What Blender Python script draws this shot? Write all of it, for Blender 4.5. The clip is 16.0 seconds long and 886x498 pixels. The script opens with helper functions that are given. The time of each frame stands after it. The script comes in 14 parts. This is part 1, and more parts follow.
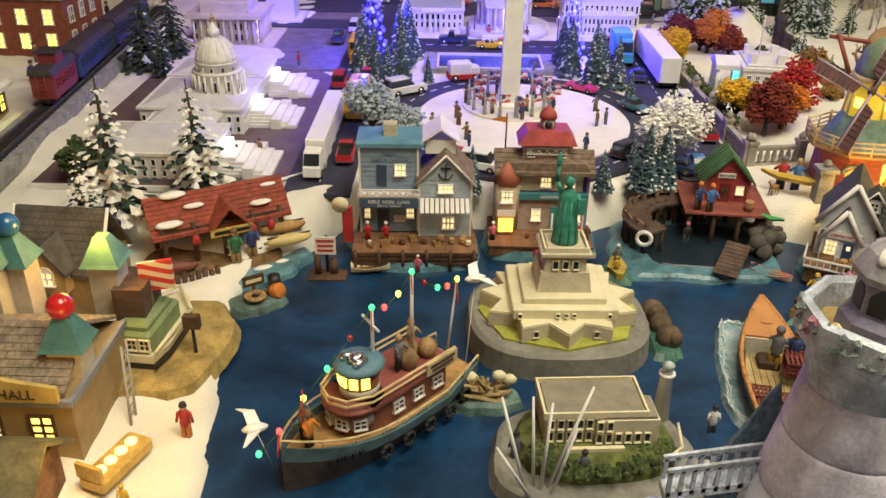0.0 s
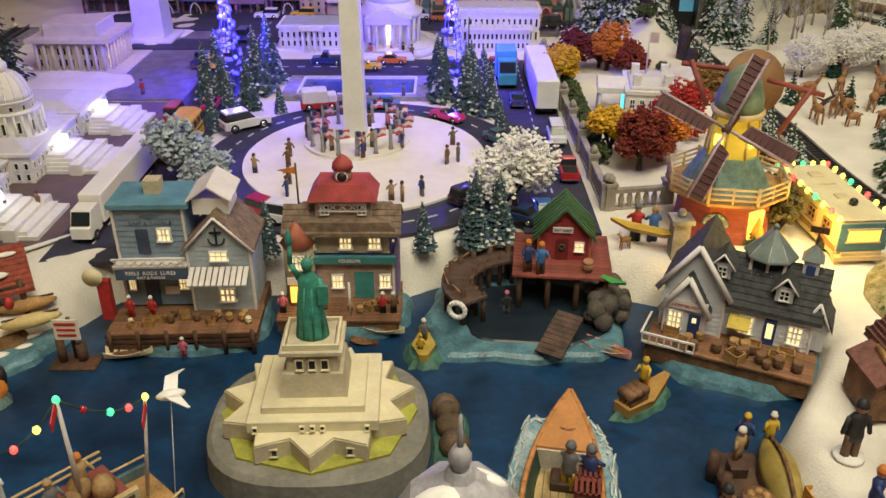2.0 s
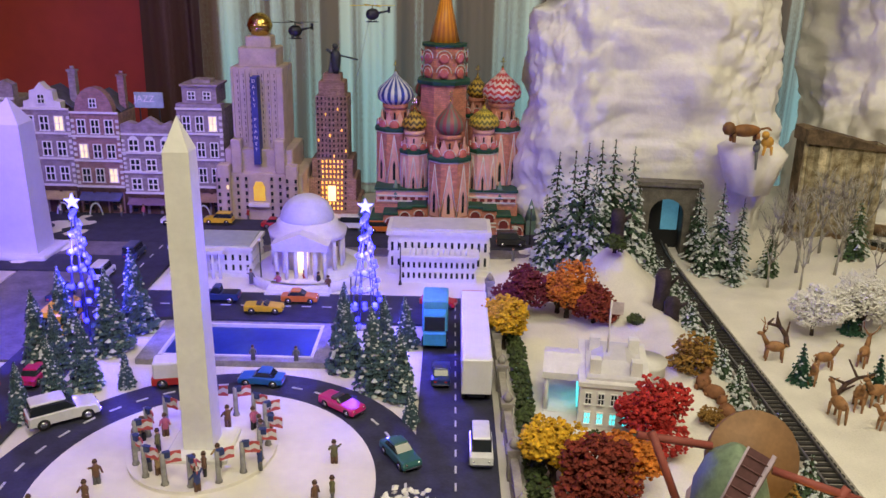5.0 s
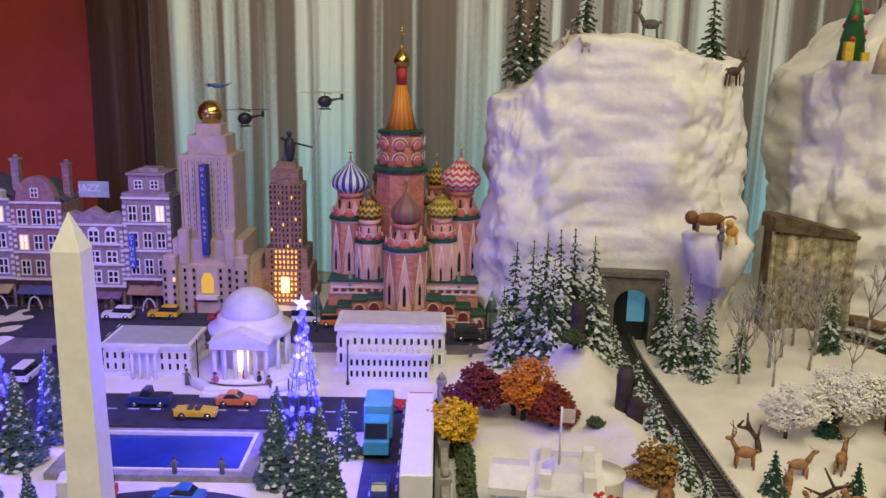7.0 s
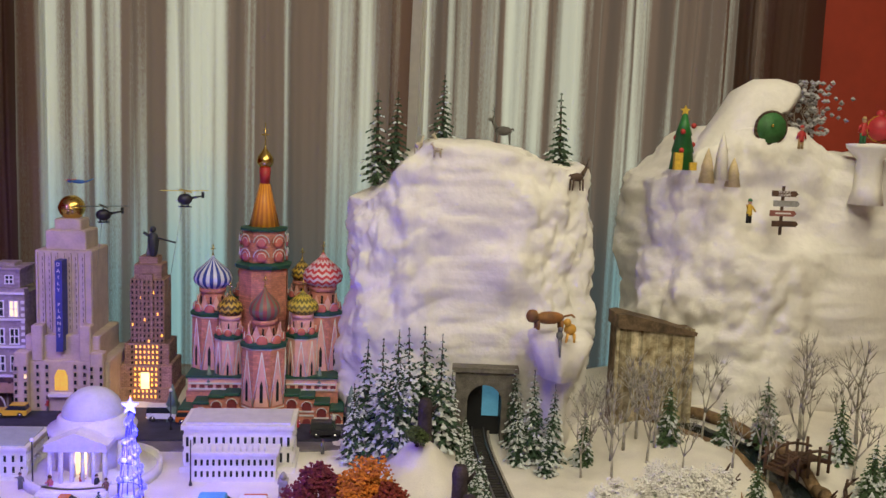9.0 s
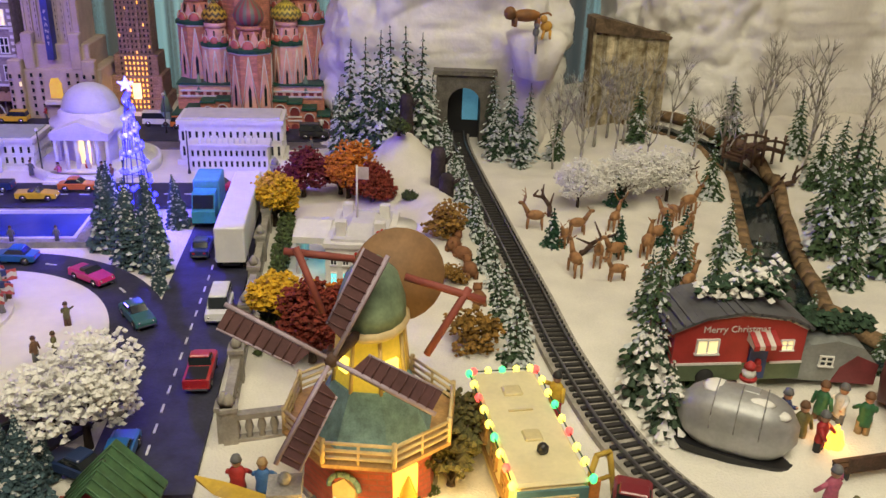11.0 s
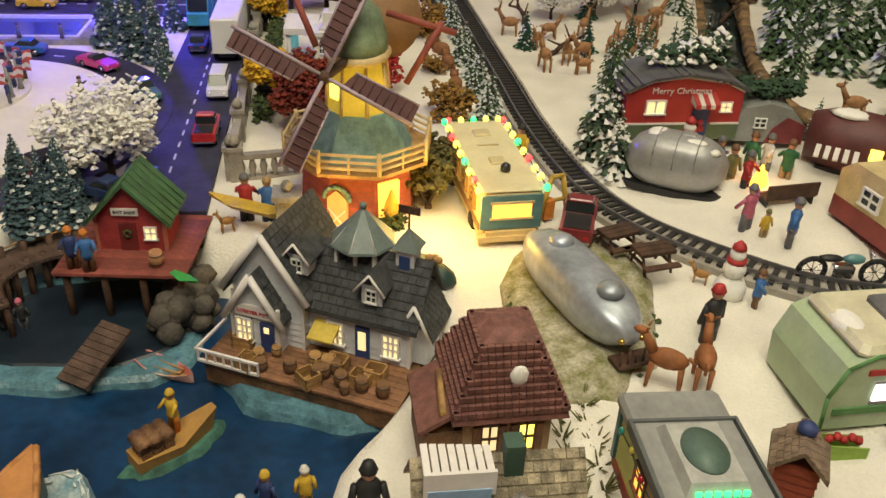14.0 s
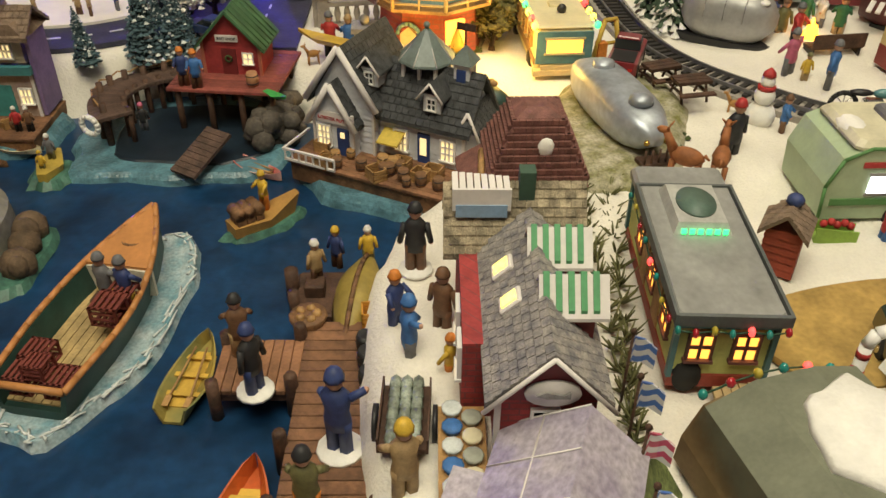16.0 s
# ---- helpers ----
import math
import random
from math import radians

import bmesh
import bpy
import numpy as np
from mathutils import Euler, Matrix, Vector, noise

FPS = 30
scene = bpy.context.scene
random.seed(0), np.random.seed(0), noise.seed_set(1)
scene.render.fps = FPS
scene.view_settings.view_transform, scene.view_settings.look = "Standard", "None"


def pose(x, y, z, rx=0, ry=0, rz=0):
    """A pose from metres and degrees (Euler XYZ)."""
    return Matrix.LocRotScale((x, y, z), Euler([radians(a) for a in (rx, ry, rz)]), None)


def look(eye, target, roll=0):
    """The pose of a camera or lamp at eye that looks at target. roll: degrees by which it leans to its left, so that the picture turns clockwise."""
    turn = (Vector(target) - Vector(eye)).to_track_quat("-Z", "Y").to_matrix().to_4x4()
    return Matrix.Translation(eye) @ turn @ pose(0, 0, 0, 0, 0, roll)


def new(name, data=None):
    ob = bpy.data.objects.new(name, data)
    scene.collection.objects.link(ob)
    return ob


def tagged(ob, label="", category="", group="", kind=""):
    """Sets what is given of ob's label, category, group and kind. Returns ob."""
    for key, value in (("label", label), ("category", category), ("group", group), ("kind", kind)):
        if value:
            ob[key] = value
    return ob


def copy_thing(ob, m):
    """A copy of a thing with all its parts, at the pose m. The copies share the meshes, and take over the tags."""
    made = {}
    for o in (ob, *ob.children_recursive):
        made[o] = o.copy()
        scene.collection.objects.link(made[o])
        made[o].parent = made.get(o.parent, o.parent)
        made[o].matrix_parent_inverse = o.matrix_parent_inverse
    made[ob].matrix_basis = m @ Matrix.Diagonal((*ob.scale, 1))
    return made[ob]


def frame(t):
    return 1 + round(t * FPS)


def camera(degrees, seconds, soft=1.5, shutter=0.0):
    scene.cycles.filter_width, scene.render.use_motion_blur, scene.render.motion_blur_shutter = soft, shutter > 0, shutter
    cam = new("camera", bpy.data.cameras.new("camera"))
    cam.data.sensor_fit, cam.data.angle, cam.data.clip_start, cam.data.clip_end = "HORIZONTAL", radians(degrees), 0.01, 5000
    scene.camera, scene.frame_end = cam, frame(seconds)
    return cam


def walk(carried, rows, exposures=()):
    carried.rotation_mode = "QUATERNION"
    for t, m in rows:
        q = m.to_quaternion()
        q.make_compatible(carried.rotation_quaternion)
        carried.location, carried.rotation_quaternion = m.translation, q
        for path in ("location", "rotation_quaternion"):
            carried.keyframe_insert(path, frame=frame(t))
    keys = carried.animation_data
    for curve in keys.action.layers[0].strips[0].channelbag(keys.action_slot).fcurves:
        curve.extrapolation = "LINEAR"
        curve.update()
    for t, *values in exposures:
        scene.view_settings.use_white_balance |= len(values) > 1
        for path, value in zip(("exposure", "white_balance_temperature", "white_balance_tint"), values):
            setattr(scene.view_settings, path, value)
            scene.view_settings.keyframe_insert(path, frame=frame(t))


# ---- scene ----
cam = camera(55.74, 16.0)
PATH = [
    (0, (0.0921, 0.1421, 0.4409), (0.0819, 1.9082, -0.4975), 1.09),
    (0.5, (0.0968, 0.1921, 0.4434), (0.2033, 1.9584, -0.4887), 1.88),
    (1, (0.1484, 0.2407, 0.4416), (0.2515, 2.0112, -0.4829), 1.54),
    (1.5, (0.2439, 0.2922, 0.4403), (0.2930, 2.0618, -0.4905), 1.15),
    (2, (0.3133, 0.3204, 0.4340), (0.3098, 2.0878, -0.5020), 0.04),
    (2.5, (0.3274, 0.3556, 0.4454), (0.2564, 2.1138, -0.5051), -0.79),
    (3, (0.3474, 0.4389, 0.4622), (0.2658, 2.1890, -0.5025), -0.52),
    (3.5, (0.3650, 0.5287, 0.4577), (0.4328, 2.3249, -0.4193), 1.68),
    (4, (0.3818, 0.5920, 0.4773), (0.4340, 2.4321, -0.3045), 1.49),
    (4.5, (0.4083, 0.6417, 0.4878), (0.4492, 2.4956, -0.2613), 1.41),
    (5, (0.4348, 0.7034, 0.4898), (0.4235, 2.5977, -0.1517), 1.23),
    (5.2, (0.4385, 0.7186, 0.4883), (0.4071, 2.6253, -0.1145), 0.99),
    (7.3, (0.5036, 0.7833, 0.4877), (0.5423, 2.7317, 0.0380), 1.31),
    (7.5, (0.5147, 0.7861, 0.4971), (0.5731, 2.7356, 0.0544), 1.51),
    (8, (0.5430, 0.7875, 0.5106), (0.6664, 2.7608, 0.2090), 2.10),
    (8.5, (0.5610, 0.7738, 0.5214), (0.7099, 2.7521, 0.2684), 2.20),
    (9, (0.5991, 0.7409, 0.5231), (0.7982, 2.7146, 0.2689), 2.26),
    (9.5, (0.6119, 0.6956, 0.5134), (0.8220, 2.6612, 0.2100), 2.42),
    (10, (0.6113, 0.6654, 0.4813), (0.8082, 2.5842, -0.0474), 1.91),
    (10.2, (0.6138, 0.6586, 0.4672), (0.8135, 2.5527, -0.1432), 1.78),
    (12.3, (0.6025, 0.6073, 0.4159), (0.8538, 2.4066, -0.4204), 3.08),
    (12.5, (0.5991, 0.5952, 0.4131), (0.8372, 2.3953, -0.4255), 2.89),
    (13, (0.5807, 0.5514, 0.4037), (0.7966, 2.3136, -0.5171), 2.41),
    (13.5, (0.5711, 0.5218, 0.3949), (0.8504, 2.2555, -0.5624), 2.93),
    (14, (0.6059, 0.4951, 0.3680), (0.8573, 2.1924, -0.6597), 2.76),
    (14.5, (0.6356, 0.4648, 0.3536), (0.8524, 2.1211, -0.7463), 3.06),
    (15, (0.6389, 0.4346, 0.3480), (0.7338, 2.1042, -0.7491), 0.99),
    (15.5, (0.6225, 0.3929, 0.3465), (0.6750, 2.0432, -0.7822), 1.01),
    (16, (0.6294, 0.3623, 0.3385), (0.6572, 1.9825, -0.8337), 0.71),
]
walk(cam, [(t, look(eye, target, roll)) for t, eye, target, roll in PATH], [(0, 0.36), (1, 0.24), (2, 0.06), (4, -0.03), (9, 0.0), (12.5, -0.12), (16, 0.02)])

# ---- world, lamps ----
world = bpy.data.worlds.new("room_dusk")
scene.world = world
world.use_nodes = True
world.node_tree.nodes["Background"].inputs[0].default_value = (0.9, 0.85, 0.8, 1)
world.node_tree.nodes["Background"].inputs[1].default_value = 0.25
scene.view_settings.exposure = 0.0


def lamp(name, kind, at, power, colour, size=0.1, target=None, angle=60, blend=0.6):
    data = bpy.data.lights.new(name, kind)
    data.energy, data.color = power, colour
    if kind == "AREA":
        data.size = size
    elif kind == "SPOT":
        data.spot_size, data.spot_blend, data.shadow_soft_size = radians(angle), blend, size
    else:
        data.shadow_soft_size = size
    ob = new(name, data)
    ob.matrix_world = look(at, target) if target else Matrix.Translation(at)
    return ob


lamp("ceiling_lamp_light", "AREA", (0.55, 0.35, 1.52), 26, (1.0, 0.92, 0.68), 0.9, (0.6, 0.9, 0))
# added fill with no fixture, brightens the mountains at the back
lamp("back_fill_light", "AREA", (1.25, 1.35, 1.55), 8.5, (1.0, 0.91, 0.64), 0.5, (1.0, 2.1, 0.2))
lamp("violet_strip_light", "SPOT", (-0.33, 1.6, 0.55), 17, (0.26, 0.14, 1.0), 0.04, (-0.22, 2.35, 0.12), 62)
lamp("purple_led_light", "SPOT", (-0.15, 1.75, 1.0), 14, (0.30, 0.14, 1.0), 0.08, (0.02, 1.85, 0), 82, 0.9)
lamp("blue_led_light", "POINT", (-0.062, 1.735, 0.13), 4.2, (0.07, 0.05, 1.0), 0.02)
lamp("blue_led_light", "POINT", (0.328, 1.745, 0.13), 4.2, (0.07, 0.05, 1.0), 0.02)
lamp("windmill_light", "POINT", (0.60, 1.10, 0.04), 0.12, (1.0, 0.55, 0.08), 0.015)
lamp("camper_glow_light", "POINT", (0.70, 1.10, 0.05), 0.26, (1.0, 0.62, 0.12), 0.02)
lamp("street_glow_light", "POINT", (-0.155, 0.60, 0.05), 0.17, (1.0, 0.52, 0.07), 0.02)
lamp("village_glow_light", "POINT", (-0.22, 0.80, 0.10), 0.42, (1.0, 0.52, 0.07), 0.02)

# ---- materials ----
MATS = {}


def mat(name, colour, rough=0.6, metal=0.0, var=0.12, scale=60.0, bump=0.0, glow=0.0, glow_colour=None, trans=0.0, fine=None, second=None, coat=0.0, per_object=0.0):
    if name in MATS:
        return MATS[name]
    m = bpy.data.materials.new(name)
    m.use_nodes = True
    nt = m.node_tree
    n, l = nt.nodes, nt.links
    b = n["Principled BSDF"]
    b.inputs["Roughness"].default_value = rough
    b.inputs["Metallic"].default_value = metal
    b.inputs["Transmission Weight"].default_value = trans
    b.inputs["Coat Weight"].default_value = coat
    co = n.new("ShaderNodeTexCoord")
    coarse = n.new("ShaderNodeTexNoise")
    coarse.inputs["Scale"].default_value = scale
    coarse.inputs["Detail"].default_value = 5
    l.new(co.outputs["Object"], coarse.inputs["Vector"])
    grain = n.new("ShaderNodeTexNoise")
    grain.inputs["Scale"].default_value = fine or scale * 6
    grain.inputs["Detail"].default_value = 3
    l.new(co.outputs["Object"], grain.inputs["Vector"])
    ramp = n.new("ShaderNodeValToRGB")
    c = Vector(colour[:3])
    lo = Vector(second) if second else c * (1 - 1.6 * var)
    hi = c * (1 + var)
    ramp.color_ramp.elements[0].position, ramp.color_ramp.elements[1].position = 0.32, 0.68
    ramp.color_ramp.elements[0].color = (*[max(0, v) for v in lo], 1)
    ramp.color_ramp.elements[1].color = (*[min(1, v) for v in hi], 1)
    l.new(coarse.outputs["Fac"], ramp.inputs["Fac"])
    mix = n.new("ShaderNodeMix")
    mix.data_type, mix.blend_type = "RGBA", "MULTIPLY"
    mix.inputs["Factor"].default_value = min(1, 2.5 * var)
    l.new(ramp.outputs["Color"], mix.inputs["A"])
    gr = n.new("ShaderNodeMapRange")
    gr.inputs["From Min"].default_value, gr.inputs["From Max"].default_value = 0.25, 0.75
    gr.inputs["To Min"].default_value, gr.inputs["To Max"].default_value = 0.6, 1.25
    l.new(grain.outputs["Fac"], gr.inputs["Value"])
    l.new(gr.outputs["Result"], mix.inputs["B"])
    out = mix.outputs["Result"]
    if per_object:
        info = n.new("ShaderNodeObjectInfo")
        hs = n.new("ShaderNodeHueSaturation")
        mr = n.new("ShaderNodeMapRange")
        mr.inputs["To Min"].default_value, mr.inputs["To Max"].default_value = 1 - per_object, 1 + per_object
        l.new(info.outputs["Random"], mr.inputs["Value"])
        l.new(mr.outputs["Result"], hs.inputs["Value"])
        l.new(out, hs.inputs["Color"])
        out = hs.outputs["Color"]
    l.new(out, b.inputs["Base Color"])
    if bump:
        bp = n.new("ShaderNodeBump")
        bp.inputs["Strength"].default_value = min(1, bump)
        bp.inputs["Distance"].default_value = 0.002
        l.new(grain.outputs["Fac"], bp.inputs["Height"])
        l.new(bp.outputs["Normal"], b.inputs["Normal"])
    if glow:
        b.inputs["Emission Color"].default_value = (*(glow_colour or colour)[:3], 1)
        b.inputs["Emission Strength"].default_value = glow
    MATS[name] = m
    return m


def brick_mat(name, colour, mortar, size=0.006, bump=0.5, rough=0.8):
    if name in MATS:
        return MATS[name]
    m = mat(name, colour, rough, var=0.15, scale=90)
    nt = m.node_tree
    n, l = nt.nodes, nt.links
    b = n["Principled BSDF"]
    src = b.inputs["Base Color"].links[0].from_socket
    geo = n.new("ShaderNodeTexCoord")
    sep = n.new("ShaderNodeSeparateXYZ")
    l.new(geo.outputs["Object"], sep.inputs[0])
    add = n.new("ShaderNodeMath")
    l.new(sep.outputs["X"], add.inputs[0])
    l.new(sep.outputs["Y"], add.inputs[1])
    com = n.new("ShaderNodeCombineXYZ")
    l.new(add.outputs[0], com.inputs["X"])
    l.new(sep.outputs["Z"], com.inputs["Y"])
    br = n.new("ShaderNodeTexBrick")
    br.inputs["Scale"].default_value = 1.0
    br.inputs["Brick Width"].default_value = size * 2
    br.inputs["Row Height"].default_value = size * 0.8
    br.inputs["Mortar Size"].default_value = size * 0.09
    br.inputs["Color2"].default_value = (0.75, 0.72, 0.7, 1)
    br.inputs["Color1"].default_value = (1, 1, 1, 1)
    br.inputs["Mortar"].default_value = (*[mortar[i] / max(colour[i], 0.02) if mortar[i] < colour[i] else 1 for i in range(3)], 1)
    l.new(com.outputs[0], br.inputs["Vector"])
    mx = n.new("ShaderNodeMix")
    mx.data_type, mx.blend_type = "RGBA", "MULTIPLY"
    mx.inputs["Factor"].default_value = 1
    l.new(src, mx.inputs["A"])
    l.new(br.outputs["Color"], mx.inputs["B"])
    l.new(mx.outputs["Result"], b.inputs["Base Color"])
    bp = n.new("ShaderNodeBump")
    bp.inputs["Strength"].default_value = bump
    bp.inputs["Distance"].default_value = 0.001
    bp.invert = True
    l.new(br.outputs["Fac"], bp.inputs["Height"])
    l.new(bp.outputs["Normal"], b.inputs["Normal"])
    return m


SNOW = mat("snow_cotton", (0.78, 0.74, 0.66), 0.95, var=0.06, scale=18, bump=0.6, fine=420)
SNOWCAP = mat("snow_cap", (0.82, 0.80, 0.76), 0.8, var=0.05, scale=60, bump=0.3)
WATER = mat("painted_water", (0.008, 0.040, 0.105), 0.3, var=0.28, scale=22, bump=0.12, fine=120)
ASPHALT = mat("asphalt", (0.035, 0.036, 0.062), 0.7, var=0.2, scale=50, bump=0.2)
WHITE = mat("white_plastic", (0.80, 0.79, 0.77), 0.45, var=0.03)
MARBLE = mat("marble_card", (0.74, 0.72, 0.69), 0.6, var=0.05, scale=80)
IVORY = mat("ivory_resin", (0.72, 0.68, 0.52), 0.6, var=0.06, scale=80)
GREYSTONE = mat("grey_stone", (0.30, 0.29, 0.28), 0.85, var=0.2, scale=70, bump=0.4)
DARKSTONE = mat("dark_rock", (0.10, 0.085, 0.07), 0.85, var=0.35, scale=60, bump=0.5)
WOOD = mat("brown_wood", (0.20, 0.10, 0.045), 0.7, var=0.3, scale=80, bump=0.4)
DARKWOOD = mat("dark_wood", (0.085, 0.042, 0.025), 0.7, var=0.3, scale=80, bump=0.4)
TANWOOD = mat("tan_wood", (0.42, 0.24, 0.09), 0.6, var=0.22, scale=80, bump=0.3)
BLACK = mat("black_plastic", (0.018, 0.018, 0.02), 0.45, var=0.1)
RUBBER = mat("tyre_rubber", (0.02, 0.02, 0.02), 0.8, var=0.1)
CHROME = mat("chrome", (0.75, 0.75, 0.76), 0.18, 1.0, var=0.04)
ALUM = mat("brushed_aluminium", (0.70, 0.70, 0.71), 0.5, 0.25, var=0.08, scale=40)
BRASS = mat("brass_gilt", (0.72, 0.50, 0.13), 0.25, 1.0, var=0.1)
GLASSDARK = mat("dark_glass", (0.02, 0.025, 0.03), 0.08, var=0.05)
WARMGLOW = mat("warm_window_light", (1.0, 0.8, 0.4), 0.4, var=0.1, glow=0.95, glow_colour=(1.0, 0.76, 0.36))
WHITEGLOW = mat("white_led_light", (1, 1, 1), 0.4, var=0.02, glow=3.0, glow_colour=(0.93, 0.93, 1.0))
AMBERGLOW = mat("amber_light", (1.0, 0.45, 0.1), 0.4, var=0.1, glow=2.2, glow_colour=(1.0, 0.42, 0.06))
BLUEGLOW = mat("blue_led_bulb", (0.04, 0.04, 0.7), 0.4, var=0.02, glow=9.0, glow_colour=(0.02, 0.018, 1.0))
CYANGLOW = mat("cyan_led_light", (0.2, 0.9, 0.9), 0.4, var=0.05, glow=1.2, glow_colour=(0.1, 0.85, 0.9))
GREENGLOW = mat("green_led_light", (0.1, 1.0, 0.3), 0.4, var=0.05, glow=2.0, glow_colour=(0.05, 0.95, 0.25))
REDGLOW = mat("red_led_bulb", (1.0, 0.1, 0.1), 0.4, var=0.05, glow=2.5, glow_colour=(1.0, 0.06, 0.05))
YELGLOW = mat("yellow_led_bulb", (1.0, 0.85, 0.2), 0.4, var=0.05, glow=2.6, glow_colour=(1.0, 0.8, 0.1))
BARK = mat("bark", (0.07, 0.045, 0.03), 0.9, var=0.3, bump=0.5)
PINE = mat("pine_needles", (0.035, 0.075, 0.04), 0.85, var=0.35, scale=120)
PINEBLUE = mat("bottle_brush_fir", (0.065, 0.115, 0.135), 0.85, var=0.3, scale=120)
FROST = mat("frosted_tips", (0.62, 0.66, 0.66), 0.9, var=0.12, scale=150)
HEDGE = mat("hedge_green", (0.07, 0.10, 0.03), 0.9, var=0.4, scale=150, bump=0.6)


def paint(name, colour, rough=0.55, var=0.1, **k):
    return mat(name, colour, rough, var=var, **k)


# ---- mesh helpers ----
class Shape:
    """One bmesh with solids added to it; every method takes a pose m."""

    def __init__(self):
        self.bm = bmesh.new()
        self.slot = 0

    def _put(self, verts, faces, m=None, smooth=False):
        vs = [self.bm.verts.new(m @ Vector(v) if m else v) for v in verts]
        for f in faces:
            try:
                fc = self.bm.faces.new([vs[i] for i in f])
                fc.material_index, fc.smooth = self.slot, smooth
            except ValueError:
                pass
        return self

    def box(self, x0, x1, y0, y1, z0, z1, m=None, taper=0.0):
        t = taper
        v = [(x0, y0, z0), (x1, y0, z0), (x1, y1, z0), (x0, y1, z0), (x0 + t, y0 + t, z1), (x1 - t, y0 + t, z1), (x1 - t, y1 - t, z1), (x0 + t, y1 - t, z1)]
        return self._put(v, [(3, 2, 1, 0), (4, 5, 6, 7), (0, 1, 5, 4), (1, 2, 6, 5), (2, 3, 7, 6), (3, 0, 4, 7)], m)

    def bevel_box(self, x0, x1, y0, y1, z0, z1, b, m=None):
        """A box with chamfered upright edges and a chamfered top."""
        ring = [(x0 + b, y0), (x1 - b, y0), (x1, y0 + b), (x1, y1 - b), (x1 - b, y1), (x0 + b, y1), (x0, y1 - b), (x0, y0 + b)]
        cx, cy = (x0 + x1) / 2, (y0 + y1) / 2
        sx, sy = 1 - 2 * b / max(x1 - x0, 1e-6), 1 - 2 * b / max(y1 - y0, 1e-6)
        top = [(cx + (x - cx) * sx, cy + (y - cy) * sy) for x, y in ring]
        return self.loft([[(x, y, z0) for x, y in ring], [(x, y, z1 - b) for x, y in ring], [(x, y, z1) for x, y in top]], m)

    def loft(self, rings, m=None, smooth=False, caps=True):
        n = len(rings[0])
        v = [p for r in rings for p in r]
        f = [(k * n + i, k * n + (i + 1) % n, (k + 1) * n + (i + 1) % n, (k + 1) * n + i) for k in range(len(rings) - 1) for i in range(n)]
        if caps:
            f += [tuple(range(n - 1, -1, -1)), tuple(range((len(rings) - 1) * n, len(rings) * n))]
        return self._put(v, f, m, smooth)

    def lathe(self, profile, n=12, m=None, smooth=True, turn=0.0, sx=1.0, sy=1.0):
        rings = [[(max(r, 1e-5) * sx * math.cos(turn + 2 * math.pi * i / n), max(r, 1e-5) * sy * math.sin(turn + 2 * math.pi * i / n), z) for i in range(n)] for r, z in profile]
        return self.loft(rings, m, smooth)

    def cyl(self, x, y, z0, z1, r, r2=None, n=10, m=None, smooth=True):
        t = Matrix.Translation((x, y, 0))
        return self.lathe([(r, z0), (r if r2 is None else r2, z1)], n, m @ t if m else t, smooth)

    def rod(self, a, b, r, r2=None, n=6):
        a, b = Vector(a), Vector(b)
        q = (b - a).to_track_quat("Z", "Y").to_matrix().to_4x4()
        return self.lathe([(r, 0), (r if r2 is None else r2, (b - a).length)], n, Matrix.Translation(a) @ q, True)

    def tube(self, pts, r, n=5):
        for a, b in zip(pts, pts[1:]):
            self.rod(a, b, r, r, n)
        return self

    def prism(self, poly, y0, y1, m=None):
        """A polygon in x, z pushed along y."""
        n = len(poly)
        v = [(x, y0, z) for x, z in poly] + [(x, y1, z) for x, z in poly]
        f = [tuple(range(n)), tuple(range(2 * n - 1, n - 1, -1))] + [(i + n, (i + 1) % n + n, (i + 1) % n, i) for i in range(n)]
        return self._put(v, f, m)

    def plate(self, poly, z0, z1, m=None):
        """A polygon in x, y pushed along z."""
        n = len(poly)
        v = [(x, y, z0) for x, y in poly] + [(x, y, z1) for x, y in poly]
        f = [tuple(range(n - 1, -1, -1)), tuple(range(n, 2 * n))] + [(i, (i + 1) % n, (i + 1) % n + n, i + n) for i in range(n)]
        return self._put(v, f, m)

    def ball(self, x, y, z, r, sz=1.0, n=8, k=5, sx=1.0, sy=1.0, m=None):
        prof = [(r * math.sin(math.pi * i / k), -r * sz * math.cos(math.pi * i / k)) for i in range(k + 1)]
        t = Matrix.Translation((x, y, z))
        return self.lathe(prof, n, m @ t if m else t, True, 0, sx, sy)

    def bit(self, x, y, z, r, rng):
        """A small uneven clump: a squashed octahedron."""
        a = rng.uniform(0, 6.28)
        s = [r * rng.uniform(0.6, 1.25) for _ in range(4)]
        ca, sa = math.cos(a), math.sin(a)
        v = [(x + s[0] * ca, y + s[0] * sa, z), (x - s[1] * sa, y + s[1] * ca, z + 0.2 * r), (x - s[2] * ca, y - s[2] * sa, z), (x + s[3] * sa, y - s[3] * ca, z - 0.2 * r), (x, y, z + 0.8 * r), (x, y, z - 0.7 * r)]
        return self._put(v, [(0, 1, 4), (1, 2, 4), (2, 3, 4), (3, 0, 4), (1, 0, 5), (2, 1, 5), (3, 2, 5), (0, 3, 5)])

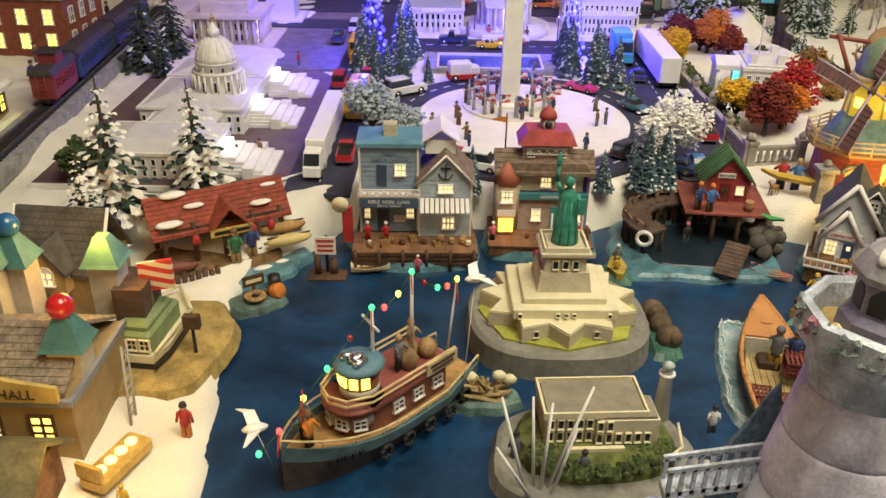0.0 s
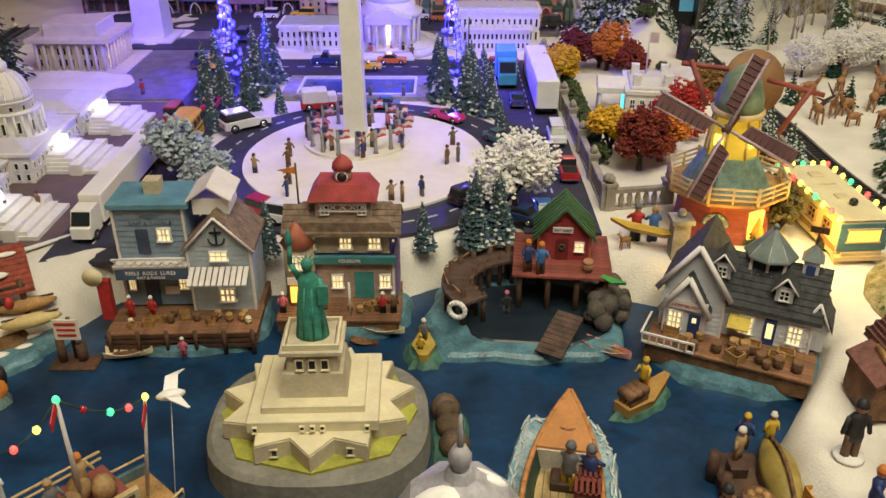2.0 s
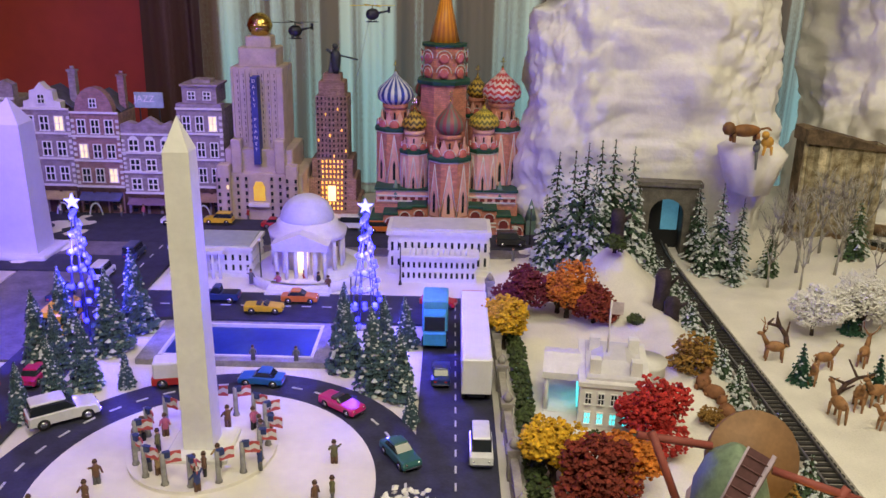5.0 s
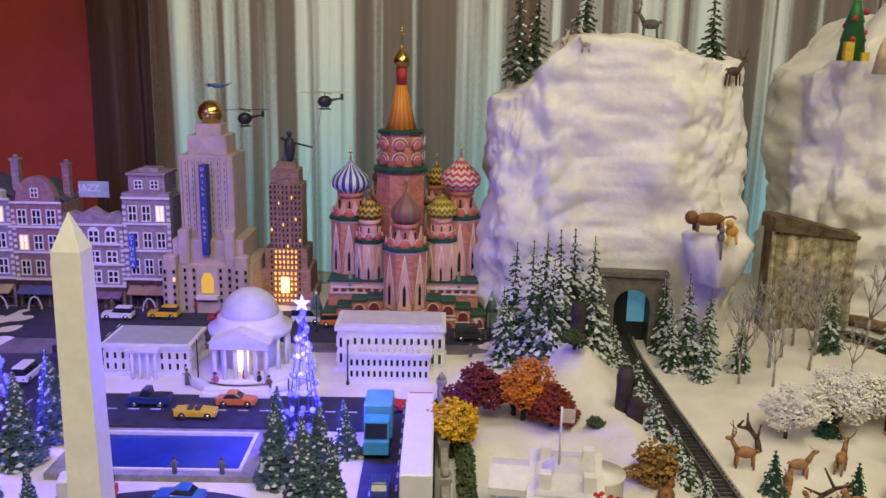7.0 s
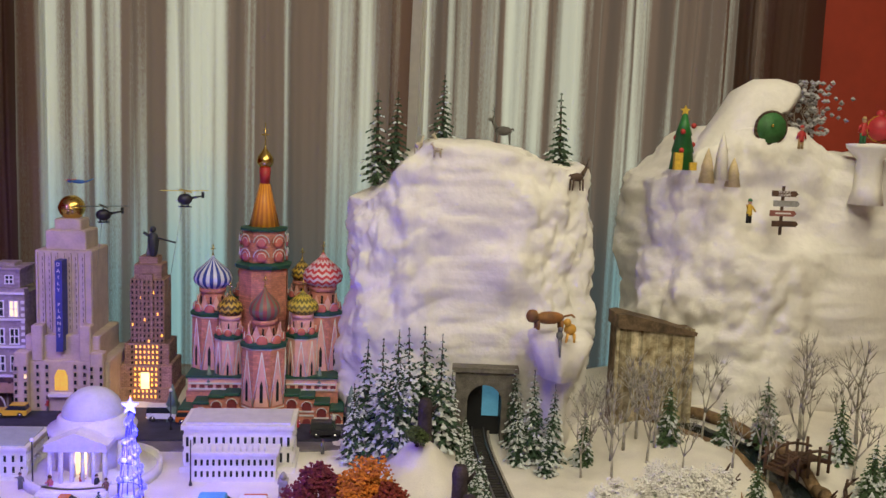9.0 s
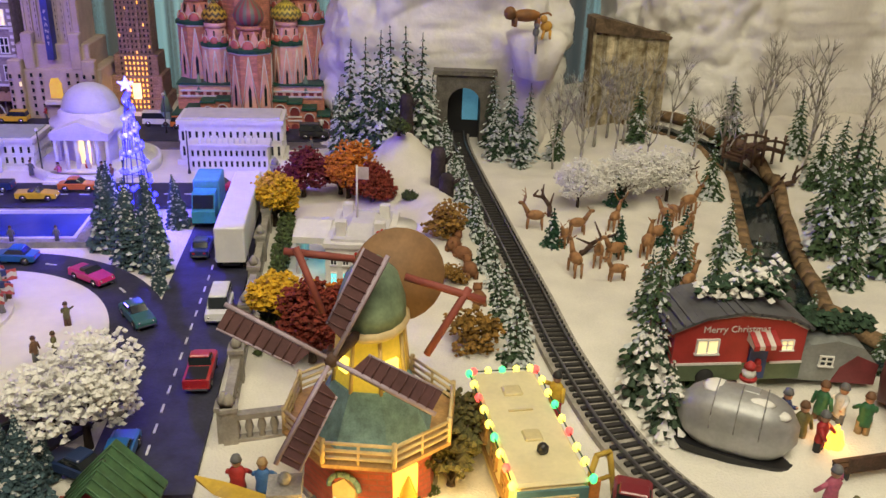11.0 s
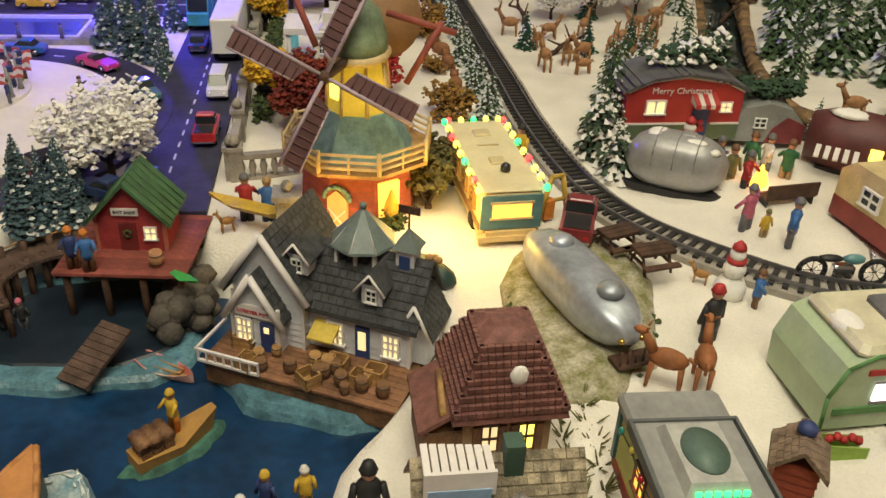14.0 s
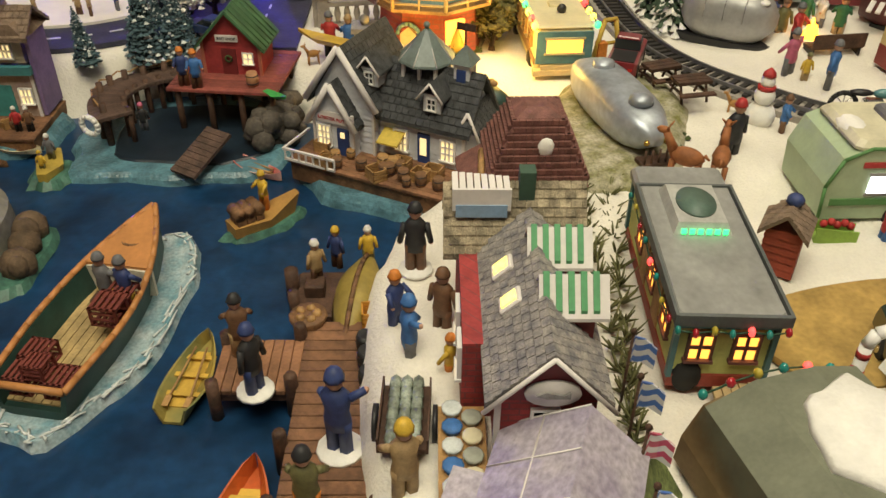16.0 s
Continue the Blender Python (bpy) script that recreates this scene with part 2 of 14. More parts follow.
    def gable(self, x0, x1, y0, y1, z0, z1, along="y", over=0.0, thick=0.003, m=None):
        """Two sloping roof slabs; the ridge runs along x or y."""
        if along == "x":
            m = (m or Matrix()) @ Matrix.Translation(((x0 + x1) / 2, (y0 + y1) / 2, 0)) @ pose(0, 0, 0, 0, 0, 90)
            w, d = (y1 - y0) / 2, (x1 - x0) / 2
        else:
            m = (m or Matrix()) @ Matrix.Translation(((x0 + x1) / 2, (y0 + y1) / 2, 0))
            w, d = (x1 - x0) / 2, (y1 - y0) / 2
        drop = (z1 - z0) * over / max(w, 1e-6)
        for s in (-1, 1):
            p = [(0, z1), (s * (w + over), z0 - drop), (s * (w + over), z0 - drop + thick), (0, z1 + thick)]
            self.prism(p if s < 0 else p[::-1], -d - over, d + over, m)
        return self


def mesh_of(shape, name, mats):
    me = bpy.data.meshes.new(name)
    bmesh.ops.recalc_face_normals(shape.bm, faces=shape.bm.faces)
    shape.bm.to_mesh(me)
    shape.bm.free()
    for mm in (mats if isinstance(mats, (list, tuple)) else [mats]):
        me.materials.append(mm)
    return me


def part(name, shape, material, parent, label="", at=None):
    me = shape if isinstance(shape, bpy.types.Mesh) else mesh_of(shape, name, material)
    ob = new(name, me)
    ob.parent = parent
    if at is not None:
        ob.matrix_basis = at
    if label:
        ob["label"] = label
    return ob


def thing(name, label, category, at, rz=0.0, group="", kind="", scale=1.0):
    ob = new(name)
    ob.empty_display_size = 0.02
    ob.matrix_basis = pose(*at, 0, 0, rz)
    ob.scale = (scale,) * 3
    return tagged(ob, label, category, group, kind)


def single(name, shape, material, label, category, at=(0, 0, 0), rz=0.0, group="", kind=""):
    ob = new(name, mesh_of(shape, name, material))
    ob.matrix_basis = pose(*at, 0, 0, rz)
    return tagged(ob, label, category, group, kind)


PIECES = {"shingle", "roof_tile", "slat", "stake", "post", "piling", "rock", "base_rock", "floor_board", "shutter", "stilt", "corner_post", "corner_board", "awning_stripe", "log", "leg", "trap", "fender_tyre", "yellow_window", "yellow_pane", "side_panel", "plate", "cargo", "ornament", "flower", "bird", "headlamp", "dock_beam", "snow_patch", "fin", "porch", "pavilion", "canopy_slat", "quoin_strip", "roof_dome", "shell", "stair_block", "snow_floe", "sail_bar"}


def P(parent, name, material, build, label="", at=None):
    """A part from a builder; pieces that can be told apart become parts of their own."""
    s = Shape()
    build(s)
    if name not in PIECES:
        return part(name, s, material, parent, label, at)
    left, groups = set(s.bm.verts), []
    for v in list(s.bm.verts):
        if v in left:
            left.discard(v)
            island, todo = [v], [v]
            while todo:
                for e in todo.pop().link_edges:
                    for w in e.verts:
                        if w in left:
                            left.discard(w)
                            island.append(w)
                            todo.append(w)
            groups.append(island)
    if len(groups) == 1 or len(groups) > 300:
        ob = part(name, s, material, parent, label, at)
        return tagged(ob, kind="stuff") if len(groups) > 300 else ob
    for island in groups:
        q, index = Shape(), {v: i for i, v in enumerate(island)}
        faces = {f for v in island for f in v.link_faces}
        q._put([tuple(v.co) for v in island], [[index[v] for v in f.verts] for f in faces], None, any(f.smooth for f in faces))
        ob = part(name, q, material, parent, label, at)
    s.bm.free()
    return ob


WINDOWS = {}


def window(parent, x, y, z, w, h, rz=0.0, lit=None, frame_mat=None, bars=1, rows=1, arch=False, depth=0.0022):
    """A framed window on a wall face: rz turns its outer side from -y."""
    frame_mat, lit = frame_mat or WHITE, lit or GLASSDARK
    key = (round(w, 4), round(h, 4), frame_mat.name, lit.name, bars, rows, arch)
    if key not in WINDOWS:
        f, t = Shape(), min(w, h) * 0.13
        f.box(-w / 2 - t, -w / 2, -depth, 0.001, -t, h + t).box(w / 2, w / 2 + t, -depth, 0.001, -t, h + t)
        f.box(-w / 2, w / 2, -depth, 0.001, h, h + t).box(-w / 2 - t * 1.5, w / 2 + t * 1.5, -depth * 1.5, 0.001, -t, 0)
        for i in range(bars):
            bx = -w / 2 + w * (i + 1) / (bars + 1)
            f.box(bx - t / 1.7, bx + t / 1.7, -depth * 0.7, 0.0005, 0, h)
        for i in range(rows):
            bz = h * (i + 1) / (rows + 1)
            f.box(-w / 2, w / 2, -depth * 0.7, 0.0005, bz - t / 1.7, bz + t / 1.7)
        if arch:
            pts = [(w / 2 * math.cos(a), h + t + w * 0.4 * math.sin(a)) for a in [math.pi * i / 6 for i in range(7)]]
            f.prism(pts, -depth, 0.001)
        p = Shape()
        p.box(-w / 2, w / 2, -depth * 0.35, 0.001, 0, h)
        WINDOWS[key] = (mesh_of(f, "window_frame", frame_mat), mesh_of(p, "pane", lit))
    fm, pm = WINDOWS[key]
    wn = part("window", fm, None, parent, at=pose(x, y, z, 0, 0, rz))
    part("pane", pm, None, wn)
    return wn


def words(parent, text, x, y, z, size, material, rz=0.0, rx=90.0, name="lettering"):
    c = bpy.data.curves.new(name, "FONT")
    c.body, c.size, c.align_x, c.align_y, c.extrude = text, size, "CENTER", "CENTER", 0.0003
    c.resolution_u = 2
    tmp = bpy.data.objects.new(name, c)
    scene.collection.objects.link(tmp)
    me = bpy.data.meshes.new_from_object(tmp)
    bpy.data.objects.remove(tmp)
    me.materials.clear()
    me.materials.append(material)
    return part(name, me, None, parent, at=pose(x, y, z, rx, 0, rz))

# ---- the room ----
RED = mat("red_wall_paint", (0.36, 0.045, 0.02), 0.75, var=0.08, scale=6, bump=0.2)
CEIL = mat("ceiling_paint", (0.7, 0.68, 0.64), 0.9, var=0.04, scale=5)
CARPET = mat("carpet", (0.22, 0.17, 0.12), 0.95, var=0.2, scale=30, bump=0.5)


def structure(name, material, build, label, category):
    s = Shape()
    build(s)
    return single(name, s, material, label, category, kind="structure")


def north(s):
    s.box(-2.2, -0.16, 2.70, 2.82, -0.9, 1.7).box(1.56, 3.0, 2.70, 2.82, -0.9, 1.7)
    s.box(-0.16, 1.56, 2.70, 2.82, -0.9, -0.05).box(-0.16, 1.56, 2.70, 2.82, 1.5, 1.7)


structure("wall_north", RED, north, "deep red painted wall behind the curtains", "wall")
structure("wall_west", RED, lambda s: s.box(-2.3, -2.2, -2.0, 2.82, -0.9, 1.7), "deep red painted room wall", "wall")
structure("wall_east", RED, lambda s: s.box(3.0, 3.1, -2.0, 2.82, -0.9, 1.7), "deep red painted room wall", "wall")
structure("wall_south", CEIL, lambda s: s.box(-2.3, 3.1, -2.1, -2.0, -0.9, 1.7), "plain pale wall behind the table", "wall")
structure("ceiling", CEIL, lambda s: s.box(-2.3, 3.1, -2.1, 2.82, 1.7, 1.8), "plain pale ceiling", "ceiling")
structure("floor", CARPET, lambda s: s.box(-2.3, 3.1, -2.1, 2.82, -1.0, -0.9), "brown carpeted floor", "floor")

# the window behind the curtains, with daylight outside
day = bpy.data.materials.new("daylight_outside")
day.use_nodes = True
dn, dl = day.node_tree.nodes, day.node_tree.links
dn.remove(dn["Principled BSDF"])
em = dn.new("ShaderNodeEmission")
cz = dn.new("ShaderNodeTexCoord")
sz = dn.new("ShaderNodeSeparateXYZ")
dl.new(cz.outputs["Object"], sz.inputs[0])
nz = dn.new("ShaderNodeTexNoise")
nz.inputs["Scale"].default_value = 3.0
dl.new(cz.outputs["Object"], nz.inputs["Vector"])
ad = dn.new("ShaderNodeMath")
ad.operation = "MULTIPLY_ADD"
ad.inputs[1].default_value = 0.35
dl.new(nz.outputs["Fac"], ad.inputs[0])
dl.new(sz.outputs["Z"], ad.inputs[2])
rp = dn.new("ShaderNodeValToRGB")
rp.color_ramp.elements[0].position, rp.color_ramp.elements[0].color = 0.30, (0.26, 0.56, 0.62, 1)
rp.color_ramp.elements[1].position, rp.color_ramp.elements[1].color = 0.72, (0.66, 0.69, 0.55, 1)
dl.new(ad.outputs[0], rp.inputs["Fac"])
dl.new(rp.outputs["Color"], em.inputs["Color"])
em.inputs["Strength"].default_value = 1.45
dl.new(em.outputs[0], dn["Material Output"].inputs["Surface"])
structure("backdrop", day, lambda s: s.box(-0.4, 1.8, 3.1, 3.12, -0.4, 1.8), "pale daylight outside the window", "backdrop")

win = thing("window_1", "wide window with white frame behind sheer curtains", "window", (0, 2.74, 0), kind="structure")
P(win, "window_frame", WHITE, lambda s: [s.box(-0.16, -0.12, -0.02, 0.02, -0.05, 1.5), s.box(1.52, 1.56, -0.02, 0.02, -0.05, 1.5), s.box(0.66, 0.74, -0.02, 0.02, -0.05, 1.5)])
P(win, "window_sill", WHITE, lambda s: s.box(-0.2, 1.6, -0.08, -0.02, -0.05, -0.03))

# curtains: pleated sheets of sheer cloth
def curtain_mat(name, dark, sheer, amount):
    m = bpy.data.materials.new(name)
    m.use_nodes = True
    n, l = m.node_tree.nodes, m.node_tree.links
    n.remove(n["Principled BSDF"])
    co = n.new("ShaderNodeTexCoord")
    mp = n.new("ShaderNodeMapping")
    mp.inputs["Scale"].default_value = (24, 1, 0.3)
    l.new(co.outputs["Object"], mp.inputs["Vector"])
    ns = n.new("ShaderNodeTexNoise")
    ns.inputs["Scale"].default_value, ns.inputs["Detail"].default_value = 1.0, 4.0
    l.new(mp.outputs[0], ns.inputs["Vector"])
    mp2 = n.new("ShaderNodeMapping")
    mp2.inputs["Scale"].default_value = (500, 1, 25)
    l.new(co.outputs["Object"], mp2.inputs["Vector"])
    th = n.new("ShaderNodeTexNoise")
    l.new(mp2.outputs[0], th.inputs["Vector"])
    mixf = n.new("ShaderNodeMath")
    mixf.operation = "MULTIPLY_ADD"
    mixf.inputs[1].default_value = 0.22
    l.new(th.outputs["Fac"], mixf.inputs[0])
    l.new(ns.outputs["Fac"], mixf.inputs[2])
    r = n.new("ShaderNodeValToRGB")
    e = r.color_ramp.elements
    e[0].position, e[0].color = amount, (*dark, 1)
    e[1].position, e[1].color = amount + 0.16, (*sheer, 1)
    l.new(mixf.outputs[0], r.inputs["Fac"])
    d = n.new("ShaderNodeBsdfDiffuse")
    t = n.new("ShaderNodeBsdfTranslucent")
    tr = n.new("ShaderNodeBsdfTransparent")
    for s in (d, t):
        l.new(r.outputs["Color"], s.inputs["Color"])
    a, b = n.new("ShaderNodeMixShader"), n.new("ShaderNodeMixShader")
    a.inputs[0].default_value = 0.55
    l.new(d.outputs[0], a.inputs[1])
    l.new(t.outputs[0], a.inputs[2])
    k = n.new("ShaderNodeMapRange")
    k.inputs["From Min"].default_value, k.inputs["From Max"].default_value = amount, amount + 0.16
    k.inputs["To Min"].default_value, k.inputs["To Max"].default_value = 0.05, 0.34
    l.new(mixf.outputs[0], k.inputs["Value"])
    l.new(k.outputs["Result"], b.inputs[0])
    l.new(a.outputs[0], b.inputs[1])
    l.new(tr.outputs[0], b.inputs[2])
    l.new(b.outputs[0], n["Material Output"].inputs["Surface"])
    return m


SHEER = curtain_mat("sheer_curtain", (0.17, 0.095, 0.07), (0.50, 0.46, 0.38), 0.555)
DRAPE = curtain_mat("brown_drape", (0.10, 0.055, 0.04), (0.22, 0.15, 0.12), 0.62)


def curtain(x0, x1, material, label, seed, amp=0.02, y=2.58):
    rng = random.Random(seed)
    n, rows = int((x1 - x0) / 0.006), 8
    ph = [rng.uniform(0, 6.28) for _ in range(4)]
    s = Shape()
    verts, faces = [], []
    for j in range(rows + 1):
        z = -0.25 + 1.9 * j / rows
        for i in range(n + 1):
            x = x0 + (x1 - x0) * i / n
            f = math.sin(x * 62 + ph[0] + 0.5 * math.sin(z * 2 + ph[3])) + 0.6 * math.sin(x * 113 + ph[1]) + 0.35 * math.sin(x * 211 + ph[2] + z)
            verts.append((x + 0.004 * math.sin(z * 5 + x * 30), y + amp * f * (0.75 + 0.25 * math.sin(z * 1.7 + ph[1])), z))
    for j in range(rows):
        for i in range(n):
            a = j * (n + 1) + i
            faces.append((a, a + 1, a + n + 2, a + n + 1))
    s._put(verts, faces, None, True)
    ob = single("curtain", s, material, label, "curtain", group="curtains at the window")
    return ob


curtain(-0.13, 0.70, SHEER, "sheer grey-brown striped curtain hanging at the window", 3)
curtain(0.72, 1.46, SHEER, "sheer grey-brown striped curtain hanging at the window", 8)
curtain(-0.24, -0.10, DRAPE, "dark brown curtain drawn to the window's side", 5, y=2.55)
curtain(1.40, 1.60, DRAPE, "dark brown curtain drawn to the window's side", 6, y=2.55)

# ---- table, ground and water ----
def smooth(a, b, x):
    t = min(1, max(0, (x - a) / (b - a)))
    return t * t * (3 - 2 * t)


COAST = [(-0.105, -0.2), (-0.085, 0.50), (-0.092, 0.64), (-0.118, 0.80), (-0.14, 0.90), (-0.13, 0.99), (-0.07, 1.06), (-0.05, 1.115), (0.12, 1.13), (0.27, 1.125), (0.33, 1.16), (0.42, 1.19), (0.50, 1.12), (0.575, 1.095), (0.66, 1.04), (0.68, 0.985), (0.655, 0.945), (0.60, 0.87), (0.583, 0.81), (0.585, 0.72), (0.60, 0.60), (0.59, 0.3), (0.6, -0.2)]


def shore(x, y):
    """The distance to the shore: positive over water."""
    inside, best = False, 9.0
    for (x0, y0), (x1, y1) in zip(COAST, COAST[1:] + COAST[:1]):
        if (y0 > y) != (y1 > y) and x < (x1 - x0) * (y - y0) / (y1 - y0) + x0:
            inside = not inside
        dx, dy = x1 - x0, y1 - y0
        t = min(1, max(0, ((x - x0) * dx + (y - y0) * dy) / (dx * dx + dy * dy)))
        best = min(best, math.hypot(x - x0 - t * dx, y - y0 - t * dy))
    return best if inside else -best


STREAM = [(1.15, 2.2), (1.26, 2.05), (1.285, 1.93), (1.235, 1.77), (1.175, 1.60), (1.16, 1.54), (1.14, 1.45), (1.16, 1.34)]


def stream_gap(x, y):
    best = 9.0
    for (x0, y0), (x1, y1) in zip(STREAM, STREAM[1:]):
        dx, dy = x1 - x0, y1 - y0
        t = min(1, max(0, ((x - x0) * dx + (y - y0) * dy) / (dx * dx + dy * dy)))
        best = min(best, math.hypot(x - x0 - t * dx, y - y0 - t * dy))
    return best


def flat_zone(x, y):
    """1 over roads, plazas and the track bed, where the cloth lies flat."""
    return max(1 - smooth(0.0, 0.06, max(-0.20 - x, x - 0.52, 1.17 - y, y - 2.30)), 1 - smooth(0.03, 0.07, track_gap(x, y)))


TRACK = [(0.86, 2.32), (0.83, 2.24), (0.815, 2.12), (0.815, 1.95), (0.818, 1.80), (0.821, 1.65), (0.825, 1.50), (0.828, 1.36), (0.843, 1.22), (0.872, 1.135), (0.925, 1.07), (1.00, 1.012), (1.12, 0.985), (1.28, 0.97), (1.5, 0.99), (1.8, 1.05)]


def track_gap(x, y):
    best = 9.0
    for (x0, y0), (x1, y1) in zip(TRACK, TRACK[1:]):
        dx, dy = x1 - x0, y1 - y0
        t = min(1, max(0, ((x - x0) * dx + (y - y0) * dy) / (dx * dx + dy * dy)))
        best = min(best, math.hypot(x - x0 - t * dx, y - y0 - t * dy))
    return best


def ground_height(x, y):
    d = shore(x, y) if y < 1.3 and -0.3 < x < 0.8 else -1
    land = 0.0
    bumps = 0.012 * noise.noise((x * 7, y * 7, 0.3)) + 0.004 * noise.noise((x * 31, y * 31, 4.0))
    land += (bumps + 0.002) * (1 - flat_zone(x, y))
    land += 0.075 * math.exp(-(((x - 0.70) / 0.055) ** 2 + ((y - 1.96) / 0.085) ** 2))
    land += 0.03 * math.exp(-(((x - 0.735) / 0.04) ** 2 + ((y - 1.70) / 0.16) ** 2))
    land += 0.022 * math.exp(-(((x - 0.21) / 0.20) ** 2 + ((y - 1.10) / 0.022) ** 2))
    land += 0.05 * smooth(1.75, 2.2, y) * smooth(0.9, 1.2, x)
    land -= 0.038 * (1 - smooth(0.96, 1.10, y)) * (1 - smooth(-0.08, 0.0, x))
    land -= 0.03 * (1 - smooth(0.02, 0.045, stream_gap(x, y)))
    return land - 0.10 * smooth(-0.012, 0.02, d)


def ground(s):
    nx, ny = 250, 200
    xs = [-1.25 + 3.05 * i / nx for i in range(nx + 1)]
    ys = [-0.35 + 2.85 * j / ny for j in range(ny + 1)]
    v = [(x, y, ground_height(x, y)) for y in ys for x in xs]
    f = [(j * (nx + 1) + i, j * (nx + 1) + i + 1, (j + 1) * (nx + 1) + i + 1, (j + 1) * (nx + 1) + i) for j in range(ny) for i in range(nx)]
    s._put(v, f, None, True)


structure("ground", SNOW, ground, "white cotton snow blanket over the display table", "snow ground")
structure("table", WOOD, lambda s: [s.box(-1.3, 1.85, -0.4, 2.52, -0.18, -0.13), s.box(-1.25, -1.15, -0.3, -0.2, -0.9, -0.18), s.box(1.7, 1.8, -0.3, -0.2, -0.9, -0.18), s.box(-1.25, -1.15, 2.3, 2.4, -0.9, -0.18), s.box(1.7, 1.8, 2.3, 2.4, -0.9, -0.18)], "brown wooden table under the display", "table")


def water(s):
    nx, ny = 80, 130
    v = [(-0.2 + 0.9 * i / nx, -0.3 + 1.5 * j / ny, -0.05 + 0.0012 * noise.noise((i * 0.35, j * 0.35, 2.0))) for j in range(ny + 1) for i in range(nx + 1)]
    f = [(j * (nx + 1) + i, j * (nx + 1) + i + 1, (j + 1) * (nx + 1) + i + 1, (j + 1) * (nx + 1) + i) for j in range(ny) for i in range(nx)]
    s._put(v, f, None, True)


structure("water", WATER, water, "dark blue painted harbour water with faint ripples", "water")

# ---- roads and the round plaza ----
CX, CY, RX, RY = 0.205, 1.395, 0.165, 0.182


def oval(k, n=72, grow=0.0):
    return [(CX + (RX * k + grow) * math.cos(2 * math.pi * i / n), CY + (RY * k + grow) * math.sin(2 * math.pi * i / n)) for i in range(n)]


def ring_road(s):
    n = 72
    a, b = oval(1.0, n), oval(1.0, n, 0.058)
    for i in range(n):
        j = (i + 1) % n
        s.plate([a[i], b[i], b[j], a[j]], 0.001, 0.006)


def roads(s):
    ring_road(s)
    s.box(0.405, 0.492, 1.17, 1.90, 0.001, 0.0052)
    s.box(-0.118, -0.032, 1.10, 2.30, 0.001, 0.0053)
    s.box(-0.032, 0.405, 1.80, 1.905, 0.001, 0.0051)
    s.box(0.492, 0.53, 1.85, 1.905, 0.001, 0.0051)
    s.box(-0.45, 0.66, 2.14, 2.31, 0.001, 0.0056)
    s.box(-0.45, -0.118, 1.98, 2.06, 0.001, 0.0054)


structure("road", ASPHALT, roads, "dark asphalt model road with white lane dashes", "road")


def dashes(s):
    n = 40
    for i in range(n):
        a0, a1 = 2 * math.pi * i / n, 2 * math.pi * (i + 0.45) / n
        q = lambda a, g: (CX + (RX + g) * math.cos(a), CY + (RY + g) * math.sin(a))
        s.plate([q(a0, 0.028), q(a0, 0.0305), q(a1, 0.0305), q(a1, 0.028)], 0.006, 0.0068)
    for k in range(24):
        s.box(0.447, 0.449, 1.19 + k * 0.03, 1.203 + k * 0.03, 0.005, 0.006)
        s.box(-0.076, -0.074, 1.14 + k * 0.048, 1.158 + k * 0.048, 0.005, 0.006)
    for k in range(14):
        s.box(-0.02 + k * 0.03, -0.006 + k * 0.03, 1.851, 1.853, 0.005, 0.006)


tagged(structure("road_marking", mat("road_paint", (0.6, 0.6, 0.62), 0.7), dashes, "worn white dashed lane lines on the road", "road marking"), kind="structure")
structure("plaza", mat("plaza_card", (0.78, 0.74, 0.66), 0.8, var=0.05, scale=12, bump=0.2), lambda s: [s.plate(oval(1.0), 0.0, 0.009), s.plate([(0.187 + 0.075 * math.cos(i * 0.1309), 1.455 + 0.078 * math.sin(i * 0.1309)) for i in range(48)], 0.009, 0.013)], "pale round plaza with a low inner ring", "plaza")

structure("pavement", mat("violet_paving", (0.17, 0.15, 0.17), 0.7, var=0.2, scale=35, bump=0.2), lambda s: [s.box(-0.265, -0.119, 1.66, 1.979, 0.0, 0.0035), s.box(-0.44, -0.119, 2.061, 2.139, 0.0, 0.0035), s.box(-0.44, -0.006, 2.311, 2.33, 0.0, 0.004), s.box(-0.031, 0.60, 2.10, 2.139, 0.0, 0.0035)], "grey-violet paved forecourt beside the avenue", "pavement")

pool = thing("reflecting_pool", "blue rectangular reflecting pool with grey stone rim", "pool", (0.165, 1.725, 0.0))
P(pool, "rim", GREYSTONE, lambda s: [s.box(-0.125, 0.125, -0.062, -0.048, 0, 0.008), s.box(-0.125, 0.125, 0.05, 0.062, 0, 0.008), s.box(-0.125, -0.098, -0.048, 0.05, 0, 0.008), s.box(0.098, 0.125, -0.048, 0.05, 0, 0.008)])
P(pool, "water_sheet", mat("pool_blue", (0.02, 0.05, 0.20), 0.15, var=0.1, scale=20), lambda s: s.box(-0.098, 0.098, -0.048, 0.05, 0, 0.005), "dark blue pool surface")
P(pool, "kerb", MARBLE, lambda s: [s.box(-0.1, 0.1, -0.05, -0.046, 0.005, 0.0095), s.box(-0.1, 0.1, 0.048, 0.052, 0.005, 0.0095), s.box(-0.1, -0.096, -0.046, 0.048, 0.005, 0.0095), s.box(0.096, 0.1, -0.046, 0.048, 0.005, 0.0095)])

# ---- snow mountains ----
MOUNT = mat("crumpled_snow_sheet", (0.80, 0.77, 0.72), 0.9, var=0.05, scale=12, bump=0.8, fine=90)


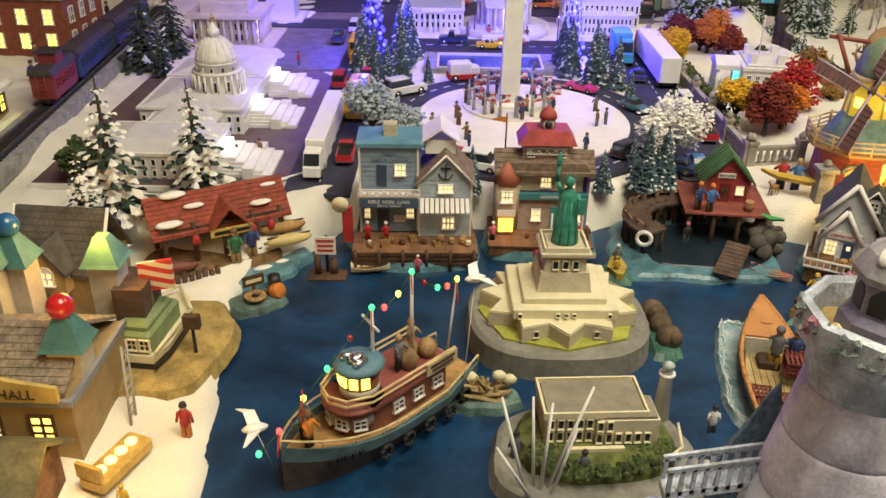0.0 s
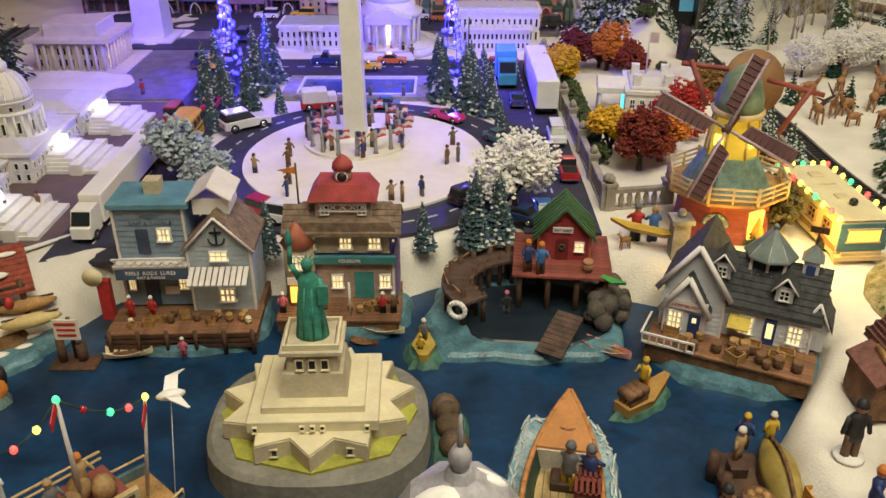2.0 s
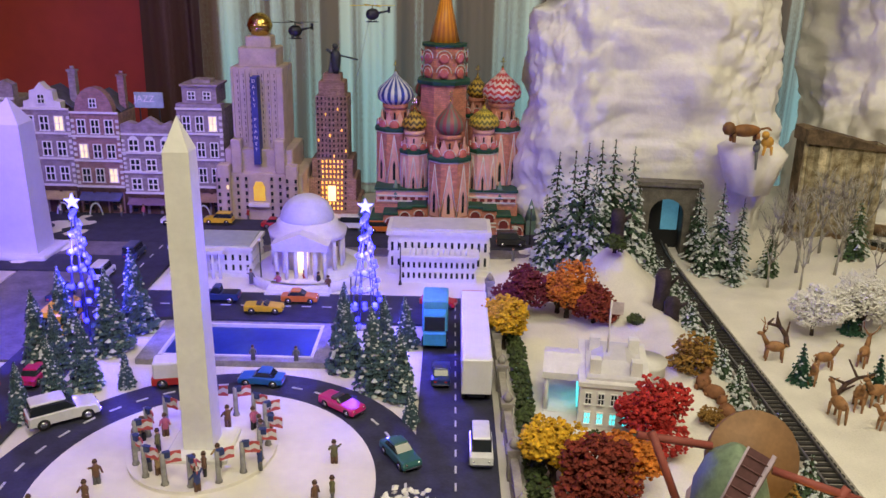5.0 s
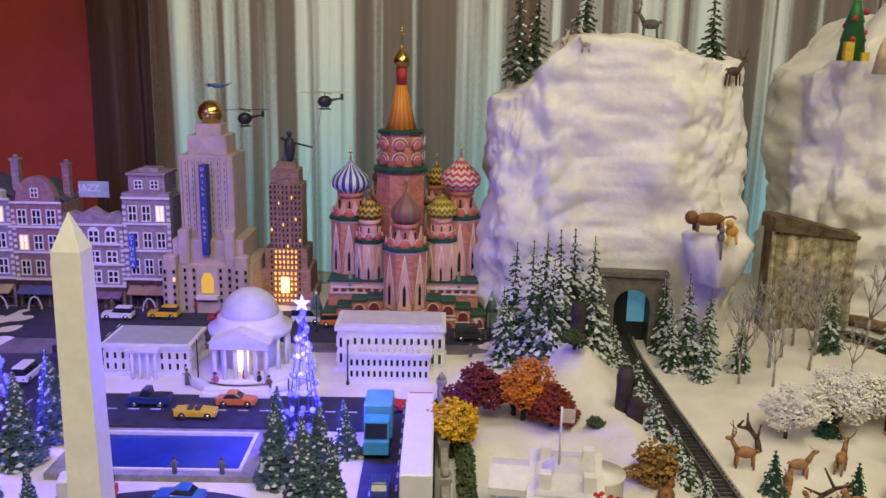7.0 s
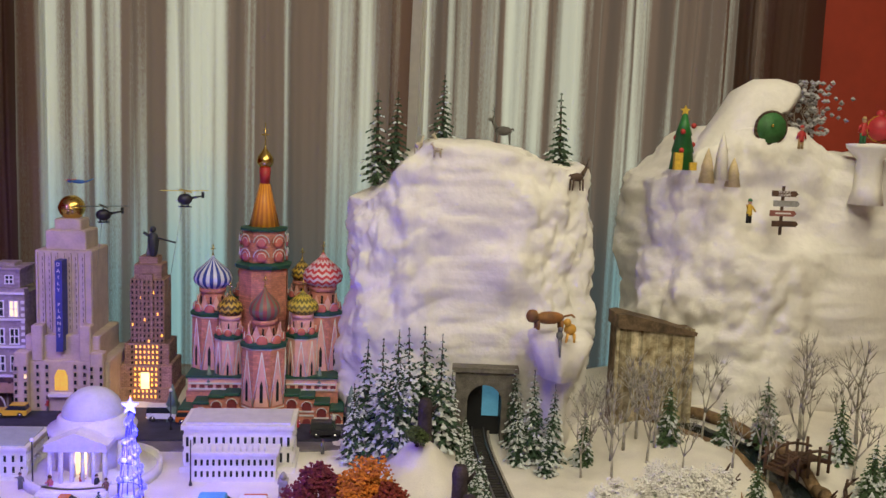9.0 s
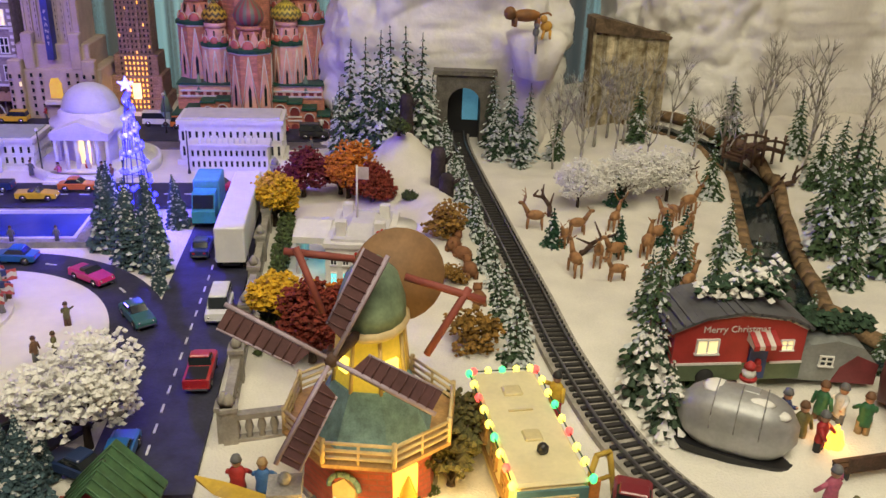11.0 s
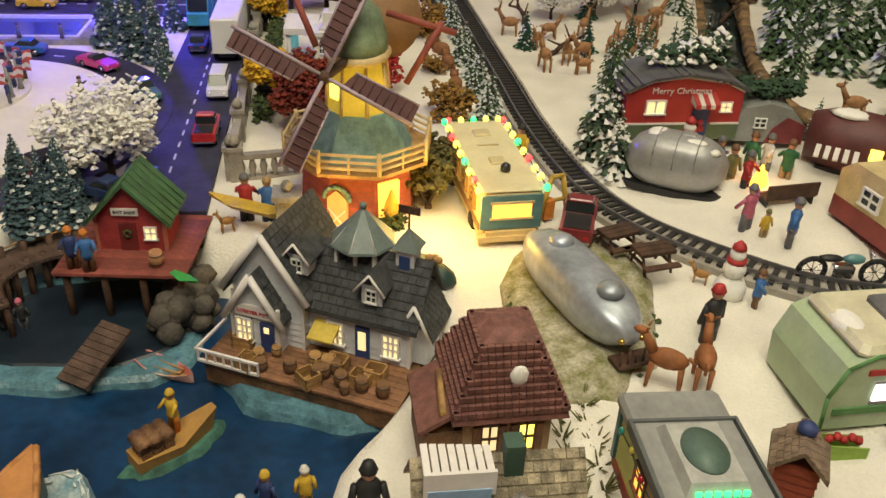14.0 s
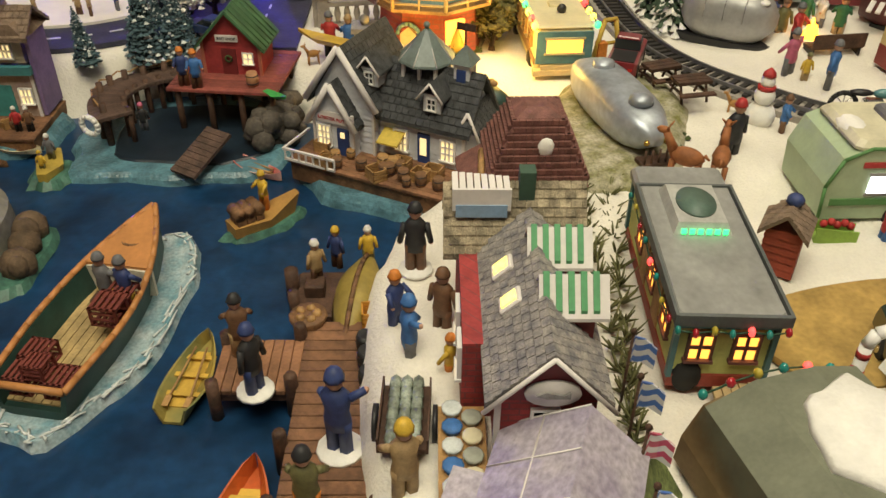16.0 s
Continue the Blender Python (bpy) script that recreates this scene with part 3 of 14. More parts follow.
def mountain(name, x0, x1, y0, y1, top, seed, label, ledges=(), lean=0.0):
    s = Shape()
    n, k = 300, 130
    verts, faces = [], []
    for j in range(k + 1):
        h = j / k
        for i in range(n):
            a = 2 * math.pi * i / n
            c, d = math.cos(a), math.sin(a)
            if h < 0.8:
                shrink, z = 1.0 + 0.05 * (1 - h), h / 0.8
            else:
                u = (h - 0.8) / 0.2
                shrink, z = math.sqrt(max(0, 1 - u ** 2.2)) if u < 1 else 0.0, 1.0 + 0.03 * u
            px = (abs(c) ** 0.5) * math.copysign(1, c) * (x1 - x0) / 2 * shrink + (x0 + x1) / 2
            py = (abs(d) ** 0.5) * math.copysign(1, d) * (y1 - y0) / 2 * shrink + (y0 + y1) / 2
            pz = top(px) * z - 0.02
            for lx, ly, lz, lr in ledges:
                if py < (y0 + y1) / 2 and h < 0.8:
                    w = math.exp(-((px - lx) / lr) ** 2) * smooth(lz + 0.03, lz - 0.02, pz)
                    py -= w * max(0, y0 - ly) * (1 if pz < lz else 0.5)
            f = 0.024 * noise.turbulence((px * 6, py * 6, pz * 6 + seed), 3, False) - 0.02
            g = 0.024 * noise.turbulence((px * 13, py * 13, pz * 10 + seed), 4, True) - 0.012 + 0.007 * (noise.turbulence((px * 27, py * 27, pz * 24 + seed), 3, True) - 0.8)
            vd = noise.voronoi((px * 9 + 0.5 * f, py * 9, pz * 11 + seed))[0]
            g += 0.014 * min(0.4, vd[1] - vd[0]) - 0.003 + 0.008 * min(0.3, vd[0])
            ve = noise.voronoi((px * 21, py * 21, pz * 24 + seed))[0]
            g += 0.007 * min(0.4, ve[1] - ve[0]) + 0.004 * min(0.3, ve[0])
            verts.append((px + c * (f + g), py + d * (f + g), pz + 0.35 * (f + g) * h))
    for j in range(k):
        for i in range(n):
            faces.append((j * n + i, j * n + (i + 1) % n, (j + 1) * n + (i + 1) % n, (j + 1) * n + i))
    s._put(verts, faces, None, True)
    return single(name, s, MOUNT, label, "mountain", kind="structure")


mountain("mountain_left", 0.565, 1.045, 2.195, 2.50, lambda x: 0.44 + 0.10 * smooth(0.58, 0.72, x) - 0.03 * smooth(0.8, 1.0, x), 1.0, "white crumpled snow mountain with a flat top", [(0.955, 2.06, 0.205, 0.052)])
mountain("mountain_right", 1.135, 1.95, 2.18, 2.55, lambda x: 0.49 + 0.10 * smooth(1.12, 1.28, x) - 0.05 * smooth(1.35, 1.5, x), 5.0, "white crumpled snow mountain with a snowy arch", [(1.35, 2.12, 0.36, 0.12)])


# ---- train track ----
def spline(points, step):
    out = []
    pts = [Vector((*p, 0)) for p in points]
    for i in range(len(pts) - 1):
        p0, p1, p2, p3 = pts[max(i - 1, 0)], pts[i], pts[i + 1], pts[min(i + 2, len(pts) - 1)]
        n = max(2, int((p2 - p1).length / step))
        for k in range(n):
            t = k / n
            out.append(0.5 * (2 * p1 + (p2 - p0) * t + (2 * p0 - 5 * p1 + 4 * p2 - p3) * t * t + (3 * p1 - p0 - 3 * p2 + p3) * t ** 3))
    return out + [pts[-1]]


LINE = spline(TRACK, 0.0095)


def rail_strip(s, off, w, z0, z1):
    pts = []
    for i, p in enumerate(LINE):
        d = (LINE[min(i + 1, len(LINE) - 1)] - LINE[max(i - 1, 0)]).normalized()
        nrm = Vector((d.y, -d.x, 0))
        pts.append((p + nrm * (off - w), p + nrm * (off + w)))
    rings = [[(a.x, a.y, z0), (b.x, b.y, z0), (b.x, b.y, z1), (a.x, a.y, z1)] for a, b in pts]
    s.loft(rings)


track = thing("railway_track", "black model railway track with dark sleepers on a grey bed", "railway track", (0, 0, 0), kind="structure")
P(track, "track_bed", mat("track_bed", (0.34, 0.31, 0.27), 0.9, var=0.15), lambda s: rail_strip(s, 0, 0.021, -0.005, 0.006))
for off in (-0.0105, 0.0105):
    P(track, "rail", mat("rail_steel", (0.25, 0.25, 0.27), 0.35, 0.8), lambda s: rail_strip(s, off, 0.0011, 0.0085, 0.0118))
tie = Shape()
tie.box(-0.0165, 0.0165, -0.0024, 0.0024, 0.0055, 0.0085)
TIE = mesh_of(tie, "sleeper", mat("sleeper_black", (0.028, 0.025, 0.024), 0.7))
for i, p in enumerate(LINE[::1]):
    d = (LINE[min(i + 1, len(LINE) - 1)] - LINE[max(i - 1, 0)])
    part("sleeper", TIE, None, track, at=pose(p.x, p.y, 0, 0, 0, math.degrees(math.atan2(d.y, d.x)) - 90))

# ---- white obelisk and back row ----
ob = thing("obelisk_monument", "tall off-white obelisk monument standing on the plaza", "monument", (0.187, 1.455, 0.013))
P(ob, "shaft", mat("monument_ivory", (0.78, 0.77, 0.72), 0.6, var=0.04, scale=30), lambda s: s.lathe([(0.0218, 0), (0.0172, 0.312)], 4, None, False, math.pi / 4))
P(ob, "capstone", MATS["monument_ivory"], lambda s: s.lathe([(0.0172, 0.312), (0.0005, 0.343)], 4, None, False, math.pi / 4))
P(ob, "footing", MATS["monument_ivory"], lambda s: s.bevel_box(-0.032, 0.032, -0.032, 0.032, 0, 0.006, 0.002))

# ---- back row of town houses ----
STREETBRICK = brick_mat("town_brick", (0.40, 0.22, 0.20), (0.25, 0.18, 0.17), 0.005)
PALEBRICK = brick_mat("pale_town_brick", (0.36, 0.29, 0.30), (0.3, 0.26, 0.26), 0.005)
TRIM = mat("painted_trim", (0.72, 0.68, 0.66), 0.6, var=0.06)
SLATE = mat("slate_roof", (0.10, 0.10, 0.13), 0.7, var=0.2, bump=0.3)


def town_house(x0, x1, h, style, wall, label, awning):
    w, d = x1 - x0, 0.09
    t = thing("town_house", label, "building", ((x0 + x1) / 2, 2.36, 0), group="row of town houses at the back street")
    body = P(t, "wall", wall, lambda s: s.box(-w / 2, w / 2, -d / 2, d / 2, 0, h * 0.80))

    def gable_top(s):
        if style == "step":
            pts = [(-w / 2, 0.80), (-w * 0.36, 0.80), (-w * 0.36, 0.86), (-w * 0.24, 0.87), (-w * 0.22, 0.94), (-w * 0.12, 0.95), (0, 1.0), (w * 0.12, 0.95), (w * 0.22, 0.94), (w * 0.24, 0.87), (w * 0.36, 0.86), (w * 0.36, 0.80), (w / 2, 0.80)]
        elif style == "round":
            pts = [(-w / 2, 0.80)] + [(-w * 0.40 * math.cos(a), 0.80 + 0.20 * math.sin(a)) for a in [math.pi * i / 12 for i in range(13)]] + [(w / 2, 0.80)]
        elif style == "flat":
            pts = [(-w / 2, 0.80), (-w / 2, 0.90), (-w * 0.36, 0.93), (-w * 0.22, 0.90), (0, 0.97), (w * 0.22, 0.90), (w * 0.36, 0.93), (w / 2, 0.90), (w / 2, 0.80)]
        else:
            pts = [(-w / 2, 0.80), (-w / 2, 0.84), (w / 2, 0.84), (w / 2, 0.80)]
        s.prism([(x, z * h) for x, z in pts], -d / 2 - 0.001, -d / 2 + 0.02)

    P(t, "gable", wall if style != "step" else TRIM, gable_top)
    if style in ("step", "round"):
        P(t, "roof", SLATE, lambda s: s.gable(-w / 2, w / 2, -d / 2 + 0.02, d / 2, h * 0.8, h * 0.94, "y"))
        P(t, "chimney", wall, lambda s: [s.box(w * 0.36, w * 0.50, 0, 0.014, h * 0.8, h * 1.06), s.box(w * 0.34, w * 0.52, -0.002, 0.016, h * 1.06, h * 1.075), s.cyl(w * 0.43, 0.007, h * 1.075, h * 1.10, 0.004)])
    if style == "tower":
        P(t, "attic", wall, lambda s: [s.box(-w * 0.38, w * 0.38, -d * 0.4, d * 0.35, h * 0.84, h * 0.96), s.box(-w * 0.42, w * 0.42, -d * 0.44, d * 0.4, h * 0.96, h * 0.975), s.box(-w * 0.2, w * 0.2, -d * 0.2, d * 0.2, h * 0.975, h)])
        for k in (-1, 1):
            window(t, k * w * 0.17, -d * 0.4, h * 0.87, w * 0.14, h * 0.05)
    for z in (0.225, 0.43, 0.62, 0.80):
        P(t, "cornice", TRIM, lambda s: s.box(-w / 2 - 0.001, w / 2 + 0.001, -d / 2 - 0.004, -d / 2, h * z, h * z + 0.004))
    for side in (-1, 1):
        P(t, "quoin_strip", TRIM, lambda s: [s.box(side * w / 2 - (0.006 if side > 0 else 0), side * w / 2 + (0.006 if side < 0 else 0), -d / 2 - 0.0022, -d / 2, h * (0.25 + 0.044 * i), h * (0.25 + 0.044 * i) + h * 0.022) for i in range(12)])
    for row in range(3):
        n = 3
        for i in range(n):
            window(t, (i - 1) * w * 0.29, -d / 2, h * (0.27 + 0.19 * row), w * 0.15, h * 0.10, arch=(style == "flat" and row == 2), lit=WARMGLOW if (i + row * 2 + len(label)) % 9 == 0 else GLASSDARK)
    if style in ("step", "round"):
        window(t, 0, -d / 2 - 0.001, h * 0.85, w * 0.12, h * 0.06)
    P(t, "shopfront", DARKWOOD, lambda s: [s.box(-w / 2, w / 2, -d / 2 - 0.003, -d / 2, h * 0.19, h * 0.225)] + [s.box(-w / 2 + w * i / 3 - 0.002, -w / 2 + w * i / 3 + 0.002, -d / 2 - 0.003, -d / 2, 0, h * 0.19) for i in range(4)])
    for i in (-1, 1):
        window(t, i * w * 0.3, -d / 2, h * 0.04, w * 0.2, h * 0.10, lit=GLASSDARK, frame_mat=DARKWOOD)
    P(t, "door", DARKWOOD, lambda s: s.box(-w * 0.09, w * 0.09, -d / 2 - 0.002, -d / 2, 0.003, h * 0.15))
    P(t, "awning", awning, lambda s: s.prism([(0, h * 0.185), (0.022, h * 0.145), (0.022, h * 0.135), (0, h * 0.165)], -w * 0.44, w * 0.44, pose(0, -d / 2, 0, 0, 0, -90)))
    return t


town_house(-0.405, -0.305, 0.262, "step", PALEBRICK, "pale brick town house with white stepped gable and awning", mat("ochre_canvas", (0.45, 0.36, 0.14), 0.8))
town_house(-0.303, -0.210, 0.255, "round", STREETBRICK, "brick town house with white curved gable and chimney", mat("blue_canvas", (0.10, 0.10, 0.28), 0.8))
th = town_house(-0.208, -0.098, 0.205, "flat", PALEBRICK, "pale brick town house with arched windows and roof sign", mat("plum_canvas", (0.2, 0.12, 0.2), 0.8))
P(th, "roof_sign", mat("sign_mint", (0.35, 0.45, 0.42), 0.6), lambda s: s.box(-0.028, 0.028, -0.03, -0.027, 0.215, 0.245))
P(th, "sign_post", BLACK, lambda s: [s.box(-0.02, -0.018, -0.029, -0.027, 0.16, 0.215), s.box(0.018, 0.02, -0.029, -0.027, 0.16, 0.215)])
words(th, "JAZZ", -0.008, -0.0305, 0.232, 0.018, TRIM)
th = town_house(-0.096, -0.008, 0.27, "tower", PALEBRICK, "tall pale brick town house with stepped attic and blue cinema sign", mat("tan_canvas", (0.35, 0.22, 0.14), 0.8))
P(th, "cinema_sign", mat("cinema_blue", (0.02, 0.05, 0.35), 0.4, glow=0.25, glow_colour=(0.03, 0.08, 0.6)), lambda s: s.box(-0.033, -0.023, -0.054, -0.046, 0.085, 0.15))
for i, ch in enumerate("CINEMA"):
    words(th, ch, -0.028, -0.0545, 0.144 - i * 0.0105, 0.011, TRIM)
town_house(-0.53, -0.408, 0.285, "flat", PALEBRICK, "pale stone town house with blue mansard roof", mat("slate_canvas", (0.2, 0.22, 0.3), 0.8))
for i, x in enumerate((-0.39, -0.33, -0.265, -0.05)):
    arch = Shape()
    arch.tube([(0.013 * math.cos(a), 0, 0.03 * math.sin(a)) for a in [math.pi * k / 8 for k in range(9)]], 0.0016)
    single("bare_arch", arch, FROST, "frosted twig arch standing on the pavement", "garden arch", (x, 2.295, 0), group="frosted arches")

# tall purple-lit pillar
pl = thing("lit_pillar", "tall pale pillar standing among the memorial buildings", "pillar", (-0.292, 2.07, 0))
P(pl, "shaft", mat("pillar_pale", (0.62, 0.60, 0.68), 0.6, var=0.04, scale=20), lambda s: s.lathe([(0.045, 0.012), (0.036, 0.23)], 4, None, False, math.pi / 4))
P(pl, "cap", MATS["pillar_pale"], lambda s: s.lathe([(0.036, 0.23), (0.002, 0.27)], 4, None, False, math.pi / 4))
P(pl, "plinth", MATS["pillar_pale"], lambda s: s.bevel_box(-0.05, 0.05, -0.05, 0.05, 0, 0.012, 0.003))

# ---- newspaper tower with the golden globe ----
TOWERSTONE = mat("tower_buff", (0.50, 0.40, 0.33), 0.75, var=0.08, scale=40)
tw = thing("globe_tower", "buff card skyscraper with stepped base and golden globe", "skyscraper", (0.064, 2.36, 0))
TIERS = [(-0.085, 0.085, 0.072, 0.0, 0.10), (-0.066, 0.066, 0.062, 0.10, 0.145), (-0.050, 0.050, 0.050, 0.145, 0.30), (-0.036, 0.036, 0.036, 0.30, 0.335), (-0.024, 0.024, 0.024, 0.335, 0.355)]
for a, b, d, z0, z1 in TIERS:
    P(tw, "tier", TOWERSTONE, lambda s: s.bevel_box(a, b, -d, d, z0, z1, 0.002))
for k in (-1, 1):
    P(tw, "buttress", TOWERSTONE, lambda s: [s.bevel_box(k * 0.066 - 0.012, k * 0.066 + 0.012, -0.085, -0.06, 0, 0.118, 0.002), s.bevel_box(k * 0.042 - 0.010, k * 0.042 + 0.010, -0.072, -0.048, 0.1, 0.165, 0.002)])
P(tw, "fin", TOWERSTONE, lambda s: [s.box(-0.047 + i * 0.0117, -0.0445 + i * 0.0117, -0.0535, -0.049, 0.15, 0.295) for i in range(9)])
P(tw, "sign_strip", mat("navy_strip", (0.04, 0.05, 0.22), 0.5), lambda s: s.box(-0.006, 0.006, -0.078, -0.049, 0.118, 0.285))
P(tw, "entrance", mat("gold_door", (0.75, 0.50, 0.06), 0.4, glow=0.4, glow_colour=(1, 0.6, 0.05)), lambda s: s.prism([(-0.011, 0.045), (0.011, 0.045), (0.011, 0.072), (0.006, 0.083), (-0.006, 0.083), (-0.011, 0.072)], -0.0755, -0.07))
P(tw, "marquee", TRIM, lambda s: s.box(-0.02, 0.02, -0.085, -0.072, 0.035, 0.041))
gl = P(tw, "globe", BRASS, lambda s: s.ball(0, 0, 0.374, 0.0235, n=20, k=12), "polished golden globe")
P(gl, "globe_band", BRASS, lambda s: s.lathe([(0.0242, 0.371), (0.0242, 0.377)], 20))
for i in range(7):
    for r in range(12):
        if i != 3:
            window(tw, (i - 3) * 0.0117 + 0.0035 * (1 if i < 3 else -1) * 0, -0.050, 0.155 + r * 0.0115, 0.004, 0.0065, bars=0, rows=0, frame_mat=TOWERSTONE)
for i in range(10):
    for r in range(6):
        if abs((i - 4.5) * 0.0165) > 0.02:
            window(tw, (i - 4.5) * 0.0165, -0.072 if abs(i - 4.5) < 3 else -0.0852 if abs((i - 4.5) * 0.0165) > 0.054 else -0.072, 0.012 + r * 0.0145, 0.005, 0.008, bars=0, rows=0, frame_mat=TOWERSTONE, lit=WARMGLOW if (i * 5 + r * 3) % 17 == 0 else GLASSDARK)
for i, ch in enumerate("DAILY"):
    words(tw, ch, 0, -0.0785, 0.278 - i * 0.0115, 0.009, TRIM)
for i, ch in enumerate("PLANET"):
    words(tw, ch, 0, -0.0785, 0.205 - i * 0.0115, 0.009, TRIM)

# ---- brown art-deco skyscraper with a lit base ----
EMP = brick_mat("pinkish_card", (0.44, 0.27, 0.21), (0.22, 0.13, 0.1), 0.004)
em2 = thing("deco_skyscraper", "pink-brown card skyscraper with a glowing lower front", "skyscraper", (0.197, 2.40, 0))
for a, d, z0, z1 in ((0.056, 0.05, 0, 0.03), (0.049, 0.044, 0.03, 0.075), (0.042, 0.036, 0.075, 0.115), (0.032, 0.03, 0.115, 0.24), (0.026, 0.025, 0.24, 0.268), (0.018, 0.018, 0.268, 0.282)):
    P(em2, "tier", EMP, lambda s: s.bevel_box(-a, a, -d, d, z0, z1, 0.0015))
P(em2, "bay", EMP, lambda s: s.box(-0.011, 0.011, -0.034, -0.028, 0.115, 0.25))
P(em2, "spire", GREYSTONE, lambda s: s.lathe([(0.010, 0.282), (0.006, 0.30), (0.002, 0.335)], 8))
for i in range(8):
    for r in range(22):
        x, z = (i - 3.5) * 0.0078, 0.012 + r * 0.0105
        if z > 0.115 and abs(x) > 0.028:
            continue
        y = -0.05 if z < 0.03 else -0.044 if z < 0.072 else -0.036 if z < 0.113 else -0.034 if abs(x) < 0.010 else -0.030
        window(em2, x, y, z, 0.0032, 0.0055, bars=0, rows=0, frame_mat=EMP, lit=AMBERGLOW if (z < 0.11 and abs(x) < 0.02) or (i * 7 + r * 5) % 13 == 0 else GLASSDARK)
P(em2, "lit_front", WARMGLOW, lambda s: s.box(-0.008, 0.008, -0.0515, -0.05, 0.03, 0.062))
lamp("deco_front_light", "POINT", (0.197, 2.335, 0.05), 0.03, (1.0, 0.55, 0.2), 0.01)
# the dark rider figurine on top
rid = Shape()
rid.lathe([(0.006, 0), (0.009, 0.012), (0.011, 0.03), (0.008, 0.042), (0.003, 0.046)], 8).ball(0, -0.002, 0.052, 0.006).rod((0.004, 0, 0.036), (0.045, -0.01, 0.028), 0.0018).rod((-0.004, 0, 0.036), (-0.016, -0.006, 0.046), 0.003)
single("rooftop_figurine", rid, mat("dark_toy", (0.04, 0.045, 0.06), 0.5), "small dark toy figurine on the skyscraper top", "figurine", (0.205, 2.385, 0.283))

# ---- onion-domed cathedral ----
PINKB = brick_mat("pink_brick", (0.72, 0.28, 0.20), (0.50, 0.22, 0.17), 0.005)
PINKL = mat("pink_card", (0.80, 0.44, 0.37), 0.7, var=0.08)
GREENT = mat("green_trim", (0.018, 0.085, 0.055), 0.55, var=0.1)


def onion(r, h):
    return [(r * 0.62, 0), (r * 0.95, h * 0.16), (r, h * 0.30), (r * 0.88, h * 0.48), (r * 0.55, h * 0.66), (r * 0.22, h * 0.82), (r * 0.06, h * 0.95), (0.0006, h)]


def striped(name, c1, c2, n, mode):
    """Two-colour dome paint: upright stripes, zigzags or scales, by angle and height."""
    m = bpy.data.materials.new(name)
    m.use_nodes = True
    nd, l = m.node_tree.nodes, m.node_tree.links
    co, sp, at = nd.new("ShaderNodeTexCoord"), nd.new("ShaderNodeSeparateXYZ"), nd.new("ShaderNodeMath")
    at.operation = "ARCTAN2"
    l.new(co.outputs["Object"], sp.inputs[0])
    l.new(sp.outputs["Y"], at.inputs[0])
    l.new(sp.outputs["X"], at.inputs[1])
    k = nd.new("ShaderNodeMath")
    k.operation = "MULTIPLY"
    k.inputs[1].default_value = n / (2 * math.pi)
    l.new(at.outputs[0], k.inputs[0])
    if mode == "stripe":
        fr = nd.new("ShaderNodeMath")
        fr.operation = "FRACT"
        l.new(k.outputs[0], fr.inputs[0])
        val = fr.outputs[0]
    else:
        pp = nd.new("ShaderNodeMath")
        pp.operation = "PINGPONG"
        pp.inputs[1].default_value = 0.5
        l.new(k.outputs[0], pp.inputs[0])
        zz = nd.new("ShaderNodeMath")
        zz.operation = "MULTIPLY_ADD"
        zz.inputs[1].default_value = 95
        l.new(sp.outputs["Z"], zz.inputs[0])
        l.new(pp.outputs[0], zz.inputs[2])
        fr = nd.new("ShaderNodeMath")
        fr.operation = "FRACT"
        l.new(zz.outputs[0], fr.inputs[0])
        val = fr.outputs[0]
    gt = nd.new("ShaderNodeMath")
    gt.operation = "GREATER_THAN"
    gt.inputs[1].default_value = 0.5
    l.new(val, gt.inputs[0])
    mx = nd.new("ShaderNodeMix")
    mx.data_type = "RGBA"
    mx.inputs["A"].default_value, mx.inputs["B"].default_value = (*c1, 1), (*c2, 1)
    l.new(gt.outputs[0], mx.inputs["Factor"])
    l.new(mx.outputs["Result"], nd["Principled BSDF"].inputs["Base Color"])
    nd["Principled BSDF"].inputs["Roughness"].default_value = 0.45
    MATS[name] = m
    return m


cat = thing("onion_dome_cathedral", "pink card cathedral with many coloured onion domes", "cathedral", (0.432, 2.36, 0))


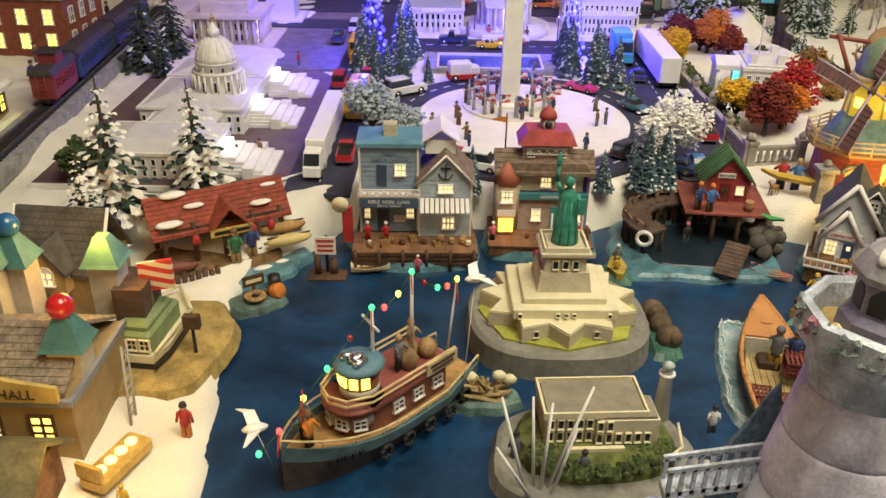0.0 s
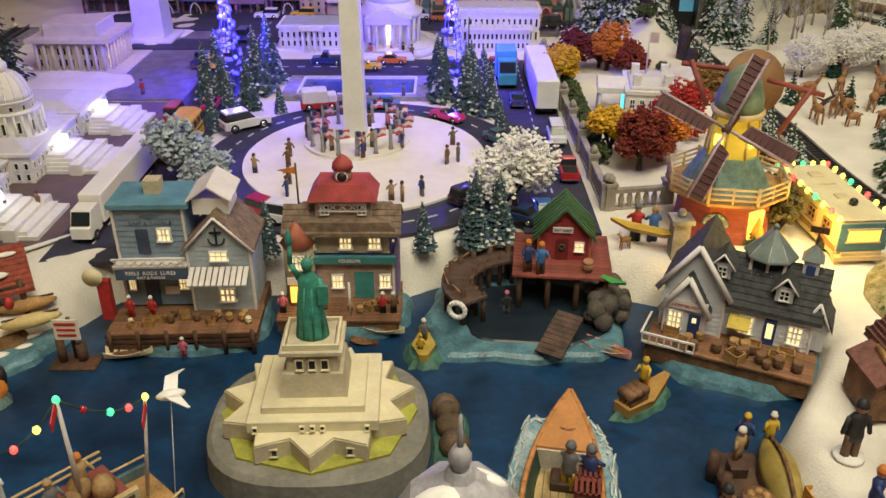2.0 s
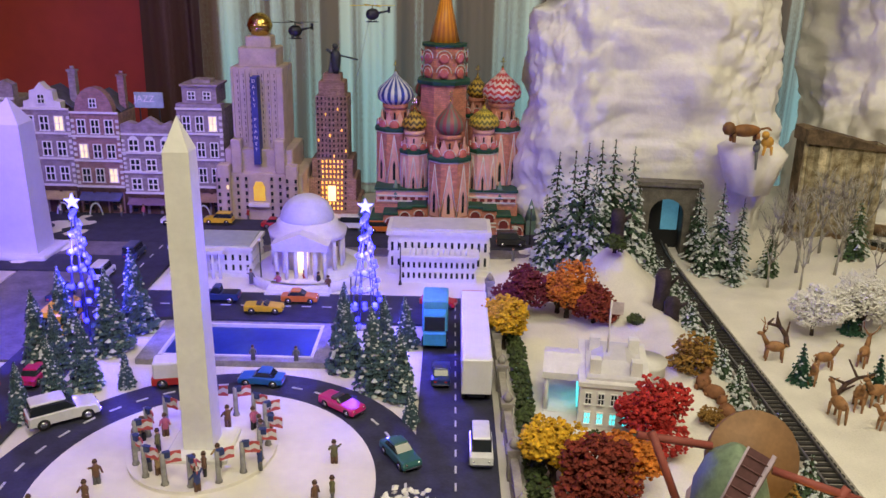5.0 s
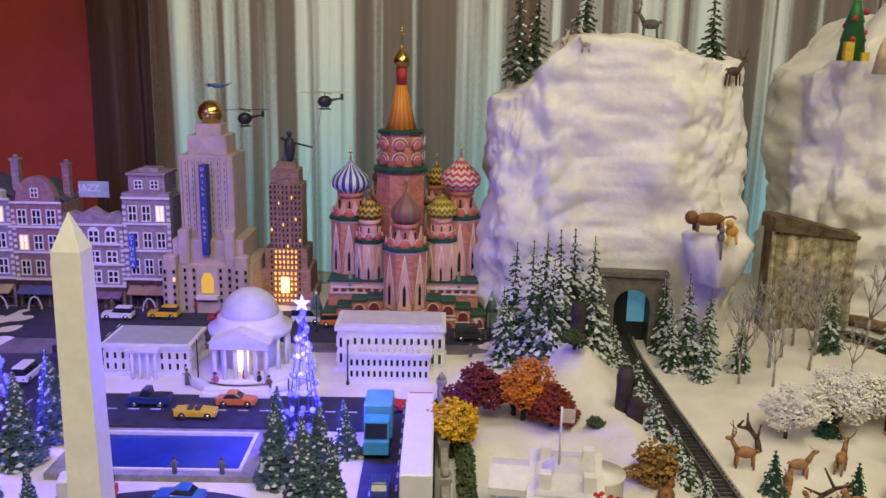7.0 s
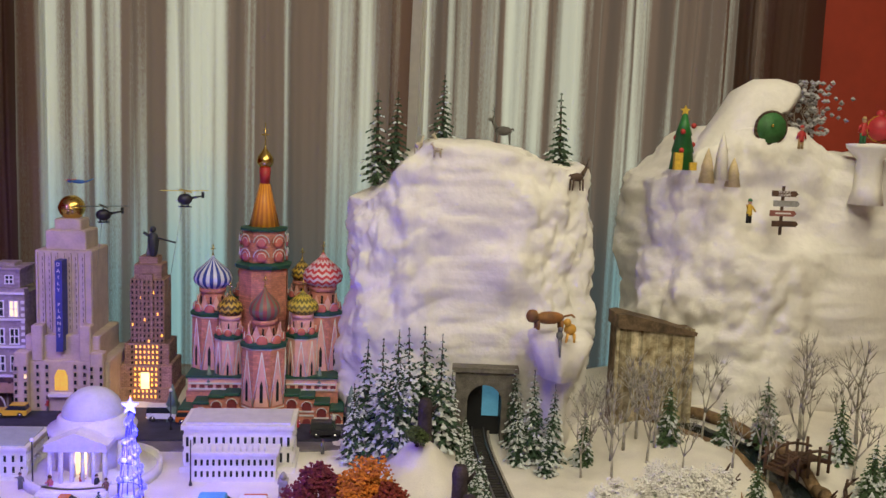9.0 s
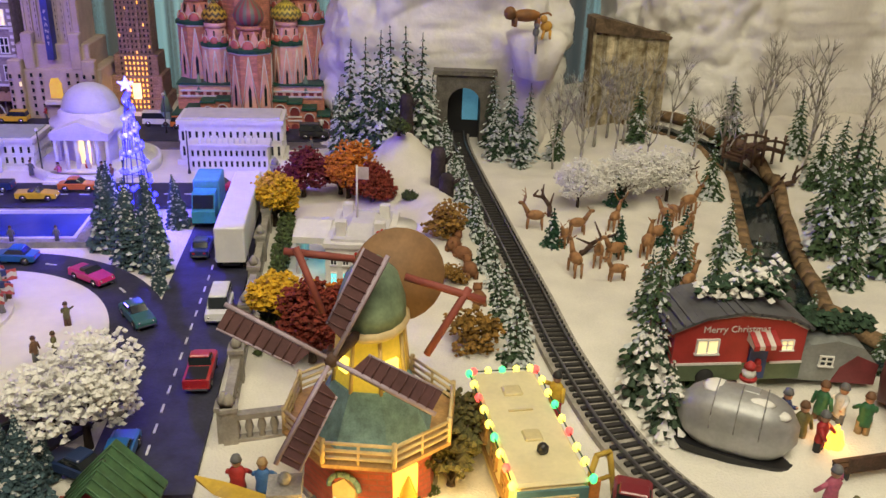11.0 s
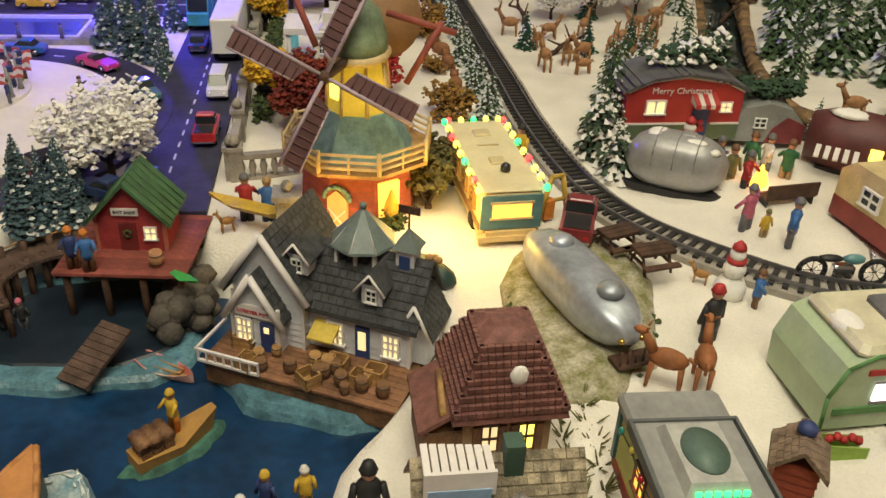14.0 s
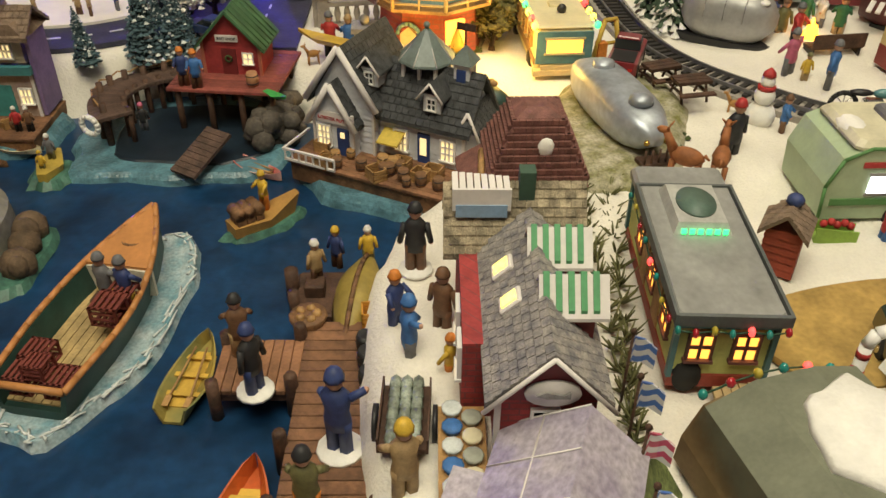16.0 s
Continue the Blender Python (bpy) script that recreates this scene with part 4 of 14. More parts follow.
def cath_tower(x, y, r, z0, z1, drum, dome_r, dome_h, dome_mat, wall):
    tower = P(cat, "tower", wall, lambda s: s.lathe([(r, z0), (r, z1)], 8, pose(x, y, 0, 0, 0, 22.5), False))
    P(tower, "ledge", GREENT, lambda s: s.lathe([(r * 1.08, z1), (r * 1.10, z1 + 0.006), (r * 0.9, z1 + 0.009)], 8, pose(x, y, 0, 0, 0, 22.5), False))
    for a in range(0, 360, 45):
        P(tower, "gable_panel", PINKL, lambda s: s.prism([(-r * 0.30, z0 + (z1 - z0) * 0.30), (r * 0.30, z0 + (z1 - z0) * 0.30), (0, z1 - 0.006)], -r * 0.945, -r * 0.92, pose(x, y, 0, 0, 0, a)))
    for a in range(0, 360, 45):
        P(tower, "slit_window", GLASSDARK, lambda s: s.prism([(-r * 0.07, z0 + (z1 - z0) * 0.35), (r * 0.07, z0 + (z1 - z0) * 0.35), (r * 0.07, z0 + (z1 - z0) * 0.55), (0, z0 + (z1 - z0) * 0.62), (-r * 0.07, z0 + (z1 - z0) * 0.55)], -r * 0.965, -r * 0.94, pose(x, y, 0, 0, 0, a)))
    for a in [math.pi * i / 4 for i in range(8)]:
        P(tower, "arch_scale", mat("salmon_scale", (0.60, 0.16, 0.14), 0.6), lambda s: s.lathe([(r * 0.26, 0), (r * 0.26, 0.004), (r * 0.16, 0.006)], 10, pose(x + r * 0.78 * math.cos(a), y + r * 0.78 * math.sin(a), z1 + 0.012, 90, 0, math.degrees(a) + 90)))
    P(tower, "zigzag_trim", TRIM, lambda s: s.tube([(x + r * (1.0 if i % 2 else 0.945) * math.cos(math.radians(22.5 * i)), y + r * (1.0 if i % 2 else 0.945) * math.sin(math.radians(22.5 * i)), z0 + (z1 - z0) * 0.30 if i % 2 else z1 - 0.006) for i in range(17)], 0.0011, 4))
    P(tower, "white_band", TRIM, lambda s: [s.lathe([(r * 1.02, z), (r * 1.02, z + 0.0022)], 8, pose(x, y, 0, 0, 0, 22.5), False) for z in (z0 + (z1 - z0) * 0.26, z1 - 0.003)])
    P(tower, "scale_trim", TRIM, lambda s: [s.tube([(x + r * 0.86 * math.cos(a) - r * q * math.cos(b) * math.sin(a), y + r * 0.86 * math.sin(a) + r * q * math.cos(b) * math.cos(a), z1 + 0.012 + r * q * math.sin(b)) for b in [math.pi * k / 6 for k in range(7)]], 0.0009, 4) for q in (0.27, 0.13) for a in [math.pi * i / 4 for i in range(8)]])
    P(tower, "spandrel", PINKL, lambda s: [s.prism([(-r * 0.30, 0), (0, r * 0.75), (r * 0.30, 0)], -0.001, 0.001, pose(x, y, z1 + 0.009, 0, 0, 22.5 + 45 * i) @ pose(0, -r * 0.72, 0)) for i in range(8)])
    for a in range(0, 360, 60):
        P(tower, "drum_slit", GLASSDARK, lambda s: s.box(-drum * 0.08, drum * 0.08, -drum * 1.02, -drum * 0.97, z1 + drum * 0.9, z1 + drum * 1.6, pose(x, y, 0, 0, 0, a)))
    dr = P(tower, "drum", wall, lambda s: [s.lathe([(drum, z1 + 0.008), (drum, z1 + 0.008 + drum * 1.9)], 12, pose(x, y, 0)), s.lathe([(drum * 1.14, z1 + drum * 1.9), (drum * 1.14, z1 + 0.008 + drum * 1.9)], 12, pose(x, y, 0))])
    zt = z1 + 0.008 + drum * 1.9
    sh = Shape()
    sh.lathe(onion(dome_r, dome_h), 24)
    part("dome", sh, dome_mat, cat, at=pose(x, y, zt))
    P(cat, "cross", BRASS, lambda s: [s.rod((x, y, zt + dome_h * 0.97), (x, y, zt + dome_h + 0.02), 0.0008), s.box(x - 0.005, x + 0.005, y - 0.0006, y + 0.0006, zt + dome_h + 0.010, zt + dome_h + 0.0115), s.box(x - 0.003, x + 0.003, y - 0.0006, y + 0.0006, zt + dome_h + 0.015, zt + dome_h + 0.0162), s.ball(x, y, zt + dome_h, 0.0022)])


cath_tower(-0.105, -0.03, 0.038, 0.04, 0.185, 0.022, 0.036, 0.062, striped("blue_white_dome", (0.03, 0.06, 0.30), (0.7, 0.72, 0.78), 16, "stripe"), PINKB)
cath_tower(0.100, -0.03, 0.038, 0.04, 0.190, 0.023, 0.038, 0.066, striped("red_white_dome", (0.60, 0.05, 0.05), (0.75, 0.6, 0.55), 14, "zig"), PINKB)
cath_tower(-0.066, -0.075, 0.027, 0.04, 0.150, 0.018, 0.024, 0.042, striped("gold_black_dome", (0.55, 0.36, 0.05), (0.08, 0.05, 0.02), 12, "zig"), PINKL)
cath_tower(0.066, -0.075, 0.029, 0.04, 0.155, 0.018, 0.030, 0.045, striped("yellow_green_dome", (0.60, 0.46, 0.06), (0.16, 0.14, 0.03), 18, "zig"), PINKL)
cath_tower(0.002, -0.125, 0.040, 0.0, 0.150, 0.020, 0.028, 0.060, striped("red_green_dome", (0.32, 0.07, 0.07), (0.16, 0.17, 0.12), 12, "stripe"), PINKB)
cath_tower(-0.05, 0.05, 0.03, 0.04, 0.20, 0.016, 0.022, 0.045, MATS["red_green_dome"], PINKB)
cath_tower(0.055, 0.05, 0.03, 0.04, 0.20, 0.016, 0.022, 0.045, MATS["gold_black_dome"], PINKB)
mid = P(cat, "central_tower", PINKB, lambda s: [s.lathe([(0.047, 0.03), (0.047, 0.28), (0.040, 0.285), (0.040, 0.345)], 8, pose(-0.012, -0.02, 0, 0, 0, 22.5), False)])
P(mid, "ledge", GREENT, lambda s: [s.lathe([(0.053, 0.275), (0.055, 0.282), (0.045, 0.286)], 8, pose(-0.012, -0.02, 0, 0, 0, 22.5), False), s.lathe([(0.045, 0.345), (0.046, 0.35), (0.03, 0.352)], 8, pose(-0.012, -0.02, 0, 0, 0, 22.5), False)])
for a in [math.pi * i / 4 for i in range(8)]:
    for z in (0.298, 0.325):
        P(mid, "gable_ring", TRIM, lambda s: [s.tube([(-0.012 + 0.044 * math.cos(a) - q * math.cos(b) * math.sin(a), -0.02 + 0.044 * math.sin(a) + q * math.cos(b) * math.cos(a), z + q * math.sin(b)) for b in [math.pi * k / 6 for k in range(7)]], 0.0011, 4) for q in (0.0145, 0.008)])
        P(mid, "round_gable", MATS["salmon_scale"], lambda s: s.lathe([(0.0105, 0), (0.0105, 0.003), (0.006, 0.004)], 10, pose(-0.012 + 0.041 * math.cos(a), -0.02 + 0.041 * math.sin(a), z, 90, 0, math.degrees(a) + 90)))
P(cat, "tent_spire", striped("orange_spire", (0.80, 0.34, 0.03), (0.62, 0.20, 0.03), 16, "stripe"), lambda s: s.lathe([(0.029, 0.35), (0.010, 0.432)], 8), at=pose(-0.012, -0.02, 0))
P(cat, "spire_drum", mat("crimson", (0.4, 0.03, 0.03), 0.5), lambda s: s.lathe([(0.009, 0.432), (0.011, 0.462)], 10, pose(-0.012, -0.02, 0)))
P(cat, "gold_dome", BRASS, lambda s: s.lathe([(r, 0.462 + z) for r, z in onion(0.016, 0.042)], 16, pose(-0.012, -0.02, 0)))
P(cat, "gold_cross", BRASS, lambda s: [s.rod((-0.012, -0.02, 0.5), (-0.012, -0.02, 0.545), 0.001), s.box(-0.019, -0.005, -0.0208, -0.0192, 0.522, 0.524), s.box(-0.016, -0.008, -0.0208, -0.0192, 0.532, 0.5335)])
P(cat, "podium", PINKB, lambda s: [s.box(-0.14, 0.135, -0.10, 0.09, 0.0, 0.055), s.box(-0.055, 0.055, -0.13, -0.10, 0.0, 0.055)])
P(cat, "arcade_band", TRIM, lambda s: [s.box(-0.135, 0.13, -0.104, -0.10, z, z + 0.003) for z in (0.058, 0.068, 0.078)])
MAROON = mat("arcade_maroon", (0.20, 0.03, 0.035), 0.7)
for i in range(18):
    P(cat, "arcade_opening", MAROON, lambda s: s.box(-0.0045, 0.0045, -0.1035, -0.10, 0.061, 0.067), at=pose(-0.126 + 0.0148 * i, 0, 0))
P(cat, "arcade_wall", PINKL, lambda s: s.box(-0.137, 0.132, -0.102, -0.05, 0.055, 0.080))
P(cat, "arcade_roof", GREENT, lambda s: s.box(-0.14, 0.135, -0.107, -0.05, 0.081, 0.084))
for k in (-1, 1):
    for i, (zb, w) in enumerate(((0.030, 0.027), (0.026, 0.027), (0.014, 0.027), (0.002, 0.024))):
        bx = k * (0.053 + 0.027 * i)
        bay = P(cat, "gallery_bay", PINKB, lambda s: s.box(-w / 2, w / 2, -0.135, -0.06, 0.0, zb + 0.027), at=pose(bx, 0, 0))
        P(bay, "gallery_arch", MAROON, lambda s: s.prism([(-0.0085, zb + 0.004)] + [(-0.0085 * math.cos(b), zb + 0.012 + 0.0085 * math.sin(b)) for b in [math.pi * q / 8 for q in range(9)]] + [(0.0085, zb + 0.004)], -0.1362, -0.134))
        P(bay, "arch_rim", TRIM, lambda s: s.tube([(-0.0095 * math.cos(b), -0.137, zb + 0.012 + 0.0095 * math.sin(b)) for b in [math.pi * q / 8 for q in range(9)]], 0.0011, 4))
        P(bay, "rail_band", TRIM, lambda s: [s.box(-w / 2, w / 2, -0.138, -0.135, zb + 0.0015, zb + 0.004), s.box(-w / 2, w / 2, -0.138, -0.135, zb - 0.006, zb - 0.0035) if zb > 0.01 else s.box(-w / 2, w / 2, -0.138, -0.135, 0.0, 0.0015)])
        P(bay, "bay_roof", GREENT, lambda s: s.bevel_box(-w / 2 - 0.001, w / 2 + 0.001, -0.139, -0.06, zb + 0.027, zb + 0.0315, 0.001))
        if i in (1, 2):
            P(bay, "lower_arch", MAROON, lambda s: s.prism([(-0.007, 0.0)] + [(-0.007 * math.cos(b), zb * 0.35 + 0.006 * math.sin(b)) for b in [math.pi * q / 6 for q in range(7)]] + [(0.007, 0.0)], -0.1362, -0.134))
    P(cat, "porch_cone", mat("grey_green_cone", (0.16, 0.24, 0.2), 0.5), lambda s: [s.box(k * 0.16 - 0.009, k * 0.16 + 0.009, -0.13, -0.10, 0, 0.033), s.lathe([(0.012, 0.033), (0.001, 0.072)], 8, pose(k * 0.16, -0.118, 0))])
    P(cat, "corner_cone", MATS["grey_green_cone"], lambda s: s.lathe([(0.010, 0.066), (0.001, 0.10)], 8, pose(k * 0.1, -0.095, 0)))

# ---- white domed rotunda ----
jf = thing("domed_memorial", "white domed memorial with lit columned porch", "memorial", (0.205, 2.01, 0))
P(jf, "terrace", MARBLE, lambda s: [s.lathe([(0.092, 0), (0.092, 0.008), (0.078, 0.009), (0.078, 0.018)], 32), s.box(-0.045, 0.045, -0.10, -0.03, 0, 0.016), s.box(-0.05, 0.05, -0.115, -0.09, 0, 0.008), s.box(-0.048, 0.048, -0.108, -0.09, 0, 0.012)])
P(jf, "rotunda", MARBLE, lambda s: [s.lathe([(0.044, 0.018), (0.044, 0.07)], 24), s.lathe([(0.062, 0.068), (0.064, 0.078), (0.05, 0.084), (0.05, 0.092), (0.044, 0.096)], 32)])
P(jf, "dome", mat("dome_grey", (0.62, 0.62, 0.65), 0.55, var=0.06, scale=40), lambda s: s.lathe([(0.044 * math.cos(a), 0.094 + 0.042 * math.sin(a)) for a in [math.pi / 2 * i / 9 for i in range(10)]], 32))
for i in range(16):
    a = 2 * math.pi * (i + 0.5) / 16
    P(jf, "column", MARBLE, lambda s: s.cyl(0.057 * math.cos(a), 0.057 * math.sin(a), 0.018, 0.069, 0.0035, 0.003))
P(jf, "porch", MARBLE, lambda s: [s.box(-0.043, 0.043, -0.08, -0.035, 0.064, 0.074), s.prism([(-0.045, 0.074), (0.045, 0.074), (0, 0.092)], -0.082, -0.03)])
for i in range(6):
    P(jf, "column", MARBLE, lambda s: s.cyl(-0.038 + i * 0.0152, -0.074, 0.016, 0.064, 0.0032, 0.0028))
P(jf, "lit_doorway", WARMGLOW, lambda s: s.box(-0.012, 0.012, -0.047, -0.0445, 0.018, 0.06))
P(jf, "side_wall", MARBLE, lambda s: [s.lathe([(0.10, 0), (0.10, 0.016), (0.094, 0.016), (0.094, 0)], 32)])
lamp("memorial_light", "POINT", (0.205, 1.953, 0.045), 0.012, (1, 0.7, 0.45), 0.008)


def hall(name, label, at, rz, w, d, h, cols, roof_mat, lit=None, wall=None, rows=2):
    """A long neoclassical block: base, cornice, windows on all sides, porch columns."""
    wall = wall or MARBLE
    t = thing(name, label, "building", at, rz)
    P(t, "plinth", wall, lambda s: s.box(-w / 2 - 0.006, w / 2 + 0.006, -d / 2 - 0.006, d / 2 + 0.006, 0, h * 0.12))
    P(t, "wall", wall, lambda s: s.box(-w / 2, w / 2, -d / 2, d / 2, h * 0.12, h * 0.9))
    P(t, "cornice", wall, lambda s: s.box(-w / 2 - 0.004, w / 2 + 0.004, -d / 2 - 0.004, d / 2 + 0.004, h * 0.9, h))
    P(t, "roof", roof_mat, lambda s: s.box(-w / 2 + 0.003, w / 2 - 0.003, -d / 2 + 0.003, d / 2 - 0.003, h, h * 1.04))
    n = max(3, int(w / 0.011))
    for r in range(rows):
        for i in range(n):
            window(t, -w / 2 + w * (i + 0.5) / n, -d / 2, h * (0.2 + 0.68 / rows * r), 0.0042, h * 0.42 / rows, bars=0, rows=0, lit=lit or GLASSDARK, frame_mat=wall)
    m = max(2, int(d / 0.011))
    for side in (-1, 1):
        for r in range(rows):
            for i in range(m):
                window(t, side * w / 2, -d / 2 + d * (i + 0.5) / m, h * (0.2 + 0.68 / rows * r), 0.0042, h * 0.42 / rows, rz=90 * side, bars=0, rows=0, lit=lit or GLASSDARK, frame_mat=wall)
    if cols:
        P(t, "porch_roof", wall, lambda s: s.box(-cols * 0.006, cols * 0.006, -d / 2 - 0.02, -d / 2, h * 0.86, h * 0.98))
        for i in range(cols):
            P(t, "column", wall, lambda s: s.cyl((i - (cols - 1) / 2) * 0.0115, -d / 2 - 0.015, 0, h * 0.87, 0.0028, 0.0024))
    return t


PALEROOF = mat("pale_roof_card", (0.60, 0.58, 0.60), 0.7, var=0.05)
GREYGREEN = mat("grey_green_roof", (0.38, 0.42, 0.42), 0.7, var=0.06)
lb = hall("long_white_hall", "long white two-storey hall with rows of small windows", (0.42, 2.055, 0), 0, 0.165, 0.075, 0.075, 0, PALEROOF)
P(lb, "lower_wing", MARBLE, lambda s: [s.box(-0.062, 0.062, -0.078, -0.04, 0, 0.042), s.box(-0.066, 0.066, -0.082, -0.04, 0.042, 0.046)])
for i in range(14):
    for r in range(2):
        window(lb, -0.0565 + i * 0.0087, -0.078, 0.008 + r * 0.018, 0.0038, 0.010, bars=0, rows=0, frame_mat=MARBLE)
for i in range(11):
    P(lb, "column", MARBLE, lambda s: s.cyl(-0.045 + i * 0.009, -0.072, 0.046, 0.058, 0.0016))
hall("museum_hall", "white museum block with grey-green flat roof", (0.05, 2.03, 0), 0, 0.13, 0.085, 0.05, 4, GREYGREEN)
lin = hall("columned_temple", "pale columned temple with lit side and green-grey roof", (-0.365, 1.885, 0), 0, 0.125, 0.11, 0.06, 0, GREYGREEN, wall=mat("warm_marble", (0.62, 0.55, 0.48), 0.65, var=0.06))
for i in range(9):
    for yy in (-0.063, 0.063):
        P(lin, "column", MATS["warm_marble"], lambda s: s.cyl(-0.06 + i * 0.015, yy, 0.006, 0.056, 0.0032, 0.0028))
for i in range(7):
    P(lin, "column", MATS["warm_marble"], lambda s: s.cyl(0.07, -0.05 + i * 0.0166, 0.006, 0.056, 0.0032, 0.0028))
P(lin, "eave", MATS["warm_marble"], lambda s: s.box(-0.075, 0.078, -0.07, 0.07, 0.056, 0.063))
P(lin, "lit_wall", WARMGLOW, lambda s: s.box(0.0625, 0.064, -0.045, 0.045, 0.008, 0.05), "glowing warm inner wall")
P(lin, "attic", MATS["warm_marble"], lambda s: s.bevel_box(-0.05, 0.05, -0.045, 0.045, 0.063, 0.085, 0.002))
P(lin, "terrace", MATS["warm_marble"], lambda s: [s.box(-0.09, 0.10, -0.085, 0.085, 0.0, 0.006)])

# ---- capitol ----
cp = thing("capitol", "white domed capitol model with terraces and white lights", "capitol", (-0.262, 1.385, 0))
cp.scale = (1.0, 1.0, 0.74)
DK = 0.74
PLAZ = mat("capitol_plaza", (0.13, 0.085, 0.09), 0.6, var=0.15, scale=30)
P(cp, "base_plate", PLAZ, lambda s: s.plate([(-0.18, -0.27), (0.10, -0.27), (0.176, -0.20), (0.176, 0.18), (0.12, 0.26), (-0.18, 0.26)], 0, 0.006), "dark brown plaza base")
P(cp, "plate_edge", MARBLE, lambda s: [s.box(0.174, 0.178, -0.20, 0.18, 0.0, 0.012), s.rod((0.10, -0.272, 0.006), (0.177, -0.20, 0.006), 0.003), s.box(-0.18, 0.10, -0.275, -0.27, 0, 0.009)])
for y0, y1, x0, x1, h in ((-0.075, 0.075, -0.10, 0.05, 0.055), (0.10, 0.205, -0.11, 0.045, 0.05), (-0.245, -0.13, -0.11, 0.045, 0.05), (-0.14, 0.14, -0.075, 0.02, 0.046)):
    wing = P(cp, "wing", MARBLE, lambda s: [s.box(x0, x1, y0, y1, 0.006, h), s.box(x0 - 0.003, x1 + 0.003, y0 - 0.003, y1 + 0.003, h, h + 0.005)])
    P(cp, "wing_roof", PALEROOF, lambda s: s.lathe([(1.0, h + 0.005), (0.55, h + 0.018)], 4, Matrix.Translation(((x0 + x1) / 2, (y0 + y1) / 2, 0)) @ Matrix.Diagonal(((x1 - x0) * 0.68, (y1 - y0) * 0.68, 1, 1)), False, math.pi / 4))
    n = int((y1 - y0) / 0.012)
    for r in range(2):
        for i in range(n):
            window(cp, x1, y0 + (y1 - y0) * (i + 0.5) / n, 0.012 + r * 0.02, 0.0045, 0.011, rz=90, bars=0, rows=0, frame_mat=MARBLE)
    n = int((x1 - x0) / 0.012)
    for r in range(2):
        for i in range(n):
            window(cp, x0 + (x1 - x0) * (i + 0.5) / n, y0, 0.012 + r * 0.02, 0.0045, 0.011, bars=0, rows=0, frame_mat=MARBLE)
for yy in (-0.19, 0.0, 0.15):
    P(cp, "stair_block", MARBLE, lambda s: [s.box(0.05, 0.05 + 0.012 * (6 - k), yy - 0.045 + 0.003 * k, yy + 0.045 - 0.003 * k, 0.006 + 0.006 * k, 0.012 + 0.006 * k) for k in range(5)])
    P(cp, "led_panel", WHITEGLOW, lambda s: [s.box(0.052, 0.062, yy - 0.008, yy + 0.014, 0.037, 0.052)], "glowing white led panel")
    P(cp, "pavilion", MARBLE, lambda s: [s.box(0.085, 0.10, yy - 0.05, yy - 0.03, 0.006, 0.026), s.box(0.085, 0.10, yy + 0.03, yy + 0.05, 0.006, 0.026)])
    lamp("capitol_led_light", "POINT", (-0.262 + 0.075, 1.385 + yy + 0.002, 0.055), 0.018, (0.85, 0.87, 1.0), 0.008)
P(cp, "drum", MARBLE, lambda s: [s.lathe([(0.056, 0.055), (0.056, 0.066), (0.048, 0.068), (0.046, 0.105), (0.050, 0.106), (0.050, 0.110)], 28), s.lathe([(0.040, 0.110), (0.040, 0.125), (0.043, 0.126), (0.043, 0.129)], 28)], at=Matrix.Diagonal((DK, DK, 1, 1)))
for i in range(24):
    a = 2 * math.pi * i / 24
    P(cp, "column", MARBLE, lambda s: s.cyl(0.0525 * DK * math.cos(a), 0.0525 * DK * math.sin(a), 0.066, 0.106, 0.0017, n=6))
    if i % 2 == 0:
        window(cp, 0.0405 * DK * math.sin(a), -0.0405 * DK * math.cos(a), 0.112, 0.0035, 0.009, rz=math.degrees(a), bars=0, rows=0, frame_mat=MARBLE)
        window(cp, 0.0475 * DK * math.sin(a + 0.13), -0.0475 * DK * math.cos(a + 0.13), 0.074, 0.004, 0.02, rz=math.degrees(a + 0.13), bars=0, rows=0, frame_mat=MARBLE)
P(cp, "dome", MARBLE, lambda s: s.lathe([(0.041 * math.cos(a) ** 0.9, 0.129 + 0.048 * math.sin(a)) for a in [math.pi / 2 * i / 10 * 0.95 for i in range(11)]], 24), at=Matrix.Diagonal((DK, DK, 1, 1)))
P(cp, "dome_rib", MARBLE, lambda s: [s.tube([(0.0415 * math.cos(a) ** 0.9 * math.cos(b), 0.0415 * math.cos(a) ** 0.9 * math.sin(b), 0.129 + 0.0485 * math.sin(a)) for a in [math.pi / 2 * i / 6 * 0.95 for i in range(7)]], 0.0009, 4) for b in [2 * math.pi * k / 16 for k in range(16)]], at=Matrix.Diagonal((DK, DK, 1, 1)))
P(cp, "lantern", MARBLE, lambda s: s.lathe([(0.009, 0.175), (0.009, 0.19), (0.006, 0.192), (0.002, 0.205)], 10))
P(cp, "statuette", BRASS, lambda s: s.lathe([(0.002, 0.204), (0.0028, 0.212), (0.001, 0.22)], 6))

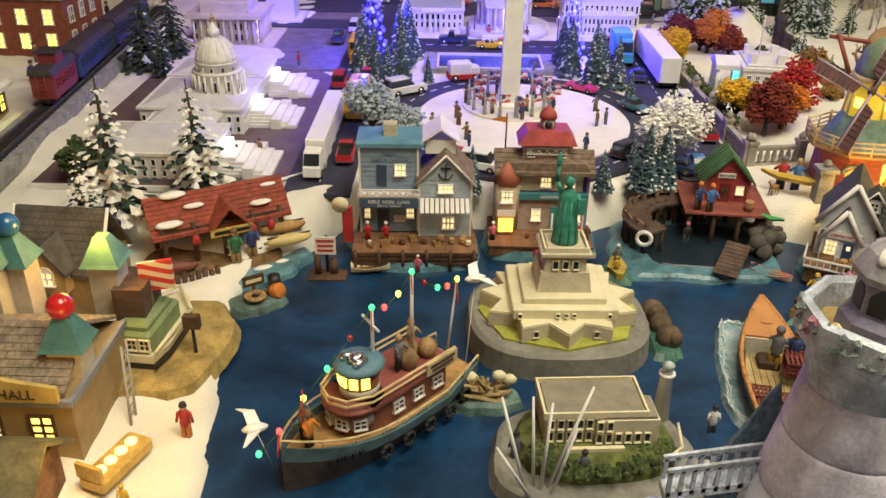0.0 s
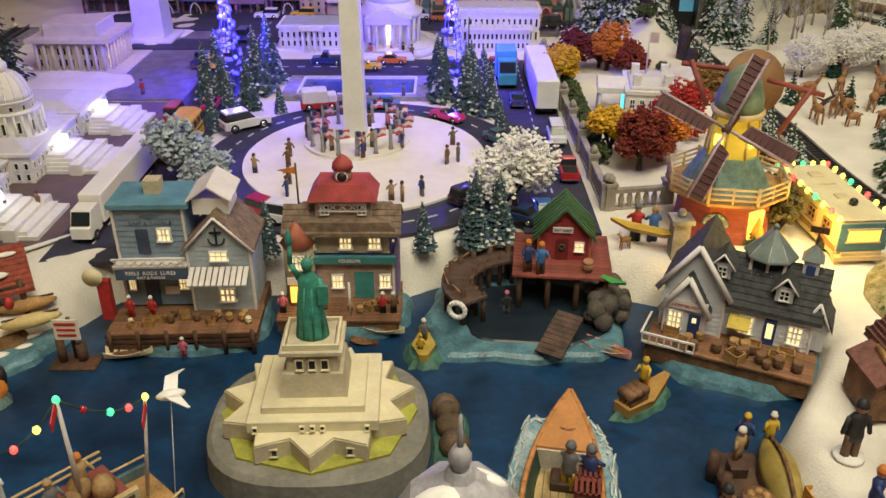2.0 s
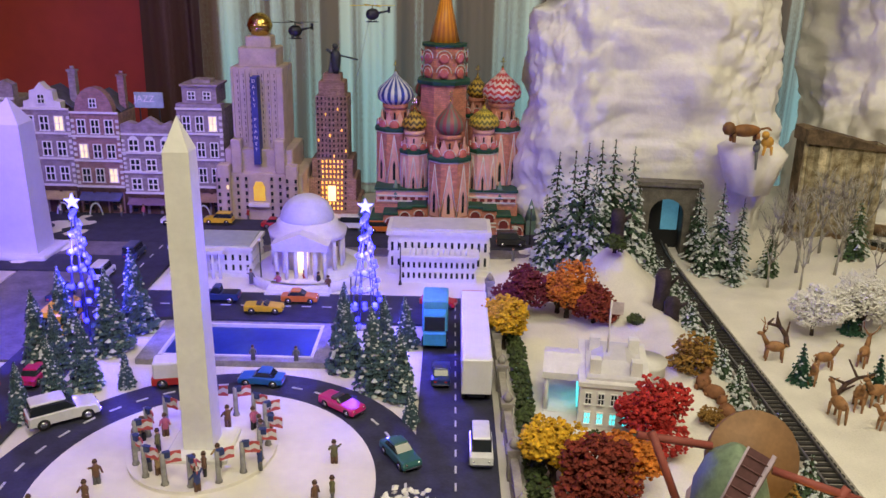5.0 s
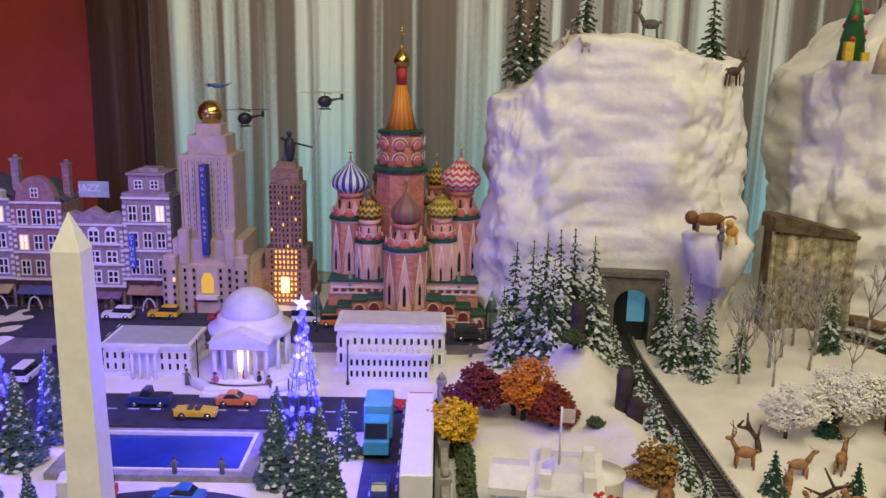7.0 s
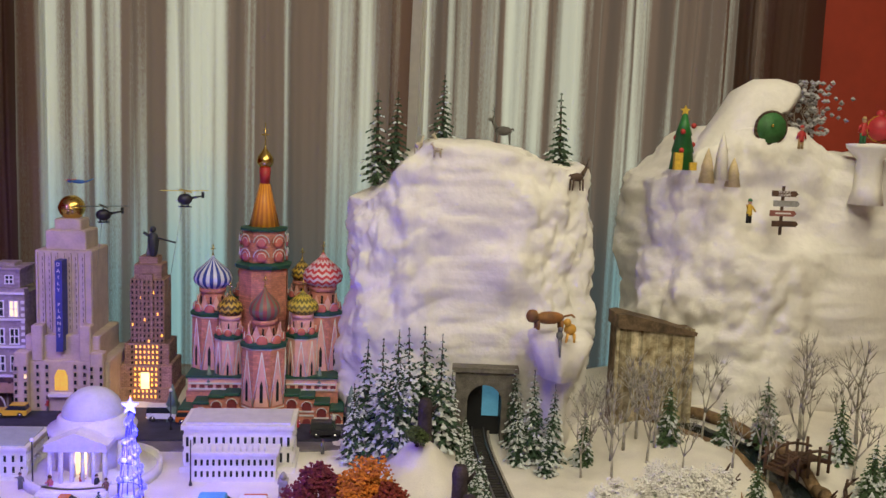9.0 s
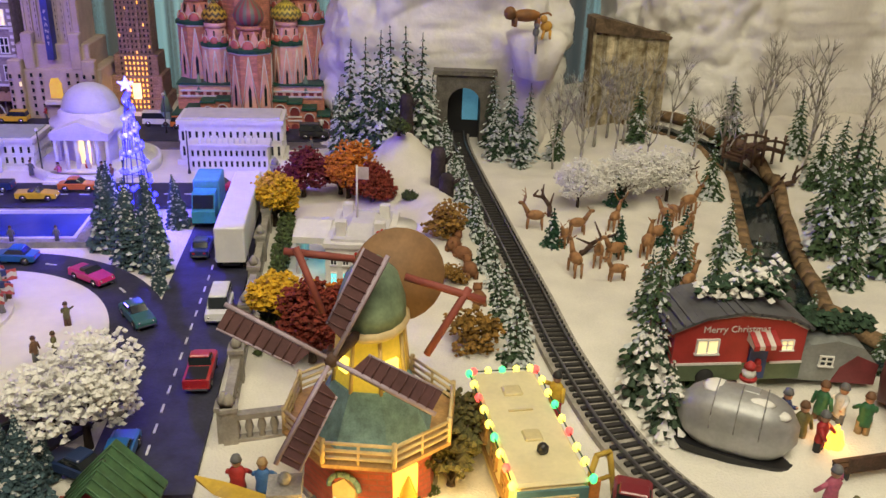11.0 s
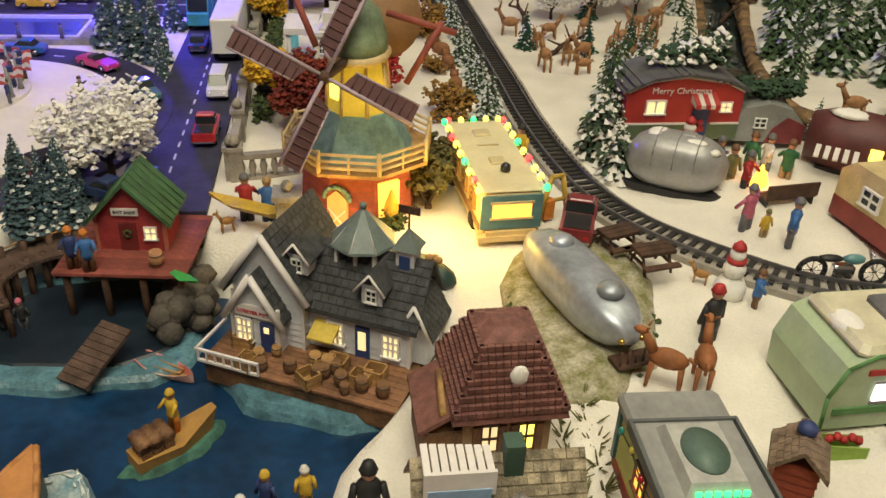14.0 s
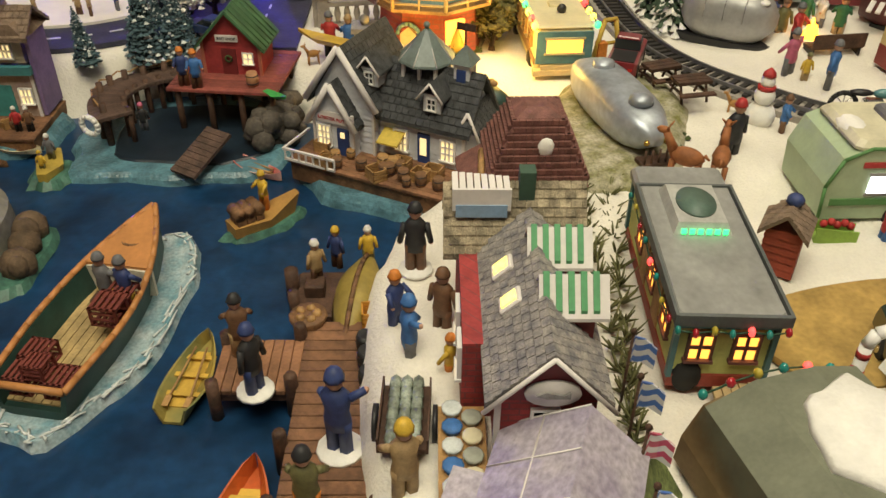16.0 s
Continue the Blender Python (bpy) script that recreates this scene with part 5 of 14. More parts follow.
# ---- white house ----
wh = thing("white_mansion", "white mansion model with cyan lit windows and flag", "mansion", (0.622, 1.585, 0), -8)
P(wh, "wall", MARBLE, lambda s: [s.box(-0.03, 0.045, -0.055, 0.055, 0, 0.055), s.box(-0.032, 0.047, -0.058, 0.058, 0.053, 0.058)])
P(wh, "roof", PALEROOF, lambda s: [s.box(-0.024, 0.039, -0.05, 0.05, 0.058, 0.061), s.lathe([(1.0, 0.061), (0.5, 0.070)], 4, Matrix.Translation((0.008, 0, 0)) @ Matrix.Diagonal((0.036, 0.055, 1, 1)), False, math.pi / 4)])
P(wh, "porch", MARBLE, lambda s: [s.box(-0.07, -0.03, -0.03, 0.035, 0.0, 0.004), s.box(-0.072, -0.03, -0.032, 0.037, 0.046, 0.054), s.prism([(-0.034, 0.054), (0.034, 0.054), (0, 0.064)], 0.03, 0.072, pose(0, 0.002, 0, 0, 0, 90))])
for i in range(5):
    P(wh, "column", MARBLE, lambda s: s.cyl(-0.067, -0.026 + i * 0.014, 0.004, 0.046, 0.0028))
P(wh, "cyan_light", CYANGLOW, lambda s: s.box(-0.0315, -0.030, -0.022, 0.026, 0.008, 0.042), "cyan glowing porch wall")
for i in range(5):
    for r in range(2):
        window(wh, -0.02 + i * 0.014, -0.0555, 0.008 + r * 0.024, 0.006, 0.013, lit=CYANGLOW if r == 0 else GLASSDARK)
P(wh, "chimney", MARBLE, lambda s: [s.box(-0.02 + i * 0.045, -0.008 + i * 0.045, -0.04 + j * 0.06, -0.028 + j * 0.06, 0.06, 0.078) for i in range(2) for j in range(2)])
P(wh, "flag_pole", TRIM, lambda s: s.rod((0.0, 0.0, 0.065), (0.0, 0.0, 0.135), 0.0012))
P(wh, "flag", mat("flag_cloth", (0.6, 0.5, 0.55), 0.8), lambda s: s.box(0.0, 0.014, -0.0005, 0.0005, 0.118, 0.133))
P(wh, "bow_wing", MARBLE, lambda s: s.lathe([(0.025, 0), (0.025, 0.05), (0.027, 0.055)], 20, pose(0.045, 0.02, 0)))

# ---- toy vehicles ----
WHEEL = None


def wheel_mesh():
    global WHEEL
    if WHEEL is None:
        s = Shape()
        s.lathe([(0.0052, -0.0022), (0.0064, -0.0016), (0.0064, 0.0016), (0.0052, 0.0022)], 14, pose(0, 0, 0, 90, 0, 0))
        r = Shape()
        r.lathe([(0.0036, -0.0026), (0.0038, -0.002), (0.0038, 0.002), (0.0036, 0.0026)], 10, pose(0, 0, 0, 90, 0, 0))
        WHEEL = (mesh_of(s, "tyre", RUBBER), mesh_of(r, "rim", CHROME))
    return WHEEL


def wheels(t, xs, w, r=1.0):
    ty, rm = wheel_mesh()
    for x in xs:
        for sd in (-1, 1):
            wt = part("wheel", ty, None, t, at=Matrix.LocRotScale((x, sd * (w - 0.0015), 0.0064 * r), None, (r, 1, r)))
            part("rim", rm, None, wt)


CARS = {
    "sedan": (0.068, [(-0.034, 0.006), (-0.034, 0.015), (-0.020, 0.0165), (0.008, 0.017), (0.031, 0.0145), (0.034, 0.011), (0.034, 0.006)], [(-0.022, 0.0165), (-0.015, 0.024), (0.001, 0.0245), (0.011, 0.017)], 0.0135),
    "wagon": (0.070, [(-0.035, 0.006), (-0.035, 0.017), (0.010, 0.018), (0.033, 0.016), (0.035, 0.011), (0.035, 0.006)], [(-0.033, 0.017), (-0.030, 0.028), (0.002, 0.0285), (0.012, 0.018)], 0.0145),
    "open": (0.070, [(-0.035, 0.006), (-0.035, 0.0155), (-0.018, 0.0165), (0.008, 0.0165), (0.033, 0.014), (0.035, 0.010), (0.035, 0.006)], [(0.004, 0.0165), (0.001, 0.022), (0.002, 0.0225), (0.009, 0.0165)], 0.0140),
    "pickup": (0.074, [(-0.037, 0.007), (-0.037, 0.019), (-0.004, 0.019), (0.014, 0.0195), (0.035, 0.018), (0.037, 0.012), (0.037, 0.007)], [(-0.004, 0.019), (-0.002, 0.030), (0.009, 0.030), (0.016, 0.0195)], 0.0148),
    "van": (0.066, [(-0.033, 0.007), (-0.033, 0.019), (0.020, 0.019), (0.032, 0.017), (0.033, 0.012), (0.033, 0.007)], [(-0.033, 0.019), (-0.032, 0.033), (0.012, 0.033), (0.021, 0.019)], 0.0150),
}


def car(x, y, rz, kind, colour, label, z=0.006, scale=0.8):
    length, body, cabin, w = CARS[kind]
    t = thing("toy_car", label, "toy car", (x, y, z), rz, group="toy cars on the streets", scale=scale)
    m = paint("car_" + colour[0], colour[1], 0.28, var=0.05, coat=0.5)

    def shell(s):
        for k, q in ((-1, 0.86), (1, 0.86)):
            pass
        rings = []
        for yy, kx, kz in ((-w, 0.96, 0.90), (-w * 0.82, 1.0, 1.0), (w * 0.82, 1.0, 1.0), (w, 0.96, 0.90)):
            rings.append([(px * kx, yy, 0.006 + (pz - 0.006) * kz) for px, pz in body])
        s.loft(rings)

    P(t, "body", m, shell)
    gl_ = GLASSDARK
    P(t, "cabin", gl_, lambda s: s.loft([[(px * 1.0, -w * 0.86, cabin[0][1] + (pz - cabin[0][1]) * 0.2 if pz <= cabin[0][1] + 0.001 else pz - 0.002) for px, pz in cabin], [(px, -w * 0.72, pz) for px, pz in cabin], [(px, w * 0.72, pz) for px, pz in cabin], [(px, w * 0.86, pz - (0.002 if pz > cabin[0][1] + 0.001 else 0)) for px, pz in cabin]]), "dark car windows")
    if kind != "open":
        x0, x1 = cabin[1][0], cabin[2][0]
        P(t, "roof_panel", m, lambda s: s.bevel_box(x0 - 0.001, x1 + 0.001, -w * 0.76, w * 0.76, cabin[1][1] - 0.001, cabin[1][1] + 0.0016, 0.001))
    else:
        P(t, "seat", mat("toy_seat", (0.06, 0.05, 0.05), 0.7), lambda s: [s.bevel_box(-0.013, -0.004, -w * 0.7, w * 0.7, 0.014, 0.021, 0.0015)])
    if kind == "pickup":
        P(t, "bed", BLACK, lambda s: s.box(-0.0345, -0.007, -w * 0.78, w * 0.78, 0.0185, 0.0198))
    for sd in (-1, 1):
        P(t, "headlight", CHROME, lambda s: s.ball(length / 2 - 0.001, sd * w * 0.66, 0.0118, 0.0018, n=6, k=4))
        P(t, "tail_light", mat("tail_red", (0.5, 0.02, 0.02), 0.3), lambda s: s.box(-length / 2 - 0.0006, -length / 2 + 0.001, sd * w * 0.6 - 0.002, sd * w * 0.6 + 0.002, 0.011, 0.0135))
    P(t, "bumper", CHROME, lambda s: [s.box(length / 2 - 0.0005, length / 2 + 0.0012, -w * 0.85, w * 0.85, 0.0065, 0.0085), s.box(-length / 2 - 0.0012, -length / 2 + 0.0005, -w * 0.85, w * 0.85, 0.0065, 0.0085)])
    wheels(t, (-length * 0.30, length * 0.31), w)
    return t


RD, PK, YL, BL, WT, GN, BK, TL, OR, NV = ("red", (0.45, 0.02, 0.03)), ("pink", (0.55, 0.02, 0.16)), ("yellow", (0.70, 0.45, 0.02)), ("blue", (0.02, 0.13, 0.42)), ("white", (0.75, 0.75, 0.75)), ("green", (0.03, 0.12, 0.12)), ("black", (0.02, 0.02, 0.025)), ("teal", (0.05, 0.32, 0.38)), ("orange", (0.60, 0.16, 0.02)), ("navy", (0.02, 0.04, 0.12))
for c in ((0.170, 1.828, 0, "open", YL, "yellow open-top toy car on the street"), (0.215, 1.868, 0, "sedan", OR, "orange-red toy car on the street"), (0.095, 1.866, 180, "pickup", NV, "dark blue toy pickup on the street"),
          (0.214, 1.608, 176, "sedan", BL, "metallic blue toy muscle car on the ring road"), (0.318, 1.552, -38, "open", PK, "pink-red open-top toy car on the ring road"), (0.391, 1.452, -58, "sedan", GN, "dark green toy sports car on the ring road"),
          (0.474, 1.462, -90, "van", WT, "white toy van on the main road"), (0.430, 1.632, 90, "sedan", NV, "navy toy car on the main road"), (0.423, 1.865, -15, "sedan", RD, "red toy car turning at the crossing"),
          (0.474, 1.335, 90, "pickup", RD, "red toy pickup parked on the main road"), (0.430, 1.215, 90, "sedan", BL, "bright blue toy car at the road's end"), (0.345, 1.255, 40, "wagon", BK, "black toy car on the ring road"),
          (-0.010, 1.372, 100, "sedan", NV, "dark toy car on the ring road"), (0.105, 1.208, -35, "wagon", RD, "red and purple toy car behind the shops"), (0.135, 1.190, -20, "van", WT, "white toy jeep behind the shops"),
          (-0.100, 1.555, 90, "van", RD, "crimson toy van in the long avenue"), (-0.058, 1.605, 90, "sedan", PK, "pink toy car in the long avenue"), (-0.050, 1.222, 90, "pickup", RD, "red toy truck in the long avenue"),
          (0.31, 2.225, 0, "wagon", OR, "orange toy car before the cathedral"), (0.475, 2.20, 0, "sedan", RD, "red toy sports car before the cathedral"), (0.425, 2.21, 0, "sedan", OR, "orange toy car before the cathedral"), (0.375, 2.18, 0, "van", YL, "small yellow toy van before the cathedral"),
          (-0.01, 2.255, 180, "wagon", YL, "yellow toy taxi on the back street"), (-0.09, 2.245, 180, "wagon", WT, "white toy off-roader on the back street"), (0.105, 2.235, 0, "sedan", RD, "pink-red toy car on the back street"),
          (0.255, 2.24, 0, "van", WT, "white toy van with painted side on the back street"), (-0.14, 1.86, 90, "pickup", NV, "dark toy truck in the long avenue"), (-0.10, 2.05, 90, "van", NV, "dark blue toy van in the long avenue"), (-0.115, 1.95, 90, "van", WT, "grey-white toy truck in the long avenue"), (0.55, 2.16, 0, "van", BK, "black toy truck by the cathedral"), (0.40, 1.20, 150, "sedan", NV, "dark toy car behind the small firs")):
    car(*c)


def box_truck(x, y, rz, l, cab_mat, body_mat, label, name="toy_truck"):
    t = thing(name, label, "toy truck", (x, y, 0.006), rz, group="toy lorries on the streets")
    P(t, "trailer", body_mat, lambda s: s.bevel_box(-l / 2, l / 2 - 0.038, -0.0175, 0.0175, 0.012, 0.056, 0.0015))
    P(t, "chassis", BLACK, lambda s: s.box(-l / 2 + 0.004, l / 2 - 0.004, -0.010, 0.010, 0.006, 0.012))
    P(t, "cab", cab_mat, lambda s: s.loft([[(l / 2 - 0.034, yy * k, 0.008), (l / 2 - 0.034, yy * k, 0.046), (l / 2 - 0.012, yy * k, 0.046), (l / 2 - 0.004, yy * k, 0.026), (l / 2, yy * k, 0.024), (l / 2, yy * k, 0.008)] for yy, k in ((-0.015, 1), (0.015, 1))]))
    P(t, "windscreen", GLASSDARK, lambda s: s.prism([(l / 2 - 0.0115, 0.044), (l / 2 - 0.0045, 0.0275), (l / 2 - 0.003, 0.0275), (l / 2 - 0.010, 0.044)], -0.0135, 0.0135))
    wheels(t, (-l / 2 + 0.014, -l / 2 + 0.03, l / 2 - 0.014), 0.0165, 1.15)
    return t


box_truck(0.472, 1.70, 90, 0.255, paint("cab_orange", (0.55, 0.13, 0.02)), WHITE, "long white toy semi-trailer on the main road")
box_truck(-0.085, 1.265, -90, 0.255, WHITE, WHITE, "long white toy semi-trailer in the long avenue").scale = (1.0, 0.74, 0.78)
box_truck(0.420, 1.755, -90, 0.09, paint("cab_teal", (0.05, 0.32, 0.36)), paint("box_teal", (0.10, 0.36, 0.40)), "teal toy delivery truck on the main road")


def bus(x, y, rz, l, label):
    t = thing("toy_bus", label, "toy bus", (x, y, 0.006), rz, group="yellow toy buses")
    m = paint("bus_yellow", (0.72, 0.40, 0.02), 0.35, var=0.05)
    P(t, "body", m, lambda s: s.bevel_box(-l / 2, l / 2, -0.017, 0.017, 0.006, 0.044, 0.004))
    P(t, "bonnet", m, lambda s: s.bevel_box(l / 2, l / 2 + 0.014, -0.014, 0.014, 0.006, 0.022, 0.003))
    for sd in (-1, 1):
        for i in range(6):
            P(t, "side_window", GLASSDARK, lambda s: s.box(-l / 2 + l * (i + 0.15) / 6, -l / 2 + l * (i + 0.85) / 6, sd * 0.0172 - 0.0004, sd * 0.0172 + 0.0004, 0.027, 0.037))
        P(t, "black_stripe", BLACK, lambda s: s.box(-l / 2 + 0.003, l / 2 - 0.003, sd * 0.0172 - 0.0003, sd * 0.0172 + 0.0003, 0.019, 0.021))
    P(t, "rear_window", GLASSDARK, lambda s: [s.box(-l / 2 - 0.0004, -l / 2 + 0.001, -0.012 + 0.013 * i, -0.001 + 0.013 * i, 0.026, 0.038) for i in range(2)] + [s.box(l / 2 - 0.001, l / 2 + 0.0004, -0.013, 0.013, 0.026, 0.039)])
    wheels(t, (-l * 0.3, l * 0.36), 0.0165, 1.15)


bus(-0.055, 1.435, -90, 0.105, "large yellow toy school bus in the long avenue")
bus(-0.085, 1.735, -90, 0.07, "small yellow toy bus in the long avenue")

su = car(0.015, 1.515, 35, "wagon", WT, "white toy police off-roader on the ring road", scale=1.05)
am = thing("toy_ambulance", "white and red toy fire van on the ring road", "toy van", (0.115, 1.605, 0.006), 12)
P(am, "body", WHITE, lambda s: [s.bevel_box(-0.028, 0.012, -0.013, 0.013, 0.014, 0.034, 0.002), s.bevel_box(0.012, 0.027, -0.012, 0.012, 0.012, 0.026, 0.002)])
P(am, "skirt", paint("van_red", (0.5, 0.03, 0.02)), lambda s: s.bevel_box(-0.03, 0.03, -0.0135, 0.0135, 0.005, 0.0145, 0.001))
P(am, "cab_window", GLASSDARK, lambda s: s.box(0.0245, 0.0275, -0.010, 0.010, 0.018, 0.0245))
wheels(am, (-0.018, 0.018), 0.0135)

# ---- trees ----
def fir(name, h, r, seed, needles, frost, label, layers=13, droop=0.35, frosty=0.5, trunk_part=0.10, dense=1.0):
    """A conifer: whorls of drooping boughs, each a spray of small blades, with frosted tips."""
    rng = random.Random(seed)
    t = thing(name, label, "conifer", (0, 0, 0))
    P(t, "trunk", BARK, lambda s: s.lathe([(r * 0.10 + 0.001, 0), (r * 0.06 + 0.0006, h * 0.5), (0.0006, h * 0.98)], 6))
    g, f = Shape(), Shape()
    for k in range(layers):
        u = k / (layers - 1)
        z = h * (trunk_part + (0.97 - trunk_part) * u)
        rr = r * (1 - u) ** 0.85 * rng.uniform(0.82, 1.1) + 0.0015
        n = max(4, int((5 + 7 * (1 - u)) * dense))
        off = rng.uniform(0, 6.28)
        for i in range(n):
            a = off + 2 * math.pi * (i + rng.uniform(-0.3, 0.3)) / n
            ln = rr * rng.uniform(0.72, 1.12)
            c, d = math.cos(a), math.sin(a)
            seg = 3
            for q in range(seg):
                u0, u1 = q / seg, (q + 1) / seg
                p0 = (c * ln * u0, d * ln * u0, z - droop * ln * u0 ** 1.3)
                p1 = (c * ln * u1, d * ln * u1, z - droop * ln * u1 ** 1.3)
                w = (0.30 - 0.16 * u1) * ln + 0.0012
                up = 0.25 * w + 0.001
                v = [p0, (p1[0] - d * w, p1[1] + c * w, p1[2] - 0.3 * w), (p1[0], p1[1], p1[2] + up), (p1[0] + d * w, p1[1] - c * w, p1[2] - 0.3 * w), (p1[0] * 1.12, p1[1] * 1.12, p1[2] - 0.35 * w)]
                tgt = f if rng.random() < frosty * (0.35 + 0.65 * u1) else g
                tgt._put(v, [(0, 1, 2), (0, 2, 3), (1, 4, 2), (2, 4, 3), (0, 3, 4, 1)])
    part("crown", g, needles, t)
    part("frost", f, frost, t, "frosted white bough tips")
    return t


def leafy(name, h, r, seed, leaf, label, n=900, clump=0.0042, stem=0.45, squash=0.85, category="tree"):
    """A round-headed tree: a forked trunk and a crown of many small clumps in uneven lobes."""
    rng = random.Random(seed)
    t = thing(name, label, category, (0, 0, 0))
    tr = Shape()
    tr.lathe([(0.0045, 0), (0.003, h * stem)], 7)
    lobes = []
    for i in range(8):
        a = 2 * math.pi * i / 8 + rng.uniform(-0.4, 0.4)
        q = rng.uniform(0.35, 0.72)
        p = Vector((math.cos(a) * r * q, math.sin(a) * r * q, h * stem + (h - h * stem) * rng.uniform(0.2, 0.75)))
        lobes.append((p, r * rng.uniform(0.36, 0.55)))
        tr.rod((0, 0, h * stem * rng.uniform(0.6, 0.95)), p, 0.0018, 0.0006, 5)
    lobes.append((Vector((0, 0, h * 0.82)), r * 0.5))
    part("trunk", tr, BARK, t)
    cr = Shape()
    for i in range(n):
        p, lr = lobes[i % len(lobes)]
        d = Vector((rng.gauss(0, 1), rng.gauss(0, 1), rng.gauss(0, 1) * squash)).normalized() * lr * rng.uniform(0.55, 1.08)
        cr.bit(*(p + d), clump * rng.uniform(0.6, 1.3), rng)
    part("crown", cr, leaf, t)
    return t


def bare(name, h, seed, label, frosted=True):
    rng = random.Random(seed)
    t = thing(name, label, "bare tree", (0, 0, 0))
    s = Shape()

    def grow(p, d, ln, rad, depth):
        q = p + d * ln
        s.rod(p, q, rad, rad * 0.65, 4)
        if depth:
            for _ in range(3):
                e = (d + Vector((rng.gauss(0, 0.38), rng.gauss(0, 0.38), rng.gauss(0.1, 0.2)))).normalized()
                grow(q, e, ln * rng.uniform(0.6, 0.85), rad * 0.62, depth - 1)

    grow(Vector((0, 0, 0)), Vector((0, 0, 1)), h * 0.28, h * 0.018, 4)
    part("bough", s, mat("frosted_twig", (0.42, 0.39, 0.34), 0.9, var=0.25) if frosted else BARK, t)
    return t


def scatter(proto, spots, seed=1):
    """Copies of a built thing at (x, y, z, scale); the first stands in for itself."""
    rng = random.Random(seed)
    for i, (x, y, z, k) in enumerate(spots):
        m = pose(x, y, z, rng.uniform(-3, 3), rng.uniform(-3, 3), rng.uniform(0, 360)) @ Matrix.Diagonal((k, k, k * rng.uniform(0.93, 1.07), 1))
        if i == 0:
            proto.matrix_basis = m
        else:
            copy_thing(proto, m)


def gz(x, y):
    return ground_height(x, y) - 0.002


spots = [(-0.072, 1.650, 1.0), (-0.046, 1.645, 0.85), (0.005, 1.600, 0.95), (-0.002, 1.700, 1.25), (0.010, 1.765, 1.2), (0.052, 1.603, 0.5), (-0.035, 1.520, 0.72), (-0.017, 1.568, 0.78), (-0.070, 1.72, 1.05),
         (0.309, 1.665, 1.15), (0.350, 1.610, 1.15), (0.382, 1.590, 0.95), (0.398, 1.530, 0.5), (0.383, 1.735, 0.8), (0.300, 1.72, 1.0), (0.36, 1.67, 1.0),
         (0.122, 1.125, 0.62), (0.292, 1.140, 0.62), (0.345, 1.155, 0.95), (0.375, 1.165, 0.85), (0.345, 1.21, 0.5), (0.375, 1.20, 0.55)]
f1 = tagged(fir("bottle_brush_tree", 0.112, 0.022, 11, PINEBLUE, FROST, "blue-green bottle-brush tree with snowy tips", layers=28, droop=0.12, frosty=0.2, trunk_part=0.05, dense=2.0), group="bottle-brush trees")
scatter(f1, [(x, y, 0.0, k * 0.94) for x, y, k in spots], 3)

pn = tagged(fir("snowy_pine", 0.185, 0.031, 21, PINE, FROST, "tall snow-dusted model pine", layers=17, droop=0.42, frosty=0.52), group="pines by the tunnel")
scatter(pn, [(x, y, gz(x, y), k) for x, y, k in ((0.615, 2.085, 1.15), (0.640, 2.05, 0.95), (0.665, 2.09, 1.05), (0.690, 2.05, 0.95), (0.715, 2.09, 1.1), (0.665, 2.00, 0.75), (0.735, 2.04, 0.95), (0.755, 2.09, 0.75), (0.88, 2.12, 0.75), (0.895, 2.06, 0.78), (0.925, 2.05, 0.7), (0.905, 2.00, 0.5), (0.87, 2.05, 0.6), (0.60, 2.05, 0.7))], 4)
pg = tagged(fir("green_pine", 0.15, 0.042, 31, mat("green_needles", (0.06, 0.11, 0.045), 0.85, var=0.35, scale=120), FROST, "green model pine dusted with snow", layers=15, droop=0.45, frosty=0.35), group="pines in the deer wood")
scatter(pg, [(x, y, gz(x, y), k) for x, y, k in ((0.905, 1.335, 0.75), (0.955, 1.32, 0.95), (0.975, 1.36, 0.75), (1.03, 1.40, 1.0), (1.015, 1.44, 0.8), (1.30, 1.55, 1.35), (1.36, 1.50, 1.45), (1.25, 1.62, 1.2), (1.42, 1.62, 1.3), (1.34, 1.40, 1.1), (1.44, 1.44, 1.3), (1.12, 1.42, 0.6), (1.48, 1.52, 1.4), (1.24, 1.30, 0.9), (1.30, 2.06, 1.05), (1.17, 1.36, 0.5), (1.13, 2.07, 0.95), (1.40, 2.0, 0.9), (1.22, 2.05, 0.8), (0.975, 2.04, 0.75), (1.38, 1.62, 1.2), (1.46, 1.70, 1.3), (1.52, 1.60, 1.3), (1.55, 1.75, 1.3), (1.42, 1.90, 1.0), (1.50, 1.86, 1.1), (1.33, 1.66, 1.1), (1.58, 1.50, 1.3), (1.40, 1.33, 1.1), (1.50, 1.38, 1.2), (1.29, 1.70, 1.0), (1.36, 1.86, 0.9))] + [(x, y, gz(x, y), k) for x, y, k in ((0.94, 1.44, 0.75), (0.97, 1.49, 0.7), (1.01, 1.52, 0.75), (1.10, 1.53, 0.8), (1.14, 1.48, 0.8), (1.20, 1.75, 1.05), (1.28, 1.80, 1.15), (1.35, 1.75, 1.2), (1.22, 1.52, 0.9), (1.10, 1.60, 0.7), (1.05, 1.46, 0.7), (1.40, 1.80, 1.1), (1.18, 1.84, 0.8)) if stream_gap(x, y) > 0.06], 5)
dg = tagged(fir("dark_green_fir", 0.055, 0.014, 41, mat("dark_green_needles", (0.015, 0.07, 0.035), 0.8, var=0.3, scale=150), FROST, "small dark green toy fir", layers=10, droop=0.3, frosty=0.1), group="small firs among the deer")
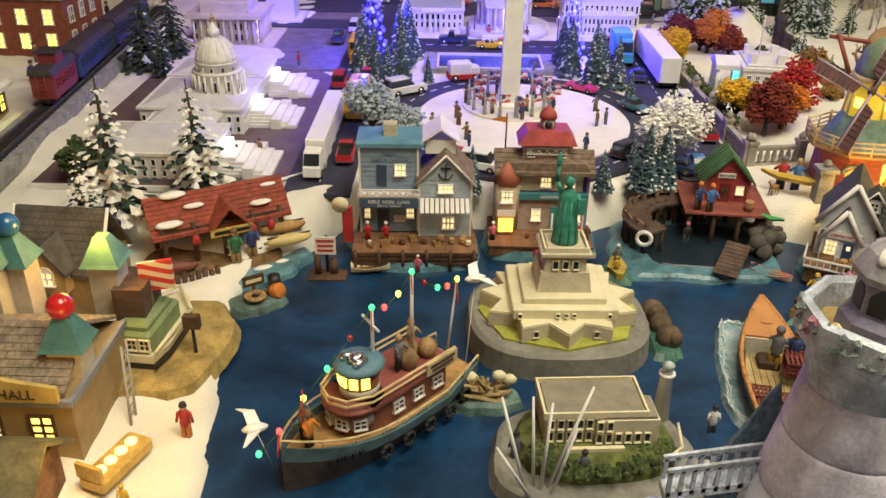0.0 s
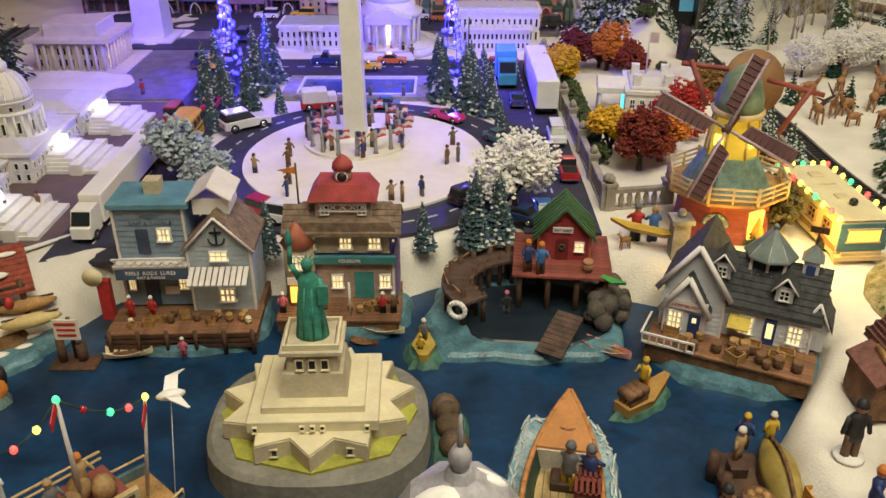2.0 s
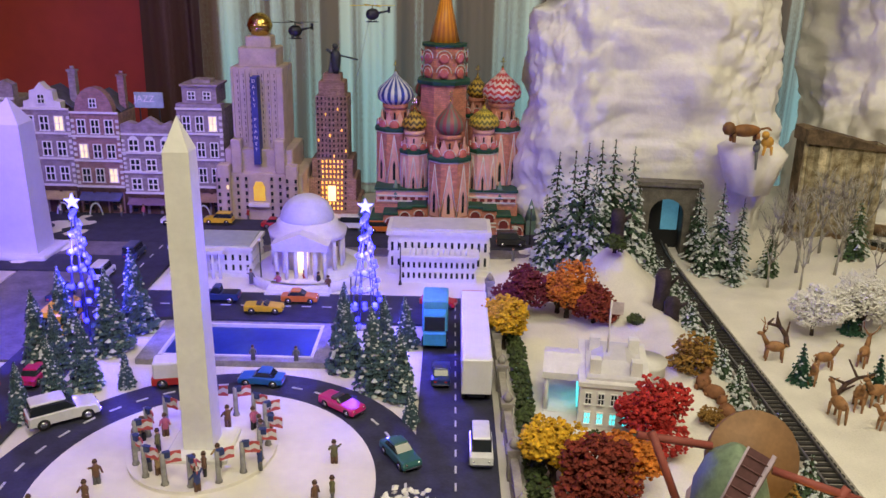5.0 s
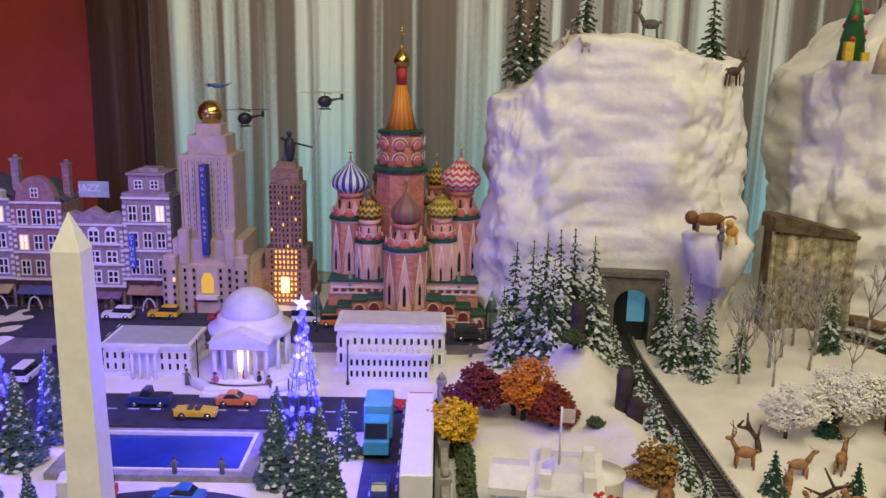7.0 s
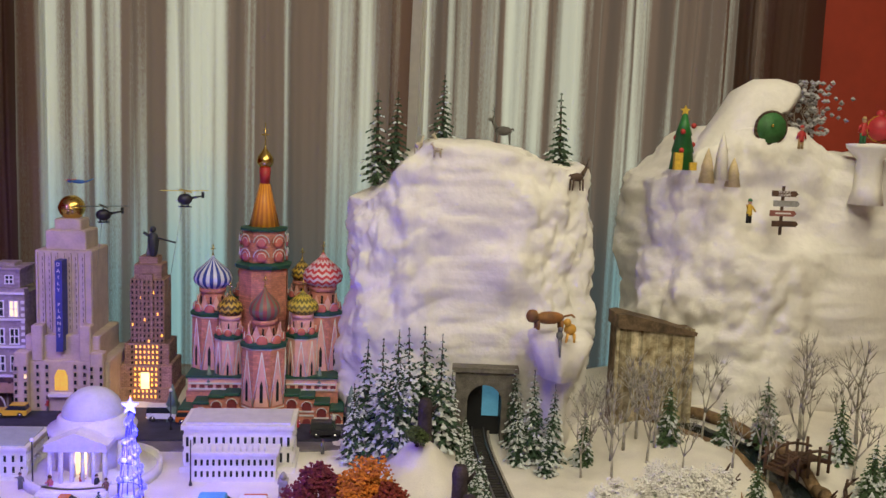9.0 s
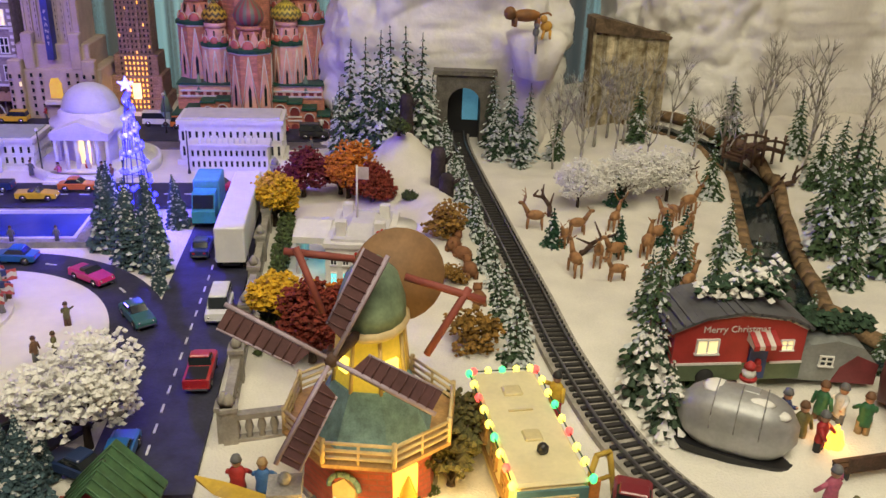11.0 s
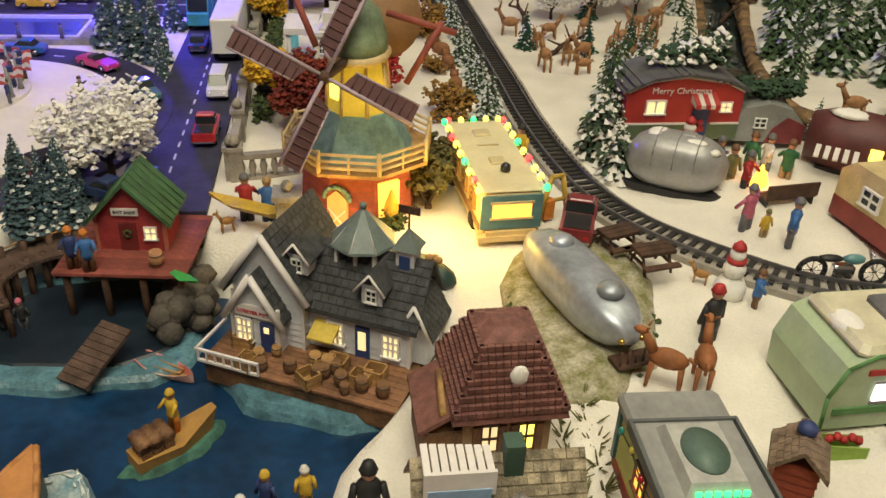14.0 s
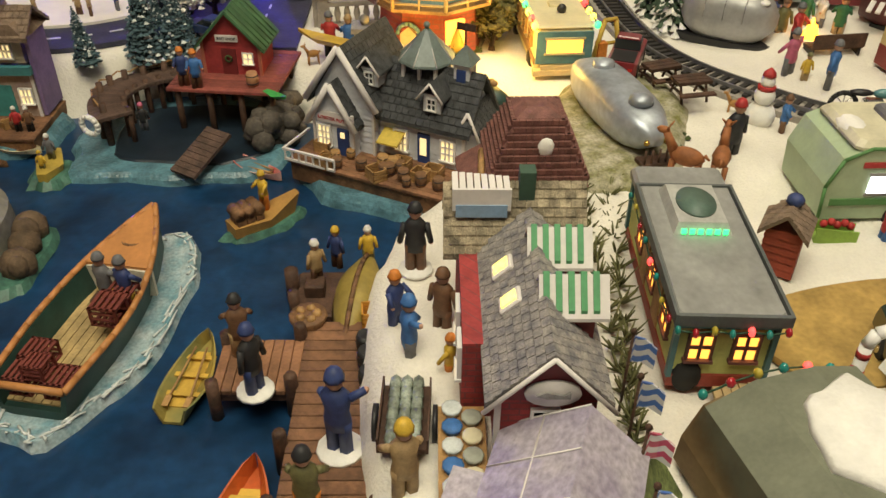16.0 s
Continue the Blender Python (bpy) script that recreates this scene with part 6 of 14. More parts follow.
scatter(dg, [(x, y, gz(x, y), k) for x, y, k in ((0.885, 1.66, 1.05), (0.97, 1.64, 0.95), (1.04, 1.66, 0.9), (1.085, 1.70, 0.8), (1.02, 1.82, 1.1))], 6)
lt = tagged(fir("trackside_fir", 0.05, 0.016, 51, mat("trackside_needles", (0.05, 0.09, 0.045), 0.85, var=0.35, scale=120), FROST, "small snowy fir standing along the track", layers=9, droop=0.3, frosty=0.5, trunk_part=0.02), group="firs along the track")
scatter(lt, [(x, y, max(0.0, gz(x, y)), k) for x, y, k in [(0.783 + 0.007 * math.sin(i * 2.3), 1.36 + i * 0.042, 0.95 + 0.3 * math.sin(i * 1.7) ** 2) for i in range(17)]] + [(0.772, 1.345, 0.0, 1.25), (0.785, 2.10, 0.02, 1.0)], 7)
cp_ = tagged(fir("camp_fir", 0.075, 0.026, 61, mat("camp_needles", (0.05, 0.085, 0.05), 0.85, var=0.35, scale=120), SNOWCAP, "snow-laden resin fir beside the red trailer", layers=10, droop=0.5, frosty=0.6), group="firs by the campers")
scatter(cp_, [(0.882, 1.285, 0.0, 1.15), (0.890, 1.235, 0.0, 0.85), (0.905, 1.305, 0.0, 0.9), (1.30, 1.36, 0.03, 1.2)], 8)
ml = tagged(fir("mountain_fir", 0.12, 0.024, 71, mat("mountain_needles", (0.04, 0.075, 0.035), 0.85, var=0.3, scale=120), FROST, "dark green fir on the snowy mountain top", layers=13, droop=0.4, frosty=0.15, dense=0.75), group="firs on the mountain")
scatter(ml, [(0.628, 2.29, 0.44, 1.35), (0.66, 2.31, 0.47, 0.9), (0.75, 2.34, 0.52, 0.78), (0.968, 2.29, 0.47, 0.95)], 9)
lf = tagged(fir("large_snowy_spruce", 0.20, 0.06, 81, mat("spruce_needles", (0.03, 0.06, 0.045), 0.85, var=0.35, scale=100), SNOWCAP, "tall dark spruce with heavy snow clumps", layers=13, droop=0.25, frosty=0.75, dense=0.8), group="spruces by the capitol")
scatter(lf, [(-0.290, 1.01, 0.0, 0.95), (-0.212, 1.095, 0.0, 0.9), (-0.30, 0.955, 0.0, 0.6)], 10)
scatter(tagged(fir("tall_spruce", 0.2, 0.06, 91, mat("backdrop_needles", (0.03, 0.05, 0.035), 0.85, var=0.35, scale=100), FROST, "dark tall spruce behind the railway", layers=12, frosty=0.1), group="spruces behind the railway"), [(-0.47, 1.66, 0, 0.8), (-0.45, 1.76, 0, 0.9), (-0.42, 1.60, 0, 0.55)], 11)

AUT = [("maroon", (0.17, 0.02, 0.035)), ("orange", (0.62, 0.19, 0.02)), ("crimson", (0.50, 0.028, 0.022)), ("gold", (0.72, 0.42, 0.02)), ("rust", (0.22, 0.03, 0.015))]
for i, (x, y, z, h, r, c) in enumerate(((0.545, 1.85, 0.0, 0.075, 0.036, 0), (0.612, 1.845, 0.0, 0.085, 0.042, 1), (0.648, 1.82, 0.0, 0.06, 0.034, 4), (0.512, 1.735, 0.0, 0.075, 0.034, 3), (0.655, 1.485, 0.0, 0.085, 0.042, 2), (0.545, 1.425, 0.0, 0.065, 0.034, 3), (0.575, 1.37, 0.0, 0.085, 0.038, 4), (0.61, 1.40, 0.0, 0.065, 0.032, 1), (0.60, 1.86, 0.0, 0.05, 0.025, 4))):
    tt = leafy("autumn_tree", h, r, 100 + i, mat("leaves_" + AUT[c][0], AUT[c][1], 0.85, var=0.3, scale=120), AUT[c][0] + " autumn model tree near the mansion", n=1900, clump=0.0030, stem=0.22)
    tt.location = (x, y, z)
    tagged(tt, group="autumn trees")
wt1 = tagged(leafy("snow_blossom_tree", 0.115, 0.062, 131, SNOWCAP, "round white snow-flocked tree beside the road", n=1500, clump=0.0036, stem=0.32), group="white flocked trees")
scatter(wt1, [(0.398, 1.240, 0.0, 0.88), (0.955, 1.80, 0.0, 0.74), (1.03, 1.815, 0.0, 0.80), (1.105, 1.83, 0.0, 0.80), (1.06, 1.88, 0.0, 0.7)], 12)
pb = tagged(leafy("frosted_blue_tree", 0.075, 0.04, 141, mat("frosted_blue_leaf", (0.40, 0.47, 0.52), 0.85, var=0.3, scale=120), "frosted blue-white tree by the long avenue", n=800, clump=0.0038, stem=0.3), group="frosted trees by the shops")
scatter(pb, [(-0.022, 1.315, 0.0, 1.1), (0.025, 1.265, 0.0, 0.8)], 13)
hb = tagged(leafy("round_bush", 0.03, 0.022, 151, HEDGE, "small olive green bush on the snow", n=380, clump=0.003, stem=0.1, category="bush"), group="small bushes")
scatter(hb, [(0.692, 1.93, 0.075, 0.85), (0.70, 1.79, 0.012, 0.7), (0.655, 1.135, 0.0, 0.75), (0.672, 1.16, 0.0, 0.4), (0.60, 1.50, 0.0, 0.6)], 14)
rb = tagged(leafy("russet_bush", 0.045, 0.03, 161, mat("russet_leaf", (0.30, 0.16, 0.03), 0.85, var=0.35, scale=120), "russet brown dry bush on the snow bank", n=500, clump=0.0034, stem=0.1, category="bush"), group="russet bushes")
scatter(rb, [(0.735, 1.63, 0.025, 0.95), (0.738, 1.375, 0.005, 0.95), (0.735, 1.53, 0.005, 0.6)], 15)
br = tagged(bare("bare_tree", 0.15, 171, "frosted bare tree with fine twigs"), group="bare trees by the waterfall")
scatter(br, [(x, y, gz(x, y), k) for x, y, k in ((1.02, 2.03, 1.1), (1.085, 2.10, 1.0), (1.115, 2.075, 1.05), (1.15, 2.09, 0.95), (1.19, 2.07, 1.0), (1.07, 2.00, 0.9), (1.0, 1.96, 0.8), (1.27, 2.02, 0.9), (1.36, 2.06, 1.2), (1.41, 2.02, 0.95), (1.52, 2.0, 1.1), (0.96, 1.99, 0.9), (0.99, 2.05, 1.0), (1.05, 2.06, 1.15), (1.10, 2.05, 1.0), (1.32, 1.98, 1.1), (1.45, 2.04, 1.2), (1.24, 1.93, 0.85), (1.38, 1.93, 0.95), (1.11, 1.95, 0.7), (1.20, 1.97, 0.75), (1.47, 1.92, 0.8))], 16)
for i, (x, y, w) in enumerate(((1.16, 1.92, 0.05), (1.33, 1.88, 0.06), (1.42, 1.85, 0.05), (0.89, 1.76, 0.03), (0.925, 1.64, 0.035), (1.27, 1.85, 0.06))):
    lg = Shape()
    rng = random.Random(200 + i)
    p = Vector((-w / 2, 0, 0.004))
    for k in range(4):
        q = p + Vector((w / 4, rng.uniform(-0.012, 0.012), rng.uniform(-0.001, 0.012)))
        lg.rod(p, q, 0.0042 - 0.0006 * k, 0.0036 - 0.0006 * k)
        lg.rod(q, q + Vector((rng.uniform(-0.01, 0.01), rng.uniform(-0.02, 0.02), rng.uniform(0.006, 0.02))), 0.002, 0.001)
        p = q
    single("fallen_branch", lg, DARKWOOD, "dark gnarled branch lying on the snow", "branch", (x, y, gz(x, y)), rng.uniform(0, 180), group="fallen branches")

# two cone trees of blue lights
for (x, y, lab) in ((-0.058, 1.755, "wire cone tree glowing with blue lights"), (0.325, 1.765, "wire cone tree glowing with blue lights")):
    t = thing("light_tree", lab, "light tree", (x, y, 0), group="blue light trees")
    P(t, "wire_frame", mat("blue_wire", (0.08, 0.08, 0.30), 0.4), lambda s: [s.rod((0.024 * math.cos(a), 0.024 * math.sin(a), 0), (0.002 * math.cos(a), 0.002 * math.sin(a), 0.178), 0.0008, n=4) for a in [k * math.pi / 3 for k in range(6)]] + [s.tube([((0.024 * (1 - z)) * math.cos(b), (0.024 * (1 - z)) * math.sin(b), 0.178 * z) for z, b in [(i / 90, i / 90 * 44) for i in range(91)]], 0.0006, 3)])
    for i in range(60):
        u = i / 60
        b, rr = u * 44, 0.024 * (1 - u) + 0.002
        P(t, "bulb", BLUEGLOW if i % 4 else mat("pale_blue_bulb", (0.12, 0.12, 0.8), 0.4, glow=6.0, glow_colour=(0.06, 0.06, 1.0)), lambda s: s.ball(rr * math.cos(b), rr * math.sin(b), 0.008 + 0.17 * u, 0.0038, n=6, k=4))
    P(t, "star", mat("star_glow", (0.5, 0.5, 1), 0.4, glow=3.0, glow_colour=(0.22, 0.22, 1.0)), lambda s: s.prism([((0.011 if k % 2 == 0 else 0.0045) * math.sin(k * math.pi / 5), 0.187 + (0.011 if k % 2 == 0 else 0.0045) * math.cos(k * math.pi / 5)) for k in range(10)][::-1], -0.002, 0.002))

# ---- plaza figures and flags ----
SKIN = mat("painted_skin", (0.55, 0.32, 0.22), 0.6)


def figure(x, y, z, rz, top, legs, hat=None, h=0.042, label="tiny painted figurine standing", pose_arm=0, base=None, name="figurine", group="tiny figurines"):
    """One plain mesh: legs, coat, arms, head; its paints are slots."""
    s = Shape()
    k = h / 0.042
    s.slot = 1
    s.lathe([(0.0032, 0), (0.0030, 0.012), (0.0034, 0.017)], 6, Matrix.Scale(k, 4) @ pose(-0.0028, 0, 0)).lathe([(0.0032, 0), (0.0030, 0.012), (0.0034, 0.017)], 6, Matrix.Scale(k, 4) @ pose(0.0028, 0, 0))
    s.slot = 0
    m = Matrix.Scale(k, 4)
    s.lathe([(0.0056, 0.013), (0.0060, 0.018), (0.0052, 0.023), (0.0066, 0.030), (0.0040, 0.0335), (0.0018, 0.0345)], 8, m, True, 0, 1.0, 0.72)
    a = [(-0.0085, -0.001, 0.019), (-0.0085, -0.006, 0.024), (-0.011, -0.004, 0.033)][pose_arm % 3]
    b = [(0.0085, -0.001, 0.019), (0.0080, -0.007, 0.024), (0.009, -0.006, 0.021)][pose_arm % 3]
    for p, q in (((-0.006, 0, 0.0305), a), ((0.006, 0, 0.0305), b)):
        s.rod(m @ Vector(p), m @ Vector(q), 0.0019 * k, 0.0016 * k, 6)
    s.slot = 2
    s.ball(0, 0, 0.0378 * k, 0.0037 * k, 1.15, 8, 5)
    s.ball(a[0] * k, a[1] * k, a[2] * k, 0.0015 * k, n=5, k=3).ball(b[0] * k, b[1] * k, b[2] * k, 0.0015 * k, n=5, k=3)
    s.slot = 3
    s.lathe([(0.0044, 0.0392), (0.0040, 0.0405), (0.0030, 0.0432), (0.0008, 0.0445)], 8, m)
    if base:
        s.slot = 4
        s.lathe([(0.010 * k, -0.001), (0.0095 * k, 0.001)], 12)
    return single(name, s, [top, legs, SKIN, hat or DARKWOOD, base or SNOWCAP], label, "figurine", (x, y, z), rz, group=group)


CLOTH = {n: mat("paint_" + n, c, 0.6, var=0.15, scale=200) for n, c in (("navy", (0.03, 0.05, 0.16)), ("grey", (0.14, 0.14, 0.15)), ("brown", (0.16, 0.08, 0.04)), ("red", (0.42, 0.03, 0.03)), ("green", (0.03, 0.14, 0.06)), ("blue", (0.05, 0.16, 0.42)), ("pink", (0.5, 0.12, 0.2)), ("tan", (0.40, 0.27, 0.13)), ("black", (0.02, 0.02, 0.022)), ("white", (0.7, 0.68, 0.64)), ("yellow", (0.62, 0.40, 0.04)), ("olive", (0.14, 0.13, 0.05)), ("orange", (0.6, 0.2, 0.03)))}
CN = list(CLOTH)
rng = random.Random(77)
for i in range(30):
    if i < 18:
        a, rr = rng.uniform(0, 6.28), rng.uniform(0.04, 0.078)
        x, y = 0.187 + rr * math.cos(a), 1.455 + rr * math.sin(a)
        z = 0.013
    else:
        a, q = rng.uniform(2.9, 6.6), rng.uniform(0.62, 0.92)
        x, y, z = CX + RX * q * math.cos(a), CY + RY * q * math.sin(a), 0.009
    c1, c2 = rng.choice(["grey", "brown", "navy", "tan", "pink", "olive"]), rng.choice(["grey", "black", "navy", "brown"])
    figure(x, y, z, rng.uniform(0, 360), CLOTH[c1], CLOTH[c2], h=0.026, label="tiny painted walker in a %s coat on the plaza" % c1, pose_arm=i, group="walkers on the plaza")
FLAG = striped("flag_stripes", (0.50, 0.08, 0.08), (0.7, 0.66, 0.64), 10, "zig")
for i in range(16):
    a = 2 * math.pi * (i + 0.3) / 16
    t = thing("flag_post", "small striped flag on a grey post", "flag", (0.187 + 0.066 * math.cos(a), 1.455 + 0.069 * math.sin(a), 0.013), rng.uniform(-50, 50), group="flags round the obelisk")
    P(t, "post", GREYSTONE, lambda s: [s.lathe([(0.004, 0), (0.0028, 0.004), (0.0024, 0.034)], 6)])
    P(t, "banner", FLAG, lambda s: s.loft([[(0.0, 0.0006, 0.022), (0.0, -0.0006, 0.022), (0.0, -0.0006, 0.034), (0.0, 0.0006, 0.034)], [(0.008, 0.0026, 0.021), (0.008, 0.0014, 0.021), (0.008, 0.0014, 0.033), (0.008, 0.0026, 0.033)], [(0.017, -0.0004, 0.022), (0.017, -0.0016, 0.022), (0.017, -0.0016, 0.034), (0.017, -0.0004, 0.034)]]))
    P(t, "canton", CLOTH["navy"], lambda s: s.box(0.0, 0.007, -0.0016, 0.0032, 0.0285, 0.0345))
for x in (0.10, 0.19, 0.245):
    figure(x, 1.668, 0.008, rng.uniform(0, 360), CLOTH["grey"], CLOTH["grey"], h=0.02, label="tiny grey figurine by the pool", group="figurines by the pool")
for i in range(26):
    x, y = rng.choice([(rng.uniform(0.12, 0.29), rng.uniform(1.915, 1.945)), (rng.uniform(-0.20, -0.13), rng.uniform(1.15, 1.95)), (rng.uniform(0.30, 0.60), rng.uniform(2.21, 2.225)), (rng.uniform(0.53, 0.62), rng.uniform(2.0, 2.12)), (rng.uniform(-0.40, 0.15), rng.uniform(2.285, 2.30))])
    c1 = rng.choice(CN)
    figure(x, y, 0.006, rng.uniform(0, 360), CLOTH[c1], CLOTH["grey"], h=0.024, label="tiny painted pedestrian in %s" % c1, pose_arm=i, group="pedestrians in the city")

# street lamps
for x, y in ((0.36, 1.955), (0.28, 2.19), (0.585, 2.17), (0.30, 1.80), (0.14, 1.945)):
    t = thing("street_lamp", "thin black street lamp", "street lamp", (x, y, 0.004), group="street lamps")
    P(t, "pole", BLACK, lambda s: s.lathe([(0.003, 0), (0.0012, 0.008), (0.001, 0.07)], 6))
    P(t, "lantern", WHITE, lambda s: s.ball(0, 0, 0.073, 0.003, n=8, k=5))

# stone balustrade along the right road
PIERM = mat("balustrade_stone", (0.34, 0.31, 0.27), 0.85, var=0.15, bump=0.3)
bal = Shape()
bal.lathe([(0.0032, 0), (0.0022, 0.003), (0.0040, 0.010), (0.0024, 0.017), (0.0030, 0.020)], 7)
BAL = mesh_of(bal, "baluster", PIERM)


def balustrade(x0, y0, x1, y1, label, piers):
    d = Vector((x1 - x0, y1 - y0, 0))
    ln = d.length
    t = thing("balustrade", label, "balustrade", (x0, y0, 0), math.degrees(math.atan2(d.y, d.x)))
    P(t, "rail", PIERM, lambda s: [s.box(0, ln, -0.004, 0.004, 0.022, 0.027), s.box(0, ln, -0.004, 0.004, 0, 0.003)])
    for i in range(piers):
        u = ln * i / (piers - 1)
        P(t, "pier", PIERM, lambda s: [s.box(u - 0.006, u + 0.006, -0.006, 0.006, 0, 0.032), s.box(u - 0.0075, u + 0.0075, -0.0075, 0.0075, 0.032, 0.036), s.lathe([(0.004, 0.036), (0.006, 0.041), (0.002, 0.047)], 7, pose(u, 0, 0))])
    for i in range(int(ln / 0.0105)):
        part("baluster", BAL, None, t, at=pose(0.005 + i * 0.0105, 0, 0.0025))


balustrade(0.508, 1.245, 0.500, 1.90, "long grey stone balustrade with piers", 8)
balustrade(0.512, 1.243, 0.585, 1.255, "short grey stone balustrade at the corner", 2)
for i in range(9):
    hg = Shape()
    rr = random.Random(300 + i)
    for k in range(120):
        hg.bit(rr.uniform(-0.01, 0.01), rr.uniform(-0.02, 0.02), rr.uniform(0.002, 0.022), 0.0035, rr)
    single("clipped_hedge", hg, HEDGE, "dark green clipped hedge behind the balustrade", "hedge", (0.528, 1.40 + i * 0.043, 0), group="hedges")

# ---- harbour: statue island ----
FOAM = mat("shore_foam", (0.11, 0.24, 0.30), 0.3, var=0.3, scale=60, bump=0.4)
ROCKG = mat("island_grey", (0.22, 0.21, 0.18), 0.75, var=0.2, scale=30, bump=0.3)
LAWN = mat("lawn_card", (0.36, 0.36, 0.06), 0.8, var=0.15, scale=60)
CREAM = mat("cream_card", (0.70, 0.63, 0.42), 0.6, var=0.06, scale=60)
CREAMW = mat("cream_wall", (0.55, 0.48, 0.34), 0.65, var=0.12, scale=50)
COPPER = mat("verdigris", (0.045, 0.27, 0.20), 0.55, var=0.25, scale=120, bump=0.3)
W0 = -0.05
li = thing("statue_island", "cream star-shaped fort and pedestal on a grey island", "fort", (0.208, 0.883, W0), 2)
li.scale = (1.0, 1.0, 0.87)


def blob(a, b, n=40, wob=0.0, seed=0, p=0.75):
    out = []
    for i in range(n):
        t = 2 * math.pi * i / n
        c, s_ = math.cos(t), math.sin(t)
        k = 1 + wob * noise.noise((c * 2.2, s_ * 2.2, seed))
        out.append((math.copysign(abs(c) ** p, c) * a * k, math.copysign(abs(s_) ** p, s_) * b * k))
    return out


P(li, "island", ROCKG, lambda s: s.loft([[(x * 1.0, y * 1.0, 0) for x, y in blob(0.094, 0.085)], [(x * 0.98, y * 0.98, 0.028) for x, y in blob(0.094, 0.085)], [(x * 0.93, y * 0.93, 0.032) for x, y in blob(0.094, 0.085)]]), "smooth grey island rim")
P(li, "lawn", LAWN, lambda s: s.plate([(x * 0.88, y * 0.88) for x, y in blob(0.094, 0.085, 8, 0, 0, 0.9)], 0.03, 0.035))
star = []
for i in range(22):
    a = 2 * math.pi * i / 22 + math.pi / 22
    rr = 0.080 if i % 2 == 0 else 0.060
    star.append((rr * math.cos(a) * 1.02, rr * math.sin(a) * 0.93))
P(li, "fort_wall", CREAMW, lambda s: s.plate(star, 0.034, 0.052))
P(li, "fort_top", CREAM, lambda s: s.plate([(x * 0.985, y * 0.985) for x, y in star], 0.052, 0.054))
P(li, "terrace", CREAM, lambda s: [s.bevel_box(-0.052, 0.052, -0.046, 0.046, 0.054, 0.066, 0.001), s.bevel_box(-0.041, 0.041, -0.036, 0.036, 0.066, 0.074, 0.001)])
ped = P(li, "pedestal", CREAMW, lambda s: [s.box(-0.027, 0.027, -0.025, 0.025, 0.074, 0.098, taper=0.003), s.box(-0.021, 0.021, -0.019, 0.019, 0.098, 0.118, taper=0.001), s.bevel_box(-0.025, 0.025, -0.023, 0.023, 0.118, 0.1225, 0.001), s.box(-0.018, 0.018, -0.017, 0.017, 0.1225, 0.126)])
P(li, "parapet", CREAM, lambda s: [s.box(-0.022, 0.022, -0.021, -0.019, 0.1225, 0.1285), s.box(-0.022, 0.022, 0.019, 0.021, 0.1225, 0.1285), s.box(-0.022, -0.02, -0.019, 0.019, 0.1225, 0.1285), s.box(0.02, 0.022, -0.019, 0.019, 0.1225, 0.1285)])
for i in range(3):
    window(li, (i - 1) * 0.010, -0.0195, 0.102, 0.005, 0.010, bars=0, rows=0, frame_mat=CREAM)
for i in range(3):
    window(li, (i - 1) * 0.008, -0.0465, 0.0575, 0.003, 0.004, bars=0, rows=0, frame_mat=CREAM)
for i in range(-1, 2):
    window(li, i * 0.03, -0.0575, 0.039, 0.005, 0.007, bars=0, rows=0, frame_mat=CREAMW)
for i in range(2):
    window(li, -0.045 + i * 0.088, -0.0465, 0.056, 0.003, 0.005, bars=0, rows=0, frame_mat=CREAM)
st = Shape()
st.lathe([(0.0135, 0), (0.0125, 0.004), (0.0115, 0.02), (0.0100, 0.034), (0.0082, 0.046), (0.0090, 0.052), (0.0035, 0.058), (0.0025, 0.060)], 14, None, True, 0, 1.0, 0.8)
for k in range(9):
    a = k * 0.7
    st.rod((0.0122 * math.cos(a), 0.0098 * math.sin(a), 0.001), (0.0078 * math.cos(a + 0.2), 0.0062 * math.sin(a + 0.2), 0.046), 0.0016, 0.0008, 5)
st.ball(0, -0.001, 0.0645, 0.0048, 1.2, 10, 6)
for k in range(7):
    a = math.pi * (k / 6)
    st.rod((0.0045 * math.cos(a), 0, 0.066 + 0.003 * math.sin(a)), (0.010 * math.cos(a), 0.001, 0.067 + 0.0085 * math.sin(a)), 0.0006, 0.0002, 4)
st.rod((-0.007, 0, 0.052), (-0.0125, -0.002, 0.066), 0.0028, 0.0022).rod((-0.0125, -0.002, 0.066), (-0.0118, -0.002, 0.082), 0.0022, 0.0018).lathe([(0.001, 0.080), (0.003, 0.084), (0.0032, 0.086), (0.0018, 0.092), (0.0003, 0.096)], 8, pose(-0.0118, -0.002, 0))
st.rod((0.008, 0, 0.052), (0.012, -0.004, 0.040), 0.0028, 0.0022).box(0.008, 0.016, -0.010, -0.007, 0.034, 0.050)
single("green_statue", st, COPPER, "verdigris green robed statue with raised torch", "statue", (0.208, 0.881, W0 + 0.1095))


def base_plate(t, a, b, seed, h=0.012, m=None, colour=None, wob=0.18):
    P(t, "water_base", FOAM, lambda s: s.loft([[(x * 1.0, y * 1.0, -0.002) for x, y in blob(a * 0.99, b * 0.99, 44, wob, seed)], [(x * 0.95, y * 0.95, h * 0.55) for x, y in blob(a, b, 44, wob, seed)], [(x * 0.95, y * 0.95, h) for x, y in blob(a * 0.95, b * 0.95, 44, wob, seed)]], m), "pale blue moulded water base")


PLANK = mat("dock_planks", (0.23, 0.11, 0.055), 0.75, var=0.25, scale=60, bump=0.4, per_object=0.25)


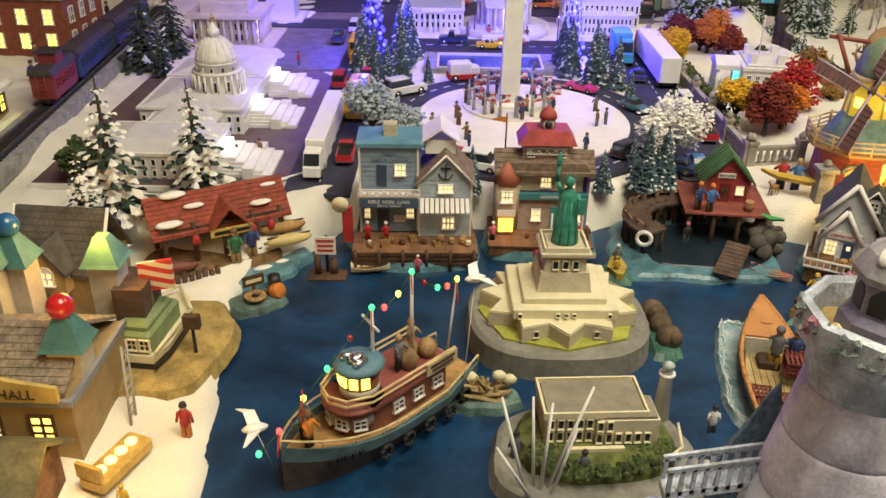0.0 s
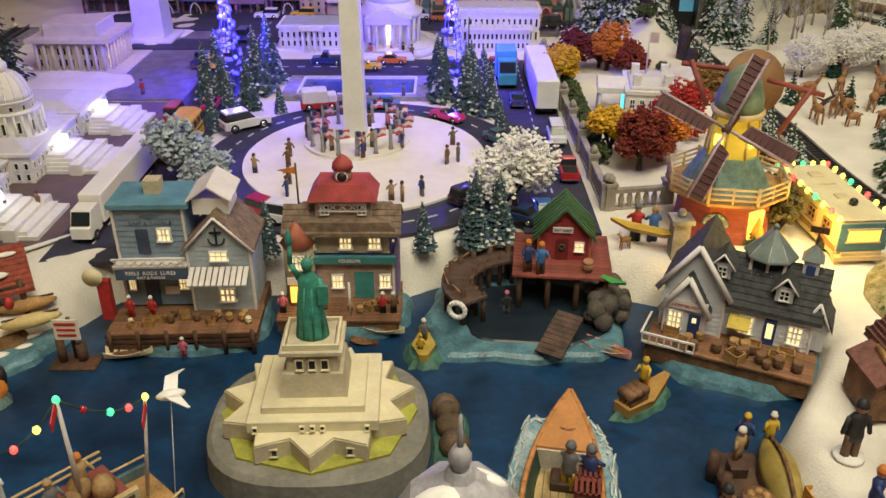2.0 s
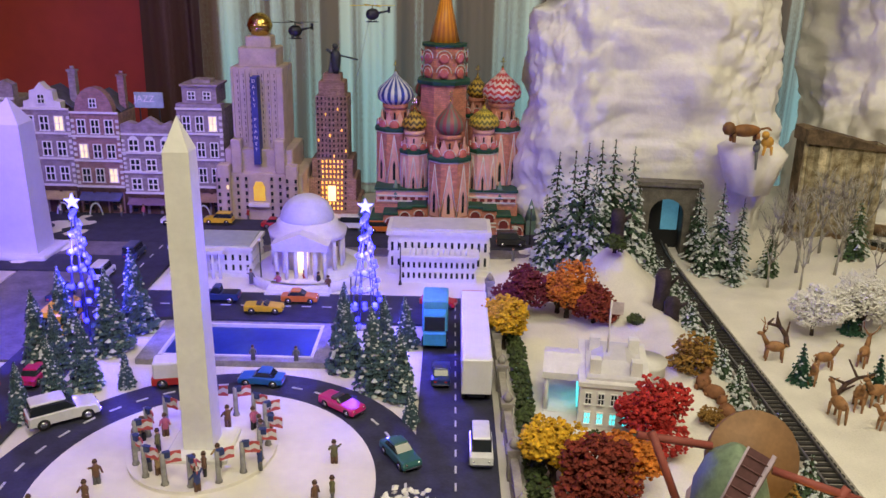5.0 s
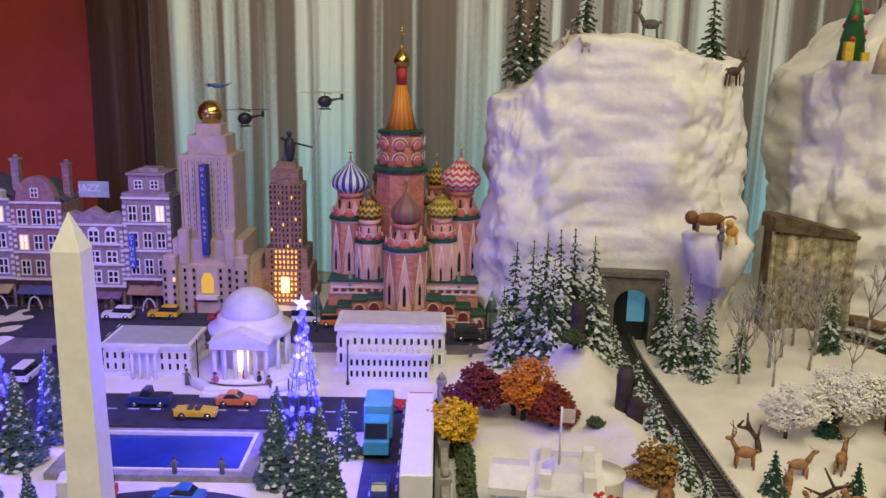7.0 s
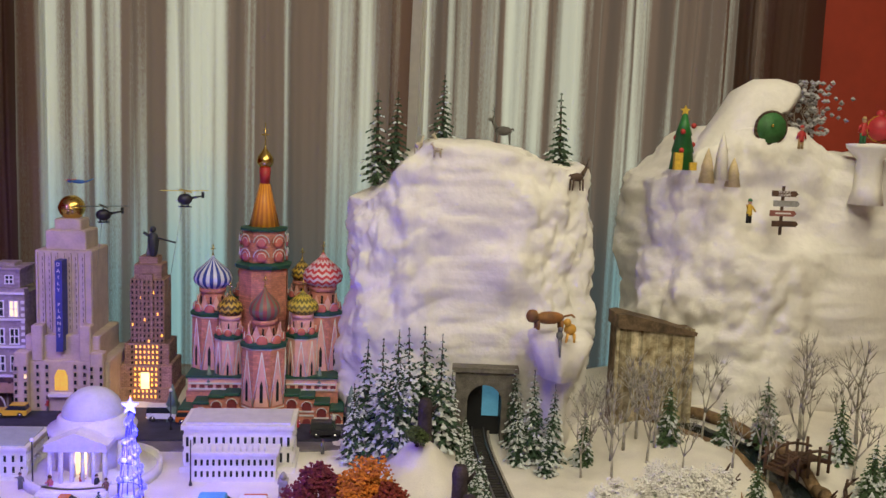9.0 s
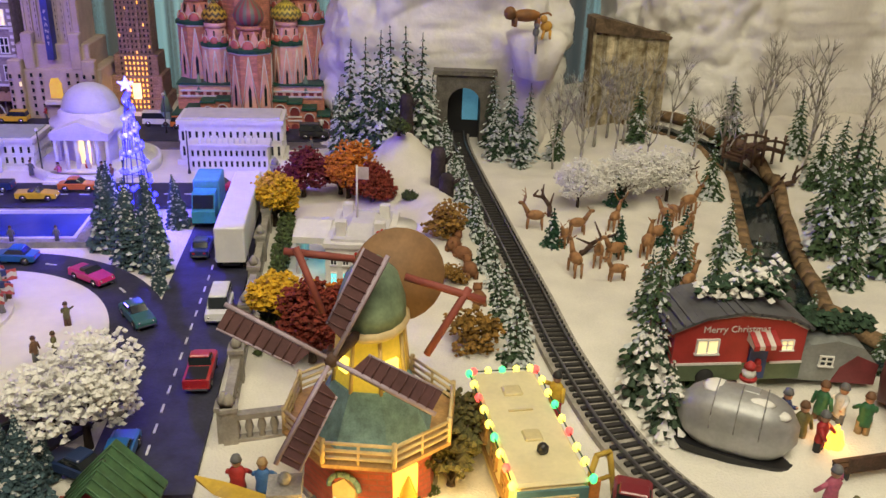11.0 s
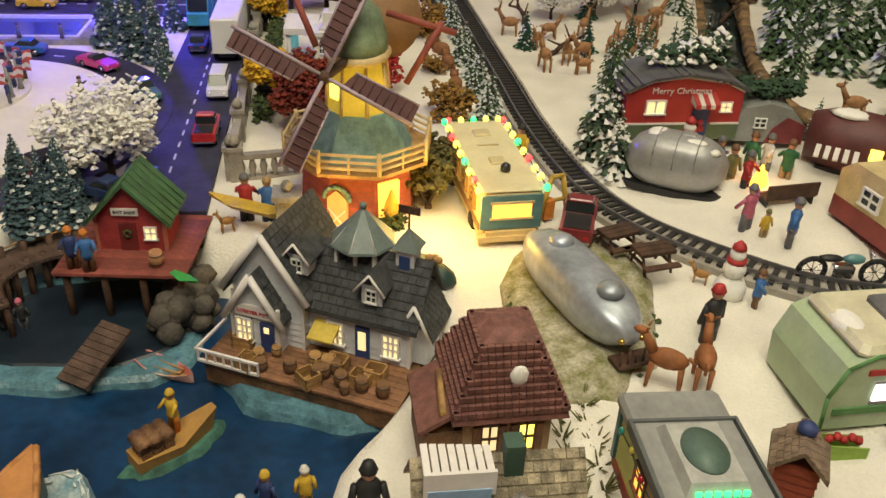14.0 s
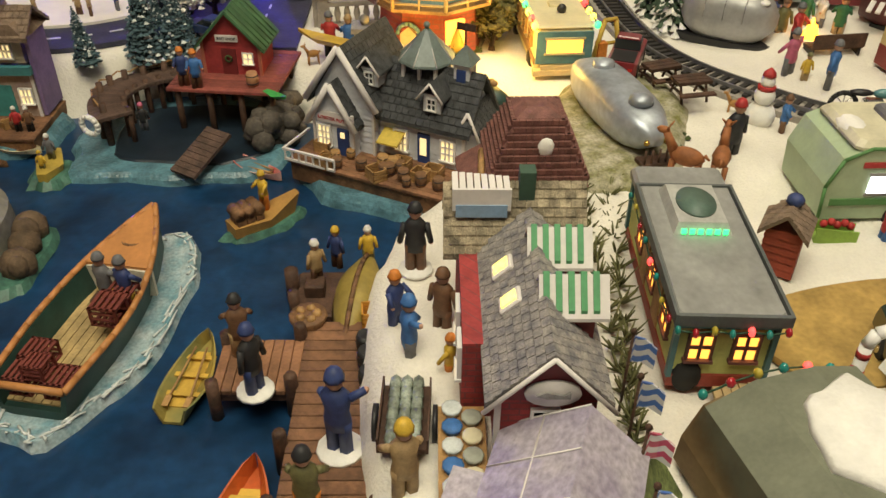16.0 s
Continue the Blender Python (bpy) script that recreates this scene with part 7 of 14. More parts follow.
def planks(t, x0, x1, y0, y1, z0, z1, n, along="x", name="plank", m=None):
    sh = Shape()
    w = ((y1 - y0) if along == "x" else (x1 - x0)) / n
    if along == "x":
        sh.bevel_box(x0, x1, -w * 0.47, w * 0.47, z0, z1, 0.0004)
    else:
        sh.bevel_box(-w * 0.47, w * 0.47, y0, y1, z0, z1, 0.0004)
    me = mesh_of(sh, name, m or PLANK)
    for i in range(n):
        o = (i + 0.5) * w
        part(name, me, None, t, at=pose(0, y0 + o, 0) if along == "x" else pose(x0 + o, 0, 0))


def siding(t, name, m, x0, x1, y0, y1, z0, z1, n):
    """Clapboard: a core with n overlapping boards round it."""
    def f(s):
        s.box(x0 + 0.001, x1 - 0.001, y0 + 0.001, y1 - 0.001, z0, z1)
        for i in range(n):
            a, b = z0 + (z1 - z0) * i / n, z0 + (z1 - z0) * (i + 0.94) / n
            s.box(x0, x1, y0, y1, a, b, taper=0.0008)
    return P(t, name, m, f)


def shingle_roof(t, x0, x1, y0, y1, z0, z1, along, m, over=0.004, rows=7, name="roof"):
    """A gable roof in overlapping shingle courses."""
    def f(s):
        mm = Matrix.Translation(((x0 + x1) / 2, (y0 + y1) / 2, 0)) @ (pose(0, 0, 0, 0, 0, 90) if along == "x" else Matrix())
        w, d = ((y1 - y0) / 2, (x1 - x0) / 2) if along == "x" else ((x1 - x0) / 2, (y1 - y0) / 2)
        drop = (z1 - z0) * over / w
        for sd in (-1, 1):
            for r in range(rows):
                u0, u1 = r / rows, (r + 1.02) / rows
                e0, e1 = (w + over) * (1 - u0), (w + over) * (1 - u1)
                za, zb = z0 - drop + (z1 - z0 + drop) * u0, z0 - drop + (z1 - z0 + drop) * u1
                n = max(3, int(2 * (d + over) / 0.006))
                for i in range(n):
                    sh = 0.5 if r % 2 else 0
                    ya = -d - over + 2 * (d + over) * max(0, i - sh) / n
                    yb = -d - over + 2 * (d + over) * min(n, i + 0.92 - sh) / n
                    if yb <= ya:
                        continue
                    p = [(sd * e0, za + 0.0024), (sd * e1, zb + 0.0024), (sd * e1, zb + 0.0030), (sd * e0, za + 0.0042)]
                    s.prism(p if sd < 0 else p[::-1], ya, yb, mm)
    ob = P(t, name, m, lambda s: s.gable(x0, x1, y0, y1, z0, z1, along, over, 0.0022))
    P(ob, "shingle", m, f)
    return ob


def gable_wall(t, x0, x1, y0, y1, z0, z1, m, along="y"):
    P(t, "gable_wall", m, lambda s: s.prism([(x0, z0), (x1, z0), ((x0 + x1) / 2, z1)], y0, y1) if along == "y" else s.prism([(y0, z0), (y1, z0), ((y0 + y1) / 2, z1)], -x1, -x0, pose(0, 0, 0, 0, 0, 90)))


def barrel(x, y, z, m=None, k=1.0, label="small brown wooden barrel"):
    t = thing("barrel", label, "barrel", (x, y, z), group="barrels on the docks", scale=k)
    P(t, "barrel_body", m or WOOD, lambda s: s.lathe([(0.0045, 0), (0.0056, 0.006), (0.0045, 0.012), (0.0040, 0.0118)], 10))
    P(t, "hoop", BLACK, lambda s: [s.lathe([(0.0051, z0), (0.0053, z0 + 0.001)], 10) for z0 in (0.0022, 0.0088)])


def crate(x, y, z, rz, k=1.0, m=None, label="small slatted tan wooden crate"):
    t = thing("crate", label, "crate", (x, y, z), rz, group="crates on the docks", scale=k)
    P(t, "slat", m or TANWOOD, lambda s: [s.box(-0.007, 0.007, yy, yy + 0.001, zz, zz + 0.0028) for yy in (-0.006, 0.005) for zz in (0, 0.0034, 0.0068)] + [s.box(xx, xx + 0.001, -0.006, 0.006, zz, zz + 0.0028) for xx in (-0.007, 0.006) for zz in (0, 0.0034, 0.0068)])
    P(t, "bottom", m or TANWOOD, lambda s: s.box(-0.0065, 0.0065, -0.0055, 0.0055, 0, 0.001))


BOATC = {}


def rowboat(x, y, z, rz, l, hull, inside, label, oars=True, name="rowing_boat"):
    t = thing(name, label, "boat", (x, y, z), rz)
    w, h = l * 0.20, l * 0.14

    def ring(u, k, zz):
        b = w * k * math.sin(math.pi * min(1, 0.12 + 0.88 * u) ** 0.75) if u < 1 else 0.0005
        return b

    def hull_f(s):
        n = 12
        outer, inner = [], []
        for i in range(n + 1):
            u = i / n
            xx = -l / 2 + l * u
            b = w * max(0.02, (math.sin(math.pi * (0.20 + 0.80 * u)) ** 0.7 if u < 1 else 0.02))
            rise = h * (0.75 + 0.5 * (2 * u - 1) ** 2)
            outer.append([(xx, -b, rise), (xx, -b * 0.6, 0), (xx, b * 0.6, 0), (xx, b, rise), (xx, b * 0.88, rise), (xx, b * 0.5, h * 0.22), (xx, -b * 0.5, h * 0.22), (xx, -b * 0.88, rise)])
        s.loft(outer)
    P(t, "hull", hull, hull_f)
    P(t, "thwart", inside, lambda s: [s.box(-l * 0.25 + k * l * 0.22, -l * 0.20 + k * l * 0.22, -w * 0.72, w * 0.72, h * 0.5, h * 0.58) for k in range(3)])
    P(t, "bottom_boards", inside, lambda s: s.box(-l * 0.34, l * 0.32, -w * 0.42, w * 0.42, h * 0.2, h * 0.3))
    if oars:
        for sd in (-1, 1):
            P(t, "oar", TANWOOD, lambda s: [s.rod((l * 0.28, sd * w * 0.25, h * 0.95), (-l * 0.30, sd * w * 0.45, h * 0.72), 0.0008), s.box(-l * 0.40, -l * 0.28, sd * w * 0.45 - 0.002, sd * w * 0.45 + 0.002, h * 0.7, h * 0.76)])
    return t


# ---- blue bait shop with the anchor gable ----
BLUES = mat("slate_blue_siding", (0.20, 0.27, 0.36), 0.7, var=0.12, scale=80)
PALEB = mat("pale_blue_siding", (0.38, 0.44, 0.50), 0.7, var=0.1, scale=80)
SHING = mat("brown_shingles", (0.22, 0.155, 0.11), 0.85, var=0.25, scale=120, bump=0.3)
bs = thing("bait_shop", "blue clapboard bait shop with balcony and anchor gable", "shop", (0.052, 1.065, W0), 2)
base_plate(bs, 0.083, 0.062, 1)
P(bs, "dock_front", WOOD, lambda s: [s.box(-0.072, 0.072, -0.052, 0.05, 0.006, 0.022)])
planks(bs, -0.074, 0.074, -0.055, -0.002, 0.022, 0.0245, 9)
P(bs, "dock_beam", DARKWOOD, lambda s: [s.box(-0.074, 0.074, -0.0565, -0.055, 0.008 + 0.006 * i, 0.012 + 0.006 * i) for i in range(3)] + [s.cyl(-0.07 + i * 0.028, -0.057, 0, 0.028, 0.0022) for i in range(6)])
siding(bs, "main_wall", BLUES, -0.066, 0.006, 0.0, 0.05, 0.0245, 0.135, 18)
P(bs, "parapet_cap", mat("blue_cap", (0.10, 0.24, 0.33), 0.6), lambda s: s.bevel_box(-0.070, 0.010, -0.004, 0.054, 0.135, 0.141, 0.001))
siding(bs, "side_wall", PALEB, 0.004, 0.068, -0.012, 0.05, 0.0245, 0.098, 14)
gable_wall(bs, 0.004, 0.068, -0.012, -0.006, 0.098, 0.130, PALEB)
shingle_roof(bs, 0.004, 0.068, -0.012, 0.05, 0.096, 0.130, "y", SHING)
P(bs, "gable_trim", TRIM, lambda s: [s.rod((0.0, -0.0165, 0.093), (0.036, -0.0165, 0.131), 0.0014), s.rod((0.072, -0.0165, 0.093), (0.036, -0.0165, 0.131), 0.0014)])
P(bs, "anchor", BLACK, lambda s: [s.box(0.0352, 0.0368, -0.0145, -0.0125, 0.101, 0.119), s.box(0.030, 0.042, -0.0145, -0.0125, 0.113, 0.1145), s.tube([(0.036 + 0.008 * math.cos(a), -0.0135, 0.107 + 0.0075 * math.sin(a)) for a in [math.pi + math.pi * k / 6 for k in range(7)]], 0.0009)], "black anchor emblem")
P(bs, "balcony", TRIM, lambda s: [s.box(-0.068, 0.004, -0.020, 0.0, 0.078, 0.080), s.box(-0.068, 0.004, -0.021, -0.0195, 0.088, 0.0895), s.box(-0.068, 0.004, -0.021, -0.0195, 0.080, 0.0812)])
P(bs, "lattice", TRIM, lambda s: [s.rod((-0.068 + i * 0.009, -0.0202, 0.081), (-0.059 + i * 0.009, -0.0202, 0.0885), 0.0006, n=4) for i in range(8)] + [s.rod((-0.059 + i * 0.009, -0.0202, 0.081), (-0.068 + i * 0.009, -0.0202, 0.0885), 0.0006, n=4) for i in range(8)])
P(bs, "sign_board", mat("sign_navy", (0.06, 0.10, 0.18), 0.6), lambda s: s.box(-0.066, 0.004, -0.021, -0.019, 0.066, 0.077))
words(bs, "REELS  RODS  LURES", -0.031, -0.0215, 0.0735, 0.0055, TRIM)
words(bs, "BAIT & TACKLE", -0.031, -0.0215, 0.0685, 0.004, TRIM)
P(bs, "awning_roof", TRIM, lambda s: [s.prism([(0, 0.075), (0.022, 0.066), (0.022, 0.0645), (0, 0.0735)], 0.006 + i * 0.006 - 0.038, 0.006 + i * 0.006 - 0.0335, pose(0.038, -0.012, 0, 0, 0, -90)) for i in range(10)], "white slatted awning")
P(bs, "dormer", WHITE, lambda s: s.box(0.012, 0.048, 0.005, 0.045, 0.125, 0.142))
P(bs, "dormer_roof", TRIM, lambda s: s.gable(0.010, 0.050, 0.0, 0.05, 0.142, 0.156, "y", 0.002, 0.002))
for x, z, w, h, y in ((0.036, 0.083, 0.016, 0.009, -0.0125), (0.040, 0.036, 0.013, 0.013, -0.0125), (-0.018, 0.100, 0.011, 0.012, -0.0003), (-0.006, 0.044, 0.008, 0.012, -0.0003), (-0.058, 0.044, 0.006, 0.012, -0.0003)):
    window(bs, x, y, z, w, h, lit=WARMGLOW, bars=2)
P(bs, "door", mat("navy_door", (0.04, 0.06, 0.12), 0.6), lambda s: [s.box(-0.046, -0.032, -0.0012, 0.001, 0.025, 0.055), s.box(-0.046, -0.034, -0.0012, 0.001, 0.085, 0.112)])
P(bs, "small_sign", TRIM, lambda s: s.box(-0.026, -0.012, -0.002, -0.0005, 0.038, 0.047))
P(bs, "roof_chimney", CREAMW, lambda s: s.box(-0.038, -0.022, 0.02, 0.036, 0.141, 0.155))
for i, (x, c) in enumerate(((-0.056, "red"), (-0.034, "red"))):
    figure(0.052 + x, 1.065 - 0.025, W0 + 0.0245, 0, CLOTH[c], CLOTH[c], CLOTH["white"], h=0.024, label="red seated toy figure on the shop dock", group="figures at the bait shop")
rowboat(0.052 - 0.050, 1.065 - 0.062, W0 + 0.004, 8, 0.046, CREAM, WOOD, "small cream boat moored at the bait shop", False)
for x in (0.012, 0.03, 0.045, 0.058):
    barrel(0.052 + x, 1.065 - 0.032, W0 + 0.0245, TANWOOD if x > 0.03 else None, 0.7)
figure(0.058, 0.998, W0 + 0.005, 0, CLOTH["pink"], CLOTH["pink"], CLOTH["white"], h=0.022, label="small pink buoy figure by the dock", group="figures at the bait shop")
words(bs, "BAIT & TACKLE", -0.030, -0.0006, 0.1185, 0.0062, mat("faded_navy", (0.10, 0.15, 0.24), 0.7))
P(bs, "shop_sign_fish", MATS["faded_navy"], lambda s: s.prism([(-0.040, 0.126), (-0.030, 0.129), (-0.021, 0.126), (-0.030, 0.123)], -0.0008, 0.0005))
P(bs, "corner_board", TRIM, lambda s: [s.box(x - 0.0012, x + 0.0012, y - 0.0014, y, 0.0245, z) for x, y, z in ((-0.066, 0.0, 0.134), (0.003, 0.0, 0.134), (0.005, -0.012, 0.097), (0.067, -0.012, 0.097))])
rr = random.Random(91)
for i in range(12):
    x, y = rr.uniform(-0.06, 0.066), rr.uniform(-0.05, -0.02)
    (barrel if i % 2 else crate)(*((0.052 + x, 1.065 + y, W0 + 0.0245, (None, TANWOOD, CREAM)[i % 3], rr.uniform(0.45, 0.75)) if i % 2 else (0.052 + x, 1.065 + y, W0 + 0.0245, rr.uniform(0, 90), rr.uniform(0.5, 0.8))))
for i in range(8):
    x, y = rr.uniform(-0.055, 0.058), rr.uniform(-0.040, -0.012)
    (barrel if i % 2 else crate)(*((0.205 + x, 1.085 + y, W0 + 0.0205, (TANWOOD, None)[i % 4 == 1], rr.uniform(0.45, 0.7)) if i % 2 else (0.205 + x, 1.085 + y, W0 + 0.0205, rr.uniform(0, 90), rr.uniform(0.5, 0.75))))
ps = thing("dock_sign", "white notice board on a mossy piling", "sign", (-0.048, 0.992, W0))
P(ps, "board", TRIM, lambda s: s.box(-0.012, 0.012, -0.002, 0.0, 0.03, 0.052))
P(ps, "text_bar", CLOTH["red"], lambda s: [s.box(-0.010, 0.010, -0.0026, -0.002, 0.046, 0.049), s.box(-0.009, 0.009, -0.0026, -0.002, 0.040, 0.0425), s.box(-0.009, 0.009, -0.0026, -0.002, 0.034, 0.0365)])
P(ps, "piling", DARKWOOD, lambda s: [s.cyl(-0.01, 0, 0.0, 0.03, 0.004), s.cyl(0.008, 0.003, 0, 0.022, 0.005), s.cyl(0.0, 0.006, 0, 0.05, 0.002), s.bevel_box(-0.022, 0.024, -0.012, 0.012, -0.002, 0.004, 0.002)])
fr = thing("gear_shelf", "red shelf with life rings and floats beside the shop", "shelf", (-0.028, 1.045, W0 + 0.02))
P(fr, "frame", CLOTH["red"], lambda s: [s.box(-0.006, 0.006, -0.004, 0.004, 0, 0.045)])
P(fr, "round_sign", CREAM, lambda s: s.lathe([(0.010, 0), (0.010, 0.002)], 14, pose(-0.008, -0.004, 0.05, 90, 0, 0)))

# ---- pink station shop with clock cupola ----
ST_ = mat("weathered_pink", (0.40, 0.30, 0.25), 0.75, var=0.15, scale=80)
ss = thing("harbour_station", "weathered pink harbour shop with red clock cupola", "shop", (0.205, 1.085, W0), 0)
base_plate(ss, 0.074, 0.052, 3)
P(ss, "dock", WOOD, lambda s: s.box(-0.062, 0.062, -0.044, 0.042, 0.006, 0.018))
planks(ss, -0.064, 0.064, -0.046, 0.0, 0.018, 0.0205, 8)
siding(ss, "lower_wall", ST_, -0.052, 0.056, 0.0, 0.042, 0.0205, 0.066, 9)
siding(ss, "upper_wall", mat("cream_siding", (0.50, 0.42, 0.30), 0.7), -0.045, 0.052, 0.004, 0.042, 0.072, 0.098, 6)
P(ss, "fascia", mat("teal_fascia", (0.05, 0.20, 0.22), 0.6), lambda s: s.box(-0.054, 0.058, -0.006, 0.0, 0.064, 0.072), "teal sign fascia")
words(ss, "VENISON", 0.01, -0.0065, 0.068, 0.0055, TRIM)
P(ss, "eave_roof", SHING, lambda s: [s.prism([(-0.056, 0.098), (0.062, 0.098), (0.052, 0.112), (-0.042, 0.112)], -0.006, 0.046)])
shingle_roof(ss, -0.056, 0.062, -0.006, 0.046, 0.098, 0.118, "x", SHING, 0.002, 5)
siding(ss, "clock_storey", ST_, -0.024, 0.034, 0.008, 0.038, 0.112, 0.132, 5)
P(ss, "red_roof", mat("red_roof_tile", (0.40, 0.06, 0.06), 0.6, var=0.15), lambda s: s.lathe([(1.0, 0.132), (0.72, 0.148)], 4, Matrix.Translation((0.005, 0.023, 0)) @ Matrix.Diagonal((0.05, 0.033, 1, 1)), False, math.pi / 4))
P(ss, "cupola", ST_, lambda s: s.lathe([(0.009, 0.148), (0.009, 0.160)], 8, pose(0.005, 0.022, 0)))
P(ss, "cupola_dome", MATS["red_roof_tile"], lambda s: s.lathe([(0.011, 0.160), (0.010, 0.166), (0.006, 0.171), (0.001, 0.175)], 12, pose(0.005, 0.022, 0)))
P(ss, "clock_face", BLACK, lambda s: s.lathe([(0.005, 0), (0.005, 0.0015)], 14, pose(0.005, 0.013, 0.154, 90, 0, 0)))
P(ss, "roof_rail", TRIM, lambda s: [s.box(-0.02, 0.03, 0.004, 0.0052, 0.119, 0.1205), s.box(-0.02, 0.03, 0.004, 0.0052, 0.127, 0.1285)] + [s.rod((-0.02 + i * 0.01, 0.0046, 0.120), (-0.01 + i * 0.01, 0.0046, 0.128), 0.0006, n=4) for i in range(5)] + [s.rod((-0.01 + i * 0.01, 0.0046, 0.120), (-0.02 + i * 0.01, 0.0046, 0.128), 0.0006, n=4) for i in range(5)])
for i in range(2):
    window(ss, -0.014 + i * 0.038, 0.0078, 0.116, 0.007, 0.009, lit=GLASSDARK)
for x in (-0.032, 0.006, 0.036):
    window(ss, x, 0.0037, 0.078, 0.011, 0.012, lit=WARMGLOW, bars=2)
for x in (-0.004, 0.046):
    window(ss, x, -0.0003, 0.034, 0.010, 0.014, lit=WARMGLOW, bars=2)
P(ss, "teal_door", mat("teal_door", (0.05, 0.25, 0.25), 0.6), lambda s: s.box(0.014, 0.034, -0.0012, 0.001, 0.021, 0.052))
P(ss, "turret", mat("kiosk_wall", (0.52, 0.40, 0.28), 0.7), lambda s: s.lathe([(0.016, 0.0205), (0.016, 0.088)], 6, pose(-0.042, -0.004, 0)))
P(ss, "turret_roof", mat("kiosk_red", (0.42, 0.13, 0.08), 0.7), lambda s: s.lathe([(0.019, 0.088), (0.002, 0.112)], 6, pose(-0.042, -0.004, 0)))
window(ss, -0.042, -0.0182, 0.066, 0.012, 0.013, lit=WARMGLOW, bars=2)
P(ss, "glowing_counter", AMBERGLOW, lambda s: s.box(-0.051, -0.033, -0.0195, -0.0175, 0.026, 0.044), "orange glowing display")
P(ss, "counter_sign", TRIM, lambda s: s.box(-0.053, -0.031, -0.021, -0.0195, 0.048, 0.056))
P(ss, "flag_pole", DARKWOOD, lambda s: s.rod((-0.044, 0.03, 0.1), (-0.044, 0.03, 0.162), 0.001))
P(ss, "pennant", CLOTH["orange"], lambda s: s.prism([(-0.044, 0.158), (-0.064, 0.154), (-0.044, 0.150)], 0.0295, 0.0305))
rowboat(0.252, 1.042, W0 + 0.006, -8, 0.042, CREAM, WOOD, "small cream boat at the harbour shop", False)
rowboat(0.232, 1.028, W0, -14, 0.03, WOOD, WOOD, "small brown rowing boat at the dock", False)
for i, x in enumerate((-0.058, 0.045, 0.056)):
    figure(0.205 + x, 1.055, W0 + 0.0205, 10, CLOTH[("pink", "red", "brown")[i]], CLOTH["black"], CLOTH["white"], h=0.024, label="small painted figure on the shop dock", group="figures at the harbour shop")
lamp("harbour_shop_light", "POINT", (0.163, 1.045, W0 + 0.04), 0.006, (1, 0.6, 0.2), 0.006)

# thin purple sheet over the right side wall: its shade put into the colour
PURP = mat("purple_side_shade", (0.22, 0.15, 0.30), 0.7)
P(ss, "side_wing", PURP, lambda s: s.box(0.0565, 0.060, 0.002, 0.040, 0.0205, 0.098))
P(ss, "corner_board", TRIM, lambda s: [s.box(x - 0.0013, x + 0.0013, -0.0012, 0.0, 0.0205, 0.064) for x in (-0.051, 0.055)])
P(ss, "clock_rim", TRIM, lambda s: s.tube([(0.005 + 0.0056 * math.cos(b), 0.0125, 0.154 + 0.0056 * math.sin(b)) for b in [k * 0.524 for k in range(13)]], 0.0008, 4))
P(ss, "life_ring", mat("ring_red", (0.5, 0.04, 0.04), 0.5), lambda s: s.tube([(-0.004 + 0.0045 * math.cos(b), -0.0475, 0.012 + 0.0045 * math.sin(b)) for b in [k * 0.628 for k in range(11)]], 0.0013, 5))
P(ss, "porch_post", TRIM, lambda s: [s.cyl(x, -0.036, 0.0205, 0.060, 0.0012) for x in (0.012,)])

# ---- curved pier with the red bait shack ----
pr = thing("curved_pier", "curved dark plank pier on rocks round a dark cove", "pier", (0.40, 1.075, W0))
base_plate(pr, 0.108, 0.088, 5, 0.008)
P(pr, "cove_water", mat("cove_dark", (0.012, 0.022, 0.035), 0.4, var=0.2), lambda s: s.loft([[(x + 0.01, y, 0.008) for x, y in blob(0.078, 0.06, 30, 0.1, 2)], [(x + 0.01, y, 0.0095) for x, y in blob(0.076, 0.058, 30, 0.1, 2)]]))
PIERW = mat("pier_planks", (0.10, 0.060, 0.045), 0.8, var=0.3, scale=80, bump=0.4, per_object=0.2)
arc = [(0.005 + 0.078 * math.cos(a), 0.010 + 0.062 * math.sin(a), math.degrees(a)) for a in [math.pi * (0.42 + 0.78 * k / 30) for k in range(31)]]
pk = Shape()
pk.bevel_box(-0.017, 0.017, -0.0036, 0.0036, 0.038, 0.0415, 0.0005)
PK_ = mesh_of(pk, "plank", PIERW)
for x, y, a in arc:
    part("plank", PK_, None, pr, at=pose(x, y, 0, 0, 0, a))
for x, y, a in arc[::3]:
    P(pr, "piling", DARKWOOD, lambda s: [s.cyl(x * 1.16, y + 0.004, 0, 0.05, 0.0032), s.cyl(x * 0.80, y * 0.84 + 0.004, 0, 0.044, 0.0026)])
P(pr, "ramp", PIERW, lambda s: [s.box(-0.014 + 0.0, 0.014, i * 0.006, i * 0.006 + 0.0055, 0, 0.003, pose(0.014, -0.085, 0.012, 22, 0, -32)) for i in range(9)])
P(pr, "rail_rope", TANWOOD, lambda s: s.tube([(x * 1.19, y * 1.05 + 0.004, 0.050 - 0.004 * (k % 2)) for k, (x, y, a) in enumerate(arc[::2])], 0.0008))
rk = Shape()
rr = random.Random(9)
for i in range(60):
    a = rr.uniform(-0.7, 0.55)
    rk.ball(0.092 * math.cos(a) + rr.uniform(-0.012, 0.012), 0.005 + 0.075 * math.sin(a) * 0.6 + rr.uniform(-0.01, 0.01), rr.uniform(0.005, 0.032), rr.uniform(0.006, 0.012), rr.uniform(0.6, 1.1), 7, 4)
part("rock", rk, DARKSTONE, pr)
lr_ = Shape()
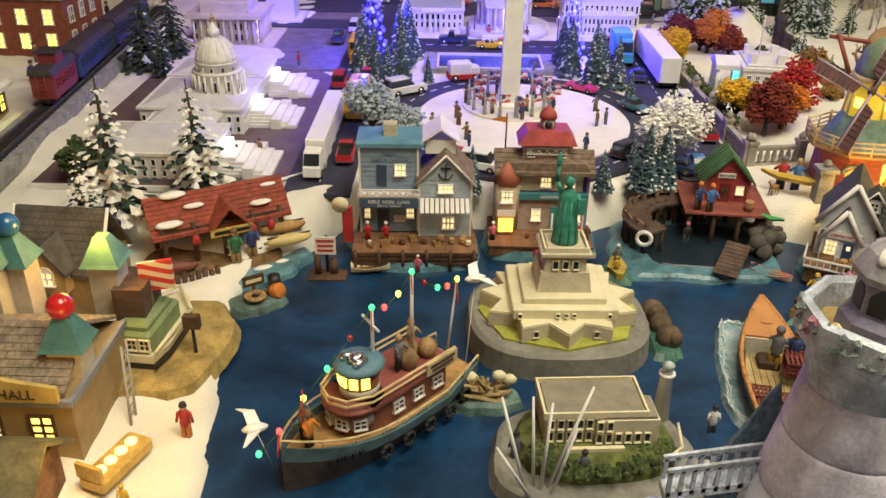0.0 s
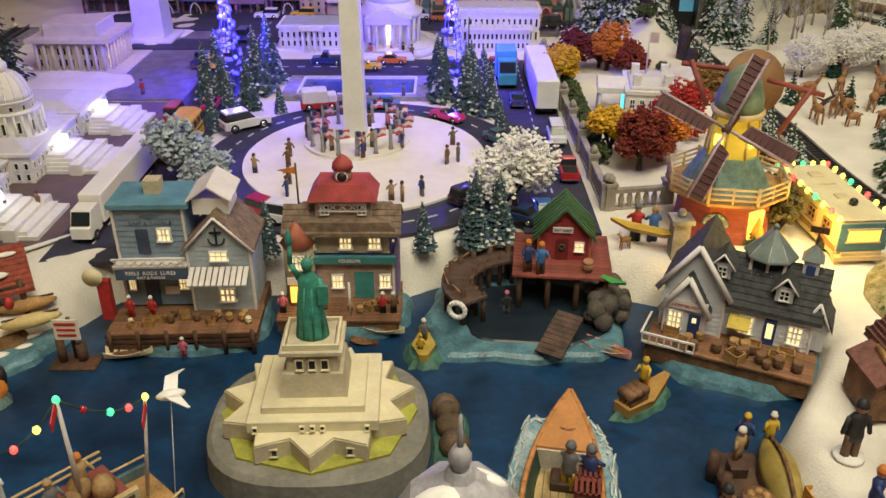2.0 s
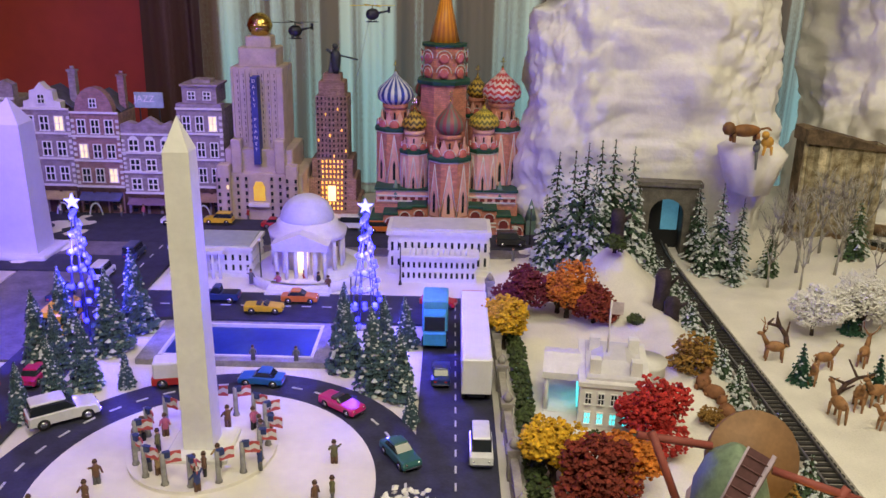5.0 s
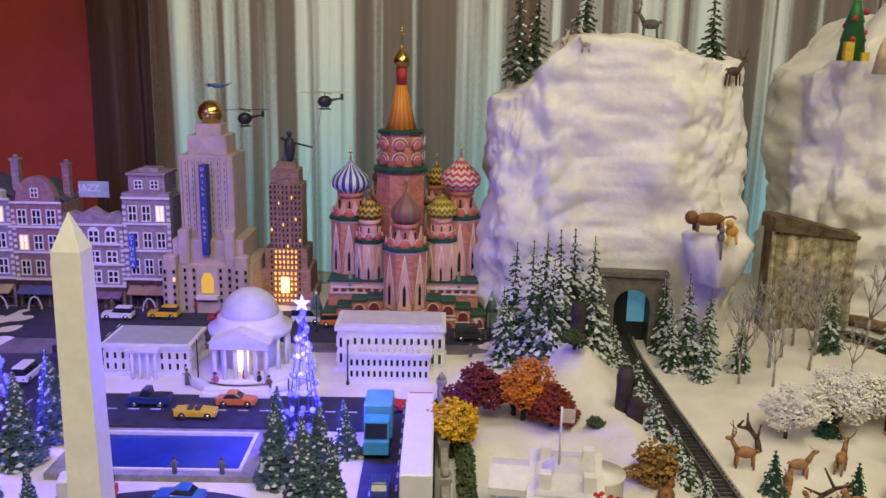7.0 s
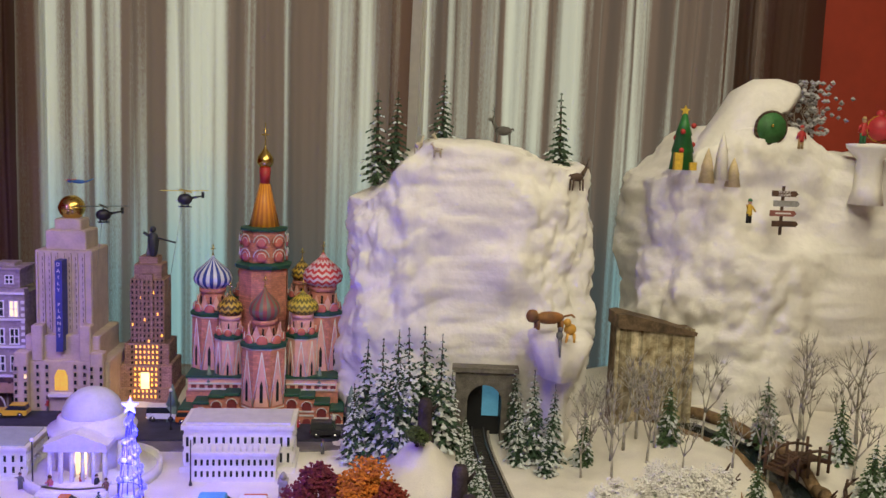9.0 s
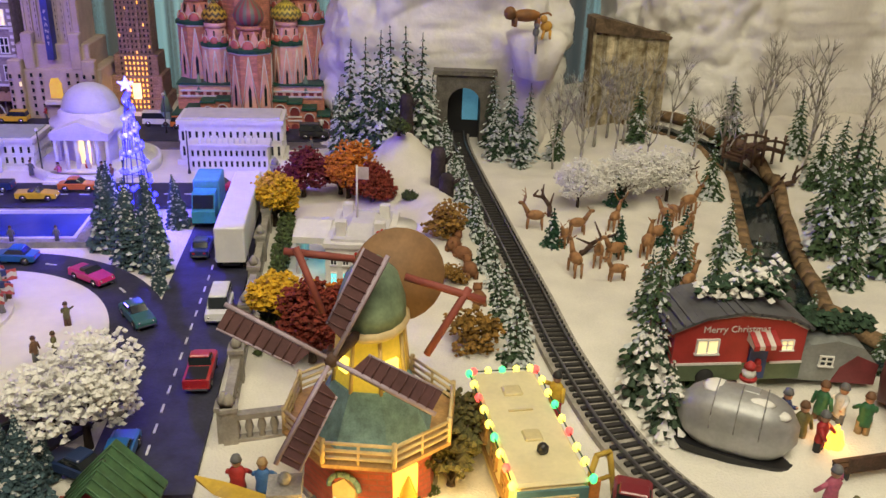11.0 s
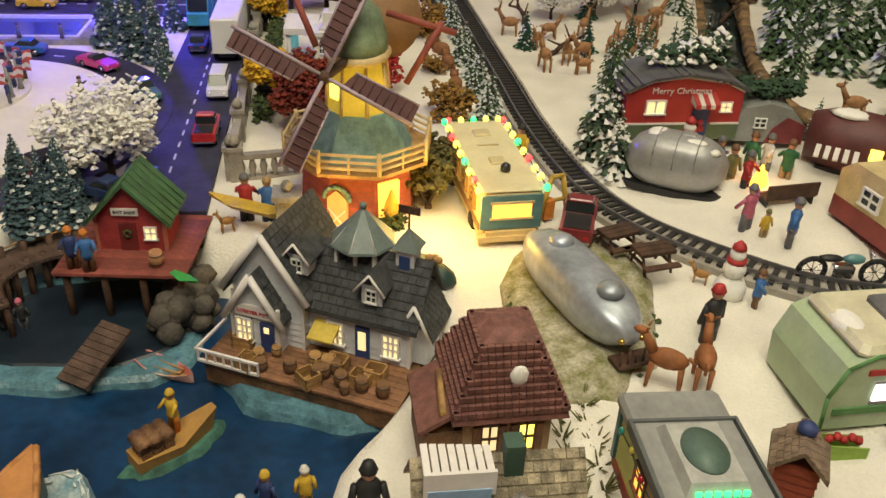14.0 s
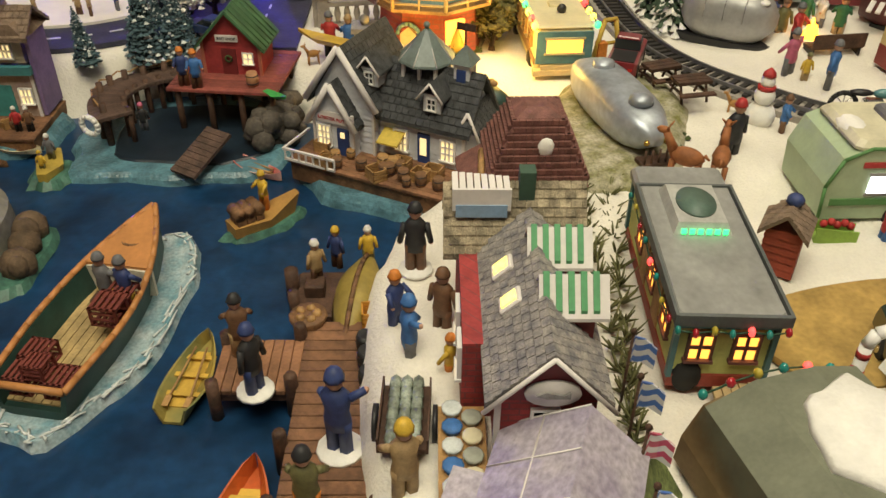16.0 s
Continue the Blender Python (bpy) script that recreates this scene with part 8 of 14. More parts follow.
for k in range(14):
    a, b = 2 * math.pi * k / 14, 2 * math.pi * (k + 1) / 14
    lr_.rod((0.0085 * math.cos(a), 0, 0.0085 * math.sin(a)), (0.0085 * math.cos(b), 0, 0.0085 * math.sin(b)), 0.0026)
single("life_ring", lr_, WHITE, "white life ring hung on the pier", "life ring", (0.326, 1.032, W0 + 0.038), -20)
REDS = mat("barn_red_siding", (0.33, 0.035, 0.035), 0.7, var=0.15, scale=80)
GREENR = mat("green_tin_roof", (0.055, 0.13, 0.06), 0.6, var=0.2, scale=60)
bk = thing("shack_deck", "dark red plank deck standing on wooden stilts", "deck", (0.437, 1.128, W0), -6)
planks(bk, -0.048, 0.056, -0.055, 0.045, 0.050, 0.053, 12, m=mat("red_planks", (0.24, 0.06, 0.045), 0.75, var=0.25, scale=60, per_object=0.2))
P(bk, "stilt", DARKWOOD, lambda s: [s.cyl(-0.04 + i * 0.03, -0.048 + j * 0.07, 0, 0.05, 0.003) for i in range(4) for j in range(2)])
bk = thing("bait_shack", "red clapboard bait shack with green ribbed roof on the deck", "shack", (0.442, 1.124, W0 + 0.053 * 0.24), -6, scale=0.76)
siding(bk, "wall", REDS, -0.036, 0.036, -0.018, 0.04, 0.053, 0.095, 10)
gable_wall(bk, -0.036, 0.036, -0.018, -0.012, 0.095, 0.132, REDS)
gable_wall(bk, -0.036, 0.036, 0.034, 0.04, 0.095, 0.132, REDS)
P(bk, "roof", GREENR, lambda s: s.gable(-0.036, 0.036, -0.018, 0.04, 0.093, 0.132, "y", 0.008, 0.003))
P(bk, "roof_rib", GREENR, lambda s: [s.rod((sd * 0.044, -0.024 + i * 0.012, 0.088), (0, -0.024 + i * 0.012, 0.1365), 0.001, n=4) for sd in (-1, 1) for i in range(6)])
P(bk, "door", mat("dark_red_door", (0.16, 0.02, 0.02), 0.6), lambda s: s.box(-0.012, 0.006, -0.0195, -0.017, 0.053, 0.086))
P(bk, "corner_post", mat("salmon_post", (0.45, 0.15, 0.1), 0.7), lambda s: [s.box(-0.0375, -0.034, -0.0195, -0.016, 0.053, 0.094), s.box(0.034, 0.0375, -0.0195, -0.016, 0.053, 0.094)])
window(bk, 0.021, -0.0182, 0.068, 0.011, 0.013, lit=WARMGLOW)
P(bk, "sign_board", TRIM, lambda s: s.box(-0.017, 0.011, -0.0205, -0.018, 0.096, 0.104))
words(bk, "BAIT SHOP", -0.003, -0.021, 0.1, 0.0048, BLACK)
P(bk, "wreath", HEDGE, lambda s: s.tube([(-0.003 + 0.004 * math.cos(a), -0.0205, 0.074 + 0.004 * math.sin(a)) for a in [k * 0.785 for k in range(9)]], 0.0014))
P(bk, "chimney", BLACK, lambda s: [s.box(-0.006, 0.004, 0.012, 0.020, 0.112, 0.130), s.cyl(-0.001, 0.016, 0.130, 0.134, 0.003)])
for x, y, c in ((0.400, 1.085, "navy"), (0.413, 1.080, "blue")):
    figure(x, y, W0 + 0.053, 15, CLOTH[c], CLOTH["brown"], CLOTH["orange"], h=0.036, label="painted fisherman figurine in %s on the deck" % c, pose_arm=1, group="fishermen on the pier")
barrel(0.463, 1.085, W0 + 0.053, mat("tan_barrel", (0.4, 0.2, 0.1), 0.7), 1.1, "tan barrel on the shack deck")
figure(0.375, 1.03, W0 + 0.035, 10, CLOTH["black"], CLOTH["grey"], CLOTH["pink"], h=0.026, label="small seated angler on the pier", group="fishermen on the pier")
gk = Shape()
gk.loft([[(-0.014, -0.003, 0.004), (-0.014, 0.003, 0.004), (-0.014, 0, 0.001)], [(0, -0.0055, 0.003), (0, 0.0055, 0.003), (0, 0, -0.001)], [(0.014, -0.001, 0.006), (0.014, 0.001, 0.006), (0.014, 0, 0.003)]])
single("green_canoe", gk, mat("canoe_green", (0.05, 0.35, 0.08), 0.5), "small bright green canoe on the rocks", "canoe", (0.487, 1.065, W0 + 0.05), -40)
rowboat(0.476, 1.012, W0 + 0.002, -32, 0.05, mat("red_white_hull", (0.65, 0.55, 0.5), 0.5, second=(0.5, 0.05, 0.04), scale=30), TANWOOD, "small red and white rowing boat", True)

sm = thing("wave_boat", "small resin rowboat with figures on green waves", "boat figurine", (0.293, 1.008, W0))
P(sm, "wave", mat("green_wave", (0.06, 0.16, 0.12), 0.5, var=0.3), lambda s: s.loft([[(x, y, 0) for x, y in blob(0.020, 0.026, 20, 0.3, 4)], [(x * 0.7, y * 0.75, 0.007) for x, y in blob(0.020, 0.026, 20, 0.3, 4)]]))
P(sm, "hull", mat("ochre_hull", (0.42, 0.30, 0.05), 0.6), lambda s: s.loft([[(-0.004, -0.02, 0.006), (0.004, -0.02, 0.006), (0.004, -0.02, 0.014), (-0.004, -0.02, 0.014)], [(-0.010, 0, 0.005), (0.010, 0, 0.005), (0.012, 0, 0.013), (-0.012, 0, 0.013)], [(-0.003, 0.02, 0.006), (0.003, 0.02, 0.006), (0.004, 0.02, 0.018), (-0.004, 0.02, 0.018)]]))
figure(0.293, 1.015, W0 + 0.012, 0, CLOTH["grey"], CLOTH["olive"], CLOTH["white"], h=0.026, label="small grey rower figure in the wave boat")
figure(0.290, 1.000, W0 + 0.010, 0, CLOTH["yellow"], CLOTH["olive"], CLOTH["yellow"], h=0.02, label="small yellow rower figure in the wave boat")

# ---- lobster restaurant ----
GW = mat("grey_white_siding", (0.66, 0.67, 0.71), 0.7, var=0.08, scale=80)
SLATED = mat("charcoal_shingles", (0.055, 0.058, 0.062), 0.8, var=0.3, scale=140, bump=0.3)
NAVYD = mat("navy_paint", (0.03, 0.06, 0.2), 0.5)
lp = thing("lobster_house", "grey-white clapboard seafood house with cupola and dark roofs", "restaurant", (0.599, 1.013, W0), -26)
base_plate(lp, 0.086, 0.070, 8)
P(lp, "foundation", WOOD, lambda s: s.box(-0.075, 0.075, -0.055, 0.05, 0.006, 0.024))
planks(lp, -0.077, 0.077, -0.058, -0.01, 0.024, 0.0265, 8)
siding(lp, "left_wall", GW, -0.07, -0.012, -0.018, 0.05, 0.0265, 0.075, 9)
gable_wall(lp, -0.07, -0.012, -0.018, -0.013, 0.075, 0.118, GW)
shingle_roof(lp, -0.07, -0.012, -0.018, 0.055, 0.073, 0.118, "y", SLATED, 0.005, 8)
siding(lp, "porch_wall", GW, -0.064, -0.026, -0.030, -0.018, 0.0265, 0.060, 7)
gable_wall(lp, -0.064, -0.026, -0.030, -0.025, 0.060, 0.090, GW)
shingle_roof(lp, -0.064, -0.026, -0.030, -0.010, 0.058, 0.090, "y", SLATED, 0.004, 6)
P(lp, "gable_trim", TRIM, lambda s: [s.rod((-0.069, -0.0345, 0.053), (-0.045, -0.0345, 0.0925), 0.0028), s.rod((-0.021, -0.0345, 0.053), (-0.045, -0.0345, 0.0925), 0.0028), s.rod((-0.076, -0.0235, 0.070), (-0.041, -0.0235, 0.121), 0.0028), s.rod((-0.006, -0.0235, 0.070), (-0.041, -0.0235, 0.121), 0.0028)])
siding(lp, "right_wall", GW, -0.012, 0.068, -0.010, 0.045, 0.0265, 0.068, 8)
shingle_roof(lp, -0.012, 0.070, -0.010, 0.045, 0.066, 0.102, "x", SLATED, 0.005, 8)
gable_wall(lp, 0.060, 0.068, -0.010, 0.045, 0.066, 0.098, GW, "x")
P(lp, "cupola", TRIM, lambda s: [s.box(-0.006, 0.026, 0.006, 0.036, 0.088, 0.104), s.box(-0.009, 0.029, 0.003, 0.039, 0.104, 0.107)] + [s.box(x - 0.0014, x + 0.0014, y - 0.0014, y + 0.0014, 0.107, 0.130) for x in (-0.005, 0.010, 0.025) for y in (0.007, 0.035)] + [s.box(-0.008, 0.028, 0.0045, 0.0058, 0.113, 0.1145), s.box(-0.008, 0.028, 0.0362, 0.0375, 0.113, 0.1145), s.box(-0.008, -0.0067, 0.0058, 0.0362, 0.113, 0.1145), s.box(0.0267, 0.028, 0.0058, 0.0362, 0.113, 0.1145)], at=pose(0.008, 0.002, -0.024))
cr_ = P(lp, "cupola_roof", mat("green_grey_tin", (0.16, 0.20, 0.19), 0.45, var=0.15), lambda s: [s.lathe([(0.025, 0.130), (0.0245, 0.132), (0.002, 0.156)], 8, pose(0.010, 0.021, 0), False), s.ball(0.010, 0.021, 0.159, 0.003)], at=pose(0.008, 0.002, -0.024))
P(cr_, "roof_seam", TRIM, lambda s: [s.rod((0.010 + 0.025 * math.cos(a), 0.021 + 0.025 * math.sin(a), 0.1315), (0.010, 0.021, 0.1565), 0.0006, n=4) for a in [k * math.pi / 4 for k in range(8)]])
P(lp, "small_tower", GW, lambda s: s.box(0.048, 0.062, 0.012, 0.026, 0.085, 0.112))
P(lp, "small_tower_roof", MATS["green_grey_tin"], lambda s: s.lathe([(0.014, 0.112), (0.001, 0.126)], 4, pose(0.055, 0.019, 0), False, math.pi / 4))
P(lp, "blue_shutter", NAVYD, lambda s: s.box(0.051, 0.059, 0.0105, 0.0122, 0.09, 0.107))
P(lp, "weather_vane", DARKWOOD, lambda s: [s.rod((0.055, 0.019, 0.125), (0.055, 0.019, 0.142), 0.0008), s.box(0.047, 0.063, 0.0185, 0.0195, 0.138, 0.144)])
for dx, dz in ((0.038, 0.0), (-0.020, 0.012)):
    P(lp, "dormer", GW, lambda s: s.box(dx - 0.008, dx + 0.008, -0.008, 0.012, 0.074 + dz, 0.090 + dz))
    P(lp, "dormer_roof", SLATED, lambda s: s.gable(dx - 0.009, dx + 0.009, -0.010, 0.014, 0.089 + dz, 0.100 + dz, "y", 0.003, 0.002))
    P(lp, "dormer_trim", TRIM, lambda s: [s.rod((dx - 0.012, -0.0135, 0.086 + dz), (dx, -0.0135, 0.1015 + dz), 0.0010), s.rod((dx + 0.012, -0.0135, 0.086 + dz), (dx, -0.0135, 0.1015 + dz), 0.0010)])
    window(lp, dx, -0.0082, 0.077 + dz, 0.007, 0.009, lit=GLASSDARK)
for x, y in ((-0.054, -0.0302), (0.010, -0.0102), (0.054, -0.0102)):
    window(lp, x, y, 0.034, 0.011, 0.018, lit=WARMGLOW, bars=2, rows=2)
P(lp, "door", NAVYD, lambda s: [s.box(-0.041, -0.030, -0.0315, -0.029, 0.0265, 0.052), s.box(0.026, 0.037, -0.0115, -0.009, 0.0265, 0.054)])
P(lp, "lit_pane", WARMGLOW, lambda s: [s.box(-0.0375, -0.0335, -0.0322, -0.0312, 0.044, 0.049), s.box(0.0285, 0.0345, -0.0122, -0.0112, 0.034, 0.05), s.lathe([(0.003, 0), (0.003, 0.001)], 10, pose(-0.016, -0.0115, 0.062, 90, 0, 0))])
P(lp, "round_sign", TRIM, lambda s: s.prism([(-0.060 + 0.015 * (1 - math.cos(a)), 0.0605 + 0.006 * math.sin(a)) for a in [math.pi * k / 8 for k in range(9)]] + [(-0.030, 0.0565), (-0.060, 0.0565)], -0.0325, -0.0305))
words(lp, "LOBSTER POT", -0.045, -0.0328, 0.0605, 0.0042, CLOTH["red"])
P(lp, "yellow_awning", mat("yellow_stripe", (0.65, 0.48, 0.08), 0.7), lambda s: s.prism([(0, 0.052), (0.016, 0.045), (0.016, 0.0435), (0, 0.050)], -0.010, 0.010, pose(0.004, -0.010, 0, 0, 0, -90)))
P(lp, "terrace_rail", TRIM, lambda s: [s.box(-0.078, -0.028, -0.0595, -0.0575, 0.036, 0.038), s.box(-0.078, -0.028, -0.0595, -0.0575, 0.0265, 0.0285), s.box(-0.0795, -0.0775, -0.0595, -0.018, 0.036, 0.038)] + [s.box(-0.078 + i * 0.007, -0.0768 + i * 0.007, -0.0592, -0.0578, 0.0285, 0.036) for i in range(8)])
P(lp, "corner_board", TRIM, lambda s: [s.box(x - 0.0012, x + 0.0012, y - 0.0012, y + 0.0012, 0.0265, 0.066) for x, y in ((-0.07, -0.018), (-0.012, -0.0185), (0.068, -0.010), (0.068, 0.045), (-0.026, -0.030), (-0.064, -0.030))])
for x in (-0.01, 0.012, 0.03, 0.046, 0.062):
    barrel(0.599 + x * 0.9 + 0.045 * -0.44, 1.013 - x * 0.44 - 0.045 * 0.9, W0 + 0.0265, None, 0.95)
for x in (0.02, 0.05, -0.055):
    crate(0.599 + x * 0.9 - 0.030 * 0.44, 1.013 - x * 0.44 - 0.030 * 0.9, W0 + 0.0265, -26, 1.1)
rr = random.Random(77)
for i in range(14):
    x, d = rr.uniform(-0.05, 0.066), rr.uniform(0.030, 0.056)
    px, py = 0.599 + x * 0.9 - d * 0.44, 1.013 - x * 0.44 - d * 0.9
    (barrel(px, py, W0 + 0.0265, (None, TANWOOD)[i % 2], rr.uniform(0.7, 1.0)) if i % 3 else crate(px, py, W0 + 0.0265, rr.uniform(-60, 60), rr.uniform(0.8, 1.1)))
P(lp, "bargeboard", TRIM, lambda s: [s.rod((sd * 0.012 + 0.07, -0.008, 0.054), (0.07, -0.008, 0.080), 0.0014) for sd in (-1, 1)])
P(lp, "side_gable", GW, lambda s: s.box(0.060, 0.08, -0.002, 0.03, 0.0265, 0.058))
shingle_roof(lp, 0.058, 0.082, -0.004, 0.032, 0.056, 0.078, "y", SLATED, 0.003, 5)

# lobster boat with traps
lbm = thing("trap_boat", "brown resin rowboat stacked with lobster traps and a fisherman", "boat figurine", (0.494, 0.930, W0), 38, scale=0.88)
P(lbm, "wave", MATS["green_wave"], lambda s: s.loft([[(x, y, 0) for x, y in blob(0.042, 0.018, 24, 0.25, 6, 1.0)], [(x * 0.85, y * 0.8, 0.006) for x, y in blob(0.042, 0.018, 24, 0.25, 6, 1.0)]]))
P(lbm, "hull", mat("tan_hull", (0.42, 0.23, 0.06), 0.6), lambda s: s.loft([[(-0.034, -0.009, 0.005), (-0.034, 0.009, 0.005), (-0.034, 0.010, 0.016), (-0.034, -0.010, 0.016)], [(0.0, -0.012, 0.004), (0.0, 0.012, 0.004), (0.0, 0.014, 0.015), (0.0, -0.014, 0.015)], [(0.03, -0.003, 0.006), (0.03, 0.003, 0.006), (0.036, 0.004, 0.026), (0.036, -0.004, 0.026)]]))
for i in range(3):
    P(lbm, "trap", WOOD, lambda s: [s.box(-0.03 + i * 0.009, -0.022 + i * 0.009, -0.009 + k * 0.0045, -0.006 + k * 0.0045, 0.015, 0.028 - i * 0.002) for k in range(4)] + [s.lathe([(0.006, -0.009), (0.006, 0.009)], 8, pose(-0.026 + i * 0.009, 0, 0.026, 90, 0, 0))])
figure(0.494, 0.936, W0 + 0.014, -40, CLOTH["yellow"], CLOTH["orange"], CLOTH["yellow"], h=0.034, label="yellow oilskin fisherman in the trap boat", pose_arm=1)

# rocks with sea lions, small islets
for x, y, k, lab in ((0.318, 0.88, 1.0, "brown mossy rock islet in the harbour"),):
    t = thing("rock_islet", lab, "rock", (x, y, W0))
    P(t, "wave", MATS["green_wave"], lambda s: s.loft([[(px, py, 0) for px, py in blob(0.018, 0.048, 24, 0.3, 9)], [(px * 0.8, py * 0.85, 0.006) for px, py in blob(0.018, 0.048, 24, 0.3, 9)]]))
    P(t, "rock", mat("brown_rock", (0.13, 0.085, 0.05), 0.85, var=0.3, bump=0.4), lambda s: [s.ball(-0.004, 0.03, 0.012, 0.014, 1.0, 8, 5), s.ball(0.0, 0.008, 0.012, 0.013, 0.9, 8, 5), s.ball(0.004, -0.016, 0.010, 0.014, 1.0, 8, 5), s.ball(-0.002, 0.018, 0.016, 0.011, 1.1, 8, 5), s.ball(0.008, -0.024, 0.014, 0.008, 1.2, 8, 5)])

# ---- prison island ----
ai = thing("prison_island", "model of an island prison with lawn and pale cell block", "island model", (0.220, 0.682, W0), 4, scale=0.94)
P(ai, "shore", ROCKG, lambda s: s.loft([[(x, y, 0) for x, y in blob(0.095, 0.075, 40, 0.08, 12)], [(x * 0.95, y * 0.95, 0.012) for x, y in blob(0.095, 0.075, 40, 0.08, 12)], [(x * 0.9, y * 0.9, 0.014) for x, y in blob(0.095, 0.075, 40, 0.08, 12)]]))
P(ai, "hill", mat("island_grass", (0.13, 0.15, 0.035), 0.9, var=0.4, scale=90, bump=0.5), lambda s: s.loft([[(x * 0.86, y * 0.75 + 0.012, 0.013) for x, y in blob(0.085, 0.065, 40, 0.12, 13)], [(x * 0.78, y * 0.66 + 0.014, 0.026) for x, y in blob(0.085, 0.065, 40, 0.12, 13)], [(x * 0.7, y * 0.58 + 0.015, 0.030) for x, y in blob(0.085, 0.065, 40, 0.12, 13)]]))
ROOFT = mat("taupe_roof", (0.24, 0.21, 0.16), 0.8, var=0.12)
P(ai, "cell_block", CREAMW, lambda s: [s.box(-0.048, 0.040, 0.0, 0.048, 0.028, 0.058), s.box(0.0, 0.052, -0.004, 0.03, 0.028, 0.054)])
P(ai, "roof", ROOFT, lambda s: [s.box(-0.046, 0.038, 0.002, 0.046, 0.058, 0.060), s.box(0.002, 0.050, -0.002, 0.028, 0.054, 0.0565)])
P(ai, "parapet", CREAM, lambda s: [s.box(-0.05, 0.042, -0.002, 0.0, 0.055, 0.062), s.box(-0.05, 0.042, 0.048, 0.05, 0.055, 0.062), s.box(-0.05, -0.048, 0.0, 0.048, 0.055, 0.062), s.box(0.04, 0.042, 0.0, 0.048, 0.055, 0.062)])
for i in range(11):
    for r in range(2):
        if i < 7 or r == 0:
            window(ai, -0.043 + i * 0.0085, -0.0003 if i < 5 else -0.0043, 0.032 + r * 0.013, 0.0045, 0.009, bars=0, rows=0, frame_mat=CREAM, lit=GLASSDARK)
P(ai, "light_tower", WHITE, lambda s: [s.lathe([(0.008, 0.028), (0.0055, 0.075), (0.0075, 0.076), (0.0075, 0.078)], 12, pose(0.065, 0.032, 0))])
P(ai, "lantern_room", mat("pale_green_lantern", (0.55, 0.65, 0.6), 0.4), lambda s: s.lathe([(0.005, 0.078), (0.005, 0.085), (0.006, 0.086), (0.001, 0.09)], 10, pose(0.065, 0.032, 0)))
sb = Shape()
rr = random.Random(44)
for i in range(420):
    a = rr.uniform(0, 6.28)
    q = rr.uniform(0.5, 1.0)
    sb.bit(0.066 * q * math.cos(a), -0.012 + 0.042 * q * math.sin(a) * (0.6 if math.sin(a) > 0 else 0.8), 0.026 + 0.004 * rr.random(), 0.0034, rr)
part("shrub", sb, HEDGE, ai)
P(ai, "path_wall", CREAM, lambda s: [s.tube([(0.05, -0.03, 0.03), (0.072, -0.012, 0.03), (0.078, 0.02, 0.03)], 0.0016), s.box(-0.03, 0.02, -0.016, -0.012, 0.026, 0.034)])
for x, y, c in ((0.152, 0.676, "grey"), (0.205, 0.655, "grey"), (0.325, 0.715, "white"), (0.30, 0.655, "white")):
    figure(x, y, W0 + 0.012, 0, CLOTH[c], CLOTH["grey"], CLOTH["black"], h=0.028, label="striped convict figurine on the island shore", group="convict figurines")
for i, (x, y, dx, dy, hh) in enumerate(((0.158, 0.640, -0.022, 0.01, 0.085), (0.165, 0.645, -0.006, 0.0, 0.09), (0.170, 0.640, 0.004, 0.004, 0.085), (0.175, 0.642, 0.03, 0.01, 0.095), (0.162, 0.632, -0.03, -0.01, 0.06), (0.178, 0.636, 0.014, -0.004, 0.07))):
    tw_ = Shape()
    tw_.rod((0, 0, 0), (dx, dy, hh), 0.0018, 0.0010, 6)
    single("white_stick", tw_, WHITE, "white flocked stick standing on the shore", "stick", (x, y, W0 + 0.010), group="white sticks")

# ---- purple lighthouse at the front ----
LAV = mat("lavender_tiles", (0.70, 0.67, 0.80), 0.5, var=0.2, scale=50, bump=0.3)
LAVD = mat("grey_blue_resin", (0.58, 0.63, 0.72), 0.6, var=0.25, scale=60, bump=0.4)
lh = thing("fantasy_lighthouse", "lavender resin lighthouse with crusted balcony and shells", "lighthouse figurine", (0.318, 0.510, W0 - 0.006))
lh.scale = (0.74, 0.74, 1.0)
BANDW = mat("blue_white_band", (0.80, 0.82, 0.86), 0.5, var=0.1)
YSHELL = mat("pale_yellow_shell", (0.75, 0.65, 0.25), 0.5)
P(lh, "foot", LAVD, lambda s: s.lathe([(0.086, 0.0), (0.080, 0.05), (0.068, 0.10), (0.064, 0.112)], 28))
P(lh, "white_course", BANDW, lambda s: s.lathe([(0.066, 0.112), (0.0655, 0.118), (0.0575, 0.152), (0.056, 0.154)], 28))
P(lh, "tile_course", LAV, lambda s: s.lathe([(0.0565, 0.154), (0.0570, 0.157), (0.0495, 0.190), (0.048, 0.192)], 28))
P(lh, "tile_course", LAV, lambda s: s.lathe([(0.0480, 0.192), (0.0488, 0.195), (0.0425, 0.224), (0.041, 0.226)], 28))
P(lh, "neck", LAVD, lambda s: s.lathe([(0.041, 0.226), (0.0425, 0.232), (0.044, 0.242), (0.050, 0.252)], 28))
P(lh, "balcony_floor", mat("ochre_floor", (0.48, 0.34, 0.12), 0.6, var=0.2), lambda s: s.lathe([(0.050, 0.250), (0.050, 0.2525)], 8, pose(0, 0, 0, 0, 0, 22.5), False))
for k in range(8):
    a0, a1 = math.radians(22.5 + 45 * k), math.radians(67.5 + 45 * k)
    w_ = P(lh, "parapet", LAVD, lambda s: s.loft([[(r * math.cos(a), r * math.sin(a), z) for r, z in ((0.050, 0.246), (0.056, 0.252), (0.056, 0.270), (0.051, 0.272), (0.049, 0.268), (0.049, 0.252))] for a in (a0, a1)]))
rr = random.Random(55)
